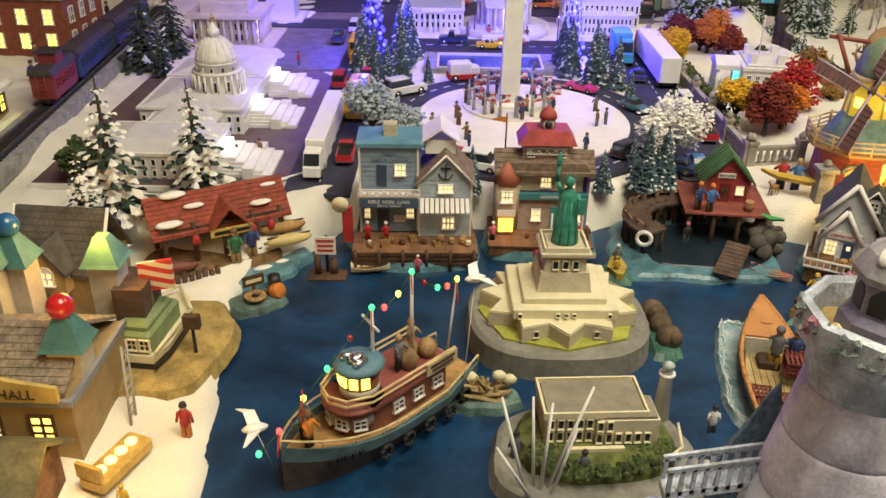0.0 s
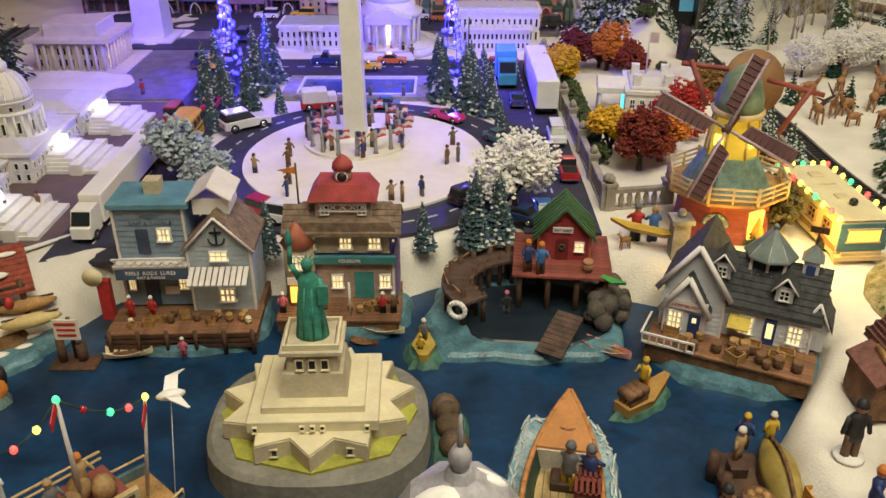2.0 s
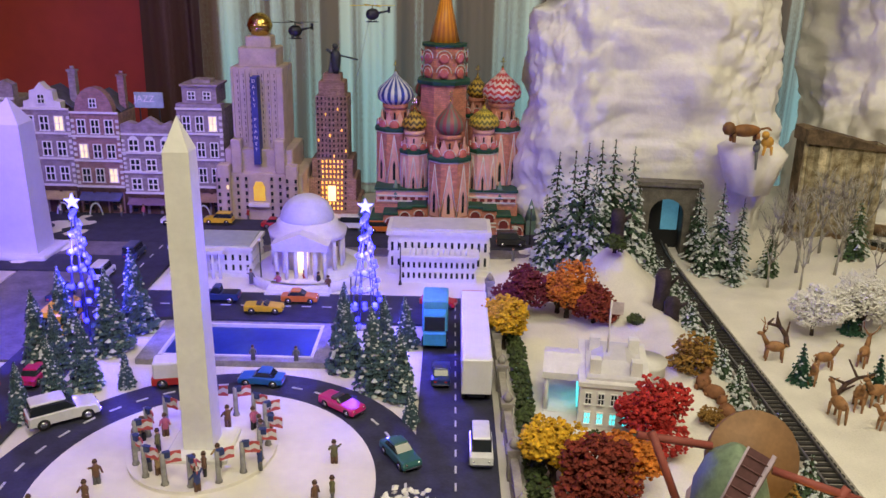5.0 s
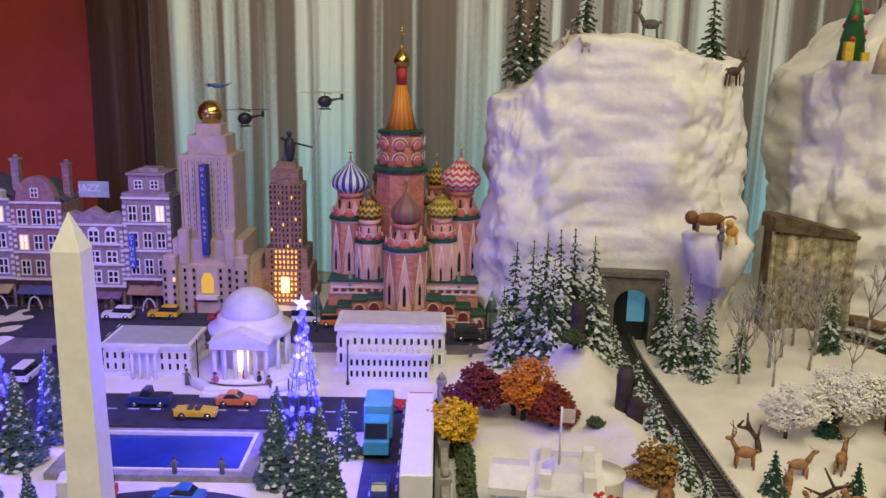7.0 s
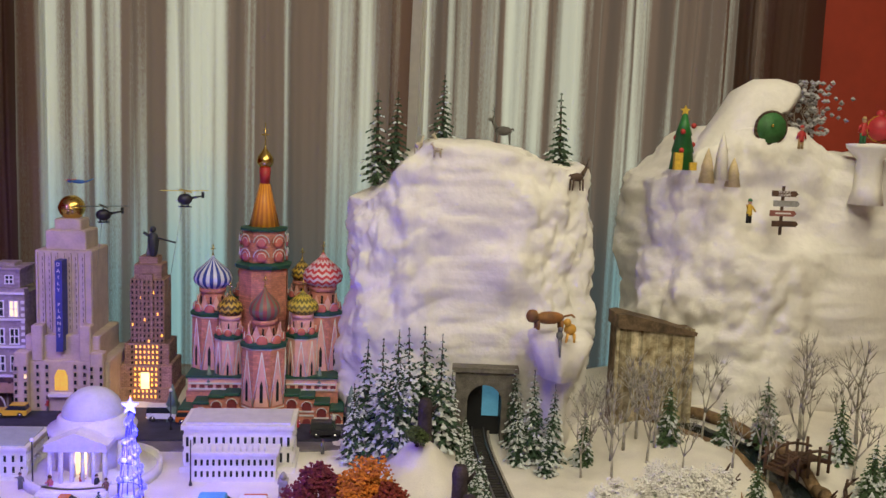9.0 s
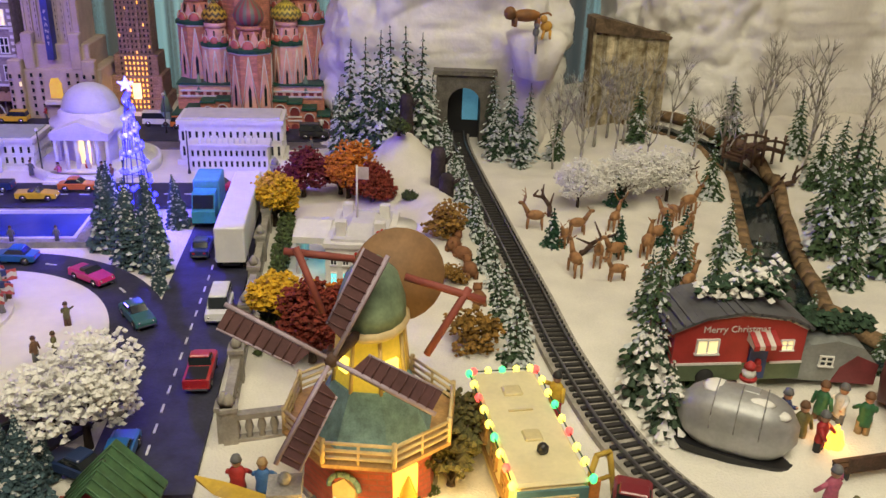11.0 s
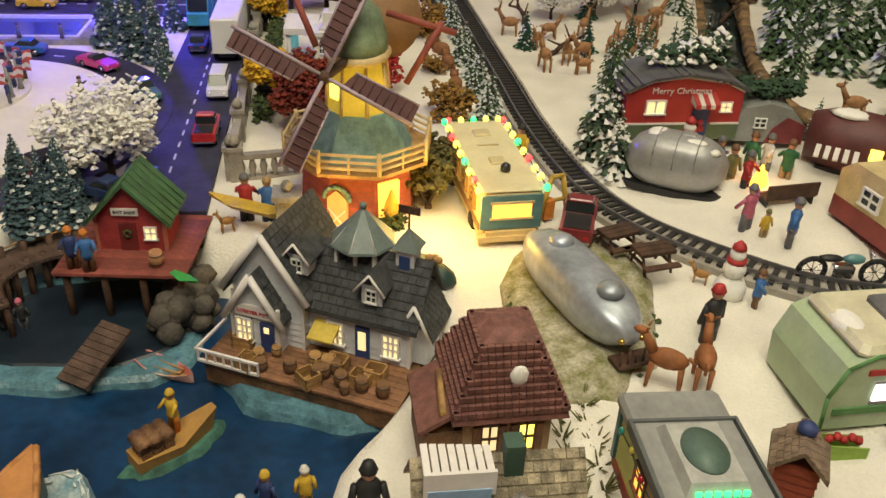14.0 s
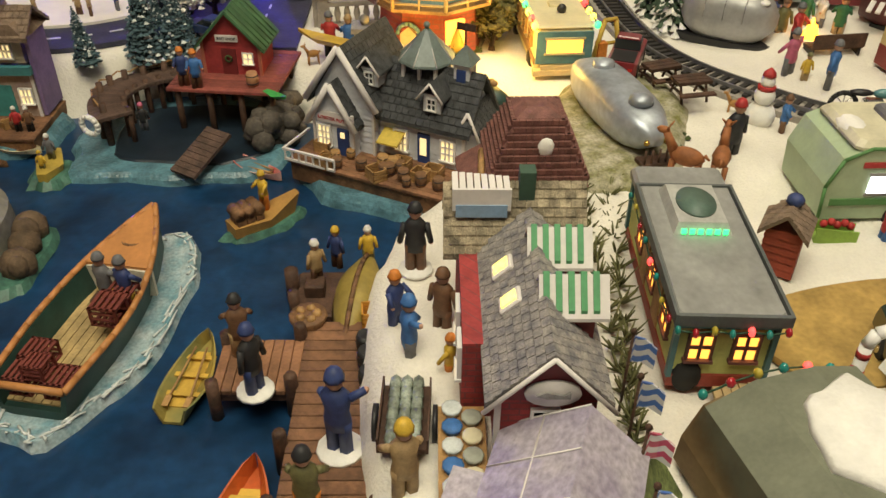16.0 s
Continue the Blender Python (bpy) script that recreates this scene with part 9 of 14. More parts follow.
CRUST = [mat("grey_green_crust", (0.30, 0.36, 0.33), 0.8, var=0.4, scale=160, bump=0.5), mat("coral_pink", (0.52, 0.22, 0.30), 0.7, var=0.3, scale=140, bump=0.5)]
for k, a in enumerate([2 * math.pi * (i + 0.5 * rr.random()) / 96 for i in range(96)]):
    P(lh, "crust_lump", CRUST[1 if k % 24 in (0, 1, 2, 3) else 0], lambda s: [s.bit(0.0535 * math.cos(a) + rr.uniform(-0.002, 0.002), 0.0535 * math.sin(a) + rr.uniform(-0.002, 0.002), 0.264 + rr.uniform(-0.008, 0.007), 0.0036, rr)])
for a in (200, 320, 60):
    P(lh, "floor_shell", YSHELL, lambda s: s.ball(0.041, 0, 0.260, 0.0075, 1.3, 10, 6, 0.5, 1.0), at=pose(0, 0, 0, 0, 0, a))
lantern = P(lh, "lantern_room", mat("slate_lavender", (0.28, 0.26, 0.38), 0.5, var=0.2, scale=70), lambda s: s.lathe([(0.031, 0.2525), (0.030, 0.268), (0.024, 0.272), (0.0235, 0.292)], 8, pose(0, 0, 0, 0, 0, 22.5), False))
for k in range(8):
    P(lantern, "arched_opening", BLACK, lambda s: s.prism([(-0.0065, 0.274), (0.0065, 0.274), (0.0065, 0.284), (0.0, 0.290), (-0.0065, 0.284)], -0.0226, -0.0215), at=pose(0, 0, 0, 0, 0, 45 * k))
P(lh, "roof", mat("grey_lilac_roof", (0.36, 0.35, 0.38), 0.6, var=0.2, scale=60, bump=0.2), lambda s: [s.lathe([(0.028, 0.291), (0.029, 0.295), (0.022, 0.305), (0.007, 0.313), (0.005, 0.316)], 8, pose(0, 0, 0, 0, 0, 22.5), False), s.ball(0, 0, 0.320, 0.005), s.rod((0, 0, 0.323), (0, 0, 0.336), 0.0016, 0.0006)])
P(lh, "roof_snow", SNOWCAP, lambda s: s.ball(0, 0, 0, 0.0095, 0.2, 12, 5, 1.3, 0.8), at=pose(-0.011, -0.010, 0.3075, 22, -22, 0))
P(lh, "roof_snow", SNOWCAP, lambda s: s.ball(0, 0, 0, 0.008, 0.2, 12, 5, 1.2, 0.8), at=pose(0.012, 0.007, 0.3075, -18, 22, 0))
bridge = P(lh, "step_bridge", LAVD, lambda s: s.prism([(-0.125, 0.128), (-0.045, 0.140), (-0.045, 0.146), (-0.125, 0.134)], 0.012, 0.030))
for yy in (0.012, 0.028):
    P(bridge, "bridge_rail", LAVD, lambda s: s.prism([(-0.125, 0.148), (-0.045, 0.160), (-0.045, 0.164), (-0.125, 0.152)], yy, yy + 0.003))
    for i in range(9):
        P(bridge, "baluster", LAVD, lambda s: s.box(-0.124 + 0.0094 * i, -0.1205 + 0.0094 * i, yy, yy + 0.0025, 0.131 + 0.0014 * i, 0.150 + 0.0014 * i))
for x, y, z, r in ((-0.105, -0.01, 0.10, 0.034), (-0.075, -0.025, 0.09, 0.036), (-0.12, 0.02, 0.085, 0.036), (-0.06, -0.05, 0.06, 0.04), (-0.10, 0.0, 0.04, 0.05), (0.02, -0.06, 0.06, 0.045)):
    P(lh, "base_rock", LAVD, lambda s: [s.ball(x, y, z, r, 0.95, 9, 6)])
P(lh, "foot_rock", LAVD, lambda s: s.lathe([(0.115, 0.0), (0.10, 0.04), (0.075, 0.085), (0.06, 0.10)], 14, pose(-0.05, -0.01, 0), True))
P(lh, "tail_fin", mat("glitter_blue_fin", (0.16, 0.26, 0.33), 0.45, var=0.35, scale=160, bump=0.5), lambda s: s.loft([[(-0.075, 0.05, 0.10), (-0.024, 0.05, 0.10), (-0.024, 0.058, 0.10), (-0.075, 0.058, 0.10)], [(-0.072, 0.050, 0.135), (-0.026, 0.050, 0.145), (-0.026, 0.058, 0.145), (-0.072, 0.058, 0.135)], [(-0.052, 0.052, 0.165), (-0.029, 0.052, 0.18), (-0.029, 0.056, 0.18), (-0.052, 0.056, 0.165)], [(-0.040, 0.053, 0.188), (-0.033, 0.053, 0.195), (-0.033, 0.055, 0.195), (-0.040, 0.055, 0.188)]]))
for x, y, z, r in ((-0.032, -0.052, 0.135, 0.010), (0.0, -0.060, 0.142, 0.009), (0.02, -0.058, 0.125, 0.012)):
    P(lh, "shell", BANDW if x < 0.01 else YSHELL, lambda s: s.ball(x, y, z, r, 1.0, 10, 6, 1.0, 0.5))

# ---- orange-decked lobster boat ----
ob2 = thing("fishing_boat", "wooden fishing boat with orange deck on foaming wave base", "boat", (0.405, 0.806, W0), 80, scale=0.86)
HUL = mat("dark_green_hull", (0.02, 0.06, 0.05), 0.5, var=0.15)
DECK = mat("orange_deck", (0.50, 0.22, 0.07), 0.55, var=0.1, scale=40)


def hull_rings(scale_w, zs):
    rings = []
    for u in [i / 14 for i in range(15)]:
        x = -0.105 + 0.21 * u
        w = 0.036 * (1 - max(0, (u - 0.35) / 0.65) ** 2.1) * (0.84 + 0.16 * min(1, u / 0.3)) + 0.0006
        rise = 0.034 + 0.016 * max(0, (u - 0.4) / 0.6) ** 1.5
        rings.append((x, w * scale_w, rise))
    return rings


P(ob2, "hull", HUL, lambda s: s.loft([[(x, -w, h), (x, -w * 0.72, 0.0), (x, w * 0.72, 0.0), (x, w, h), (x, w * 0.86, h), (x, w * 0.7, 0.014), (x, -w * 0.7, 0.014), (x, -w * 0.86, h)] for x, w, h in hull_rings(1.0, 0)]))
P(ob2, "gunwale", DECK, lambda s: [s.tube([(x, sd * w * 0.95, h + 0.001) for x, w, h in hull_rings(1.0, 0)], 0.0028, 6) for sd in (-1, 1)] + [s.rod((-0.105, -0.029, 0.035), (-0.105, 0.029, 0.035), 0.003)])
P(ob2, "fore_deck", DECK, lambda s: s.loft([[(x, -w * 0.93, h - 0.001), (x, w * 0.93, h - 0.001), (x, w * 0.93, h + 0.0025), (x, -w * 0.93, h + 0.0025)] for x, w, h in hull_rings(1.0, 0) if x > 0.030]))
P(ob2, "floor_board", mat("boat_floor", (0.42, 0.30, 0.13), 0.7, var=0.2, bump=0.3), lambda s: [s.box(-0.10, 0.03, -0.025 + i * 0.0072, -0.0185 + i * 0.0072, 0.013, 0.0155) for i in range(7)])
P(ob2, "bulkhead", mat("pale_bulkhead", (0.6, 0.56, 0.46), 0.6), lambda s: s.box(0.028, 0.031, -0.031, 0.031, 0.014, 0.038))
P(ob2, "engine_box", DARKWOOD, lambda s: s.bevel_box(0.0, 0.022, -0.012, 0.012, 0.015, 0.026, 0.002))
P(ob2, "rope_coil", WOOD, lambda s: [s.tube([(0.062 + r * math.cos(a), r * math.sin(a), 0.043 + r * 0.05) for a in [k * 0.524 for k in range(13)]], 0.0009) for r in (0.006, 0.008, 0.0095)])
P(ob2, "wave", mat("foam_wave", (0.10, 0.22, 0.27), 0.3, var=0.35, scale=60, second=(0.5, 0.58, 0.6)), lambda s: s.loft([[(x, y, 0.0) for x, y in blob(0.125, 0.056, 44, 0.2, 31, 0.85)], [(x * 0.97, y * 0.93, 0.009) for x, y in blob(0.125, 0.056, 44, 0.2, 31, 0.85)], [(x * 0.86, y * 0.72, 0.006) for x, y in blob(0.125, 0.056, 44, 0.2, 31, 0.85)]]))
fo = Shape()
rr = random.Random(66)
fpts = blob(0.119, 0.050, 60, 0.2, 31, 0.85)
for i, (x, y) in enumerate(fpts):
    x2, y2 = fpts[(i + 1) % 60]
    for q in range(2):
        fo.rod((x + rr.uniform(-0.006, 0.004), y + rr.uniform(-0.005, 0.005), 0.009), (x2 + rr.uniform(-0.006, 0.004), y2 + rr.uniform(-0.005, 0.005), 0.0095), 0.0013, 0.0007, 4)
part("foam", fo, mat("white_foam", (0.62, 0.66, 0.66), 0.5), ob2)
for (x, y, z, k) in ((-0.085, 0.014, 0.015, 1.0), (-0.085, -0.016, 0.015, 1.0), (-0.062, 0.016, 0.015, 1.0), (-0.085, 0.0, 0.030, 0.8), (-0.02, -0.022, 0.03, 1.1), (-0.005, -0.024, 0.03, 1.0)):
    tp = thing("lobster_trap", "dark red slatted lobster trap in the boat", "lobster trap", (0, 0, 0), group="lobster traps")
    P(tp, "slat", mat("trap_red", (0.17, 0.035, 0.025), 0.7), lambda s: [s.box(-0.011, 0.011, -0.009 + 0.0045 * i, -0.0065 + 0.0045 * i, zz, zz + 0.0016) for i in range(5) for zz in (0, 0.014)] + [s.box(xx, xx + 0.0018, -0.009, 0.0115, zz, zz + 0.0016) for xx in (-0.011, 0.009) for zz in (0, 0.005, 0.010, 0.014)])
    P(tp, "corner_post", MATS["trap_red"], lambda s: [s.box(xx, xx + 0.0018, yy, yy + 0.0018, 0, 0.0155) for xx in (-0.011, 0.009) for yy in (-0.009, 0.0098)])
    tp.matrix_basis = pose(0.405, 0.806, W0, 0, 0, 80) @ Matrix.Scale(0.86, 4) @ pose(x, y, z) @ Matrix.Scale(k, 4)
for x, y, c in ((0.424, 0.805, "navy"), (0.409, 0.809, "grey")):
    figure(x, y, W0 + 0.016, 150, CLOTH[c], CLOTH["yellow"], CLOTH["grey"], h=0.044, label="fisherman figurine in yellow trousers on the boat", pose_arm=1, group="fishermen on the boat")

# ---- dock at the right shore ----
dk = thing("wooden_dock", "brown plank dock with dark pilings", "dock", (0.548, 0.70, W0))
planks(dk, 0.0, 0.050, -0.12, 0.085, 0.020, 0.0235, 22)
planks(dk, -0.052, 0.0, 0.022, 0.068, 0.019, 0.0225, 8, along="y")
P(dk, "beam", DARKWOOD, lambda s: [s.box(0.004, 0.009, -0.12, 0.085, 0.012, 0.020), s.box(0.041, 0.046, -0.12, 0.085, 0.012, 0.020), s.box(-0.052, 0.0, 0.024, 0.028, 0.012, 0.019)])
P(dk, "piling", DARKWOOD, lambda s: [s.lathe([(0.0045, -0.005), (0.0042, 0.032), (0.003, 0.034)], 8, pose(x, -0.11 + 0.045 * i, 0)) for x in (-0.003, 0.053) for i in range(5)] + [s.cyl(-0.05, 0.022 + 0.044 * i, -0.005, 0.03, 0.004) for i in range(2)])
P(dk, "rope", TANWOOD, lambda s: [s.tube([(0.056, -0.11 + 0.045 * i, 0.03), (0.058, -0.09 + 0.045 * i, 0.022), (0.056, -0.065 + 0.045 * i, 0.03)], 0.0008) for i in range(4)])
for x, y, k in ((0.588, 0.757, 1.15), (0.590, 0.742, 1.2), (0.592, 0.725, 1.2)):
    barrel(x, y, W0 + 0.0235, BLACK, k, "dark tarred barrel on the dock")
crate(0.592, 0.785, W0 + 0.0235, 5, 1.2, mat("orange_slat", (0.55, 0.25, 0.03), 0.6), "orange slatted crate on the dock")
rowboat(0.476, 0.752, W0 + 0.001, 84, 0.075, mat("yellow_green_hull", (0.40, 0.27, 0.05), 0.5, second=(0.12, 0.16, 0.07), scale=25), mat("yellow_thwart", (0.60, 0.38, 0.06), 0.6), "yellow and green rowing boat with white oars")
rowboat(0.527, 0.635, W0 + 0.001, 86, 0.09, mat("red_orange_hull", (0.50, 0.10, 0.02), 0.5), MATS["yellow_thwart"], "red-orange rowing boat moored by the dock", False)
figure(0.510, 0.755, W0 + 0.0225, 200, CLOTH["brown"], CLOTH["tan"], CLOTH["black"], h=0.046, label="brown-clad fishwife figurine with a basket", pose_arm=1, group="figures on the dock")
figure(0.524, 0.722, W0 + 0.0235, 60, CLOTH["black"], CLOTH["navy"], CLOTH["navy"], h=0.05, label="captain figurine in black on a snowy base", base=SNOWCAP, group="figures on the dock")
figure(0.579, 0.676, W0 + 0.0245, 160, CLOTH["navy"], CLOTH["navy"], CLOTH["navy"], h=0.058, label="sailor figurine in navy coat on a snowy base", base=SNOWCAP, pose_arm=2, group="figures on the dock")
figure(0.567, 0.632, W0 + 0.0235, 180, CLOTH["olive"], CLOTH["orange"], CLOTH["black"], h=0.05, label="woman figurine with basket by the dock", pose_arm=1, group="figures on the dock")
ub = Shape()
n = 14
ub.loft([[(0.052 * math.cos(math.pi * i / n - math.pi / 2 * 0) * 0 + (-0.05 + 0.1 * i / n), 0.017 * math.sin(math.pi * (0.06 + 0.88 * i / n)) * c, 0.018 * math.sin(math.pi * (0.06 + 0.88 * i / n)) * s_ + 0.003) for c, s_ in [(math.cos(math.pi * k / 6), math.sin(math.pi * k / 6)) for k in range(7)]] for i in range(n + 1)], None, True)
ubo = thing("upturned_boat", "olive upturned dinghy with a brown stripe", "boat", (0.578, 0.818, W0 + 0.012), 84)
part("hull", ub, mat("olive_hull", (0.30, 0.22, 0.05), 0.5, var=0.15), ubo)
P(ubo, "keel_stripe", WOOD, lambda s: s.tube([(-0.05 + 0.1 * i / 10, 0.0, 0.0045 + 0.018 * math.sin(math.pi * (0.06 + 0.88 * i / 10))) for i in range(11)], 0.0018))
sh_ = thing("shore_rocks", "dark brown mooring stage with seated figures' boxes", "mooring stage", (0.548, 0.835, W0))
P(sh_, "stage", DARKWOOD, lambda s: [s.bevel_box(-0.016, 0.022, -0.03, 0.02, 0, 0.012, 0.002), s.cyl(-0.014, -0.02, 0, 0.024, 0.004), s.cyl(-0.018, 0.0, 0, 0.028, 0.005), s.bevel_box(-0.008, 0.006, -0.012, 0.002, 0.012, 0.022, 0.001)])
figure(0.548, 0.836, W0 + 0.016, 40, CLOTH["tan"], CLOTH["brown"], CLOTH["white"], h=0.036, label="seated figurine in a tan coat and white hat", group="figures on the mooring stage")
figure(0.560, 0.858, W0 + 0.014, -30, CLOTH["navy"], CLOTH["brown"], CLOTH["yellow"], h=0.034, label="figurine in a navy coat and yellow hat", group="figures on the mooring stage")
figure(0.583, 0.862, W0 + 0.014, 10, CLOTH["yellow"], CLOTH["olive"], CLOTH["white"], h=0.032, label="figurine in a yellow coat by the dinghy", group="figures on the mooring stage")
bkt = thing("clam_basket", "brown basket heaped with clams", "basket", (0.548, 0.786, W0 + 0.016))
P(bkt, "basket", WOOD, lambda s: s.lathe([(0.009, 0), (0.013, 0.012), (0.012, 0.013)], 12))
P(bkt, "heap", TANWOOD, lambda s: [s.ball(0.006 * math.cos(k * 1.3), 0.006 * math.sin(k * 1.3), 0.013, 0.0035, 0.8, 6, 4) for k in range(6)])

# ---- tunnel, waterfall, stream ----
tn = thing("tunnel_portal", "grey stone tunnel mouth in the snowy mountain", "tunnel", (0.826, 2.165, 0.0), -6)
TS = mat("tunnel_stone", (0.16, 0.145, 0.125), 0.85, var=0.2, bump=0.4)


def portal(s):
    ins = [(-0.030, 0.0)] + [(-0.030 * math.cos(a), 0.075 + 0.030 * math.sin(a)) for a in [math.pi * k / 10 for k in range(11)]] + [(0.030, 0.0)]
    out = [(-0.052, 0.0)] + [(-0.052 + 0.104 * k / 10, 0.128) for k in range(11)] + [(0.052, 0.0)]
    for a, b, c, d in zip(ins, ins[1:], out[1:], out):
        s.prism([a, b, c, d], -0.02, 0.0)


P(tn, "arch_wall", TS, portal)
P(tn, "coping", TS, lambda s: s.box(-0.058, 0.058, -0.026, 0.004, 0.128, 0.136))
P(tn, "lining", BLACK, lambda s: [s.prism([a, b, (b[0] * 1.08, b[1] * 1.04), (a[0] * 1.08, a[1] * 1.04)], 0.0, 0.035) for a, b in (lambda q: zip(q, q[1:]))([(-0.030, 0.0)] + [(-0.030 * math.cos(t), 0.075 + 0.030 * math.sin(t)) for t in [math.pi * k / 10 for k in range(11)]] + [(0.030, 0.0)])])
# emitting blue slab imitates daylight at the far end
P(tn, "far_opening", mat("tunnel_daylight", (0.10, 0.30, 0.42), 0.6, glow=0.35, glow_colour=(0.12, 0.38, 0.55)), lambda s: s.box(-0.002, 0.028, 0.026, 0.028, 0.035, 0.095))
# black slab closes the bore and stands for its darkness
P(tn, "dark_back", BLACK, lambda s: s.box(-0.032, 0.032, 0.029, 0.033, 0.0, 0.108))

wf = thing("waterfall", "glassy streaked waterfall over a brown rock ledge", "waterfall", (1.135, 2.165, 0.04))
P(wf, "rock_wall", mat("ledge_brown", (0.15, 0.10, 0.06), 0.85, var=0.35, scale=40, bump=0.6), lambda s: [s.box(-0.072, 0.07, 0.012, 0.05, -0.03, 0.165), s.prism([(-0.074, 0.166), (0.072, 0.154), (0.074, 0.160), (0.0, 0.178), (-0.06, 0.192), (-0.074, 0.190)], -0.002, 0.06)])
STRK = mat("falling_water", (0.46, 0.40, 0.27), 0.2, var=0.3, scale=70, second=(0.20, 0.15, 0.08), coat=0.4, per_object=0.35)
rr = random.Random(91)
for i in range(26):
    x = -0.070 + 0.138 * i / 25
    w, dz = rr.uniform(0.0022, 0.0040), rr.uniform(0, 0.012)
    P(wf, "water_strand", STRK, lambda s: s.loft([[(x - w, 0.006, 0.172 - dz), (x + w, 0.006, 0.172 - dz), (x + w, 0.012, 0.172 - dz), (x - w, 0.012, 0.172 - dz)], [(x - w + rr.uniform(-0.001, 0.001), 0.002, 0.09), (x + w, 0.002, 0.09), (x + w, 0.012, 0.09), (x - w, 0.012, 0.09)], [(x - w, -0.002, -0.03), (x + w, -0.002, -0.03), (x + w, 0.01, -0.03), (x - w, 0.01, -0.03)]]))
P(wf, "pool_rim", DARKSTONE, lambda s: [s.ball(-0.08 + 0.018 * i, -0.02 - 0.006 * (i % 3), -0.03, 0.014, 0.7, 7, 4) for i in range(10)])
STW = mat("stream_water", (0.018, 0.028, 0.03), 0.08, var=0.3, scale=30)
stp = spline(STREAM, 0.03)


def ribbon(s, pts, w, z):
    rings = []
    for i, p in enumerate(pts):
        d = (pts[min(i + 1, len(pts) - 1)] - pts[max(i - 1, 0)]).normalized()
        nn = Vector((d.y, -d.x, 0)) * w * (1 + 0.25 * noise.noise((p.x * 9, p.y * 9, 0)))
        rings.append([(*(p - nn).xy, z(p)), (*(p + nn).xy, z(p)), (*(p + nn).xy, z(p) - 0.003), (*(p - nn).xy, z(p) - 0.003)])
    s.loft(rings)


structure("stream", STW, lambda s: ribbon(s, stp, 0.030, lambda p: ground_height(p.x, p.y) + 0.014), "dark glossy stream winding through the snow", "stream")
bankm = mat("stream_bank", (0.24, 0.15, 0.075), 0.9, var=0.3, bump=0.5)
for sd in (-1, 1):
    off = [p + Vector(((stp[min(i + 1, len(stp) - 1)] - stp[max(i - 1, 0)]).normalized().y, -(stp[min(i + 1, len(stp) - 1)] - stp[max(i - 1, 0)]).normalized().x, 0)) * 0.034 * sd for i, p in enumerate(stp)]
    structure("stream_bank", bankm, lambda s: s.tube([(p.x, p.y, ground_height(p.x, p.y) + 0.004) for p in off], 0.011, 6), "brown earthen bank along the stream", "stream bank")
bd = thing("log_bridge", "dark arched log bridge over the stream", "bridge", (1.285, 1.93, 0.02), 25)
P(bd, "deck", DARKWOOD, lambda s: [s.box(-0.055 + i * 0.009, -0.0475 + i * 0.009, -0.018, 0.018, 0.022 + 0.014 * math.cos((i - 6) * 0.24), 0.027 + 0.014 * math.cos((i - 6) * 0.24)) for i in range(13)])
for sd in (-1, 1):
    P(bd, "rail", DARKWOOD, lambda s: [s.tube([(-0.06 + 0.02 * i, sd * 0.02, 0.040 + 0.014 * math.cos((i - 3) * 0.5)) for i in range(7)], 0.0024)])
    for i in range(5):
        P(bd, "rail_post", DARKWOOD, lambda s: s.cyl(-0.05 + 0.025 * i, sd * 0.02, 0.012, 0.058, 0.0024))

# ---- animals and props on snow ----
def deer(x, y, z, rz, k, m, label, name="deer_figurine", antler=False, cat_="deer"):
    s = Shape()
    s.ball(0, 0, 0.022, 0.0075, 0.95, 8, 6, 1.75, 0.9)
    for lx in (-0.009, 0.009):
        for ly in (-0.004, 0.004):
            s.rod((lx, ly, 0.019), (lx * 1.15, ly, 0), 0.0021, 0.0012, 5)
    s.rod((0.010, 0, 0.025), (0.017, 0, 0.037), 0.0038, 0.0026, 6).ball(0.0195, 0, 0.0385, 0.0034, 0.85, 7, 4, 1.5, 0.8)
    s.rod((0.016, 0.002, 0.041), (0.014, 0.005, 0.0445), 0.0011, 0.0004, 4).rod((0.016, -0.002, 0.041), (0.014, -0.005, 0.0445), 0.0011, 0.0004, 4)
    s.rod((-0.012, 0, 0.026), (-0.016, 0, 0.023), 0.0018, 0.0008, 4)
    if antler:
        for sd in (-1, 1):
            s.tube([(0.017, sd * 0.002, 0.041), (0.014, sd * 0.008, 0.049), (0.016, sd * 0.010, 0.057)], 0.0008, 4).rod((0.014, sd * 0.008, 0.049), (0.020, sd * 0.010, 0.054), 0.0007, 0.0003, 4)
    ob_ = single(name, s, m, label, cat_, (x, y, z), rz, group="herd of deer figurines")
    ob_.scale = (k,) * 3


TANF = mat("deer_tan", (0.36, 0.18, 0.075), 0.7, var=0.2, scale=120)
rr = random.Random(12)
for i, (x, y) in enumerate(((0.872, 1.72), (0.90, 1.66), (0.925, 1.69), (0.892, 1.57), (0.93, 1.60), (0.955, 1.61), (0.98, 1.70), (1.00, 1.62), (1.03, 1.66), (1.06, 1.66), (1.067, 1.73), (1.09, 1.76), (1.12, 1.78), (0.94, 1.55), (0.98, 1.53), (1.01, 1.50), (1.03, 1.55), (0.96, 1.47), (1.10, 1.72))):
    deer(x, y, gz(x, y), rr.uniform(0, 360), rr.uniform(0.85, 1.15), TANF, "tan deer figurine standing on the snow", antler=i % 6 == 0)
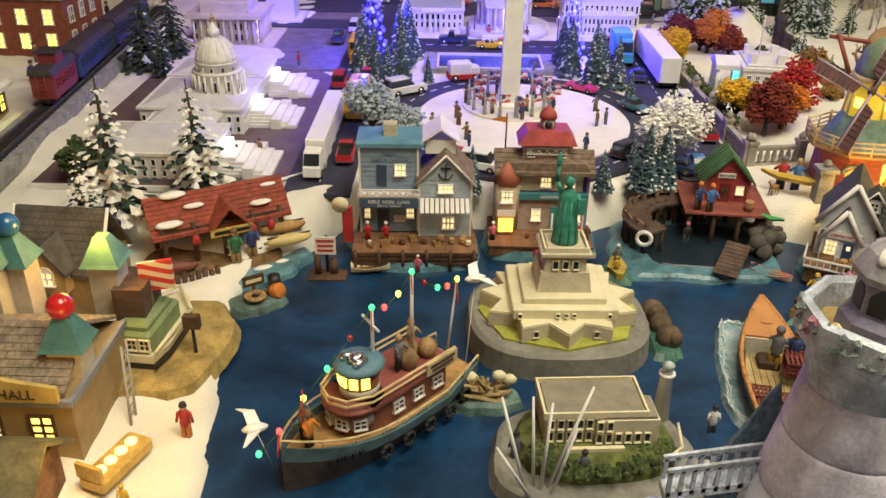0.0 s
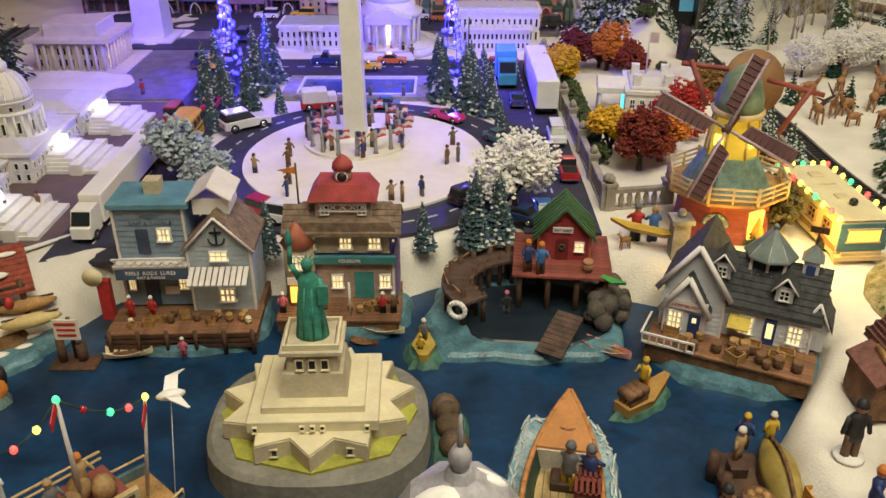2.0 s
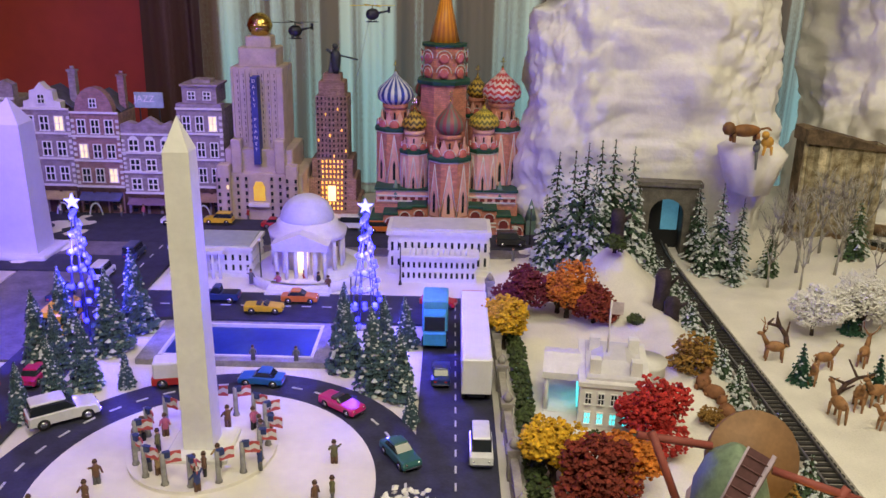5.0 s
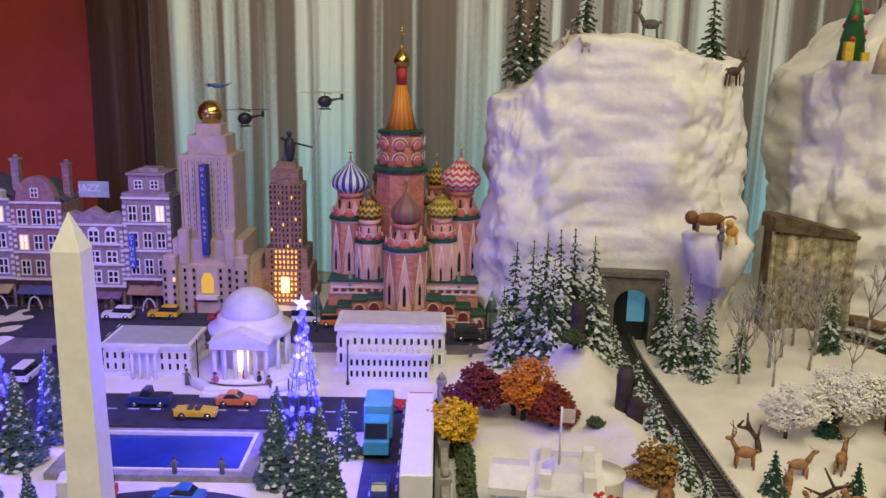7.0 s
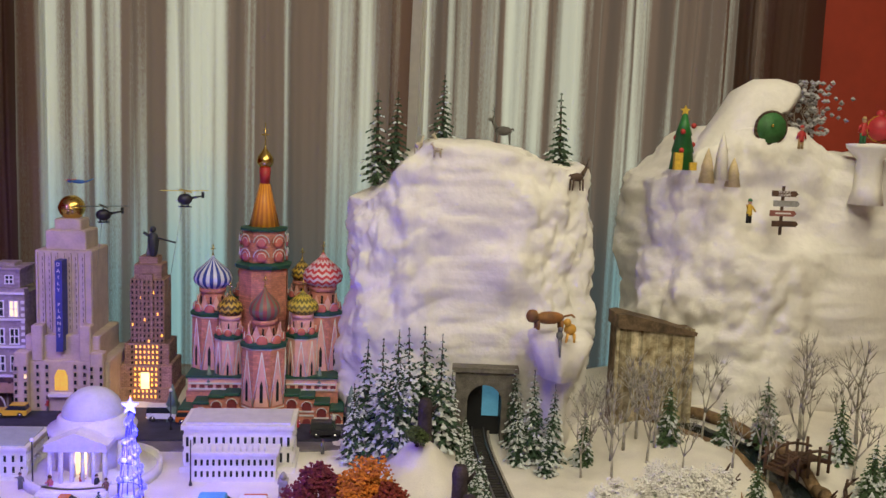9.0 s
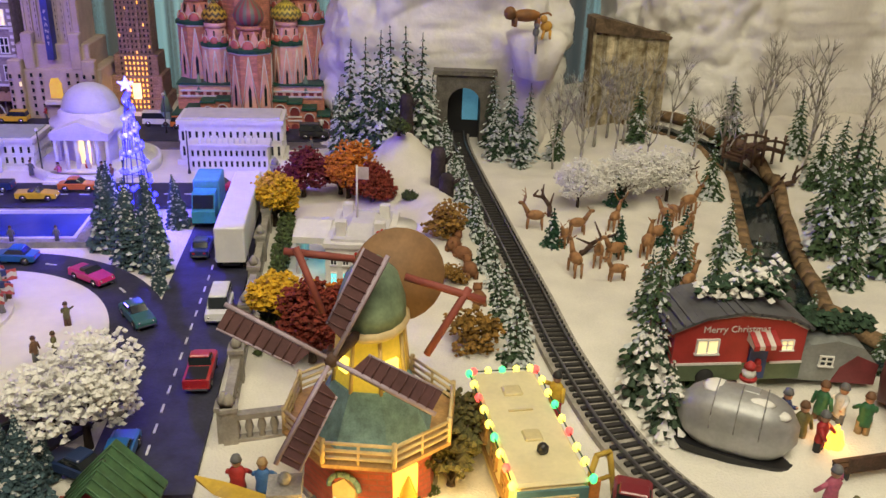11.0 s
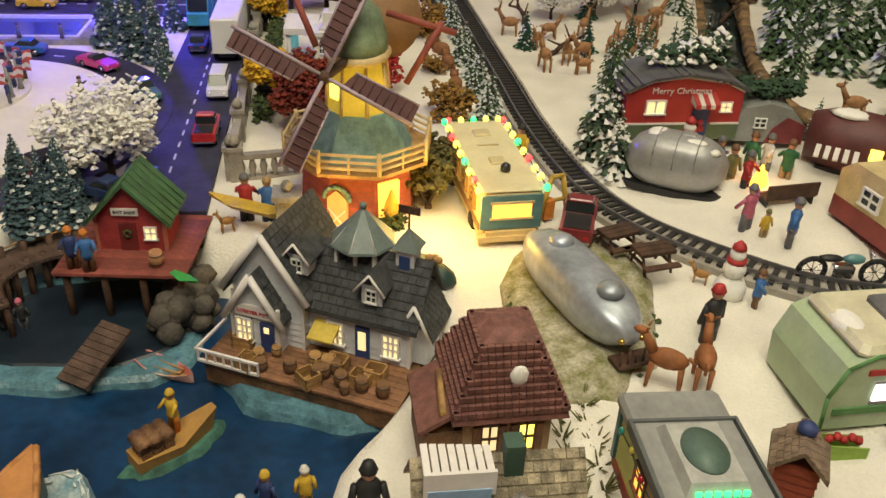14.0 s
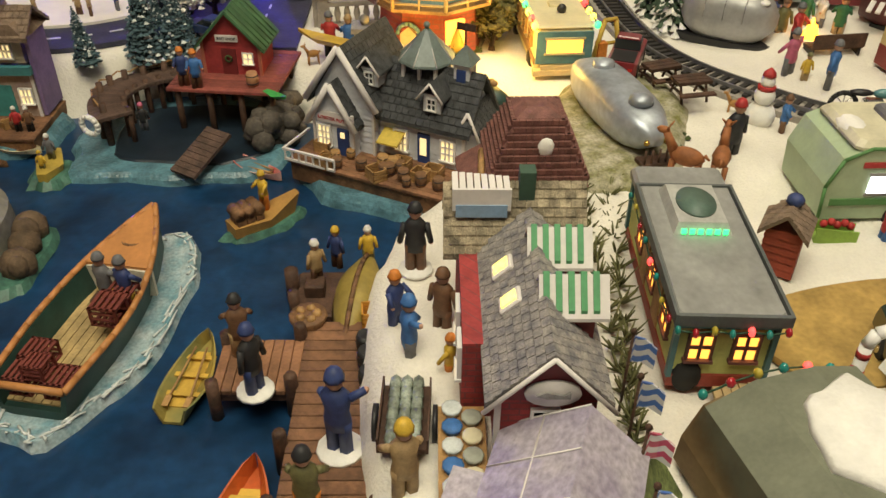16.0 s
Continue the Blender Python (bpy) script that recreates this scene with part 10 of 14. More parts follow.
deer(1.215, 1.36, gz(1.215, 1.36), 160, 1.1, TANF, "tan fox-like figurine by the stream", "fox_figurine", cat_="fox")
for x, y, a in ((0.819, 0.905, 150), (0.845, 0.905, 70)):
    deer(x, y, 0.008, a, 1.05, mat("russet_deer", (0.33, 0.12, 0.04), 0.7, var=0.2), "russet deer figurine on the mossy mound")
deer(0.866, 2.33, 0.52, 170, 1.25, mat("elk_grey", (0.13, 0.12, 0.11), 0.8), "grey-brown stag figurine on the mountain top", antler=True)
deer(0.985, 2.22, 0.445, 20, 1.1, mat("moose_brown", (0.10, 0.06, 0.04), 0.8), "dark brown moose figurine on the mountain edge", "moose_figurine", antler=True, cat_="moose")
for x, y, k in ((0.70, 2.24, 0.9), (0.715, 2.26, 0.7), (0.742, 2.24, 1.0), (0.73, 2.20, 0.6)):
    deer(x, y, 0.495, rr.uniform(0, 360), k, mat("pale_goat", (0.55, 0.47, 0.36), 0.8, var=0.2), "pale goat figurine on the mountain top", "goat_figurine", cat_="goat")
for x, y, z, a in ((0.742, 1.60, 0.018, 60), (0.757, 1.55, 0.006, 100), (0.752, 1.585, 0.012, 140), (0.758, 1.483, 0.0, 90)):
    s = Shape()
    s.ball(0, 0, 0.010, 0.009, 1.0, 8, 5, 1.5, 1.0).ball(0.014, 0, 0.017, 0.006, 1.0, 8, 5)
    for lx in (-0.008, 0.008):
        for ly in (-0.005, 0.005):
            s.rod((lx, ly, 0.009), (lx, ly, 0), 0.0032, 0.0028, 6)
    s.ball(0.013, 0.004, 0.0225, 0.0017, n=5, k=3).ball(0.013, -0.004, 0.0225, 0.0017, n=5, k=3)
    single("bear_figurine", s, mat("bear_brown", (0.26, 0.11, 0.045), 0.8, var=0.2), "small brown bear figurine on the snow bank", "bear", (x, y, z), a, group="brown bear figurines")
for x, y, z, h in ((0.708, 2.00, 0.055, 0.07), (0.745, 1.83, 0.0, 0.085), (0.756, 1.81, 0.0, 0.05)):
    s = Shape()
    s.lathe([(0.016, 0), (0.012, h * 0.2), (0.011, h * 0.7), (0.012, h * 0.85), (0.008, h)], 9).rod((0.008, 0, h * 0.7), (0.02, -0.004, h * 0.9), 0.004, 0.002)
    single("tree_stump", s, mat("stump_dark", (0.045, 0.03, 0.035), 0.85, var=0.4, bump=0.5), "tall dark broken tree stump on snow", "tree stump", (x, y, z), group="dark stumps")
# lion group on its ledge
s = Shape()
s.ball(0, 0, 0.018, 0.011, 0.95, 8, 6, 2.4, 1.0).ball(-0.030, -0.004, 0.022, 0.011, 1.0, 8, 5)
for lx in (-0.02, 0.02):
    s.rod((lx, -0.004, 0.014), (lx, -0.006, 0), 0.004, 0.003, 6).rod((lx, 0.005, 0.014), (lx, 0.006, 0), 0.004, 0.003, 6)
s.tube([(0.026, 0, 0.02), (0.038, 0, 0.022), (0.044, 0, 0.018)], 0.0018)
single("big_cat_figurine", s, mat("cat_orange", (0.45, 0.18, 0.04), 0.6, second=(0.03, 0.02, 0.015), scale=22), "orange-brown toy lion with dark mane on the ledge", "toy lion", (0.905, 2.035, 0.232), 8)
s = Shape()
s.ball(0, 0, 0.014, 0.008, 1.2, 8, 5, 1.3, 1.0).ball(-0.006, -0.004, 0.026, 0.0065).rod((-0.004, -0.004, 0.008), (-0.008, -0.008, -0.006), 0.0028, 0.002).rod((0.006, -0.003, 0.008), (0.006, -0.006, -0.006), 0.0028, 0.002)
single("small_cat_figurine", s, mat("cat_gold", (0.62, 0.33, 0.05), 0.6), "golden toy lion cub on the ledge", "toy lion", (0.935, 2.015, 0.222), 0)
s = Shape()
s.ball(0, 0, 0.012, 0.006, 1.3, 8, 5).rod((0, -0.003, 0.006), (0.0, -0.008, -0.022), 0.003, 0.0016).ball(0, -0.003, 0.022, 0.0045)
single("grey_figurine", s, CLOTH["grey"], "small grey toy animal hanging at the ledge", "toy animal", (0.918, 2.012, 0.215), 0)
ld = Shape()
ld.loft([[(x, y, z) for x, y in blob(a, b, 30, 0.2, 40, 0.9)] for a, b, z in ((0.030, 0.05, -0.075), (0.046, 0.056, -0.03), (0.054, 0.056, -0.008), (0.04, 0.040, 0.004))], None, True)
single("snow_ledge", ld, MOUNT, "white snow ledge jutting from the mountain", "snow ledge", (0.935, 2.082, 0.218), kind="structure")

# ---- windmill ----
WMB = brick_mat("windmill_brick", (0.36, 0.08, 0.06), (0.22, 0.1, 0.08), 0.006)
TEAL = mat("teal_shingle", (0.16, 0.27, 0.27), 0.7, var=0.2, scale=120)
VANE = mat("vane_maroon", (0.11, 0.045, 0.045), 0.65, var=0.15)
wm = thing("windmill", "lit resin windmill with maroon sails and brick base", "windmill", (0.628, 1.185, 0), -10)
P(wm, "base_wall", WMB, lambda s: s.lathe([(0.054, 0), (0.050, 0.056)], 8, pose(0, 0, 0, 0, 0, 22.5), False))
P(wm, "foot", GREYSTONE, lambda s: s.lathe([(0.060, 0), (0.056, 0.006)], 8, pose(0, 0, 0, 0, 0, 22.5), False))
P(wm, "gallery", TANWOOD, lambda s: s.lathe([(0.050, 0.054), (0.068, 0.058), (0.068, 0.061), (0.04, 0.062)], 8, pose(0, 0, 0, 0, 0, 22.5), False))
RAILT = mat("gallery_cream", (0.62, 0.47, 0.24), 0.6, var=0.1)
for k in range(8):
    a0, a1 = math.radians(22.5 + 45 * k), math.radians(67.5 + 45 * k)
    p, q = (0.066 * math.cos(a0), 0.066 * math.sin(a0)), (0.066 * math.cos(a1), 0.066 * math.sin(a1))
    P(wm, "gallery_rail", RAILT, lambda s: [s.rod((*p, z), (*q, z), 0.0013) for z in (0.066, 0.072, 0.078)] + [s.rod((*p, 0.060), (*p, 0.081), 0.002), s.rod(((p[0] + q[0]) / 2, (p[1] + q[1]) / 2, 0.06), ((p[0] + q[0]) / 2, (p[1] + q[1]) / 2, 0.079), 0.0012)])
P(wm, "skirt_roof", TEAL, lambda s: s.lathe([(0.050, 0.062), (0.030, 0.098)], 8, pose(0, 0, 0, 0, 0, 22.5), False))
# yellow wall with slight emission, standing in for the lamp glow inside the mill
P(wm, "upper_wall", mat("inner_glow_yellow_wall", (0.60, 0.42, 0.08), 0.6, glow=0.25, glow_colour=(1.0, 0.75, 0.05)), lambda s: s.lathe([(0.028, 0.098), (0.023, 0.145)], 8, pose(0, 0, 0, 0, 0, 22.5), False))
P(wm, "yellow_window", YELGLOW, lambda s: [s.box(-0.005, 0.005, -0.0262, -0.022, 0.110, 0.122, pose(0, 0, 0, 0, 0, a)) for a in (45, -45)], "glowing yellow window")
P(wm, "corner_post", RAILT, lambda s: [s.rod((0.029 * math.cos(a), 0.029 * math.sin(a), 0.097), (0.024 * math.cos(a), 0.024 * math.sin(a), 0.146), 0.0016) for a in [math.radians(22.5 + 45 * k) for k in range(8)]])
P(wm, "cap", mat("cap_green", (0.18, 0.25, 0.16), 0.6, var=0.2), lambda s: s.lathe([(0.027, 0.145), (0.0265, 0.160), (0.020, 0.180), (0.008, 0.192), (0.001, 0.196)], 16, None, True, 0, 0.95, 1.25))
P(wm, "cap_rim", RAILT, lambda s: s.lathe([(0.028, 0.143), (0.030, 0.147), (0.027, 0.150)], 16, None, True, 0, 0.95, 1.25))
P(wm, "back_disc", mat("disc_brown", (0.24, 0.13, 0.06), 0.7, var=0.12), lambda s: s.lathe([(0.035, 0), (0.035, 0.004)], 24, pose(0.016, 0.030, 0.168, 70, 0, 20)), "large brown half-round cap back")
for p, q in (((-0.064, 0.005, 0.192), (-0.014, 0.012, 0.186)), ((-0.055, 0.004, 0.196), (-0.034, -0.006, 0.150)), ((0.024, 0.0, 0.180), (0.082, -0.006, 0.168)), ((0.070, -0.004, 0.176), (0.042, -0.012, 0.125))):
    P(wm, "tail_beam", mat("beam_red", (0.26, 0.06, 0.045), 0.7), lambda s: s.rod(p, q, 0.0028))
hub = Vector((-0.018, -0.058, 0.143))
P(wm, "axle", DARKWOOD, lambda s: [s.rod((0, -0.02, 0.150), hub, 0.004), s.ball(*hub, 0.0055)])
for k, ang in enumerate((-27, 63, 153, 243)):
    a = math.radians(ang)
    fwd = Vector((0.17, -0.90, 0.40)).normalized()
    u = Vector((math.cos(a), 0.17 * math.cos(a) * 0.9 + 0.35 * math.sin(a), math.sin(a))).normalized()
    v = fwd.cross(u).normalized()
    L = 0.076

    def sail(s):
        q = [hub + u * 0.014 - v * 0.002, hub + u * L - v * 0.002, hub + u * L + v * 0.016, hub + u * 0.020 + v * 0.014]
        s._put([tuple(p + fwd * t) for t in (0.0, 0.002) for p in q], [(0, 1, 2, 3), (7, 6, 5, 4), (0, 4, 5, 1), (1, 5, 6, 2), (2, 6, 7, 3), (3, 7, 4, 0)])

    sl = P(wm, "sail", VANE, sail)
    P(sl, "spar", mat("spar_lilac", (0.38, 0.30, 0.36), 0.6), lambda s: [s.rod(hub + fwd * 0.002, hub + u * (L + 0.003) + fwd * 0.002, 0.0017), s.rod(hub + u * 0.02 + v * 0.0145 + fwd * 0.002, hub + u * L + v * 0.0165 + fwd * 0.002, 0.0008)])
    P(sl, "sail_bar", VANE, lambda s: [s.rod(hub + u * (0.022 + 0.007 * i) + fwd * 0.0028, hub + u * (0.022 + 0.007 * i) + v * 0.015 + fwd * 0.0028, 0.0006, n=4) for i in range(8)])
P(wm, "door", RAILT, lambda s: s.prism([(-0.009, 0.004), (0.009, 0.004), (0.009, 0.032), (0, 0.040), (-0.009, 0.032)], -0.052, -0.047, pose(0, 0, 0, 0, 0, -14)), "arched cream plank door")
P(wm, "door_brace", TRIM, lambda s: [s.rod((-0.008, -0.0525, 0.005), (0.008, -0.0525, 0.022), 0.0008), s.rod((0.008, -0.0525, 0.005), (-0.008, -0.0525, 0.022), 0.0008)], at=pose(0, 0, 0, 0, 0, -14))
P(wm, "door_arch", TEAL, lambda s: s.tube([(0.012 * math.cos(a), -0.0515, 0.031 + 0.012 * math.sin(a)) for a in [math.pi * k / 8 for k in range(9)]], 0.0022), at=pose(0, 0, 0, 0, 0, -14))
P(wm, "glowing_bay", AMBERGLOW, lambda s: s.box(-0.010, 0.010, -0.052, -0.048, 0.014, 0.046, pose(0, 0, 0, 0, 0, 38)), "amber glowing shop bay")
P(wm, "bay_figure", mat("gold_ornament", (0.65, 0.4, 0.05), 0.5), lambda s: s.lathe([(0.006, 0.012), (0.007, 0.024), (0.003, 0.034), (0.001, 0.04)], 8, pose(0.034, -0.043, 0)))
lamp("windmill_bay_light", "POINT", (0.672, 1.122, 0.035), 0.02, (1.0, 0.5, 0.08), 0.008)
lamp("windmill_top_light", "POINT", (0.628, 1.135, 0.12), 0.012, (1.0, 0.75, 0.08), 0.008)
for i, (x, y) in enumerate(((0.690, 1.17), (0.695, 1.20), (0.70, 1.225), (0.688, 1.215))):
    tt = leafy("brush_shrub", 0.055, 0.022, 400 + i, mat("brush_olive", (0.10, 0.09, 0.03), 0.9, var=0.4), "tangled olive shrub beside the windmill", n=300, clump=0.0034, stem=0.15, category="shrub")
    tt.location = (x, y, 0)
    tagged(tt, group="shrubs by the windmill")


# ---- campers ----
def bulbs(t, pts, seed=0, r=0.0032, glow=(YELGLOW, REDGLOW, YELGLOW, GREENGLOW, YELGLOW)):
    P(t, "light_cord", mat("cord_green", (0.02, 0.06, 0.03), 0.6), lambda s: s.tube(pts, 0.0007, 4))
    for i, p in enumerate(pts):
        P(t, "bulb", glow[(i + seed) % len(glow)], lambda s: s.ball(*p, r, 1.2, 7, 5))


def caravan(name, label, at, rz, l, w, h, wall, roof, band=None, profile=None, wheels_at=()):
    """A rounded caravan shell: a profile in length and height lofted over its width."""
    t = thing(name, label, "caravan", at, rz, group="holiday caravans")
    pr_ = profile or [(-0.5, 0.10), (-0.5, 0.60), (-0.44, 0.86), (-0.33, 0.98), (0.30, 1.0), (0.42, 0.90), (0.5, 0.62), (0.5, 0.10)]
    P(t, "body", wall, lambda s: s.loft([[(x * l * k, yy * w, z * h * kz + h * 0.1 * (1 - kz)) for x, z in pr_] for yy, k, kz in ((-0.5, 0.97, 0.96), (-0.46, 1.0, 1.0), (0.46, 1.0, 1.0), (0.5, 0.97, 0.96))]))
    P(t, "chassis", BLACK, lambda s: s.box(-l * 0.46, l * 0.46, -w * 0.42, w * 0.42, h * 0.03, h * 0.10))
    for x in wheels_at:
        for sd in (-1, 1):
            P(t, "wheel", RUBBER, lambda s: s.lathe([(0.0085, -0.003), (0.0095, -0.002), (0.0095, 0.002), (0.0085, 0.003)], 14, pose(x * l, sd * w * 0.47, 0.0095, 90, 0, 0)))
    return t


YW = mat("rv_cream", (0.62, 0.52, 0.28), 0.5, var=0.08, scale=50)
rv = thing("motorhome", "cream motorhome with coloured bulbs along its roof", "motorhome", (0.748, 1.180, 0), 4)
P(rv, "body", YW, lambda s: s.bevel_box(-0.027, 0.027, -0.074, 0.074, 0.010, 0.052, 0.003))
P(rv, "roof", mat("rv_roof", (0.70, 0.62, 0.38), 0.6, var=0.06, scale=40), lambda s: s.bevel_box(-0.0275, 0.0275, -0.0745, 0.0745, 0.052, 0.0545, 0.002))
P(rv, "roof_vent", YW, lambda s: [s.bevel_box(-0.008, 0.008, 0.036, 0.050, 0.0545, 0.0565, 0.001), s.bevel_box(-0.007, 0.007, -0.026, -0.012, 0.0545, 0.0565, 0.001), s.box(-0.010, 0.010, 0.014, 0.016, 0.0545, 0.0557)])
P(rv, "air_vent_pot", BLACK, lambda s: s.ball(0.002, -0.040, 0.058, 0.0048))
P(rv, "front_panel", mat("rv_teal", (0.10, 0.22, 0.25), 0.5), lambda s: s.box(-0.0265, 0.0265, -0.0760, -0.0740, 0.018, 0.049))
P(rv, "windscreen", AMBERGLOW, lambda s: s.box(-0.017, 0.017, -0.0772, -0.076, 0.029, 0.042), "orange glowing windscreen")
P(rv, "screen_frame", YW, lambda s: [s.box(-0.019, 0.019, -0.0775, -0.076, 0.042, 0.044), s.box(-0.019, 0.019, -0.0775, -0.076, 0.027, 0.029)])
P(rv, "bumper", RAILT, lambda s: [s.box(-0.029, 0.029, -0.081, -0.074, 0.008, 0.013), s.box(-0.022, 0.022, -0.079, -0.076, 0.013, 0.017)])
P(rv, "side_stripe", mat("rv_brown", (0.3, 0.17, 0.06), 0.6), lambda s: [s.box(sd * 0.0272 - 0.0005, sd * 0.0272 + 0.0005, -0.072, 0.072, 0.016, 0.022) for sd in (-1, 1)])
for i in range(4):
    for sd in (-1, 1):
        window(rv, sd * 0.0272, -0.05 + i * 0.034, 0.030, 0.014, 0.012, rz=90 * sd, lit=GLASSDARK, frame_mat=MATS["rv_brown"])
for sd in (-1, 1):
    for x in (-0.045, 0.045):
        P(rv, "wheel", RUBBER, lambda s: s.lathe([(0.009, -0.003), (0.010, 0), (0.009, 0.003)], 14, pose(sd * 0.025, x, 0.010, 90, 0, 90)))
    bulbs(rv, [(sd * 0.0295, -0.074 + i * 0.0185, 0.0545 + 0.001 * (i % 2)) for i in range(9)], 0 if sd < 0 else 3)
bulbs(rv, [(-0.025 + i * 0.0125, 0.0765, 0.0545) for i in range(5)], 1)

as1 = thing("silver_trailer", "matt silver rounded trailer with snow patches on top", "caravan", (0.938, 1.208, 0.0), -32, group="holiday caravans")
SIL = mat("silver_resin", (0.42, 0.42, 0.42), 0.45, 0.4, var=0.1, scale=40)


def capsule(s, l, w, h, z0):
    rings = []
    n = 12
    for i in range(n + 1):
        u = -1 + 2 * i / n
        k = (1 - abs(u) ** 3.2) ** 0.5 if abs(u) < 1 else 0.02
        k = max(k, 0.25)
        rings.append([(u * l / 2, w / 2 * k * math.copysign(abs(math.cos(a)) ** 0.6, math.cos(a)), z0 + h * 0.45 + h * 0.5 * k * math.copysign(abs(math.sin(a)) ** 0.65, math.sin(a))) for a in [2 * math.pi * q / 20 for q in range(20)]])
    s.loft(rings, None, True)


P(as1, "shell", SIL, lambda s: capsule(s, 0.098, 0.052, 0.054, 0.006))
P(as1, "snow_patch", SNOWCAP, lambda s: [s.ball(-0.02, 0.004, 0.054, 0.013, 0.22, 10, 4, 1.0, 1.2), s.ball(0.014, -0.006, 0.055, 0.010, 0.22, 10, 4, 1.4, 0.8), s.ball(0.034, -0.01, 0.050, 0.007, 0.4, 8, 4)])
P(as1, "roof_hatch", SIL, lambda s: s.bevel_box(0.0, 0.014, 0.002, 0.014, 0.054, 0.0575, 0.001))
P(as1, "skirt", BLACK, lambda s: s.plate(blob(0.050, 0.025, 24, 0, 0, 0.5), 0.001, 0.008))
P(as1, "panel_seam", GREYSTONE, lambda s: [s.tube([(x, 0.0264 * math.copysign(abs(math.cos(a)) ** 0.6, math.cos(a)), 0.0305 + 0.0272 * math.copysign(abs(math.sin(a)) ** 0.65, math.sin(a))) for a in [math.pi * q / 10 for q in range(11)]], 0.0005, 4) for x in (-0.02, 0.0, 0.02)])

mo = thing("mossy_mound", "mossy snow-flecked mound under the silver trailer", "mound", (0.79, 1.005, 0.0), -14)
MOSS = mat("moss_flock", (0.12, 0.12, 0.035), 0.95, var=0.5, scale=70, bump=0.7, second=(0.5, 0.46, 0.36))
P(mo, "mound", MOSS, lambda s: s.loft([[(x, y, z) for x, y in blob(a, b, 36, 0.2, 50, 0.9)] for a, b, z in ((0.064, 0.118, -0.005), (0.060, 0.112, 0.006), (0.050, 0.10, 0.014), (0.03, 0.07, 0.016))], None, True))
ms = Shape()
rr = random.Random(71)
for i in range(260):
    a, q = rr.uniform(0, 6.28), rr.uniform(0.5, 1.0)
    ms.bit(0.058 * q * math.cos(a), 0.11 * q * math.sin(a), 0.012 - 0.006 * q, 0.0035, rr)
part("moss_tuft", ms, HEDGE, mo)
as2 = thing("long_silver_trailer", "long shiny silver trailer parked on the mossy mound", "caravan", (0.782, 0.995, 0.014), -75, group="holiday caravans")
WORN = mat("worn_blue_aluminium", (0.44, 0.48, 0.54), 0.4, 0.5, var=0.2, scale=30)
P(as2, "shell", WORN, lambda s: capsule(s, 0.145, 0.046, 0.038, 0.002))
P(as2, "roof_dome", WORN, lambda s: [s.lathe([(0.010, 0.036), (0.009, 0.041), (0.004, 0.043), (0.001, 0.0434)], 14, pose(x, 0, 0)) for x in (-0.03, 0.04)])
P(as2, "front_rack", DARKWOOD, lambda s: [s.box(0.068, 0.082, -0.014, 0.014, 0.002, 0.005)] + [s.cyl(0.080, -0.012 + 0.006 * i, 0.004, 0.016, 0.001) for i in range(5)])
P(as2, "headlamp", BRASS, lambda s: [s.ball(0.072, yy, 0.018, 0.0025) for yy in (-0.008, 0.008)])
pk2 = car(0.812, 1.103, 70, "pickup", ("maroon", (0.20, 0.025, 0.035)), "maroon vintage toy pickup on the mound", z=0.016, scale=0.95)
for x, y, a in ((0.838, 1.075, 20), (0.858, 1.045, 12)):
    t = thing("picnic_table", "brown slatted wooden picnic table on the moss", "table", (x, y, 0.012), a, group="picnic tables")
    P(t, "top", DARKWOOD, lambda s: [s.box(-0.016, 0.016, -0.009 + 0.0062 * i, -0.0035 + 0.0062 * i, 0.016, 0.019) for i in range(3)])
    for sd in (-1, 1):
        P(t, "bench", DARKWOOD, lambda s: s.box(-0.016, 0.016, sd * 0.016 - 0.003, sd * 0.016 + 0.003, 0.009, 0.011))
        P(t, "leg", DARKWOOD, lambda s: [s.box(sd * 0.012 - 0.001, sd * 0.012 + 0.001, -0.014, 0.014, 0.007, 0.009), s.rod((sd * 0.012, -0.012, 0), (sd * 0.012, -0.004, 0.017), 0.0013), s.rod((sd * 0.012, 0.012, 0), (sd * 0.012, 0.004, 0.017), 0.0013)])

REDT = mat("trailer_red", (0.42, 0.035, 0.03), 0.5, var=0.08, scale=60)
GRNT = mat("trailer_green", (0.11, 0.15, 0.08), 0.55, var=0.1)
rtt = thing("red_trailer", "red and green holiday trailer with a snowy tree on its roof", "caravan", (0.972, 1.322, 0.012), 0, group="holiday caravans")
P(rtt, "body", REDT, lambda s: s.prism([(-0.062, 0.022), (0.066, 0.022), (0.066, 0.056), (0.045, 0.066), (0.0, 0.072), (-0.035, 0.068), (-0.062, 0.056)], -0.030, 0.03))
P(rtt, "lower_body", GRNT, lambda s: s.prism([(-0.058, 0.004), (0.066, 0.004), (0.066, 0.022), (-0.062, 0.022)], -0.031, 0.031))
P(rtt, "roof", mat("trailer_roof", (0.10, 0.10, 0.11), 0.6), lambda s: [s.prism([(-0.068, 0.056), (-0.036, 0.070), (0.0, 0.075), (0.046, 0.069), (0.070, 0.057), (0.070, 0.060), (0.046, 0.072), (0.0, 0.078), (-0.036, 0.073), (-0.068, 0.059)], -0.035, 0.035)] + [s.box(-0.066 + i * 0.008, -0.064 + i * 0.008, -0.035, 0.035, 0.0595 + 0.0175 * (1 - abs(i - 8) / 8.5) ** 0.8, 0.062 + 0.0175 * (1 - abs(i - 8) / 8.5) ** 0.8) for i in range(17)])
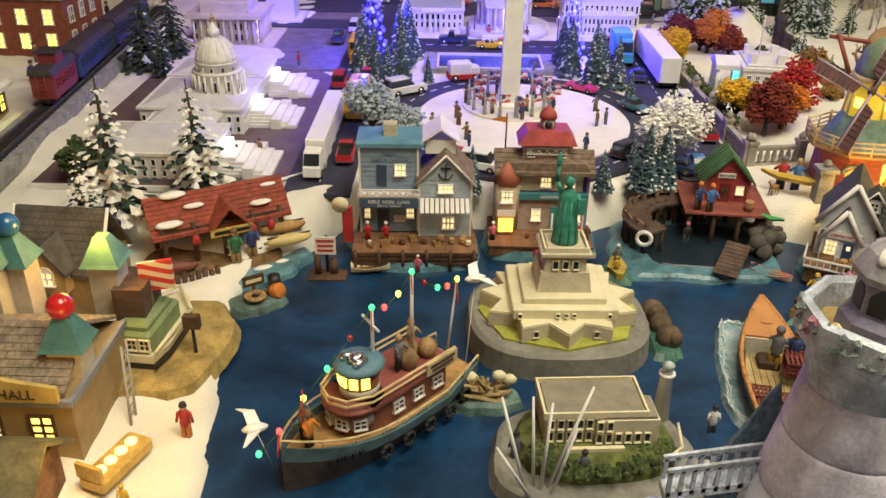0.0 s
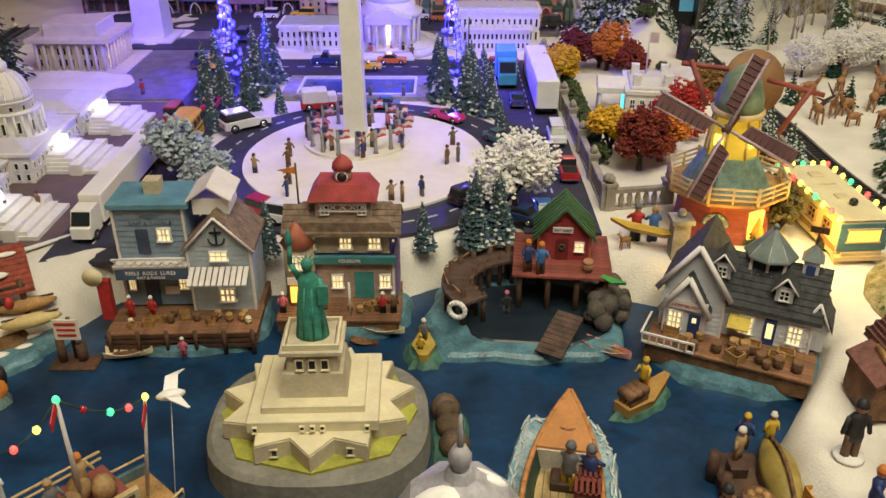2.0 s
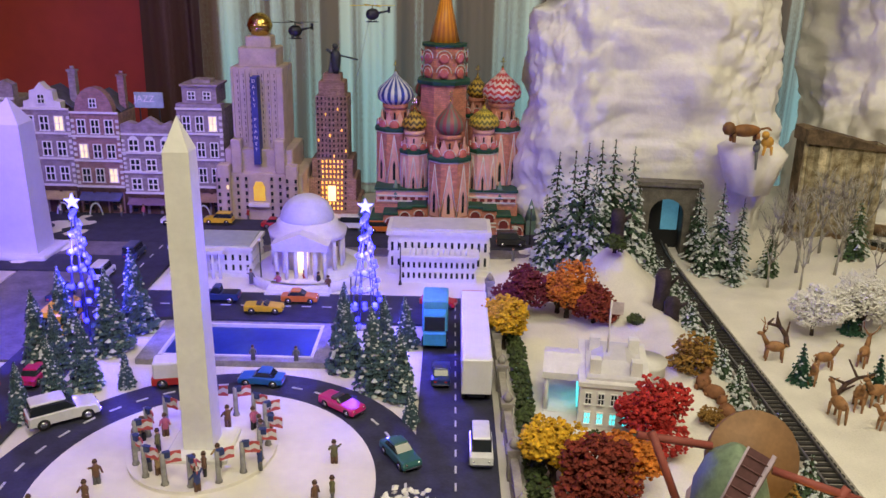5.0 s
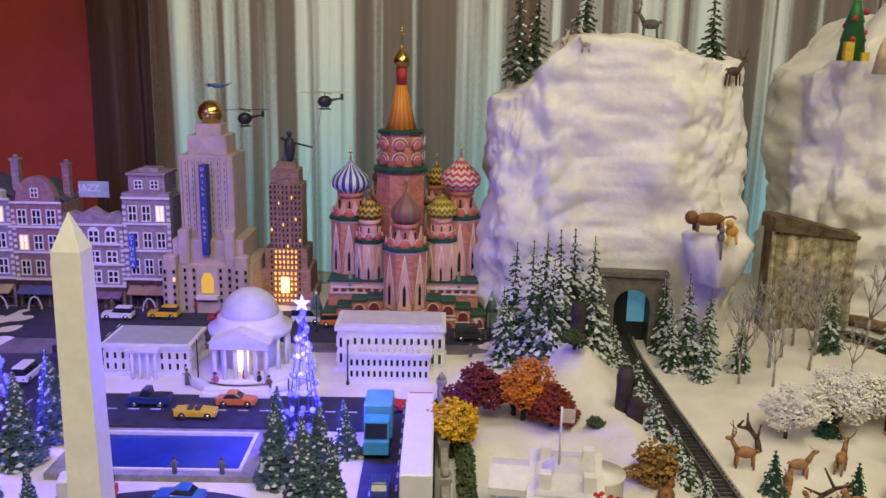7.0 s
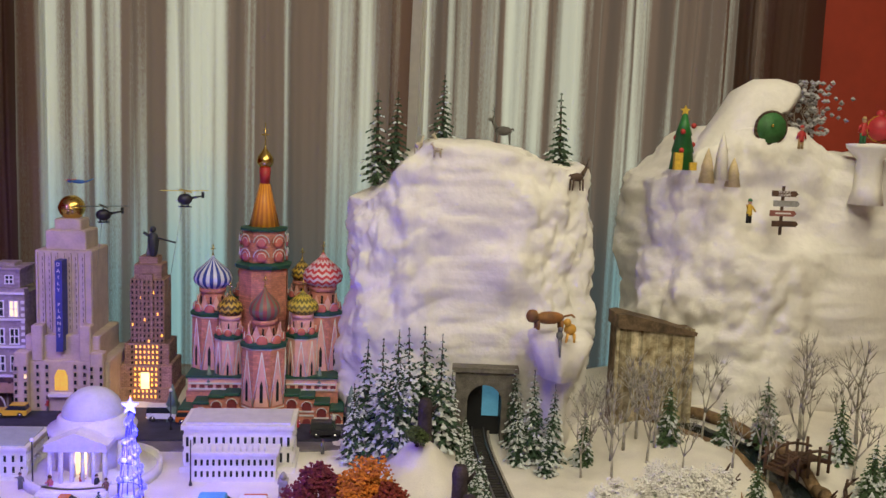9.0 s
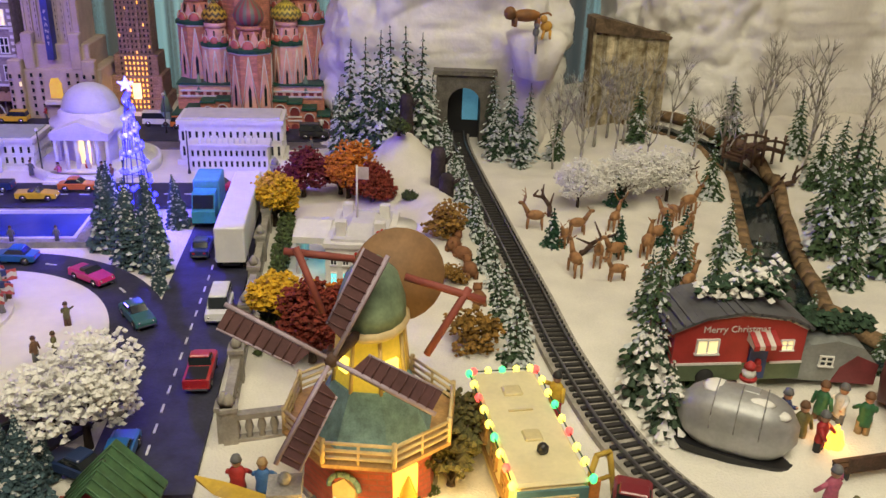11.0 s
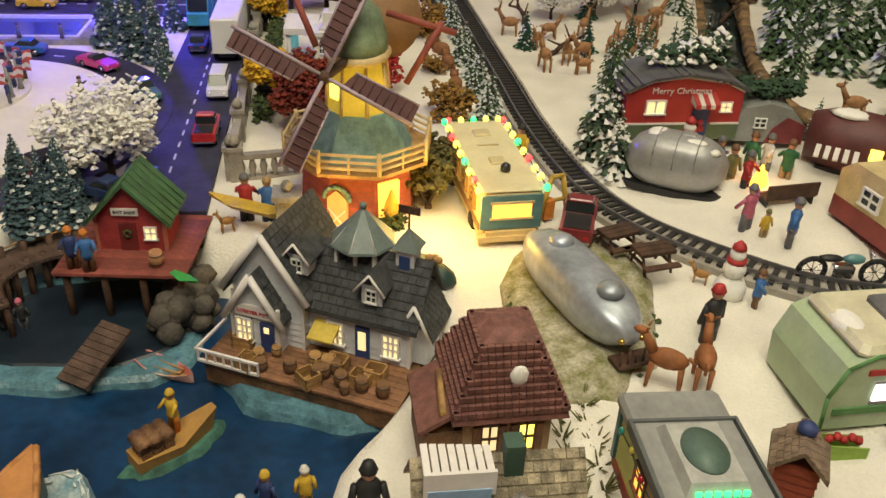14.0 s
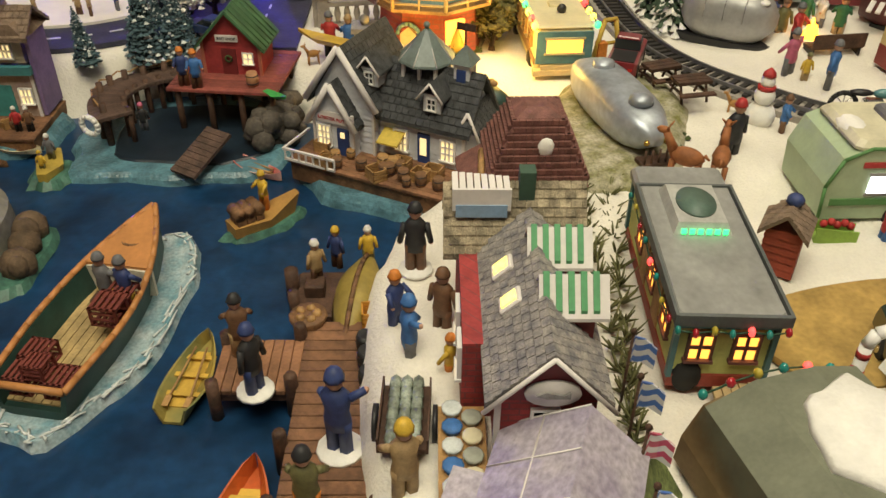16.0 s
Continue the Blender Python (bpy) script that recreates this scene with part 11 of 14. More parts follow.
P(rtt, "trim_line", TRIM, lambda s: [s.box(-0.062, 0.006, -0.0318, -0.030, 0.021, 0.023), s.box(0.034, 0.066, -0.0318, -0.030, 0.021, 0.023), s.tube([(-0.062, -0.031, 0.057), (-0.035, -0.031, 0.069), (0.0, -0.031, 0.073), (0.045, -0.031, 0.067), (0.066, -0.031, 0.057)], 0.0012)])
window(rtt, -0.030, -0.0302, 0.034, 0.019, 0.013, lit=WARMGLOW, bars=1, rows=0)
window(rtt, 0.048, -0.0302, 0.036, 0.011, 0.009, lit=WARMGLOW)
P(rtt, "door", NAVYD, lambda s: s.box(0.012, 0.030, -0.0325, -0.030, 0.006, 0.044))
P(rtt, "wreath", CLOTH["red"], lambda s: [s.ball(0.021, -0.0335, 0.024, 0.004, n=6, k=4), s.box(0.016, 0.026, -0.034, -0.0325, 0.014, 0.020)])
P(rtt, "awning", mat("awning_red_white", (0.7, 0.62, 0.58), 0.7), lambda s: s.prism([(0, 0.056), (0.016, 0.048), (0.016, 0.044), (0, 0.046)], -0.013, 0.013, pose(0.021, -0.03, 0, 0, 0, -90)), "red and white striped awning")
P(rtt, "awning_stripe", CLOTH["red"], lambda s: [s.prism([(0, 0.0566), (0.0166, 0.0486), (0.0166, 0.0436), (0.015, 0.0436), (0.015, 0.048), (0, 0.0558)], -0.013 + 0.0105 * i, -0.008 + 0.0105 * i, pose(0.021, -0.03, 0, 0, 0, -90)) for i in range(3)])
P(rtt, "wheel", RUBBER, lambda s: s.lathe([(0.008, -0.003), (0.009, 0), (0.008, 0.003)], 14, pose(-0.028, -0.031, 0.008, 90, 0, 0)))
words(rtt, "Merry Christmas", -0.004, -0.0316, 0.0585, 0.0095, TRIM)
rs = Shape()
sn = Shape()
rr = random.Random(81)
for i in range(340):
    u = rr.random()
    (rs if rr.random() < 0.6 else sn).bit(-0.035 + 0.085 * u, rr.uniform(-0.016, 0.016) * (0.4 + u), 0.080 + rr.random() * 0.022 * (0.4 + u), 0.0045, rr)
part("roof_tree", rs, PINE, rtt, "felled fir tied on the roof")
part("roof_snow", sn, SNOWCAP, rtt)
gt = thing("grey_teardrop_trailer", "grey teardrop trailer with a fir on its roof", "caravan", (1.075, 1.315, 0.008), -10, group="holiday caravans")
P(gt, "body", mat("teardrop_grey", (0.26, 0.27, 0.26), 0.5, var=0.12), lambda s: s.prism([(-0.04, 0.004), (0.04, 0.004), (0.04, 0.026), (0.025, 0.042), (0.0, 0.048), (-0.025, 0.042), (-0.04, 0.024)], -0.026, 0.026))
P(gt, "red_side", mat("teardrop_maroon", (0.20, 0.04, 0.045), 0.6), lambda s: s.prism([(0.0, 0.004), (0.041, 0.004), (0.041, 0.026), (0.02, 0.034), (0.006, 0.02)], -0.0268, -0.026))
window(gt, -0.008, -0.0262, 0.022, 0.011, 0.009)
P(gt, "roof_tree", PINE, lambda s: [s.bit(rr.uniform(-0.03, 0.035), rr.uniform(-0.014, 0.014), 0.050 + rr.uniform(0, 0.014), 0.005, rr) for _ in range(200)])
dr_ = thing("maroon_caravan", "dark maroon barrel caravan with striped awning and snow", "caravan", (1.145, 1.235, 0.0), -35, group="holiday caravans")
P(dr_, "body", mat("maroon_barrel", (0.11, 0.03, 0.03), 0.55, var=0.15), lambda s: s.lathe([(0.001, -0.052), (0.024, -0.05), (0.031, -0.03), (0.033, 0.0), (0.031, 0.03), (0.024, 0.05), (0.001, 0.052)], 20, pose(0, 0, 0.034, 0, 90, 0)))
P(dr_, "snow_patch", SNOWCAP, lambda s: [s.ball(-0.015, -0.005, 0.064, 0.014, 0.3, 10, 4, 1.5, 1.0), s.ball(0.035, 0.005, 0.060, 0.010, 0.35)])
P(dr_, "awning", TRIM, lambda s: [s.box(-0.038 + i * 0.009, -0.033 + i * 0.009, -0.05, -0.028, 0.043, 0.045, pose(0, 0, 0, 12, 0, 0)) for i in range(5)])
P(dr_, "yellow_window", YELGLOW, lambda s: s.box(0.012, 0.024, -0.0335, -0.031, 0.03, 0.042))
P(dr_, "skid", BLACK, lambda s: [s.box(-0.035, 0.035, -0.02 + 0.036 * i, -0.016 + 0.036 * i, 0.0, 0.008) for i in range(2)])
bt = thing("beige_camper", "cream and maroon camper with a red roof hatch", "caravan", (1.105, 1.105, 0.0), -82, group="holiday caravans")
P(bt, "body", mat("camper_cream", (0.62, 0.50, 0.26), 0.5), lambda s: s.prism([(-0.045, 0.024), (0.045, 0.024), (0.045, 0.05), (0.03, 0.062), (-0.03, 0.062), (-0.045, 0.05)], -0.028, 0.028))
P(bt, "lower_body", mat("camper_maroon", (0.25, 0.04, 0.035), 0.5), lambda s: s.prism([(-0.045, 0.004), (0.045, 0.004), (0.045, 0.024), (-0.045, 0.024)], -0.0285, 0.0285))
P(bt, "roof_hatch", REDT, lambda s: s.bevel_box(0.0, 0.034, -0.018, 0.018, 0.060, 0.066, 0.002))
P(bt, "hatch_window", mat("hatch_glass", (0.35, 0.45, 0.5), 0.2), lambda s: s.box(0.0335, 0.0348, -0.012, 0.012, 0.0605, 0.0645))
window(bt, 0.0, -0.0284, 0.032, 0.02, 0.014)

# fire and camp folk
cf = thing("campfire", "small glowing toy campfire with orange flames", "campfire", (1.022, 1.195, 0.0))
P(cf, "log", DARKWOOD, lambda s: [s.rod((0.012 * math.cos(a), 0.012 * math.sin(a), 0.002), (-0.004 * math.cos(a), -0.004 * math.sin(a), 0.008), 0.002) for a in (0, 1.2, 2.4, 3.6, 4.8)])
P(cf, "flame", mat("flame", (1, 0.5, 0.05), 0.5, glow=5.0, glow_colour=(1.0, 0.42, 0.03)), lambda s: [s.lathe([(0.006, 0.004), (0.008, 0.010), (0.005, 0.020), (0.001, 0.030)], 8), s.lathe([(0.004, 0.004), (0.005, 0.010), (0.001, 0.022)], 7, pose(0.006, 0.002, 0)), s.lathe([(0.004, 0.004), (0.005, 0.009), (0.001, 0.019)], 7, pose(-0.006, -0.001, 0))])
lamp("campfire_light", "POINT", (1.022, 1.193, 0.03), 0.02, (1, 0.45, 0.08), 0.006)
FOLK = ((0.995, 1.205, "olive", "tan", "brown"), (1.005, 1.190, "red", "black", "grey"), (0.990, 1.225, "navy", "navy", "grey"), (1.03, 1.235, "green", "brown", "brown"), (1.06, 1.215, "green", "tan", "brown"), (0.975, 1.120, "pink", "grey", "grey"), (1.004, 1.092, "blue", "grey", "grey"), (1.045, 1.23, "white", "grey", "grey"), (0.794, 1.262, "yellow", "red", "black"))
for i, (x, y, a, b, c) in enumerate(FOLK):
    figure(x, y, 0.0, 40 * i, CLOTH[a], CLOTH[b], CLOTH[c], h=0.046, label="winter camp figurine in a %s coat" % a, pose_arm=i, group="camp folk")
figure(0.987, 1.107, 0, 0, CLOTH["yellow"], CLOTH["tan"], CLOTH["olive"], h=0.028, label="small child figurine in yellow by the fire", group="camp folk")
figure(1.078, 1.030, 0, 200, CLOTH["red"], CLOTH["red"], CLOTH["red"], h=0.034, label="small red-clad winter figurine on the snow", group="camp folk")
figure(0.871, 0.955, 0.0, 200, CLOTH["black"], CLOTH["black"], CLOTH["red"], h=0.052, label="dark figurine with a red head scarf", group="camp folk")
figure(0.928, 0.998, 0.0, 60, CLOTH["blue"], CLOTH["brown"], CLOTH["brown"], h=0.036, label="boy figurine in blue building a snowman", pose_arm=1, group="camp folk")
for x, y in ((0.970, 1.26), (0.912, 1.012)):
    t = thing("snowman", "white toy snowman with a red hat", "snowman", (x, y, 0))
    P(t, "body", SNOWCAP, lambda s: [s.ball(0, 0, 0.012, 0.013, 0.95, 12, 7), s.ball(0, 0, 0.030, 0.009, 1, 12, 7), s.ball(0, 0, 0.043, 0.0065, 1, 10, 6)])
    P(t, "hat", CLOTH["red"], lambda s: s.lathe([(0.006, 0.048), (0.005, 0.051), (0.001, 0.055)], 8))
    P(t, "scarf", CLOTH["red"], lambda s: s.lathe([(0.0075, 0.036), (0.0078, 0.039), (0.007, 0.0395)], 10))
bn = thing("park_bench", "dark snow-dusted bench by the campfire", "bench", (1.035, 1.165, 0), 8)
P(bn, "seat", DARKWOOD, lambda s: [s.box(-0.028, 0.028, -0.008 + 0.006 * i, -0.003 + 0.006 * i, 0.012, 0.014) for i in range(3)])
P(bn, "backrest", DARKWOOD, lambda s: s.box(-0.028, 0.028, -0.010, -0.008, 0.014, 0.028))
P(bn, "leg", BLACK, lambda s: [s.box(-0.026 + 0.050 * i, -0.024 + 0.050 * i, -0.008, 0.010, 0, 0.013) for i in range(2)])
mc = thing("motorcycle", "toy motorcycle with a teal tank parked on snow", "motorcycle", (1.018, 1.030, 0), -8)
for x in (-0.026, 0.026):
    wv = P(mc, "wheel", RUBBER, lambda s: [s.rod((x + 0.011 * math.cos(a), 0, 0.012 + 0.011 * math.sin(a)), (x + 0.011 * math.cos(a + 0.45), 0, 0.012 + 0.011 * math.sin(a + 0.45)), 0.0022) for a in [k * 0.449 for k in range(14)]])
    P(wv, "spoke", CHROME, lambda s: [s.rod((x, 0, 0.012), (x + 0.010 * math.cos(a), 0, 0.012 + 0.010 * math.sin(a)), 0.0005, n=4) for a in [k * 0.785 for k in range(8)]])
P(mc, "engine", CHROME, lambda s: s.bevel_box(-0.010, 0.008, -0.005, 0.005, 0.008, 0.019, 0.002))
P(mc, "tank", mat("tank_teal", (0.12, 0.28, 0.30), 0.3), lambda s: s.ball(0.006, 0, 0.024, 0.0055, 0.8, 9, 5, 1.8, 0.9))
P(mc, "seat", BLACK, lambda s: s.ball(-0.013, 0, 0.024, 0.005, 0.6, 9, 5, 2.2, 0.9))
P(mc, "fork", CHROME, lambda s: [s.rod((0.026, 0.002, 0.012), (0.017, 0.002, 0.032), 0.0011), s.rod((0.016, -0.010, 0.033), (0.016, 0.010, 0.033), 0.0009)])
sk = thing("carried_canoe", "long yellow canoe carried beside the shack", "canoe", (0.535, 1.140, 0.022), -28)
P(sk, "hull", mat("canoe_yellow", (0.58, 0.38, 0.05), 0.5), lambda s: s.loft([[(-0.042, -0.001, 0.008), (-0.042, 0.001, 0.008), (-0.042, 0.0, 0.004)], [(-0.02, -0.008, 0.004), (-0.02, 0.008, 0.004), (-0.02, 0, -0.004)], [(0.02, -0.008, 0.004), (0.02, 0.008, 0.004), (0.02, 0, -0.004)], [(0.042, -0.001, 0.008), (0.042, 0.001, 0.008), (0.042, 0, 0.004)]]))
figure(0.528, 1.162, 0, 180, CLOTH["red"], CLOTH["black"], CLOTH["grey"], h=0.044, label="figurine in a red coat carrying the canoe", pose_arm=1)
figure(0.547, 1.160, 0, 180, CLOTH["blue"], CLOTH["navy"], CLOTH["tan"], h=0.042, label="figurine in a blue coat carrying the canoe", pose_arm=1)
deer(0.513, 1.142, 0, 200, 0.5, mat("dog_tan", (0.4, 0.2, 0.06), 0.7), "small tan dog figurine on the snow", "dog_figurine", cat_="dog")
deer(0.898, 1.035, 0, 150, 0.5, MATS["dog_tan"], "small tan dog figurine near the track", "dog_figurine", cat_="dog")
pot = thing("stone_chimney_pillar", "small stone pillar with a finial near the shack", "pillar", (0.566, 1.125, 0))
P(pot, "pillar", GREYSTONE, lambda s: [s.box(-0.009, 0.009, -0.009, 0.009, 0, 0.042), s.box(-0.012, 0.012, -0.012, 0.012, 0.042, 0.047), s.ball(0, 0, 0.052, 0.005)])
dc = thing("upturned_dark_boat", "dark green upturned boat lying on the snow", "boat", (0.668, 1.058, 0.006), -35)
P(dc, "hull", mat("dark_teal_hull", (0.02, 0.05, 0.045), 0.4), lambda s: s.ball(0, 0, 0.002, 0.016, 0.9, 14, 8, 2.3, 1.0))
P(dc, "rope_heap", TANWOOD, lambda s: [s.ball(0.012 + 0.004 * k, 0.002 * (k % 2), 0.018, 0.004, 0.7, 6, 4) for k in range(3)])
tp2 = thing("yellow_sign_frame", "yellow wooden frame with orange towels", "frame", (0.803, 1.150, 0), 20)
P(tp2, "post", mat("frame_yellow", (0.5, 0.33, 0.05), 0.6), lambda s: [s.rod((-0.016, 0, 0), (-0.006, 0, 0.044), 0.0024), s.rod((0.016, 0, 0), (0.006, 0, 0.044), 0.0024), s.rod((-0.012, 0, 0.020), (0.012, 0, 0.020), 0.0018), s.rod((-0.007, 0, 0.044), (0.007, 0, 0.044), 0.0022)])
P(tp2, "towel", CLOTH["orange"], lambda s: s.box(-0.012, -0.002, -0.004, 0.004, 0.004, 0.022))

# ---- brown hip-roof house ----
TILE = mat("brown_roof_tile", (0.20, 0.085, 0.07), 0.75, var=0.22, scale=120, bump=0.3)
bh = thing("brown_cottage", "brown cottage with tiled hip roof and lit windows", "cottage", (0.700, 0.876, 0.0), 2)
bh.scale = (0.73, 0.74, 1.06)
P(bh, "wall", mat("cottage_plaster", (0.30, 0.20, 0.10), 0.8, var=0.15), lambda s: s.box(-0.036, 0.036, -0.036, 0.036, 0, 0.046))
P(bh, "roof", TILE, lambda s: s.lathe([(0.066, 0.040), (0.064, 0.044), (0.030, 0.080), (0.014, 0.084)], 4, Matrix.Diagonal((1, 1, 1, 1)), False, math.pi / 4))


def tile_courses(s):
    for k in range(4):
        m = pose(0, 0, 0, 0, 0, 90 * k)
        for r in range(9):
            u = r / 9
            half, z = 0.0455 - 0.024 * u, 0.0445 + 0.036 * u
            n = max(3, int(half * 2 / 0.0055))
            for i in range(n):
                x = -half + 2 * half * (i + (0.5 if r % 2 else 0.0)) / n
                if x + 2 * half / n * 0.9 > half:
                    continue
                s.box(x, x + 2 * half / n * 0.88, -half - 0.0012, -half + 0.004, z, z + 0.0032, m)


P(bh, "roof_tile", TILE, tile_courses)
P(bh, "snow_patch", SNOWCAP, lambda s: s.ball(0.006, -0.034, 0.064, 0.008, 0.9, 10, 5, 1.0, 0.45))
for x in (-0.014, 0.016):
    window(bh, x, -0.0362, 0.014, 0.012, 0.018, lit=YELGLOW if x > 0 else WARMGLOW, arch=True, frame_mat=DARKWOOD)
    P(bh, "shutter", WOOD, lambda s: [s.box(x + sd * 0.0105 - 0.003, x + sd * 0.0105 + 0.003, -0.038, -0.036, 0.013, 0.032) for sd in (-1, 1)])
P(bh, "annex_roof", TILE, lambda s: s.prism([(-0.072, 0.030), (-0.034, 0.046), (-0.034, 0.049), (-0.072, 0.033)], -0.04, 0.03))
P(bh, "annex_wall", WOOD, lambda s: [s.box(-0.068, -0.036, -0.036, 0.026, 0, 0.030)])
P(bh, "porch_log", TANWOOD, lambda s: s.rod((-0.052, -0.036, 0.042), (-0.048, 0.012, 0.044), 0.0035))

# ---- grey-shingled red shop ----
REDB = brick_mat("shop_red_brick", (0.38, 0.05, 0.05), (0.2, 0.05, 0.05), 0.005)
GSH = mat("mixed_shingles", (0.24, 0.22, 0.20), 0.85, var=0.35, scale=160, per_object=0.35, second=(0.13, 0.125, 0.14), bump=0.4)
rs_ = thing("red_fish_shop", "red brick fish shop with grey shingle roof and awnings", "shop", (0.679, 0.728, 0.0), 0)
P(rs_, "wall", REDB, lambda s: [s.box(-0.034, 0.030, -0.058, 0.060, 0, 0.058), s.box(-0.018, 0.028, -0.092, -0.058, 0, 0.056)])
shingle_roof(rs_, -0.022, 0.032, -0.094, 0.02, 0.056, 0.084, "y", GSH, 0.003, 8)
shingle_roof(rs_, -0.040, 0.036, 0.02, 0.066, 0.058, 0.088, "x", mat("tan_shingles", (0.30, 0.25, 0.17), 0.85, var=0.35, scale=160, bump=0.4, per_object=0.4), 0.003, 8)
gable_wall(rs_, -0.020, 0.030, -0.094, -0.090, 0.056, 0.082, mat("maroon_gable", (0.18, 0.02, 0.03), 0.6))
P(rs_, "gable_trim", TRIM, lambda s: [s.rod((-0.026, -0.0985, 0.052), (0.005, -0.0985, 0.0855), 0.0012), s.rod((0.036, -0.0985, 0.052), (0.005, -0.0985, 0.0855), 0.0012), s.box(-0.020, -0.017, -0.0935, -0.091, 0, 0.056)])
P(rs_, "fish_plaque", TRIM, lambda s: s.lathe([(0.011, 0), (0.011, 0.002)], 14, pose(0.006, -0.0945, 0.062, 90, 0, 0) @ Matrix.Diagonal((1.2, 0.7, 1, 1))))
P(rs_, "fish", GREYSTONE, lambda s: s.prism([(-0.002, 0.062), (0.003, 0.064), (0.011, 0.062), (0.014, 0.064), (0.014, 0.060), (0.003, 0.060)], -0.0975, -0.0962))
window(rs_, 0.004, -0.0922, 0.034, 0.011, 0.014, lit=GLASSDARK, bars=1, rows=1)
for y in (-0.046, -0.018):
    window(rs_, -0.0342, y, 0.030, 0.013, 0.020, rz=-90, lit=WARMGLOW, bars=1, rows=2)
for k, (x, y, z) in enumerate(((0.006, -0.008, 0.082), (0.008, -0.048, 0.082))):
    P(rs_, "roof_dormer", mat("dormer_maroon", (0.2, 0.03, 0.03), 0.6), lambda s: s.box(x, x + 0.022, y - 0.010, y + 0.010, z - 0.022, z - 0.002))
    P(rs_, "dormer_awning", TRIM, lambda s: s.gable(x - 0.004, x + 0.026, y - 0.012, y + 0.012, z - 0.004, z + 0.010, "x", 0.002, 0.002), "white and green striped awning roof")
    P(rs_, "awning_stripe", mat("awning_green", (0.10, 0.33, 0.15), 0.6), lambda s: [s.gable(x - 0.004 + 0.006 * i, x - 0.001 + 0.006 * i, y - 0.0125, y + 0.0125, z - 0.0025, z + 0.0118, "x", 0.0, 0.002) for i in range(5)])
for x, y, z in ((-0.011, -0.012, 0.0695), (-0.009, -0.042, 0.0715)):
    P(rs_, "skylight_frame", TRIM, lambda s: s.bevel_box(-0.007, 0.007, -0.006, 0.006, 0, 0.003, 0.0008), at=pose(x, y, z, 0, -44, 0))
    P(rs_, "skylight_pane", YELGLOW, lambda s: s.box(-0.0045, 0.0045, -0.0038, 0.0038, 0.003, 0.0036), at=pose(x, y, z, 0, -44, 0))
P(rs_, "canopy_slat", TRIM, lambda s: [s.box(-0.038 + i * 0.0042, -0.0347 + i * 0.0042, 0.030, 0.048, 0.092 - 0.0004 * i, 0.094 - 0.0004 * i) for i in range(8)] + [s.box(-0.038, -0.005, 0.028, 0.030, 0.080, 0.094)], "white slatted canopy")
P(rs_, "canopy_window", mat("window_blue", (0.25, 0.38, 0.55), 0.5), lambda s: s.box(-0.036, -0.007, 0.0275, 0.0285, 0.076, 0.084))
P(rs_, "chimney", mat("chimney_green", (0.05, 0.1, 0.07), 0.6), lambda s: s.box(0.000, 0.009, 0.036, 0.046, 0.08, 0.10))
P(rs_, "stall_table", TANWOOD, lambda s: [s.box(-0.046, -0.022, -0.118, -0.060, 0.012, 0.016)] + [s.box(-0.045, -0.043, -0.116 + 0.026 * i, -0.114 + 0.026 * i, 0, 0.012) for i in range(3)])
for i in range(9):
    P(rs_, "ware", [FROST, CREAM, CLOTH["blue"], mat("shell_grey", (0.35, 0.36, 0.3), 0.6)][i % 4], lambda s: s.lathe([(0.004, 0.016), (0.0055, 0.020), (0.0045, 0.0205)], 9, pose(-0.039 + 0.010 * (i % 2), -0.114 + i * 0.0062, 0)))
tent = thing("plaid_tent_roof", "purple-grey snowy sheet-metal roof of a small shop", "roofed stall", (0.690, 0.590, 0.0), -18)
tent.scale = (0.66, 0.85, 0.78)
PUR = mat("purple_sheet", (0.25, 0.22, 0.30), 0.45, var=0.35, scale=40, second=(0.48, 0.44, 0.50))
P(tent, "roof", PUR, lambda s: [s.prism([(-0.062, 0.040), (0.0, 0.075), (0.0, 0.078), (-0.062, 0.043)], -0.05, 0.045), s.prism([(0.0, 0.075), (0.045, 0.045), (0.045, 0.048), (0.0, 0.078)], -0.05, 0.045), s.box(-0.085, -0.056, -0.05, 0.012, 0.036, 0.040)])
P(tent, "roof_seam", TRIM, lambda s: [s.rod((-0.062, y, 0.0435), (0.0, y, 0.0785), 0.0007, n=4) for y in (-0.05, -0.018, 0.014, 0.045)] + [s.rod((-0.031, -0.05, 0.061), (-0.031, 0.045, 0.061), 0.0007, n=4)])
P(tent, "wall", mat("stall_wood", (0.25, 0.15, 0.08), 0.8), lambda s: s.box(-0.05, 0.035, -0.045, 0.04, 0, 0.045))
P(tent, "grass_slope", mat("grass_slope", (0.16, 0.20, 0.07), 0.9, var=0.4), lambda s: s.prism([(0.040, 0.050), (0.075, 0.002), (0.040, 0.002)], -0.06, 0.06))
for i in range(4):
    t = thing("striped_flag", "small striped flag on a dark pole", "flag", (0.732 - 0.003 * i, 0.680 - i * 0.032, 0.0), group="striped flags by the stall", scale=0.72)
    P(t, "pole", DARKWOOD, lambda s: [s.rod((0, 0, 0), (0, 0, 0.078), 0.0012), s.ball(0, 0, 0.080, 0.0026)])
    P(t, "cloth", striped("stripe_%d" % i, ((0.08, 0.18, 0.5), (0.5, 0.08, 0.15))[i == 2], (0.7, 0.7, 0.72), 9, "zig"), lambda s: s.loft([[(0, 0.0008, 0.052), (0, -0.0008, 0.052), (0, -0.0008, 0.076), (0, 0.0008, 0.076)], [(0.010, 0.004, 0.048), (0.010, 0.0024, 0.048), (0.010, 0.0024, 0.070), (0.010, 0.004, 0.070)], [(0.018, -0.002, 0.046), (0.018, -0.0036, 0.046), (0.018, -0.0036, 0.066), (0.018, -0.002, 0.066)]]))

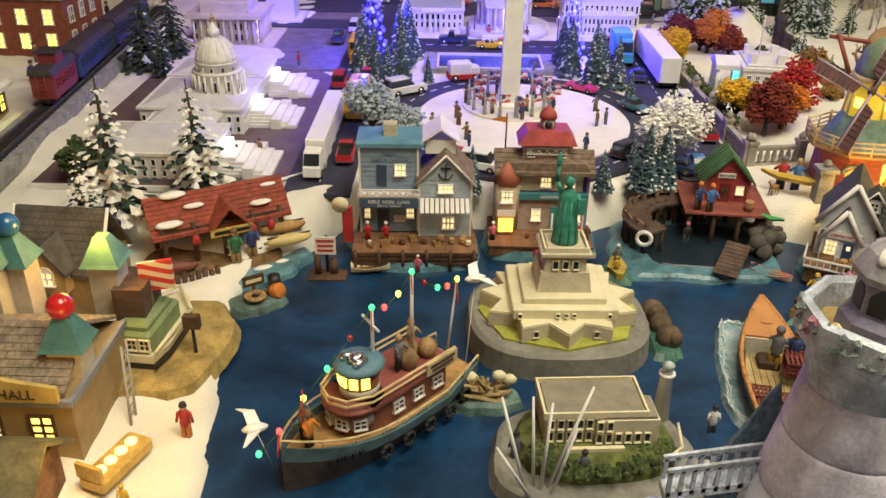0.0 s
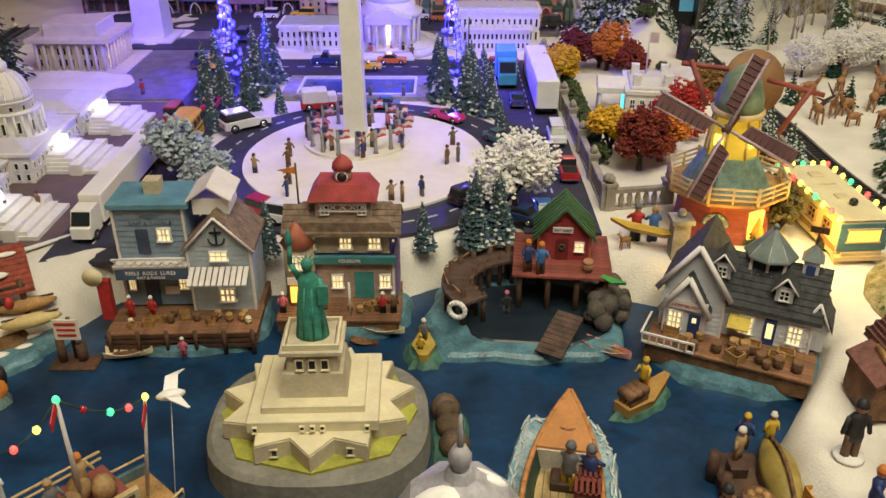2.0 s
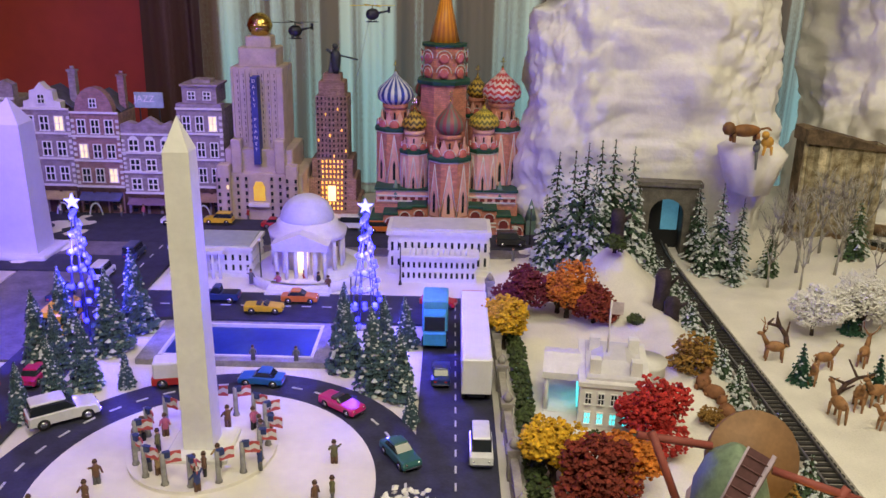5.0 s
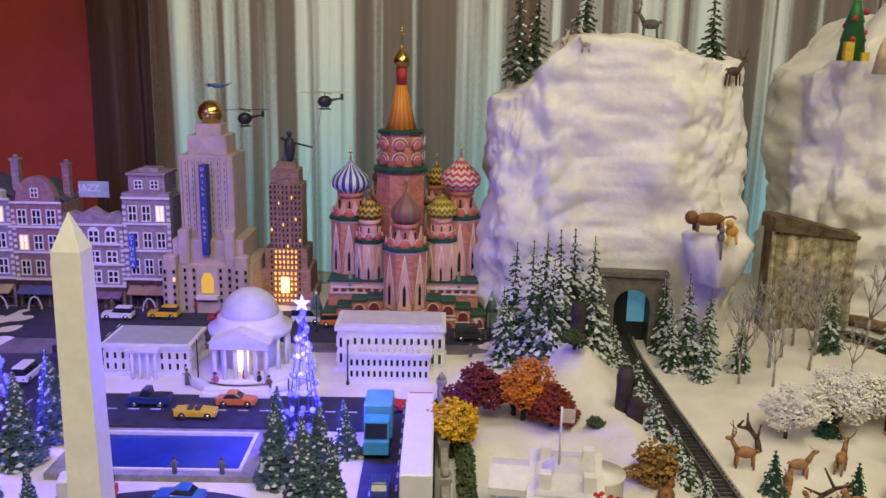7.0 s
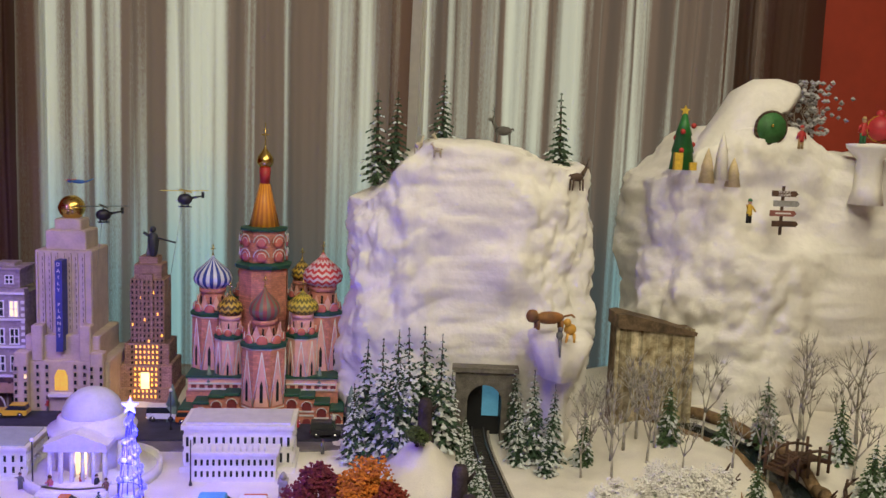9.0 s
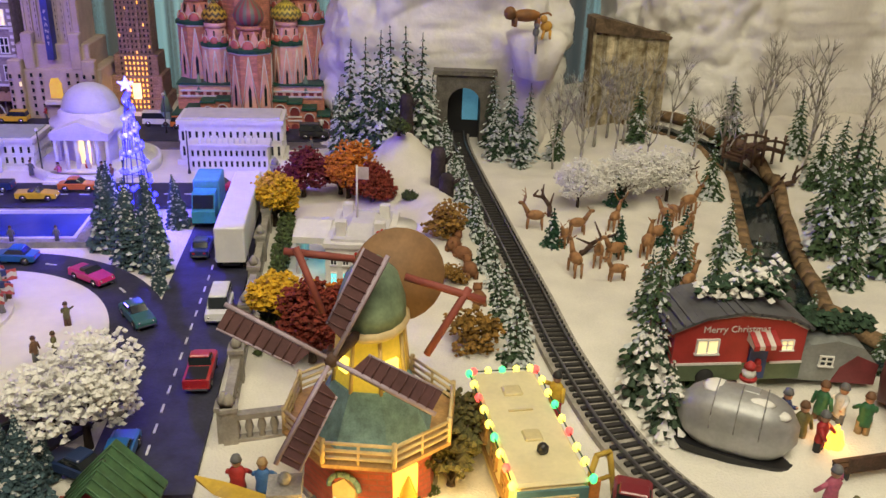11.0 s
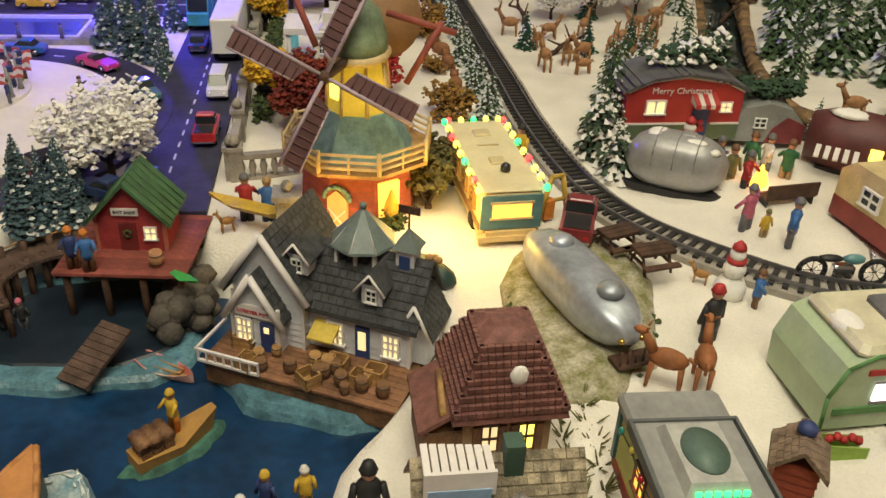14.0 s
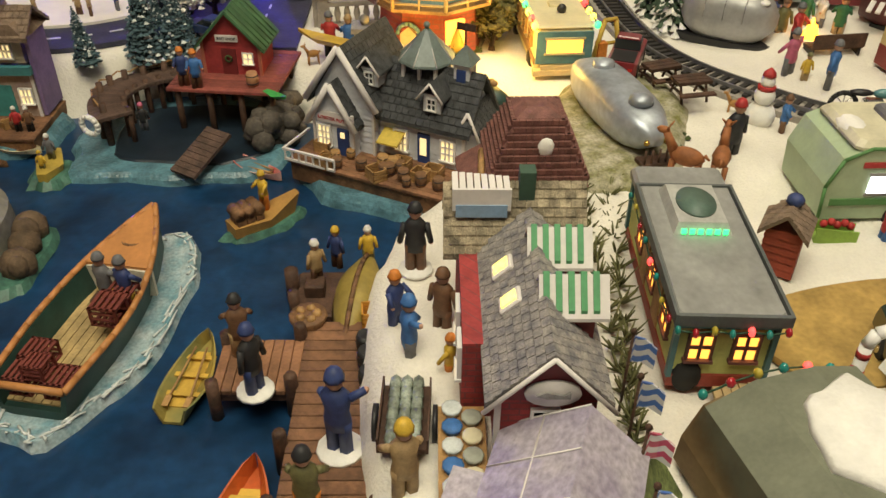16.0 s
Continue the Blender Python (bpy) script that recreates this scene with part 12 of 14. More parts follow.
# quay folk and cart
for i, (x, y, a, b, c, h) in enumerate(((0.619, 0.808, "black", "brown", "black", 0.05), (0.608, 0.748, "navy", "navy", "orange", 0.042), (0.617, 0.718, "blue", "grey", "blue", 0.048), (0.636, 0.745, "brown", "brown", "brown", 0.046), (0.617, 0.625, "tan", "tan", "yellow", 0.05), (0.640, 0.705, "yellow", "orange", "orange", 0.032))):
    figure(x, y, 0.0, 50 * i, CLOTH[a], CLOTH[b], CLOTH[c], h=h, label="quayside figurine in a %s coat" % a, pose_arm=i, base=SNOWCAP if i == 0 else None, group="quayside folk")
ct = thing("fish_cart", "grey-green fish cart with dark wheels", "cart", (0.616, 0.662, 0.0), 88)
P(ct, "tray", DARKWOOD, lambda s: [s.box(-0.022, 0.022, -0.012, 0.012, 0.012, 0.015), s.box(-0.022, 0.022, -0.013, -0.012, 0.012, 0.022), s.box(-0.022, 0.022, 0.012, 0.013, 0.012, 0.022)])
P(ct, "catch", mat("fish_grey_green", (0.26, 0.30, 0.25), 0.4, var=0.4, scale=120), lambda s: [s.ball(-0.018 + 0.0075 * (i % 6), -0.006 + 0.006 * (i // 6), 0.019, 0.005, 0.6, 7, 4, 1.4, 0.7) for i in range(18)])
for sd in (-1, 1):
    P(ct, "wheel", BLACK, lambda s: s.lathe([(0.010, -0.0012), (0.010, 0.0012)], 14, pose(0, sd * 0.0155, 0.010, 90, 0, 0)))
for i in range(34):
    s = Shape()
    rr = random.Random(500 + i)
    for k in range(12):
        a = rr.uniform(0, 6.28)
        s.rod((0, 0, 0), (rr.uniform(0.004, 0.013) * math.cos(a), rr.uniform(0.004, 0.013) * math.sin(a), rr.uniform(0.005, 0.015)), 0.0012, 0.0004, 4)
    single("grass_tuft", s, mat("tuft_olive", (0.14, 0.14, 0.05), 0.9, var=0.3), "dark olive twiggy tuft beside the shop", "tuft", (0.736 + 0.010 * math.sin(i * 3.1) + 0.0006 * i, 0.64 + i * 0.0088, 0), group="twiggy tufts")

# ---- dining car ----
dn_ = thing("diner_car", "grey-roofed diner car with lit windows and bulbs", "diner", (0.789, 0.768, 0.0), -2)
dn_.scale = (0.72, 1.0, 0.94)
LIME = mat("lime_siding", (0.55, 0.58, 0.20), 0.6, var=0.08)
siding(dn_, "wall", LIME, -0.036, 0.036, -0.072, 0.072, 0.012, 0.054, 10)
P(dn_, "red_base", mat("diner_red", (0.30, 0.05, 0.03), 0.6), lambda s: s.box(-0.037, 0.037, -0.0735, 0.0735, 0.004, 0.013))
P(dn_, "corner_trim", mat("teal_trim", (0.06, 0.16, 0.18), 0.5), lambda s: [s.box(sx * 0.0365 - 0.002, sx * 0.0365 + 0.002, sy * 0.0725 - 0.002, sy * 0.0725 + 0.002, 0.012, 0.056) for sx in (-1, 1) for sy in (-1, 1)] + [s.box(-0.038, 0.038, -0.0745, -0.0725, 0.050, 0.055)])
DROOF = mat("diner_roof_grey", (0.27, 0.27, 0.26), 0.55, var=0.15, scale=30)
P(dn_, "roof", DROOF, lambda s: s.bevel_box(-0.041, 0.041, -0.078, 0.078, 0.055, 0.062, 0.003))
P(dn_, "roof_edge", mat("roof_edge_dark", (0.10, 0.11, 0.11), 0.6), lambda s: [s.box(-0.0425, -0.040, -0.079, 0.052, 0.056, 0.0635), s.box(0.040, 0.0425, -0.079, 0.052, 0.056, 0.0635), s.box(-0.040, 0.040, -0.0795, -0.077, 0.056, 0.0635), s.box(-0.040, 0.040, 0.050, 0.052, 0.0615, 0.0635)])
P(dn_, "vent_box", mat("vent_pale", (0.42, 0.42, 0.40), 0.5), lambda s: s.box(-0.024, 0.024, -0.004, 0.046, 0.062, 0.069, taper=0.004))
P(dn_, "vent_disc", mat("vent_green", (0.10, 0.16, 0.13), 0.5), lambda s: s.lathe([(0.0165, 0.069), (0.0165, 0.0705)], 24, pose(0, 0.021, 0)))
P(dn_, "green_light", GREENGLOW, lambda s: [s.box(-0.018 + 0.0068 * i, -0.014 + 0.0068 * i, -0.0048, -0.0035, 0.063, 0.0665) for i in range(6)], "green glowing vent slots")
for x in (-0.017, 0.017):
    window(dn_, x, -0.0723, 0.026, 0.016, 0.018, lit=AMBERGLOW, frame_mat=mat("window_brown", (0.16, 0.06, 0.05), 0.6))
for i in range(3):
    window(dn_, -0.0362, -0.05 + 0.04 * i, 0.028, 0.014, 0.016, rz=-90, lit=AMBERGLOW, frame_mat=MATS["window_brown"])
P(dn_, "side_panel", TANWOOD, lambda s: [s.box(-0.0375, -0.036, -0.035 + 0.04 * i, -0.02 + 0.04 * i, 0.014, 0.048) for i in range(2)])
P(dn_, "wheel", RUBBER, lambda s: [s.lathe([(0.011, -0.003), (0.012, 0), (0.011, 0.003)], 14, pose(x, -0.071, 0.011, 90, 0, 0)) for x in (-0.022,)])
P(dn_, "step", mat("pallet_wood", (0.5, 0.36, 0.18), 0.7), lambda s: [s.box(-0.002 + 0.0065 * i, 0.004 + 0.0065 * i, -0.094, -0.076, 0.004 + 0.001 * i, 0.007 + 0.001 * i) for i in range(6)])
MULTI = (REDGLOW, mat("teal_bulb", (0.02, 0.25, 0.22), 0.2, coat=0.5), mat("red_bulb", (0.4, 0.02, 0.03), 0.2, coat=0.5), mat("yellow_bulb", (0.5, 0.4, 0.05), 0.2, coat=0.5), MATS["teal_bulb"])
bulbs(dn_, [(-0.040 + 0.0133 * i, -0.0805, 0.054 - 0.002 * (i % 2)) for i in range(7)], 1, 0.0026, MULTI)
bulbs(dn_, [(-0.0435, -0.07 + 0.018 * i, 0.053 - 0.003 * (i % 2)) for i in range(8)], 2, 0.0024, MULTI)
bulbs(dn_, [(0.0435, -0.07 + 0.018 * i, 0.056) for i in range(6)], 0, 0.0028, (GREENGLOW, MATS["teal_bulb"]))
rsd = thing("red_outhouse", "small red shed with a brown shingle roof", "shed", (0.862, 0.812, 0), -30)
siding(rsd, "wall", mat("shed_red", (0.28, 0.05, 0.025), 0.7), -0.012, 0.012, -0.012, 0.012, 0, 0.034, 6)
shingle_roof(rsd, -0.013, 0.013, -0.013, 0.013, 0.033, 0.046, "y", SHING, 0.003, 5)
P(rsd, "roof_sack", CLOTH["navy"], lambda s: s.ball(0.0, 0.004, 0.050, 0.006, 0.8, 9, 5))
gc = thing("green_camper", "white and mint camper with red stripe and lit windows", "caravan", (0.972, 0.893, 0.0), 2, group="holiday caravans")
P(gc, "body", mat("camper_mint", (0.40, 0.50, 0.32), 0.5, var=0.06), lambda s: s.prism([(-0.068, 0.008), (0.075, 0.008), (0.075, 0.05), (0.06, 0.064), (-0.045, 0.064), (-0.062, 0.056), (-0.070, 0.035)], -0.034, 0.036))
P(gc, "roof", mat("camper_roof", (0.62, 0.58, 0.42), 0.5, var=0.08), lambda s: s.bevel_box(-0.055, 0.068, -0.032, 0.034, 0.062, 0.068, 0.004))
P(gc, "red_stripe", CLOTH["red"], lambda s: s.box(-0.048, 0.074, -0.0352, -0.034, 0.050, 0.054))
P(gc, "green_stripe", mat("stripe_green", (0.10, 0.25, 0.08), 0.6), lambda s: [s.box(-0.064, 0.074, -0.0352, -0.034, 0.020, 0.025), s.tube([(-0.069, -0.0345, 0.010), (-0.0705, -0.0345, 0.035), (-0.0625, -0.0345, 0.056), (-0.0455, -0.0345, 0.0645), (0.06, -0.0345, 0.0645)], 0.0014)])
P(gc, "roof_hatch", mat("hatch_grey", (0.14, 0.14, 0.15), 0.5), lambda s: s.bevel_box(-0.022, 0.008, -0.016, 0.020, 0.068, 0.073, 0.002))
P(gc, "lit_window", WHITEGLOW, lambda s: [s.box(-0.040, -0.018, -0.0355, -0.034, 0.030, 0.044)], "bright white lit window")
P(gc, "front_window", WHITEGLOW, lambda s: s.prism([(-0.066, 0.032), (-0.0612, 0.052), (-0.0624, 0.0525), (-0.0674, 0.0325)], -0.022, 0.02), "bright white front window")
P(gc, "window_trim", GREYSTONE, lambda s: [s.box(-0.042, -0.016, -0.036, -0.0352, 0.044, 0.046), s.box(-0.042, -0.016, -0.036, -0.0352, 0.028, 0.030), s.box(0.0, 0.02, -0.036, -0.0342, 0.036, 0.046)])
P(gc, "door", mat("camper_door", (0.18, 0.36, 0.20), 0.6), lambda s: s.box(0.030, 0.052, -0.0362, -0.034, 0.010, 0.052))
P(gc, "snow_patch", SNOWCAP, lambda s: s.ball(-0.045, 0.0, 0.064, 0.012, 0.5, 10, 5, 0.9, 1.4))
P(gc, "wheel", RUBBER, lambda s: s.lathe([(0.009, -0.003), (0.010, 0), (0.009, 0.003)], 14, pose(-0.012, -0.033, 0.010, 90, 0, 0)))
fb = thing("flower_crate", "green crate of flowers leaning by the camper", "crate", (0.912, 0.842, 0), -10)
P(fb, "crate", mat("crate_lime", (0.25, 0.40, 0.06), 0.6), lambda s: [s.box(-0.014, 0.014, -0.006, 0.006, 0, 0.003), s.box(-0.014, 0.014, -0.006, -0.005, 0.003, 0.012), s.box(-0.014, 0.014, 0.005, 0.006, 0.003, 0.012)])
P(fb, "flower", CLOTH["red"], lambda s: [s.ball(-0.009 + 0.0045 * i, 0.0, 0.013 + 0.002 * (i % 2), 0.003, 1, 6, 4) for i in range(5)])
cc = thing("camp_chair_pair", "teal camp table with orange food and seated figure's chair", "camp table", (0.968, 0.835, 0), 0)
P(cc, "table", mat("camp_teal", (0.10, 0.22, 0.22), 0.6), lambda s: [s.box(-0.012, 0.012, -0.009, 0.009, 0.012, 0.0145), s.cyl(0, 0, 0, 0.012, 0.003)])
P(cc, "dish", CLOTH["orange"], lambda s: s.lathe([(0.006, 0.0145), (0.0075, 0.018), (0.006, 0.0185)], 10))
figure(0.945, 0.838, 0.0, 90, CLOTH["red"], CLOTH["blue"], CLOTH["white"], h=0.034, label="seated figurine in red at the camp table", pose_arm=1)
sd_ = Shape()
sd_.plate(blob(0.085, 0.045, 36, 0.25, 60, 0.9), -0.001, 0.0035)
single("sand_patch", sd_, mat("sand_ochre", (0.42, 0.27, 0.08), 0.95, var=0.2, scale=40, bump=0.4), "ochre sandy patch on the snow", "sand", (0.905, 0.745, 0.0), 10, kind="structure")
# canvas camper at the front
gcv = thing("canvas_camper", "olive rounded camper with snow on its roof", "caravan", (0.815, 0.615, 0.0), 14, group="holiday caravans")
P(gcv, "body", mat("olive_canvas", (0.16, 0.17, 0.12), 0.7, var=0.12), lambda s: s.prism([(-0.052, 0.004), (0.052, 0.004), (0.052, 0.03), (0.038, 0.048), (0.012, 0.054), (-0.02, 0.052), (-0.044, 0.040), (-0.052, 0.02)], -0.05, 0.042))
P(gcv, "brown_side", mat("olive_side", (0.17, 0.11, 0.05), 0.7), lambda s: s.prism([(-0.0535, 0.004), (-0.052, 0.02), (-0.044, 0.040), (-0.034, 0.044), (-0.036, 0.004)], -0.0515, 0.0435))
P(gcv, "snow_patch", SNOWCAP, lambda s: s.loft([[(x, y, z) for x, y in blob(a, b, 24, 0.3, 61, 0.9)] for a, b, z in ((0.03, 0.036, 0.051), (0.026, 0.032, 0.0565), (0.01, 0.015, 0.058))], pose(0.014, -0.004, 0), True))
P(gcv, "white_ramp", SNOWCAP, lambda s: s.box(0.034, 0.052, -0.05, 0.04, 0.046, 0.052, pose(0, 0, 0.018, 0, 24, 0)))
bulbs(gcv, [(-0.045 + 0.014 * i, 0.0445, 0.046 + 0.008 * math.sin(i * 0.6)) for i in range(7)], 1, 0.0026, MULTI)
cn = thing("candy_cane", "white and red striped candy cane post", "candy cane", (0.852, 0.678, 0.0))
P(cn, "cane", WHITE, lambda s: s.tube([(0, 0, 0), (0, 0, 0.05), (0.003, 0, 0.058), (0.009, 0, 0.060), (0.014, 0, 0.054)], 0.0034, 8))
P(cn, "stripe", CLOTH["red"], lambda s: [s.lathe([(0.0037, z), (0.0037, z + 0.004)], 8) for z in (0.006, 0.018, 0.030, 0.042)])
jp = car(0.905, 0.685, 78, "pickup", ("forest", (0.015, 0.03, 0.022)), "dark green toy truck loaded with presents", z=0.0, scale=1.5)
for i in range(9):
    s = Shape()
    s.bevel_box(-0.005, 0.005, -0.004, 0.004, 0, 0.007, 0.0008)
    single("gift_box", s, [CLOTH["red"], CLOTH["yellow"], CLOTH["white"], CLOTH["green"], CLOTH["orange"]][i % 5], "small wrapped gift in the truck bed", "gift", (0.892 + 0.009 * (i % 3), 0.648 + 0.009 * (i // 3), 0.0295 + 0.002 * (i % 2)), 20 * i, group="gifts in the truck")

# ---- mountain-top props ----
gd = thing("snow_arch_burrow", "snowy burrow arch with a round green door", "burrow", (1.30, 2.19, 0.50))
ARCH = [(-0.12, -0.05), (-0.105, 0.0), (-0.075, 0.05), (-0.04, 0.10), (-0.012, 0.142), (0.02, 0.160), (0.06, 0.163), (0.098, 0.156), (0.108, 0.146), (0.085, 0.141), (0.062, 0.130), (0.05, 0.112), (0.055, 0.08), (0.075, 0.045), (0.12, 0.01), (0.14, -0.05)]


def burrow_hump(s):
    rings = []
    for k in range(13):
        u = -1 + 2 * k / 12
        q = 0.55 + 0.45 * math.sqrt(max(0.0, 1 - u * u))
        rings.append([(0.01 + (x - 0.01) * q + 0.006 * noise.noise((x * 25, u * 2, z * 25)), 0.070 + 0.055 * u + 0.006 * noise.noise((x * 30, u, z * 30)), 0.04 + (z - 0.04) * q) for x, z in ARCH])
    s.loft(rings, None, True)


P(gd, "arch", MOUNT, burrow_hump)
P(gd, "door", mat("door_green", (0.04, 0.15, 0.04), 0.6, var=0.2), lambda s: s.lathe([(0.027, 0), (0.027, 0.004)], 24, pose(0.025, 0.0, 0.07, 90, 0, 0)))
P(gd, "door_frame", DARKWOOD, lambda s: s.tube([(0.025 + 0.0285 * math.cos(a), 0.0, 0.07 + 0.0285 * math.sin(a)) for a in [k * 0.314 for k in range(21)]], 0.003))
P(gd, "knob", BRASS, lambda s: s.ball(0.025, -0.006, 0.074, 0.003))
sp = thing("sign_post", "dark post with four wooden direction boards", "signpost", (1.325, 2.125, 0.385))
P(sp, "post", DARKWOOD, lambda s: s.rod((0, 0, 0), (0, 0, 0.085), 0.003))
for i, (dx, z, m) in enumerate(((0.0, 0.072, DARKWOOD), (0.004, 0.055, GREYSTONE), (-0.001, 0.038, mat("board_red", (0.25, 0.09, 0.07), 0.7)), (0.004, 0.020, DARKWOOD))):
    bdd = P(sp, "board", m, lambda s: s.prism([(-0.022 + dx, z - 0.005), (0.02 + dx, z - 0.005), (0.025 + dx, z), (0.02 + dx, z + 0.005), (-0.022 + dx, z + 0.005)], -0.006, -0.003))
words(sp, "MOUNT", 0, -0.0063, 0.0745, 0.006, TRIM)
words(sp, "CRUMPIT", 0, -0.0063, 0.0695, 0.0055, TRIM)
P(sp, "text_bar", TRIM, lambda s: [s.box(-0.014, 0.014, -0.0066, -0.006, 0.037, 0.0395)])
xt = thing("christmas_tree_toy", "small green toy tree with yellow star and red trim", "toy tree", (1.165, 2.19, 0.490))
P(xt, "tree", mat("toy_green", (0.02, 0.15, 0.03), 0.5), lambda s: s.lathe([(0.022, 0), (0.018, 0.03), (0.020, 0.031), (0.013, 0.06), (0.015, 0.061), (0.004, 0.098)], 12))
P(xt, "star", CLOTH["yellow"], lambda s: s.prism([((0.009 if k % 2 == 0 else 0.004) * math.sin(k * math.pi / 5), 0.104 + (0.009 if k % 2 == 0 else 0.004) * math.cos(k * math.pi / 5)) for k in range(10)][::-1], -0.002, 0.002))
P(xt, "ornament", CLOTH["red"], lambda s: [s.ball(0.017 * math.cos(k * 2.1), 0.017 * math.sin(k * 2.1) - 0.002, 0.012 + 0.011 * k, 0.005) for k in range(7)])
P(xt, "gift", CLOTH["yellow"], lambda s: [s.box(-0.022, -0.008, -0.026, -0.016, 0, 0.03), s.box(0.006, 0.018, -0.026, -0.016, 0, 0.014)])
for x, z, h in ((1.19, 0.470, 0.06), (1.215, 0.475, 0.085), (1.237, 0.465, 0.05)):
    s = Shape()
    s.lathe([(0.014, 0), (0.010, h * 0.4), (0.011, h * 0.42), (0.006, h * 0.75), (0.0005, h)], 9)
    single("cotton_cone_tree", s, SNOW if h > 0.08 else mat("straw_cone", (0.60, 0.48, 0.28), 0.9), "small pale cone tree on the mountain ledge", "cone tree", (x, 2.135, z), group="cone trees on the mountain")
figure(1.262, 2.115, 0.405, 20, CLOTH["yellow"], CLOTH["black"], CLOTH["green"], h=0.04, label="small yellow and black climber toy", pose_arm=2)
figure(1.378, 2.18, 0.535, 0, CLOTH["red"], CLOTH["tan"], CLOTH["red"], h=0.04, label="small red and tan elf toy on the mountain")
pdm = thing("snow_pedestal", "snowy pedestal carrying a red gift sack", "pedestal", (1.505, 2.17, 0.44))
P(pdm, "pedestal", MOUNT, lambda s: s.lathe([(0.03, 0), (0.024, 0.03), (0.022, 0.08), (0.04, 0.10), (0.042, 0.108), (0.001, 0.11)], 14))
P(pdm, "sack", mat("sack_red", (0.45, 0.03, 0.04), 0.5), lambda s: [s.ball(0.012, 0.0, 0.136, 0.026, 0.9, 14, 8), s.ball(0.012, 0, 0.162, 0.008)])
P(pdm, "ribbon", CLOTH["yellow"], lambda s: s.tube([(0.012 + 0.0265 * math.cos(a), -0.004, 0.136 + 0.024 * math.sin(a)) for a in [k * 0.524 for k in range(13)]], 0.0008))
figure(1.475, 2.15, 0.548, 0, CLOTH["red"], CLOTH["green"], CLOTH["tan"], h=0.045, label="small red elf toy on the pedestal")
ft = bare("frosted_shrub_tree", 0.13, 611, "frosted grey shrub tree beside the arch")
ft.location = (1.42, 2.24, 0.52)
ftl = Shape()
rr = random.Random(5)
for i in range(160):
    ftl.bit(rr.gauss(0, 0.022), rr.gauss(0, 0.02), rr.uniform(0.04, 0.14), 0.006, rr)
part("frost_leaf", ftl, mat("lilac_frost", (0.40, 0.40, 0.42), 0.9, var=0.3), ft)

# ---- small helicopters and flyer hung by the towers ----
for x, y, z, m, rot, lab in ((0.150, 2.26, 0.372, BLACK, BLACK, "small black toy helicopter on a wire"), (0.290, 2.26, 0.404, mat("heli_navy", (0.03, 0.03, 0.05), 0.4), mat("rotor_yellow", (0.6, 0.4, 0.03), 0.5), "small dark toy helicopter with yellow rotor")):
    t = thing("toy_helicopter", lab, "toy helicopter", (x, y, z), 25, group="toy helicopters on wires")
    P(t, "body", m, lambda s: [s.ball(0, 0, 0, 0.011, 0.95, 10, 6, 1.2, 0.8), s.rod((0.010, 0, 0.002), (0.032, 0, 0.006), 0.0028, 0.0012), s.box(0.029, 0.034, -0.0006, 0.0006, 0.002, 0.013)])
    P(t, "rotor", rot, lambda s: [s.rod((0, 0, 0.008), (0, 0, 0.015), 0.001), s.box(-0.042, 0.042, -0.0022, 0.0022, 0.0148, 0.0158), s.box(-0.0022, 0.0022, -0.042, 0.042, 0.0148, 0.0158)])
    P(t, "skid", m, lambda s: [s.rod((-0.010, sd * 0.006, -0.013), (0.010, sd * 0.006, -0.013), 0.0009) for sd in (-1, 1)] + [s.rod((xx, sd * 0.006, -0.013), (xx, sd * 0.004, -0.006), 0.0008) for sd in (-1, 1) for xx in (-0.005, 0.005)])
    P(t, "wire", GREYSTONE, lambda s: s.rod((0, 0, 0.015), (0, 0.25, -0.36), 0.0005, n=4))
fl = Shape()
fl.ball(0, 0, 0, 0.004, 0.9, 8, 5, 3.2, 1.0).rod((0.012, 0, 0), (0.026, -0.003, 0.006), 0.0016, 0.001).ball(-0.015, 0, 0.001, 0.0035)
fl.slot = 1
fl.loft([[(-0.004, -0.004, 0.004), (-0.004, 0.004, 0.004), (-0.004, 0.004, 0.005), (-0.004, -0.004, 0.005)], [(-0.022, -0.007, 0.002), (-0.022, 0.007, 0.002), (-0.022, 0.007, 0.003), (-0.022, -0.007, 0.003)]])
single("flying_figurine", fl, [CLOTH["blue"], CLOTH["red"]], "small blue and red flying toy on the tower globe", "toy", (0.083, 2.34, 0.424), 10)
fw = Shape()
fw.tube([(0.083, 2.34, 0.428), (0.070, 2.345, 0.445), (0.058, 2.35, 0.42), (0.062, 2.36, 0.392)], 0.0005, 4)
single("support_wire", fw, GREYSTONE, "thin grey wire holding the flying toy", "wire")

# ---- tug boat ----
tg = thing("tug_boat", "resin tug boat with strung lights and red flags", "boat", (0.036, 0.722, W0), 228)
TGH = mat("tug_teal_hull", (0.10, 0.17, 0.19), 0.55, var=0.2)
TGW = mat("tug_brown", (0.25, 0.09, 0.055), 0.6, var=0.15)


def tug_ring(u):
    x = -0.10 + 0.205 * u
    w = 0.036 * (1 - max(0, (u - 0.5) / 0.5) ** 2.6) * (0.72 + 0.28 * min(1, u / 0.25)) + 0.0005
    return x, w, 0.030 + 0.016 * max(0, (u - 0.45) / 0.55) ** 1.6 + 0.006 * max(0, 0.25 - u) / 0.25


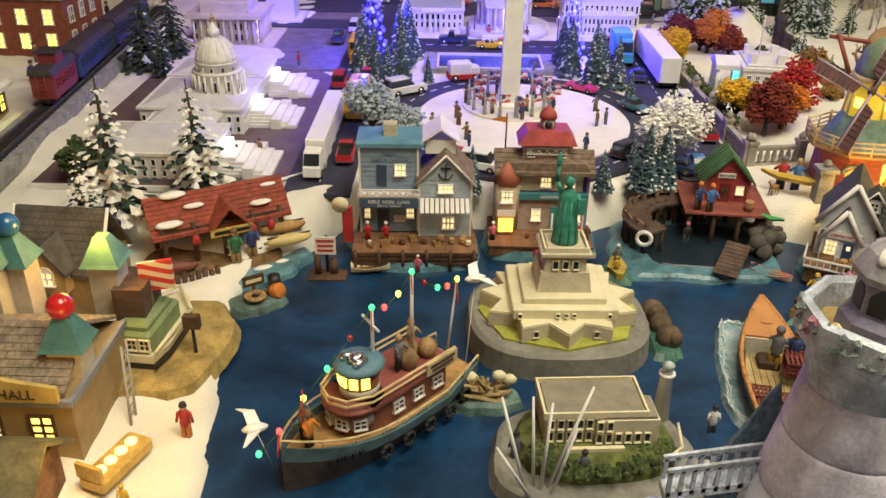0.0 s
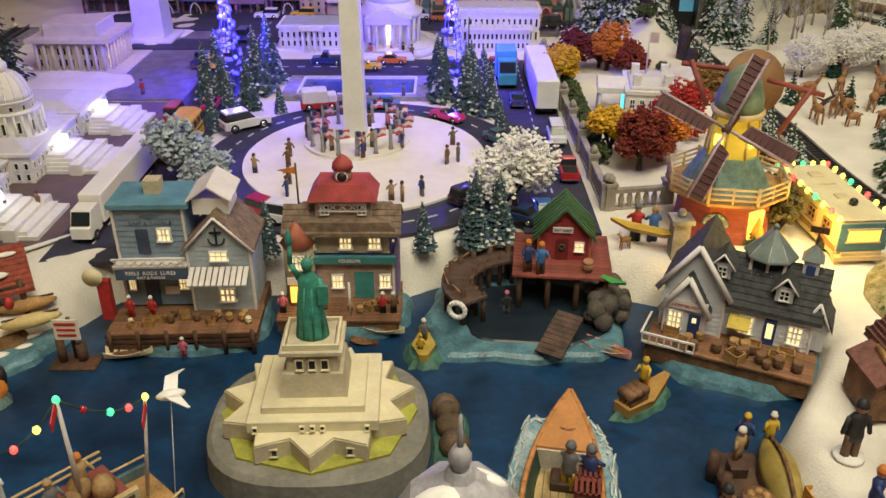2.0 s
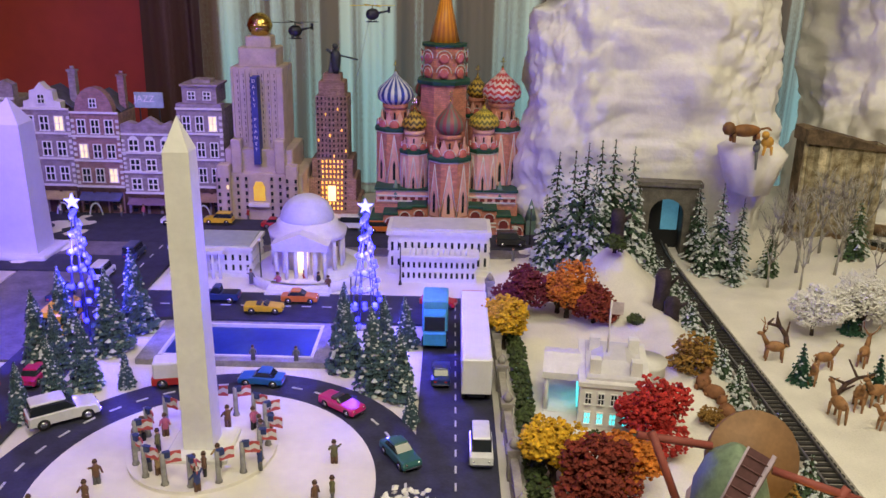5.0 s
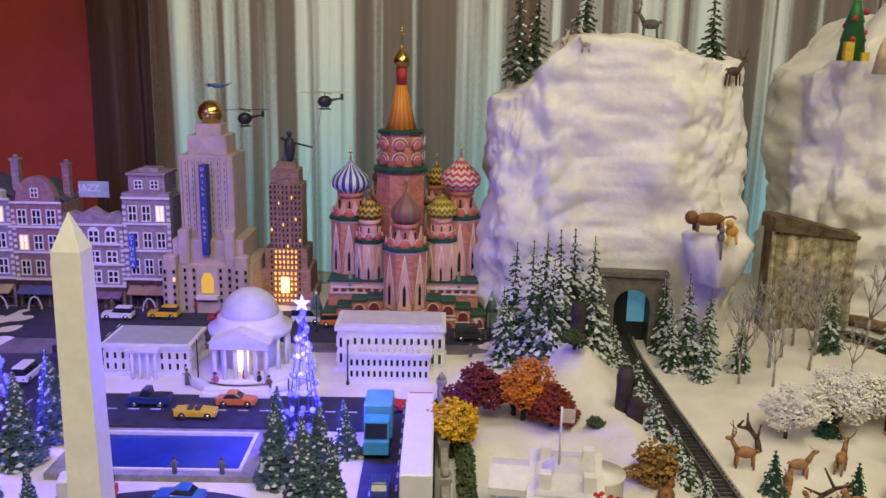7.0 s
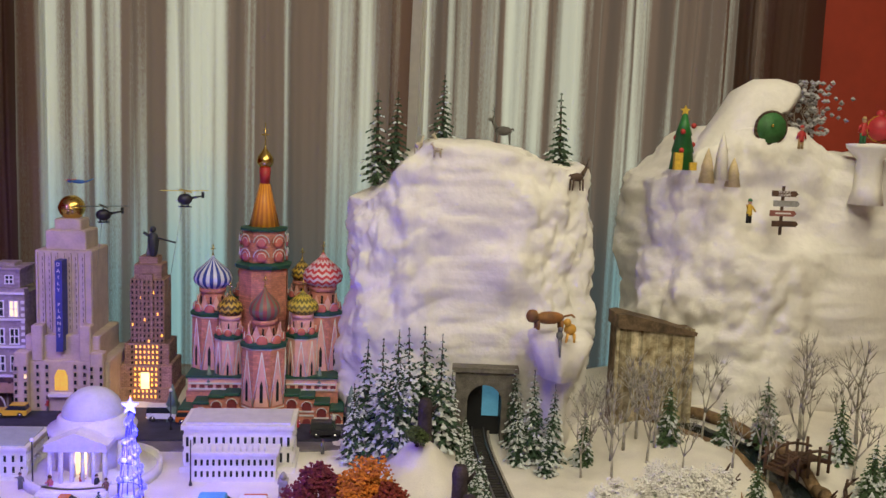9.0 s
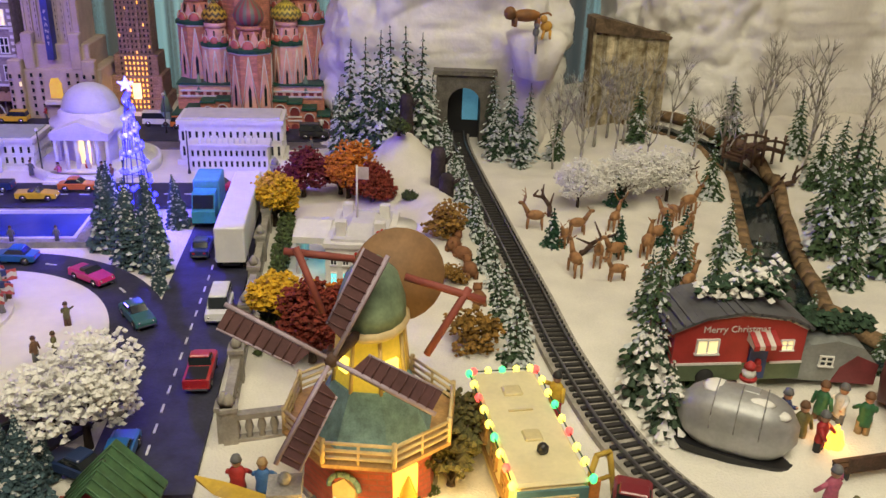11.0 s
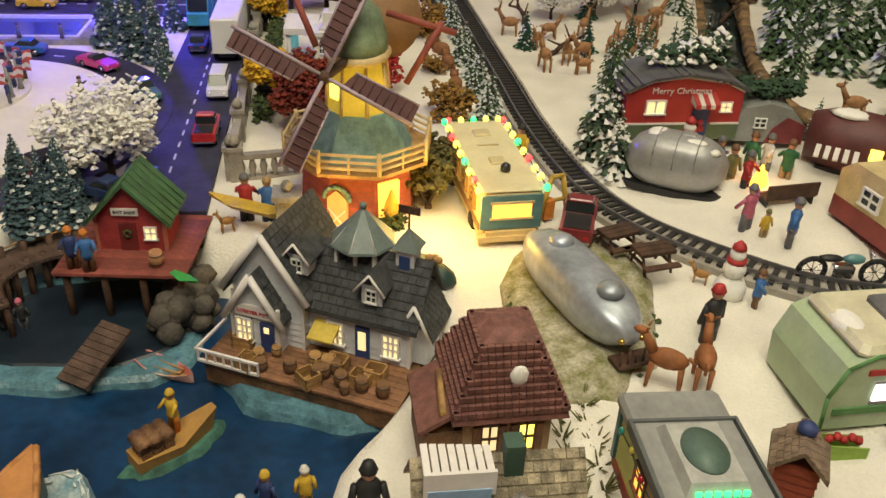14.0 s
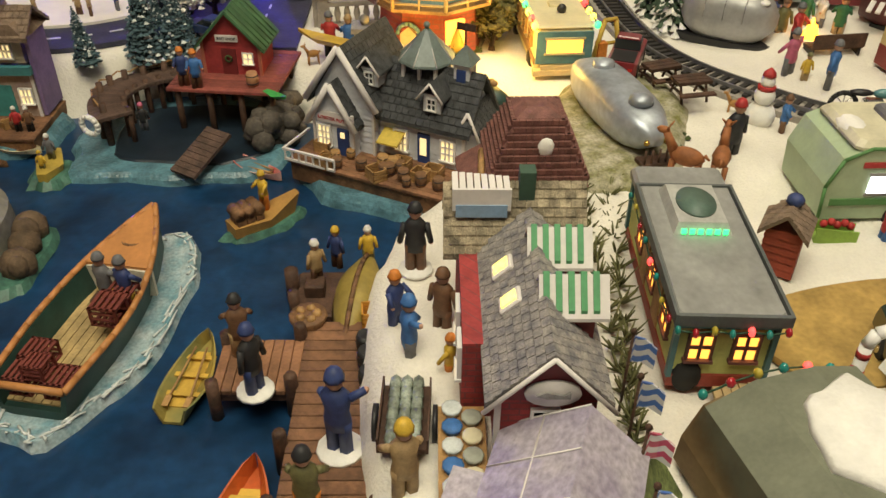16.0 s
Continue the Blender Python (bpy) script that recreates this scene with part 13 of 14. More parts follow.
TR = [tug_ring(i / 16) for i in range(17)]
P(tg, "hull", mat("tug_lower", (0.075, 0.05, 0.04), 0.6, var=0.2), lambda s: s.loft([[(x, -w, h * 0.7), (x, -w * 0.7, 0), (x, w * 0.7, 0), (x, w, h * 0.7)] for x, w, h in TR]))
P(tg, "bulwark", TGH, lambda s: s.loft([[(x, -w * 1.04, h), (x, -w, h * 0.68), (x, w, h * 0.68), (x, w * 1.04, h), (x, w * 0.92, h), (x, w * 0.9, h * 0.74), (x, -w * 0.9, h * 0.74), (x, -w * 0.92, h)] for x, w, h in TR]))
P(tg, "deck", TANWOOD, lambda s: s.loft([[(x, -w * 0.9, h * 0.72), (x, w * 0.9, h * 0.72), (x, w * 0.9, h * 0.76), (x, -w * 0.9, h * 0.76)] for x, w, h in TR]))
P(tg, "rail", RAILT, lambda s: [s.tube([(x, sd * w * 1.0, h + 0.007) for x, w, h in TR], 0.0011, 5) for sd in (-1, 1)] + [s.rod((x, sd * w, h - 0.001), (x, sd * w, h + 0.007), 0.0008, n=4) for x, w, h in TR[::2] for sd in (-1, 1)])
P(tg, "lower_house", TGW, lambda s: [s.box(-0.062, 0.028, -0.021, 0.021, 0.024, 0.052), s.lathe([(0.021, 0.024), (0.021, 0.052)], 16, pose(0.028, 0, 0))])
P(tg, "house_band", mat("tug_grey", (0.38, 0.36, 0.36), 0.6), lambda s: [s.lathe([(0.0215, 0.034), (0.0215, 0.046)], 16, pose(0.028, 0, 0))])
for a in (-60, -20, 20, 60):
    window(tg, 0.028 + 0.0217 * math.cos(math.radians(a)), 0.0217 * math.sin(math.radians(a)), 0.036, 0.009, 0.008, rz=90 + a, frame_mat=TRIM)
for i in range(3):
    for sd in (-1, 1):
        window(tg, -0.05 + 0.024 * i, sd * 0.0212, 0.034, 0.010, 0.009, rz=0 if sd < 0 else 180, frame_mat=TRIM)
P(tg, "boat_deck", mat("tug_red_deck", (0.25, 0.07, 0.06), 0.6), lambda s: [s.box(-0.068, 0.03, -0.026, 0.026, 0.052, 0.056), s.lathe([(0.026, 0.052), (0.026, 0.056)], 18, pose(0.03, 0, 0))])
P(tg, "deck_rail", RAILT, lambda s: [s.tube([(-0.068, sd * 0.026, z), (0.03, sd * 0.026, z), (0.05, sd * 0.016, z), (0.056, 0, z)], 0.0012, 5) for sd in (-1, 1) for z in (0.062, 0.068)])
P(tg, "wheelhouse", TGW, lambda s: s.lathe([(0.017, 0.056), (0.017, 0.082)], 14, pose(0.022, 0, 0)))
P(tg, "wheelhouse_band", mat("tug_pale", (0.5, 0.47, 0.45), 0.6), lambda s: s.lathe([(0.0175, 0.058), (0.0175, 0.066)], 14, pose(0.022, 0, 0)))
P(tg, "yellow_pane", YELGLOW, lambda s: [s.box(-0.0035, 0.0035, -0.018, -0.0165, 0.069, 0.079, pose(0.022, 0, 0, 0, 0, 90 + a)) for a in (-66, -33, 0, 33, 66)], "yellow lit wheelhouse panes")
P(tg, "wheelhouse_roof", mat("tug_blue_roof", (0.10, 0.20, 0.26), 0.6), lambda s: s.lathe([(0.021, 0.082), (0.022, 0.085), (0.018, 0.088)], 16, pose(0.022, 0, 0)))
P(tg, "horn", CHROME, lambda s: [s.ball(0.026, 0.002, 0.092, 0.0055, 0.7, 8, 5, 1.5, 1), s.rod((0.020, -0.006, 0.090), (0.034, -0.008, 0.091), 0.0024, 0.0034), s.rod((0.020, 0.008, 0.090), (0.034, 0.009, 0.091), 0.0024, 0.0034)])
P(tg, "mast", ALUM, lambda s: [s.rod((0.006, 0, 0.056), (0.006, 0, 0.132), 0.0020, 0.0014), s.rod((-0.040, 0, 0.056), (-0.040, 0, 0.146), 0.0020, 0.0014), s.rod((-0.085, 0, 0.03), (-0.098, 0, 0.115), 0.0016, 0.001), s.rod((0.006, -0.012, 0.118), (0.006, 0.008, 0.110), 0.0014)])
FLG = mat("flag_red", (0.50, 0.02, 0.03), 0.6)
for x, y, z in ((0.006, 0, 0.128), (-0.040, 0, 0.142), (-0.098, 0, 0.108), (0.105, 0, 0.06), (0.08, 0.0, 0.085)):
    P(tg, "flag", FLG, lambda s: s.loft([[(x, y, z + 0.004), (x + 0.001, y, z + 0.004), (x + 0.001, y, z - 0.004), (x, y, z - 0.004)], [(x + 0.010, y + 0.011, z - 0.004), (x + 0.011, y + 0.011, z - 0.004), (x + 0.011, y + 0.011, z - 0.011), (x + 0.010, y + 0.011, z - 0.011)]]))
cord = [Vector((0.125, 0, 0.052)), Vector((0.105, 0, 0.062)), Vector((0.08, 0, 0.080)), Vector((0.055, 0, 0.095)), Vector((0.03, 0, 0.112)), Vector((0.006, 0, 0.130)), Vector((-0.008, 0, 0.124)), Vector((-0.024, 0, 0.130)), Vector((-0.040, 0, 0.145)), Vector((-0.055, 0, 0.128)), Vector((-0.072, 0, 0.116)), Vector((-0.085, 0, 0.112)), Vector((-0.098, 0, 0.114))]
bulbs(tg, cord, 0, 0.0026, (GREENGLOW, REDGLOW, YELGLOW, GREENGLOW, MATS["red_bulb"]))
P(tg, "name_board", mat("name_board", (0.50, 0.42, 0.26), 0.6), lambda s: [s.box(-0.068, -0.030, 0.027, 0.029, 0.056, 0.068)])
P(tg, "board_bar", DARKWOOD, lambda s: [s.box(-0.064, -0.034, 0.029, 0.0296, 0.063, 0.0655), s.box(-0.062, -0.036, 0.029, 0.0296, 0.0585, 0.061)])
P(tg, "bow_bar", BLACK, lambda s: [s.box(0.050 + 0.006 * i, 0.054 + 0.006 * i, 0.0335 - 0.0022 * i, 0.0362 - 0.0022 * i, 0.026, 0.031) for i in range(5)])
P(tg, "cargo", mat("cargo_tan", (0.36, 0.22, 0.10), 0.7, var=0.3), lambda s: [s.ball(-0.03 - 0.012 * i, 0.006 * (-1) ** i, 0.064, 0.009, 1.2, 8, 5) for i in range(3)])
P(tg, "fender_tyre", RUBBER, lambda s: [s.tube([(x + 0.006 * math.cos(a), w + 0.003, h * 0.5 + 0.006 * math.sin(a)) for a in [k * 0.785 for k in range(9)]], 0.002) for x, w, h in TR[2:12:2]])


def local(t_at, rz, p):
    return (pose(*t_at, 0, 0, rz) @ Vector(p))


for p, a, c in (((0.082, 0.006, 0.036), "orange", "brown"), ((0.076, -0.008, 0.034), "brown", "grey"), ((-0.020, 0.004, 0.058), "grey", "tan"), ((-0.045, -0.006, 0.058), "tan", "orange")):
    q = local((0.036, 0.722, W0), 228, p)
    figure(*q, 60, CLOTH[a], CLOTH["black"], CLOTH[c], h=0.034, label="sailor figurine in a %s coat aboard the tug" % a, pose_arm=1, group="tug crew")
for x, y, z, a in ((-0.055, 0.652, 0.008, 20), (0.118, 0.80, 0.062, 200)):
    s = Shape()
    s.ball(0, 0, 0, 0.0045, 0.9, 8, 5, 2.4, 1.0)
    for sd in (-1, 1):
        s.loft([[(-0.005, sd * 0.003, 0), (0.005, sd * 0.003, 0), (0.005, sd * 0.003, 0.0016), (-0.005, sd * 0.003, 0.0016)], [(-0.007, sd * 0.014, 0.006), (0.002, sd * 0.014, 0.006), (0.002, sd * 0.014, 0.007), (-0.007, sd * 0.014, 0.007)], [(-0.012, sd * 0.024, 0.003), (-0.010, sd * 0.024, 0.003), (-0.010, sd * 0.024, 0.0036), (-0.012, sd * 0.024, 0.0036)]])
    s.rod((0, 0, 0), (0.012, 0.01, -0.045 - z), 0.0005, n=4)
    single("seagull_model", s, WHITE, "white seagull model on a thin wire", "seagull", (x, y, z), a, group="seagull models")
dw = thing("driftwood_islet", "tan driftwood islet with pelicans", "islet", (0.128, 0.765, W0))
P(dw, "base", mat("islet_teal", (0.10, 0.16, 0.15), 0.6, var=0.4), lambda s: s.loft([[(x, y, z) for x, y in blob(a, b, 24, 0.3, 70)] for a, b, z in ((0.036, 0.022, 0), (0.033, 0.019, 0.007), (0.02, 0.012, 0.009))]))
P(dw, "driftwood", mat("driftwood_tan", (0.42, 0.30, 0.13), 0.8, var=0.3), lambda s: [s.rod((rr.uniform(-0.024, 0.024), rr.uniform(-0.01, 0.01), 0.006), (rr.uniform(-0.03, 0.03), rr.uniform(-0.012, 0.012), rr.uniform(0.015, 0.034)), 0.0032, 0.0015) for _ in range(26)])
P(dw, "bird", CREAM, lambda s: [s.ball(x, 0, z, 0.005, 1.1, 7, 5, 1.4, 1) for x, z in ((-0.012, 0.028), (0.014, 0.03), (0.024, 0.026))])

# ---- boat hire shelter with red roof ----
GL = -0.038
bs2 = thing("boat_hire_shelter", "open timber boat shelter with snowy red shingle roof", "shelter", (-0.165, 1.005, W0), 30)
base_plate(bs2, 0.098, 0.062, 14, 0.010)
P(bs2, "shore", mat("shelter_earth", (0.20, 0.115, 0.05), 0.9, var=0.3, bump=0.4), lambda s: s.loft([[(x - 0.005, y + 0.016, z) for x, y in blob(a, b, 30, 0.2, 15)] for a, b, z in ((0.09, 0.048, 0.006), (0.084, 0.042, 0.02), (0.07, 0.03, 0.022))]))
RSH = mat("rust_shingles", (0.30, 0.065, 0.04), 0.8, var=0.25, scale=140, bump=0.4)
shingle_roof(bs2, -0.075, 0.07, 0.0, 0.05, 0.066, 0.094, "x", RSH, 0.008, 9)
P(bs2, "front_gable", RSH, lambda s: s.gable(-0.016, 0.02, -0.018, 0.02, 0.066, 0.086, "y", 0.004, 0.003))
P(bs2, "post", DARKWOOD, lambda s: [s.cyl(-0.07 + 0.034 * i, y, 0.015, 0.07, 0.0032) for i in range(5) for y in (-0.003, 0.05)])
P(bs2, "beam", DARKWOOD, lambda s: [s.box(-0.075, 0.07, -0.006, -0.001, 0.060, 0.066), s.box(-0.075, 0.07, 0.048, 0.053, 0.060, 0.066)])
P(bs2, "sign_board", mat("sign_ochre", (0.52, 0.40, 0.10), 0.6), lambda s: s.box(-0.022, 0.026, -0.022, -0.020, 0.055, 0.064))
P(bs2, "sign_bar", BLACK, lambda s: s.box(-0.018, 0.022, -0.0226, -0.022, 0.0575, 0.0615))
P(bs2, "roof_snow", SNOWCAP, lambda s: [s.ball(x, y, z, r, 0.25, 10, 4, 1.4, 0.8) for x, y, z, r in ((-0.062, 0.0, 0.072, 0.012), (-0.03, 0.012, 0.084, 0.009), (0.045, 0.004, 0.076, 0.010), (0.06, 0.02, 0.09, 0.008), (-0.05, 0.024, 0.096, 0.012))])
P(bs2, "snow_floe", SNOWCAP, lambda s: [s.ball(x, y, 0.011, r, 0.25, 9, 4, 1.5, 0.7) for x, y, r in ((0.03, -0.035, 0.008), (0.055, -0.03, 0.006), (0.06, -0.012, 0.010), (-0.02, -0.045, 0.008), (-0.045, -0.046, 0.006))])
P(bs2, "stake", DARKWOOD, lambda s: [s.cyl(-0.075 + 0.0075 * i, -0.034 - 0.006 * math.sin(i * 0.4), 0.004, 0.024 + 0.003 * (i % 3), 0.0032) for i in range(8)] + [s.cyl(0.035 + 0.0075 * i, -0.012 + 0.002 * i, 0.004, 0.026 + 0.003 * (i % 2), 0.003) for i in range(7)])
P(bs2, "lantern", CLOTH["red"], lambda s: [s.ball(x, -0.008, 0.050, 0.005, 1.4, 8, 5) for x in (-0.036, 0.03, 0.052)])
for i, (x, y, c) in enumerate(((-0.150, 0.985, "green"), (-0.135, 1.000, "navy"))):
    figure(x, y, W0 + 0.02, 20, CLOTH[c], CLOTH["tan"], CLOTH["brown"], h=0.042, label="figurine in %s at the boat shelter" % c, pose_arm=1)
for x, y, z, a, m, lab in ((-0.105, 1.035, -0.012, 28, TANWOOD, "brown canoe resting on the shelter's rack"), (-0.095, 1.018, -0.020, 28, mat("cream_canoe", (0.58, 0.46, 0.2), 0.5), "cream canoe resting on the shore"), (-0.215, 0.955, -0.026, 18, mat("maroon_canoe", (0.16, 0.05, 0.03), 0.6), "maroon rowing boat under the shelter")):
    t = thing("canoe", lab, "canoe", (x, y, z), a, group="canoes at the shelter")
    P(t, "hull", m, lambda s: s.ball(0, 0, 0.004, 0.008, 0.9, 12, 7, 3.6, 1.0))
    P(t, "keel", DARKWOOD, lambda s: s.rod((-0.026, 0, 0.0095), (0.026, 0, 0.0095), 0.0011))
cl = thing("crab_gear_islet", "mossy islet heaped with crates, rope and orange basket", "islet", (-0.115, 0.925, W0), 35)
P(cl, "base", MATS["islet_teal"], lambda s: s.loft([[(x, y, z) for x, y in blob(a, b, 24, 0.3, 72)] for a, b, z in ((0.034, 0.022, 0), (0.03, 0.019, 0.008), (0.02, 0.012, 0.010))]))
P(cl, "rope", TANWOOD, lambda s: [s.tube([(-0.004 + r * math.cos(a), -0.006 + r * math.sin(a), 0.016 + 0.02 * r) for a in [k * 0.524 for k in range(13)]], 0.0014) for r in (0.006, 0.009, 0.011)])
P(cl, "basket", CLOTH["orange"], lambda s: s.lathe([(0.008, 0), (0.009, 0.012), (0.008, 0.013)], 10, pose(0.018, 0, 0.012, 70, 0, 30)))
P(cl, "barrel", BLACK, lambda s: s.lathe([(0.007, 0), (0.008, 0.008), (0.007, 0.016)], 10, pose(0.026, 0.012, 0.008)))
P(cl, "sign", DARKWOOD, lambda s: [s.box(-0.012, 0.012, 0.006, 0.009, 0.022, 0.034), s.cyl(0, 0.008, 0.008, 0.022, 0.002)])
P(cl, "sign_bar", CREAM, lambda s: s.box(-0.009, 0.009, 0.0054, 0.006, 0.026, 0.030))

# ---- pool hall ----
YOC = mat("ochre_plaster", (0.48, 0.36, 0.12), 0.7, var=0.12, scale=60)
TAU = mat("taupe_plaster", (0.30, 0.21, 0.10), 0.75, var=0.12, scale=60)
ph = thing("pool_hall", "taupe pool hall with ochre sign and ball-topped towers", "hall", (-0.262, 0.715, GL), 0)
P(ph, "wall", TAU, lambda s: s.box(-0.075, 0.062, -0.055, 0.06, 0, 0.062))
P(ph, "cornice", mat("slate_cornice", (0.20, 0.22, 0.26), 0.6), lambda s: [s.box(-0.078, 0.065, -0.059, -0.055, 0.058, 0.064), s.box(0.062, 0.066, -0.055, 0.06, 0.058, 0.064)])
P(ph, "sign_board", YOC, lambda s: s.prism([(-0.06, 0.064), (0.056, 0.064), (0.056, 0.078), (0.02, 0.084), (-0.002, 0.089), (-0.024, 0.084), (-0.06, 0.078)], -0.061, -0.057))
words(ph, "POOL HALL", 0.006, -0.0618, 0.0715, 0.0125, DARKWOOD)
P(ph, "side_sign", YOC, lambda s: s.prism([(-0.05, 0.03), (0.05, 0.03), (0.05, 0.07), (0.0, 0.088), (-0.05, 0.07)], 0.062, 0.066, pose(0, 0, 0, 0, 0, -90) @ pose(0, 0, 0, 0, 0, 180)))
shingle_roof(ph, -0.07, 0.055, -0.05, 0.06, 0.064, 0.094, "x", mat("taupe_shingles", (0.26, 0.21, 0.16), 0.85, var=0.25, scale=140, bump=0.3), 0.002, 9)
for x in (-0.048, -0.006, 0.036):
    window(ph, x, -0.0552, 0.022, 0.016, 0.024, lit=YELGLOW if x != -0.006 else WARMGLOW, bars=1, rows=2, frame_mat=DARKWOOD)
P(ph, "globe_light", YELGLOW, lambda s: s.ball(0.0, -0.045, 0.098, 0.006))
for x, y, h, c, lab in ((0.048, -0.012, 0.088, "red", "red ball finial"), (-0.03, 0.075, 0.115, "blue", "blue ball finial"), (-0.045, 0.055, 0.12, "red", "red ball finial"), (0.042, 0.095, 0.105, None, "")):
    P(ph, "turret", mat("turret_white", (0.48, 0.45, 0.38), 0.7), lambda s: s.box(x - 0.013, x + 0.013, y - 0.013, y + 0.013, 0.05, h))
    P(ph, "turret_roof", mat("turret_teal", (0.07, 0.19, 0.18), 0.6, var=0.15), lambda s: s.lathe([(0.026, h), (0.023, h + 0.003), (0.008, h + 0.026)], 4, pose(x, y, 0), False, math.pi / 4))
    if c:
        P(ph, "ball_finial", mat("glossy_" + c, ((0.55, 0.02, 0.02) if c == "red" else (0.02, 0.12, 0.3)), 0.2, coat=0.5), lambda s: s.ball(x, y, h + 0.034, 0.011, 1, 14, 9), "glossy " + lab)
P(ph, "brick_tower", brick_mat("dark_brown_brick", (0.13, 0.07, 0.045), (0.08, 0.05, 0.04), 0.006), lambda s: s.box(0.05, 0.078, 0.075, 0.12, 0, 0.085))
P(ph, "striped_banner", striped("red_cream_banner", (0.5, 0.04, 0.04), (0.65, 0.55, 0.42), 20, "zig"), lambda s: s.prism([(0.068, 0.07), (0.10, 0.075), (0.10, 0.105), (0.068, 0.10)], 0.098, 0.102))
P(ph, "ladder", mat("ladder_grey", (0.35, 0.33, 0.3), 0.6), lambda s: [s.rod((0.085, -0.01 + 0.012 * k, 0), (0.075, 0.02 + 0.012 * k, 0.062), 0.0012) for k in range(2)] + [s.rod((0.085 - 0.01 * u, -0.01 + 0.03 * u, 0.062 * u), (0.085 - 0.01 * u, 0.002 + 0.03 * u, 0.062 * u), 0.0008, n=4) for u in [i / 9 for i in range(9)]])
lo = thing("log_lodge", "brown log lodge with olive roof and lit window", "lodge", (-0.262, 0.605, GL), 0)
P(lo, "wall", WOOD, lambda s: [s.rod((-0.06, -0.03, 0.004 + 0.007 * i), (0.06, -0.03, 0.004 + 0.007 * i), 0.0042) for i in range(6)] + [s.box(-0.058, 0.058, -0.028, 0.03, 0, 0.045)])
P(lo, "roof", mat("olive_roof", (0.16, 0.14, 0.07), 0.85, var=0.25), lambda s: s.gable(-0.06, 0.06, -0.03, 0.03, 0.042, 0.064, "x", 0.008, 0.004))
window(lo, 0.045, -0.0345, 0.012, 0.012, 0.018, lit=AMBERGLOW, frame_mat=DARKWOOD)
fy = thing("ferry_restaurant", "green and cream ferry boat building on a sandy base", "ferry", (-0.188, 0.822, GL), 84)
P(fy, "shore", mat("sandy_base", (0.38, 0.27, 0.09), 0.85, var=0.25, bump=0.4), lambda s: s.loft([[(x, y - 0.01, z) for x, y in blob(a, b, 30, 0.15, 80)] for a, b, z in ((0.085, 0.060, -0.006), (0.08, 0.055, 0.008), (0.07, 0.046, 0.012))]))
P(fy, "hull", CREAM, lambda s: s.loft([[(x, -w, 0.03), (x, -w * 0.8, 0.010), (x, w * 0.8, 0.010), (x, w, 0.03)] for x, w in ((-0.055, 0.022), (-0.03, 0.027), (0.02, 0.026), (0.05, 0.014), (0.06, 0.002))]))
P(fy, "hull_stripe", BLACK, lambda s: s.loft([[(x, -w * 1.01, 0.022), (x, -w * 1.0, 0.016), (x, w * 1.0, 0.016), (x, w * 1.01, 0.022)] for x, w in ((-0.0555, 0.0215), (-0.03, 0.0265), (0.02, 0.0255), (0.05, 0.0135), (0.0595, 0.002))]))
P(fy, "cabin", mat("ferry_green", (0.20, 0.26, 0.12), 0.6, var=0.12), lambda s: [s.bevel_box(-0.05, 0.018, -0.018, 0.018, 0.03, 0.05, 0.003), s.bevel_box(-0.045, 0.01, -0.014, 0.014, 0.05, 0.056, 0.002)])
P(fy, "funnel", MATS["ferry_green"], lambda s: s.lathe([(0.006, 0.055), (0.005, 0.075)], 10, pose(-0.01, 0, 0)))
P(fy, "rim", CREAM, lambda s: s.tube([(-0.055, -0.024, 0.036), (0.02, -0.028, 0.036), (0.058, 0, 0.038), (0.02, 0.028, 0.036), (-0.055, 0.024, 0.036)], 0.0016))
for i in range(3):
    window(fy, -0.0505, -0.012 + 0.012 * i, 0.034, 0.008, 0.010, rz=-90, frame_mat=CREAM)
figure(-0.126, 0.695, GL, 0, CLOTH["red"], CLOTH["orange"], CLOTH["black"], h=0.034, label="small red-coated figurine on the snowy quay")
lpst = thing("quay_lamp", "dark iron quay lamp post with lanterns", "street lamp", (-0.146, 0.800, GL))
P(lpst, "pole", BLACK, lambda s: s.lathe([(0.004, 0), (0.002, 0.006), (0.0016, 0.04)], 8))
P(lpst, "lantern", DARKWOOD, lambda s: [s.bevel_box(-0.008, 0.008, -0.004, 0.004, 0.04, 0.054, 0.001)])
dt = thing("dining_sleigh", "golden lit table sleigh on the snowy quay", "sleigh", (-0.168, 0.650, GL), 70)
P(dt, "body", mat("sleigh_gold", (0.55, 0.36, 0.08), 0.5, var=0.2), lambda s: [s.bevel_box(-0.03, 0.03, -0.012, 0.012, 0.006, 0.016, 0.002), s.box(-0.03, -0.027, -0.012, 0.012, 0.016, 0.030)])
P(dt, "plate", WARMGLOW, lambda s: [s.lathe([(0.005, 0.016), (0.005, 0.018)], 10, pose(-0.018 + 0.012 * i, 0.0, 0)) for i in range(4)])
figure(-0.150, 0.612, GL, 0, CLOTH["yellow"], CLOTH["brown"], CLOTH["yellow"], h=0.022, label="small golden figurine by the quay")
gh = thing("grey_gabled_house", "dark grey gabled house with tan dormer", "house", (-0.300, 0.905, GL), -4)
P(gh, "wall", TAU, lambda s: s.box(-0.045, 0.045, -0.035, 0.035, 0, 0.06))
shingle_roof(gh, -0.045, 0.045, -0.035, 0.035, 0.058, 0.11, "x", mat("dark_grey_shingles", (0.085, 0.08, 0.075), 0.85, var=0.25, bump=0.3), 0.004, 10)
P(gh, "verge", TRIM, lambda s: [s.rod((sd * 0.049, -0.039, 0.055), (sd * 0.049, 0, 0.114), 0.002) for sd in (-1, 1)])
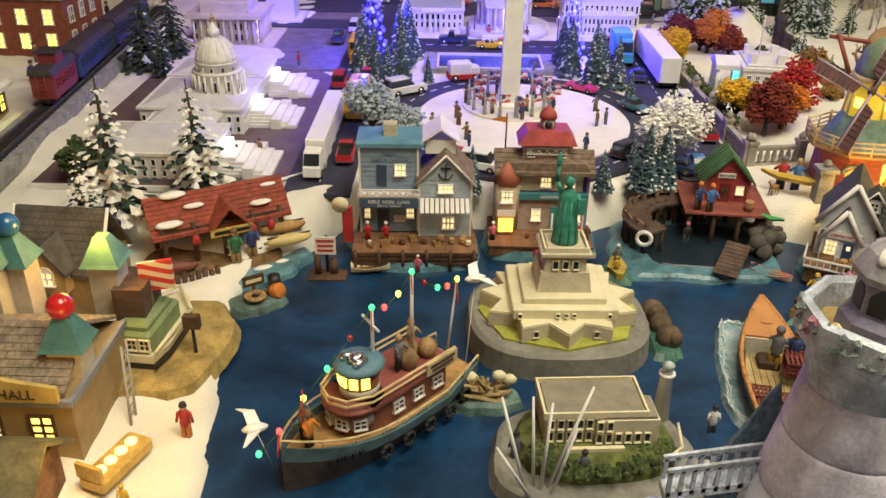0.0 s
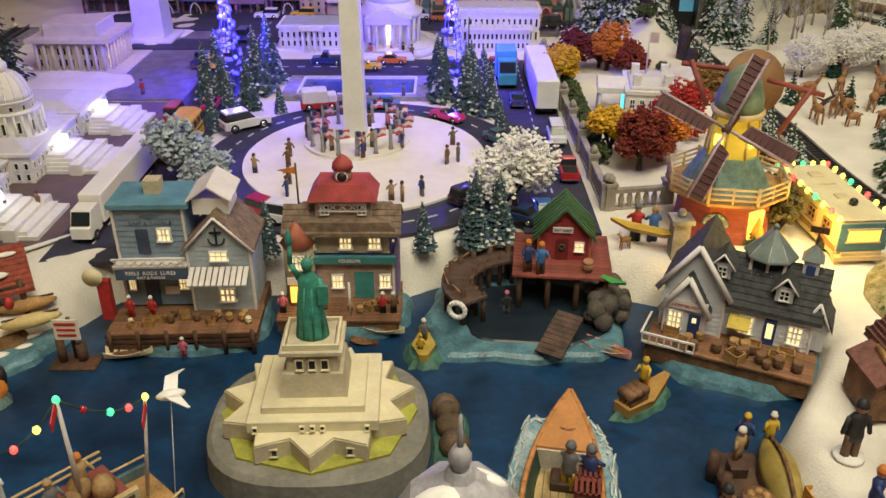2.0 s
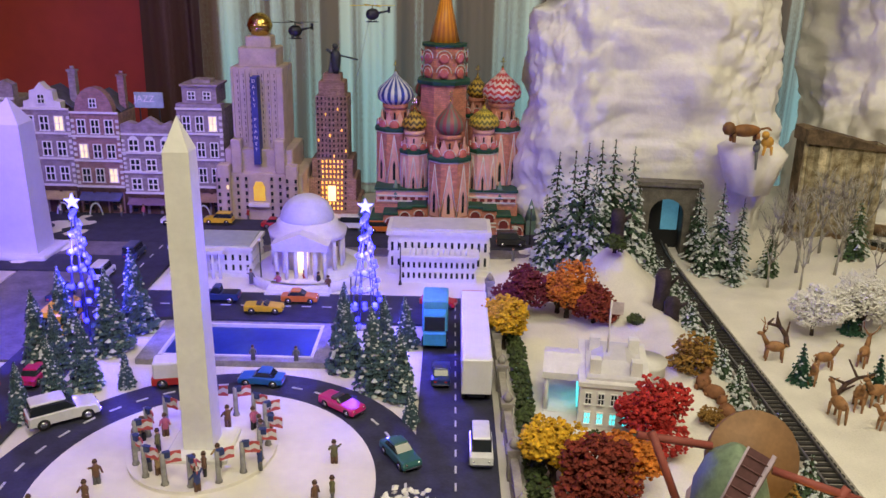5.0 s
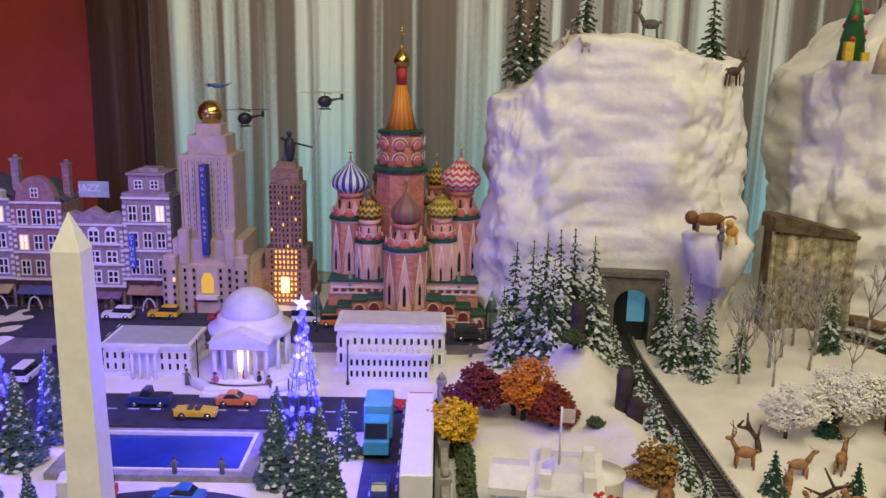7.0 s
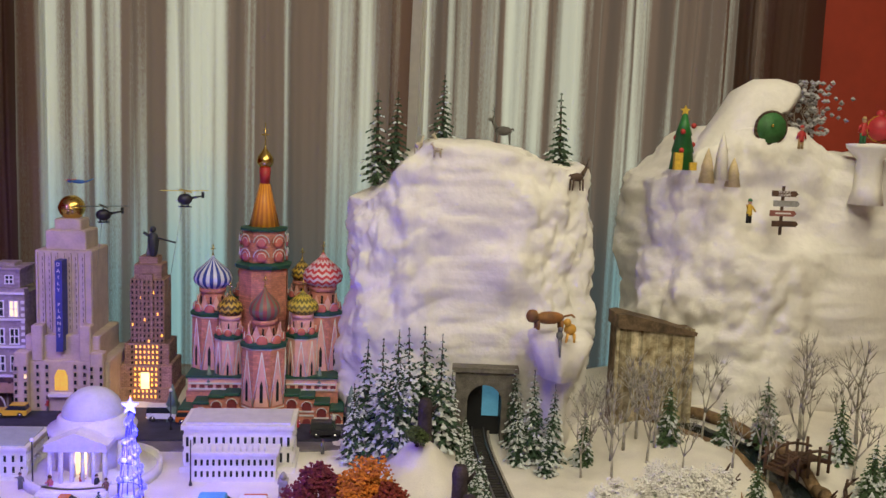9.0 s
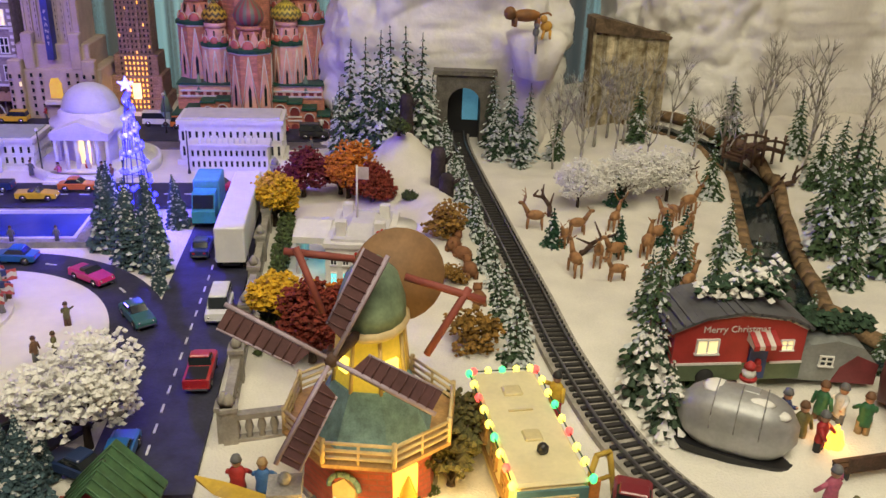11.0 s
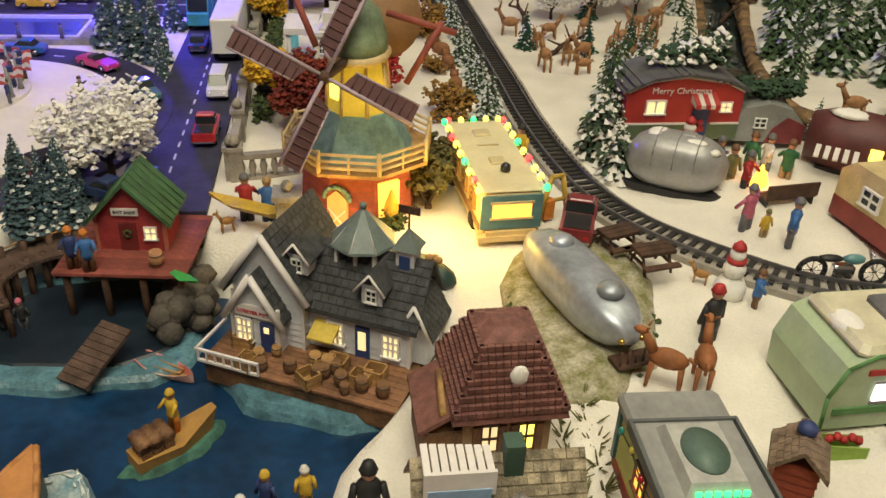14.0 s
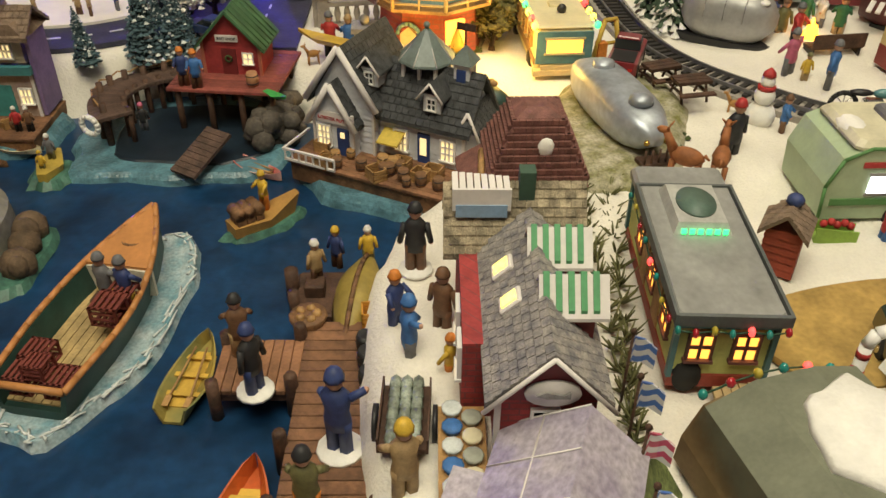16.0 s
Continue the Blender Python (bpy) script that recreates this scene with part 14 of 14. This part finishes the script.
P(gh, "dormer", mat("dormer_tan", (0.45, 0.32, 0.14), 0.7), lambda s: s.prism([(-0.018, 0.04), (0.018, 0.04), (0.018, 0.066), (0, 0.09), (-0.018, 0.066)], -0.05, -0.01))
P(gh, "dormer_roof", MATS["dark_grey_shingles"], lambda s: s.gable(-0.018, 0.018, -0.05, 0.0, 0.066, 0.09, "y", 0.004, 0.003))
window(gh, 0, -0.0502, 0.05, 0.012, 0.014, lit=WARMGLOW, arch=True)
pb2 = leafy("purple_flower_bush", 0.04, 0.045, 700, mat("purple_bloom", (0.13, 0.06, 0.30), 0.8, var=0.4), "purple flowering bush behind the grey house", n=500, clump=0.004, stem=0.1, category="bush")
pb2.location = (-0.315, 0.99, -0.01)
gb = leafy("olive_round_bush", 0.055, 0.035, 701, HEDGE, "olive green round bush by the railway", n=600, clump=0.004, stem=0.1, category="bush")
gb.location = (-0.375, 1.14, 0)
gb2 = leafy("green_corner_bush", 0.05, 0.04, 702, HEDGE, "green bush with flowers beside the house", n=500, clump=0.004, stem=0.1, category="bush")
gb2.location = (-0.375, 0.90, GL)

# ---- side railway with train ----
sr = thing("side_railway", "black model track on a raised grey board", "railway track", (-0.535, 1.55, 0), 4, kind="structure")
P(sr, "board", GREYSTONE, lambda s: s.box(-0.03, 0.03, -0.62, 0.55, 0, 0.02))
for sd in (-1, 1):
    P(sr, "rail", MATS["rail_steel"], lambda s: s.box(sd * 0.0105 - 0.001, sd * 0.0105 + 0.001, -0.62, 0.55, 0.0225, 0.026))
for i in range(110):
    part("sleeper", TIE, None, sr, at=pose(0, -0.61 + i * 0.0105, 0.0142))


def rail_car(y, l, body, label, caboose=False):
    t = thing("train_car", label, "train car", (-0.535 - (y - 1.55) * 0.07, y, 0.026), 4, group="toy train cars")
    P(t, "body", body, lambda s: s.bevel_box(-0.018, 0.018, -l / 2, l / 2, 0.010, 0.048, 0.002))
    P(t, "roof", mat("train_roof", (0.05, 0.045, 0.05), 0.6), lambda s: s.prism([(-0.02, 0.046), (0.02, 0.046), (0.014, 0.055), (-0.014, 0.055)], -l / 2 - 0.003, l / 2 + 0.003))
    for i in range(int(l / 0.022)):
        window(t, 0.0182, -l / 2 + 0.014 + i * 0.022, 0.026, 0.010, 0.011, rz=90, frame_mat=body)
    for yy in (-l * 0.33, l * 0.33):
        P(t, "bogie", BLACK, lambda s: [s.box(-0.012, 0.012, yy - 0.014, yy + 0.014, 0.003, 0.010)] + [s.lathe([(0.005, -0.012), (0.005, 0.012)], 10, pose(0, yy + q, 0.005, 0, 90, 0)) for q in (-0.009, 0.009)])
    if caboose:
        P(t, "cupola", body, lambda s: s.bevel_box(-0.014, 0.014, -0.016, 0.016, 0.054, 0.070, 0.002))
        P(t, "cupola_roof", MATS["train_roof"], lambda s: s.box(-0.017, 0.017, -0.019, 0.019, 0.070, 0.073))
        P(t, "end_ladder", body, lambda s: [s.rod((xx, -l / 2 - 0.004, 0.008), (xx, -l / 2 - 0.004, 0.046), 0.0008, n=4) for xx in (-0.006, 0.006)] + [s.rod((-0.006, -l / 2 - 0.004, 0.012 + 0.007 * k), (0.006, -l / 2 - 0.004, 0.012 + 0.007 * k), 0.0006, n=4) for k in range(5)])


rail_car(1.41, 0.10, mat("caboose_red", (0.22, 0.03, 0.035), 0.5), "dark red toy caboose on the side track", True)
rail_car(1.575, 0.20, mat("coach_blue", (0.03, 0.05, 0.12), 0.5), "dark blue toy passenger coach on the side track")
rail_car(1.80, 0.22, mat("coach_navy", (0.03, 0.04, 0.10), 0.5), "navy toy passenger coach on the side track")
sbld = thing("snow_roof_station", "low station with snowy roof and bright coloured windows", "station", (-0.640, 1.26, 0), 4)
P(sbld, "wall", mat("station_tan", (0.42, 0.28, 0.12), 0.7), lambda s: s.box(-0.06, 0.05, -0.13, 0.13, 0, 0.045))
P(sbld, "snow_roof", SNOWCAP, lambda s: [s.bevel_box(-0.075, 0.062, -0.14, 0.14, 0.045, 0.056, 0.005), s.bevel_box(-0.06, 0.03, -0.10, 0.10, 0.056, 0.075, 0.008)])
for i in range(9):
    window(sbld, 0.0502, -0.11 + i * 0.0275, 0.012, 0.016, 0.024, rz=90, lit=(YELGLOW, AMBERGLOW, GREENGLOW, YELGLOW)[i % 4], frame_mat=DARKWOOD)
bbld = thing("brick_block", "red brick corner building with lit windows", "building", (-0.70, 1.80, 0), 0)
P(bbld, "wall", brick_mat("corner_brick", (0.36, 0.09, 0.05), (0.2, 0.1, 0.08), 0.006), lambda s: s.box(-0.09, 0.07, -0.09, 0.09, 0, 0.11))
P(bbld, "cornice", TRIM, lambda s: s.box(-0.095, 0.075, -0.095, 0.095, 0.11, 0.118))
for i in range(3):
    for r in range(2):
        window(bbld, -0.06 + i * 0.05, -0.0902, 0.02 + 0.045 * r, 0.016, 0.026, lit=YELGLOW, bars=1, rows=2)
        window(bbld, 0.0702, -0.06 + i * 0.05, 0.02 + 0.045 * r, 0.016, 0.026, rz=90, lit=GLASSDARK)
for i in range(10):
    x, y = -0.60 + 0.05 * math.sin(i * 2.2), 1.55 + i * 0.06
    figure(x - 0.03, y, 0, 40 * i, CLOTH[CN[i % len(CN)]], CLOTH["brown"], None, h=0.04, label="dark painted figurine beyond the railway", group="figures beyond the railway")
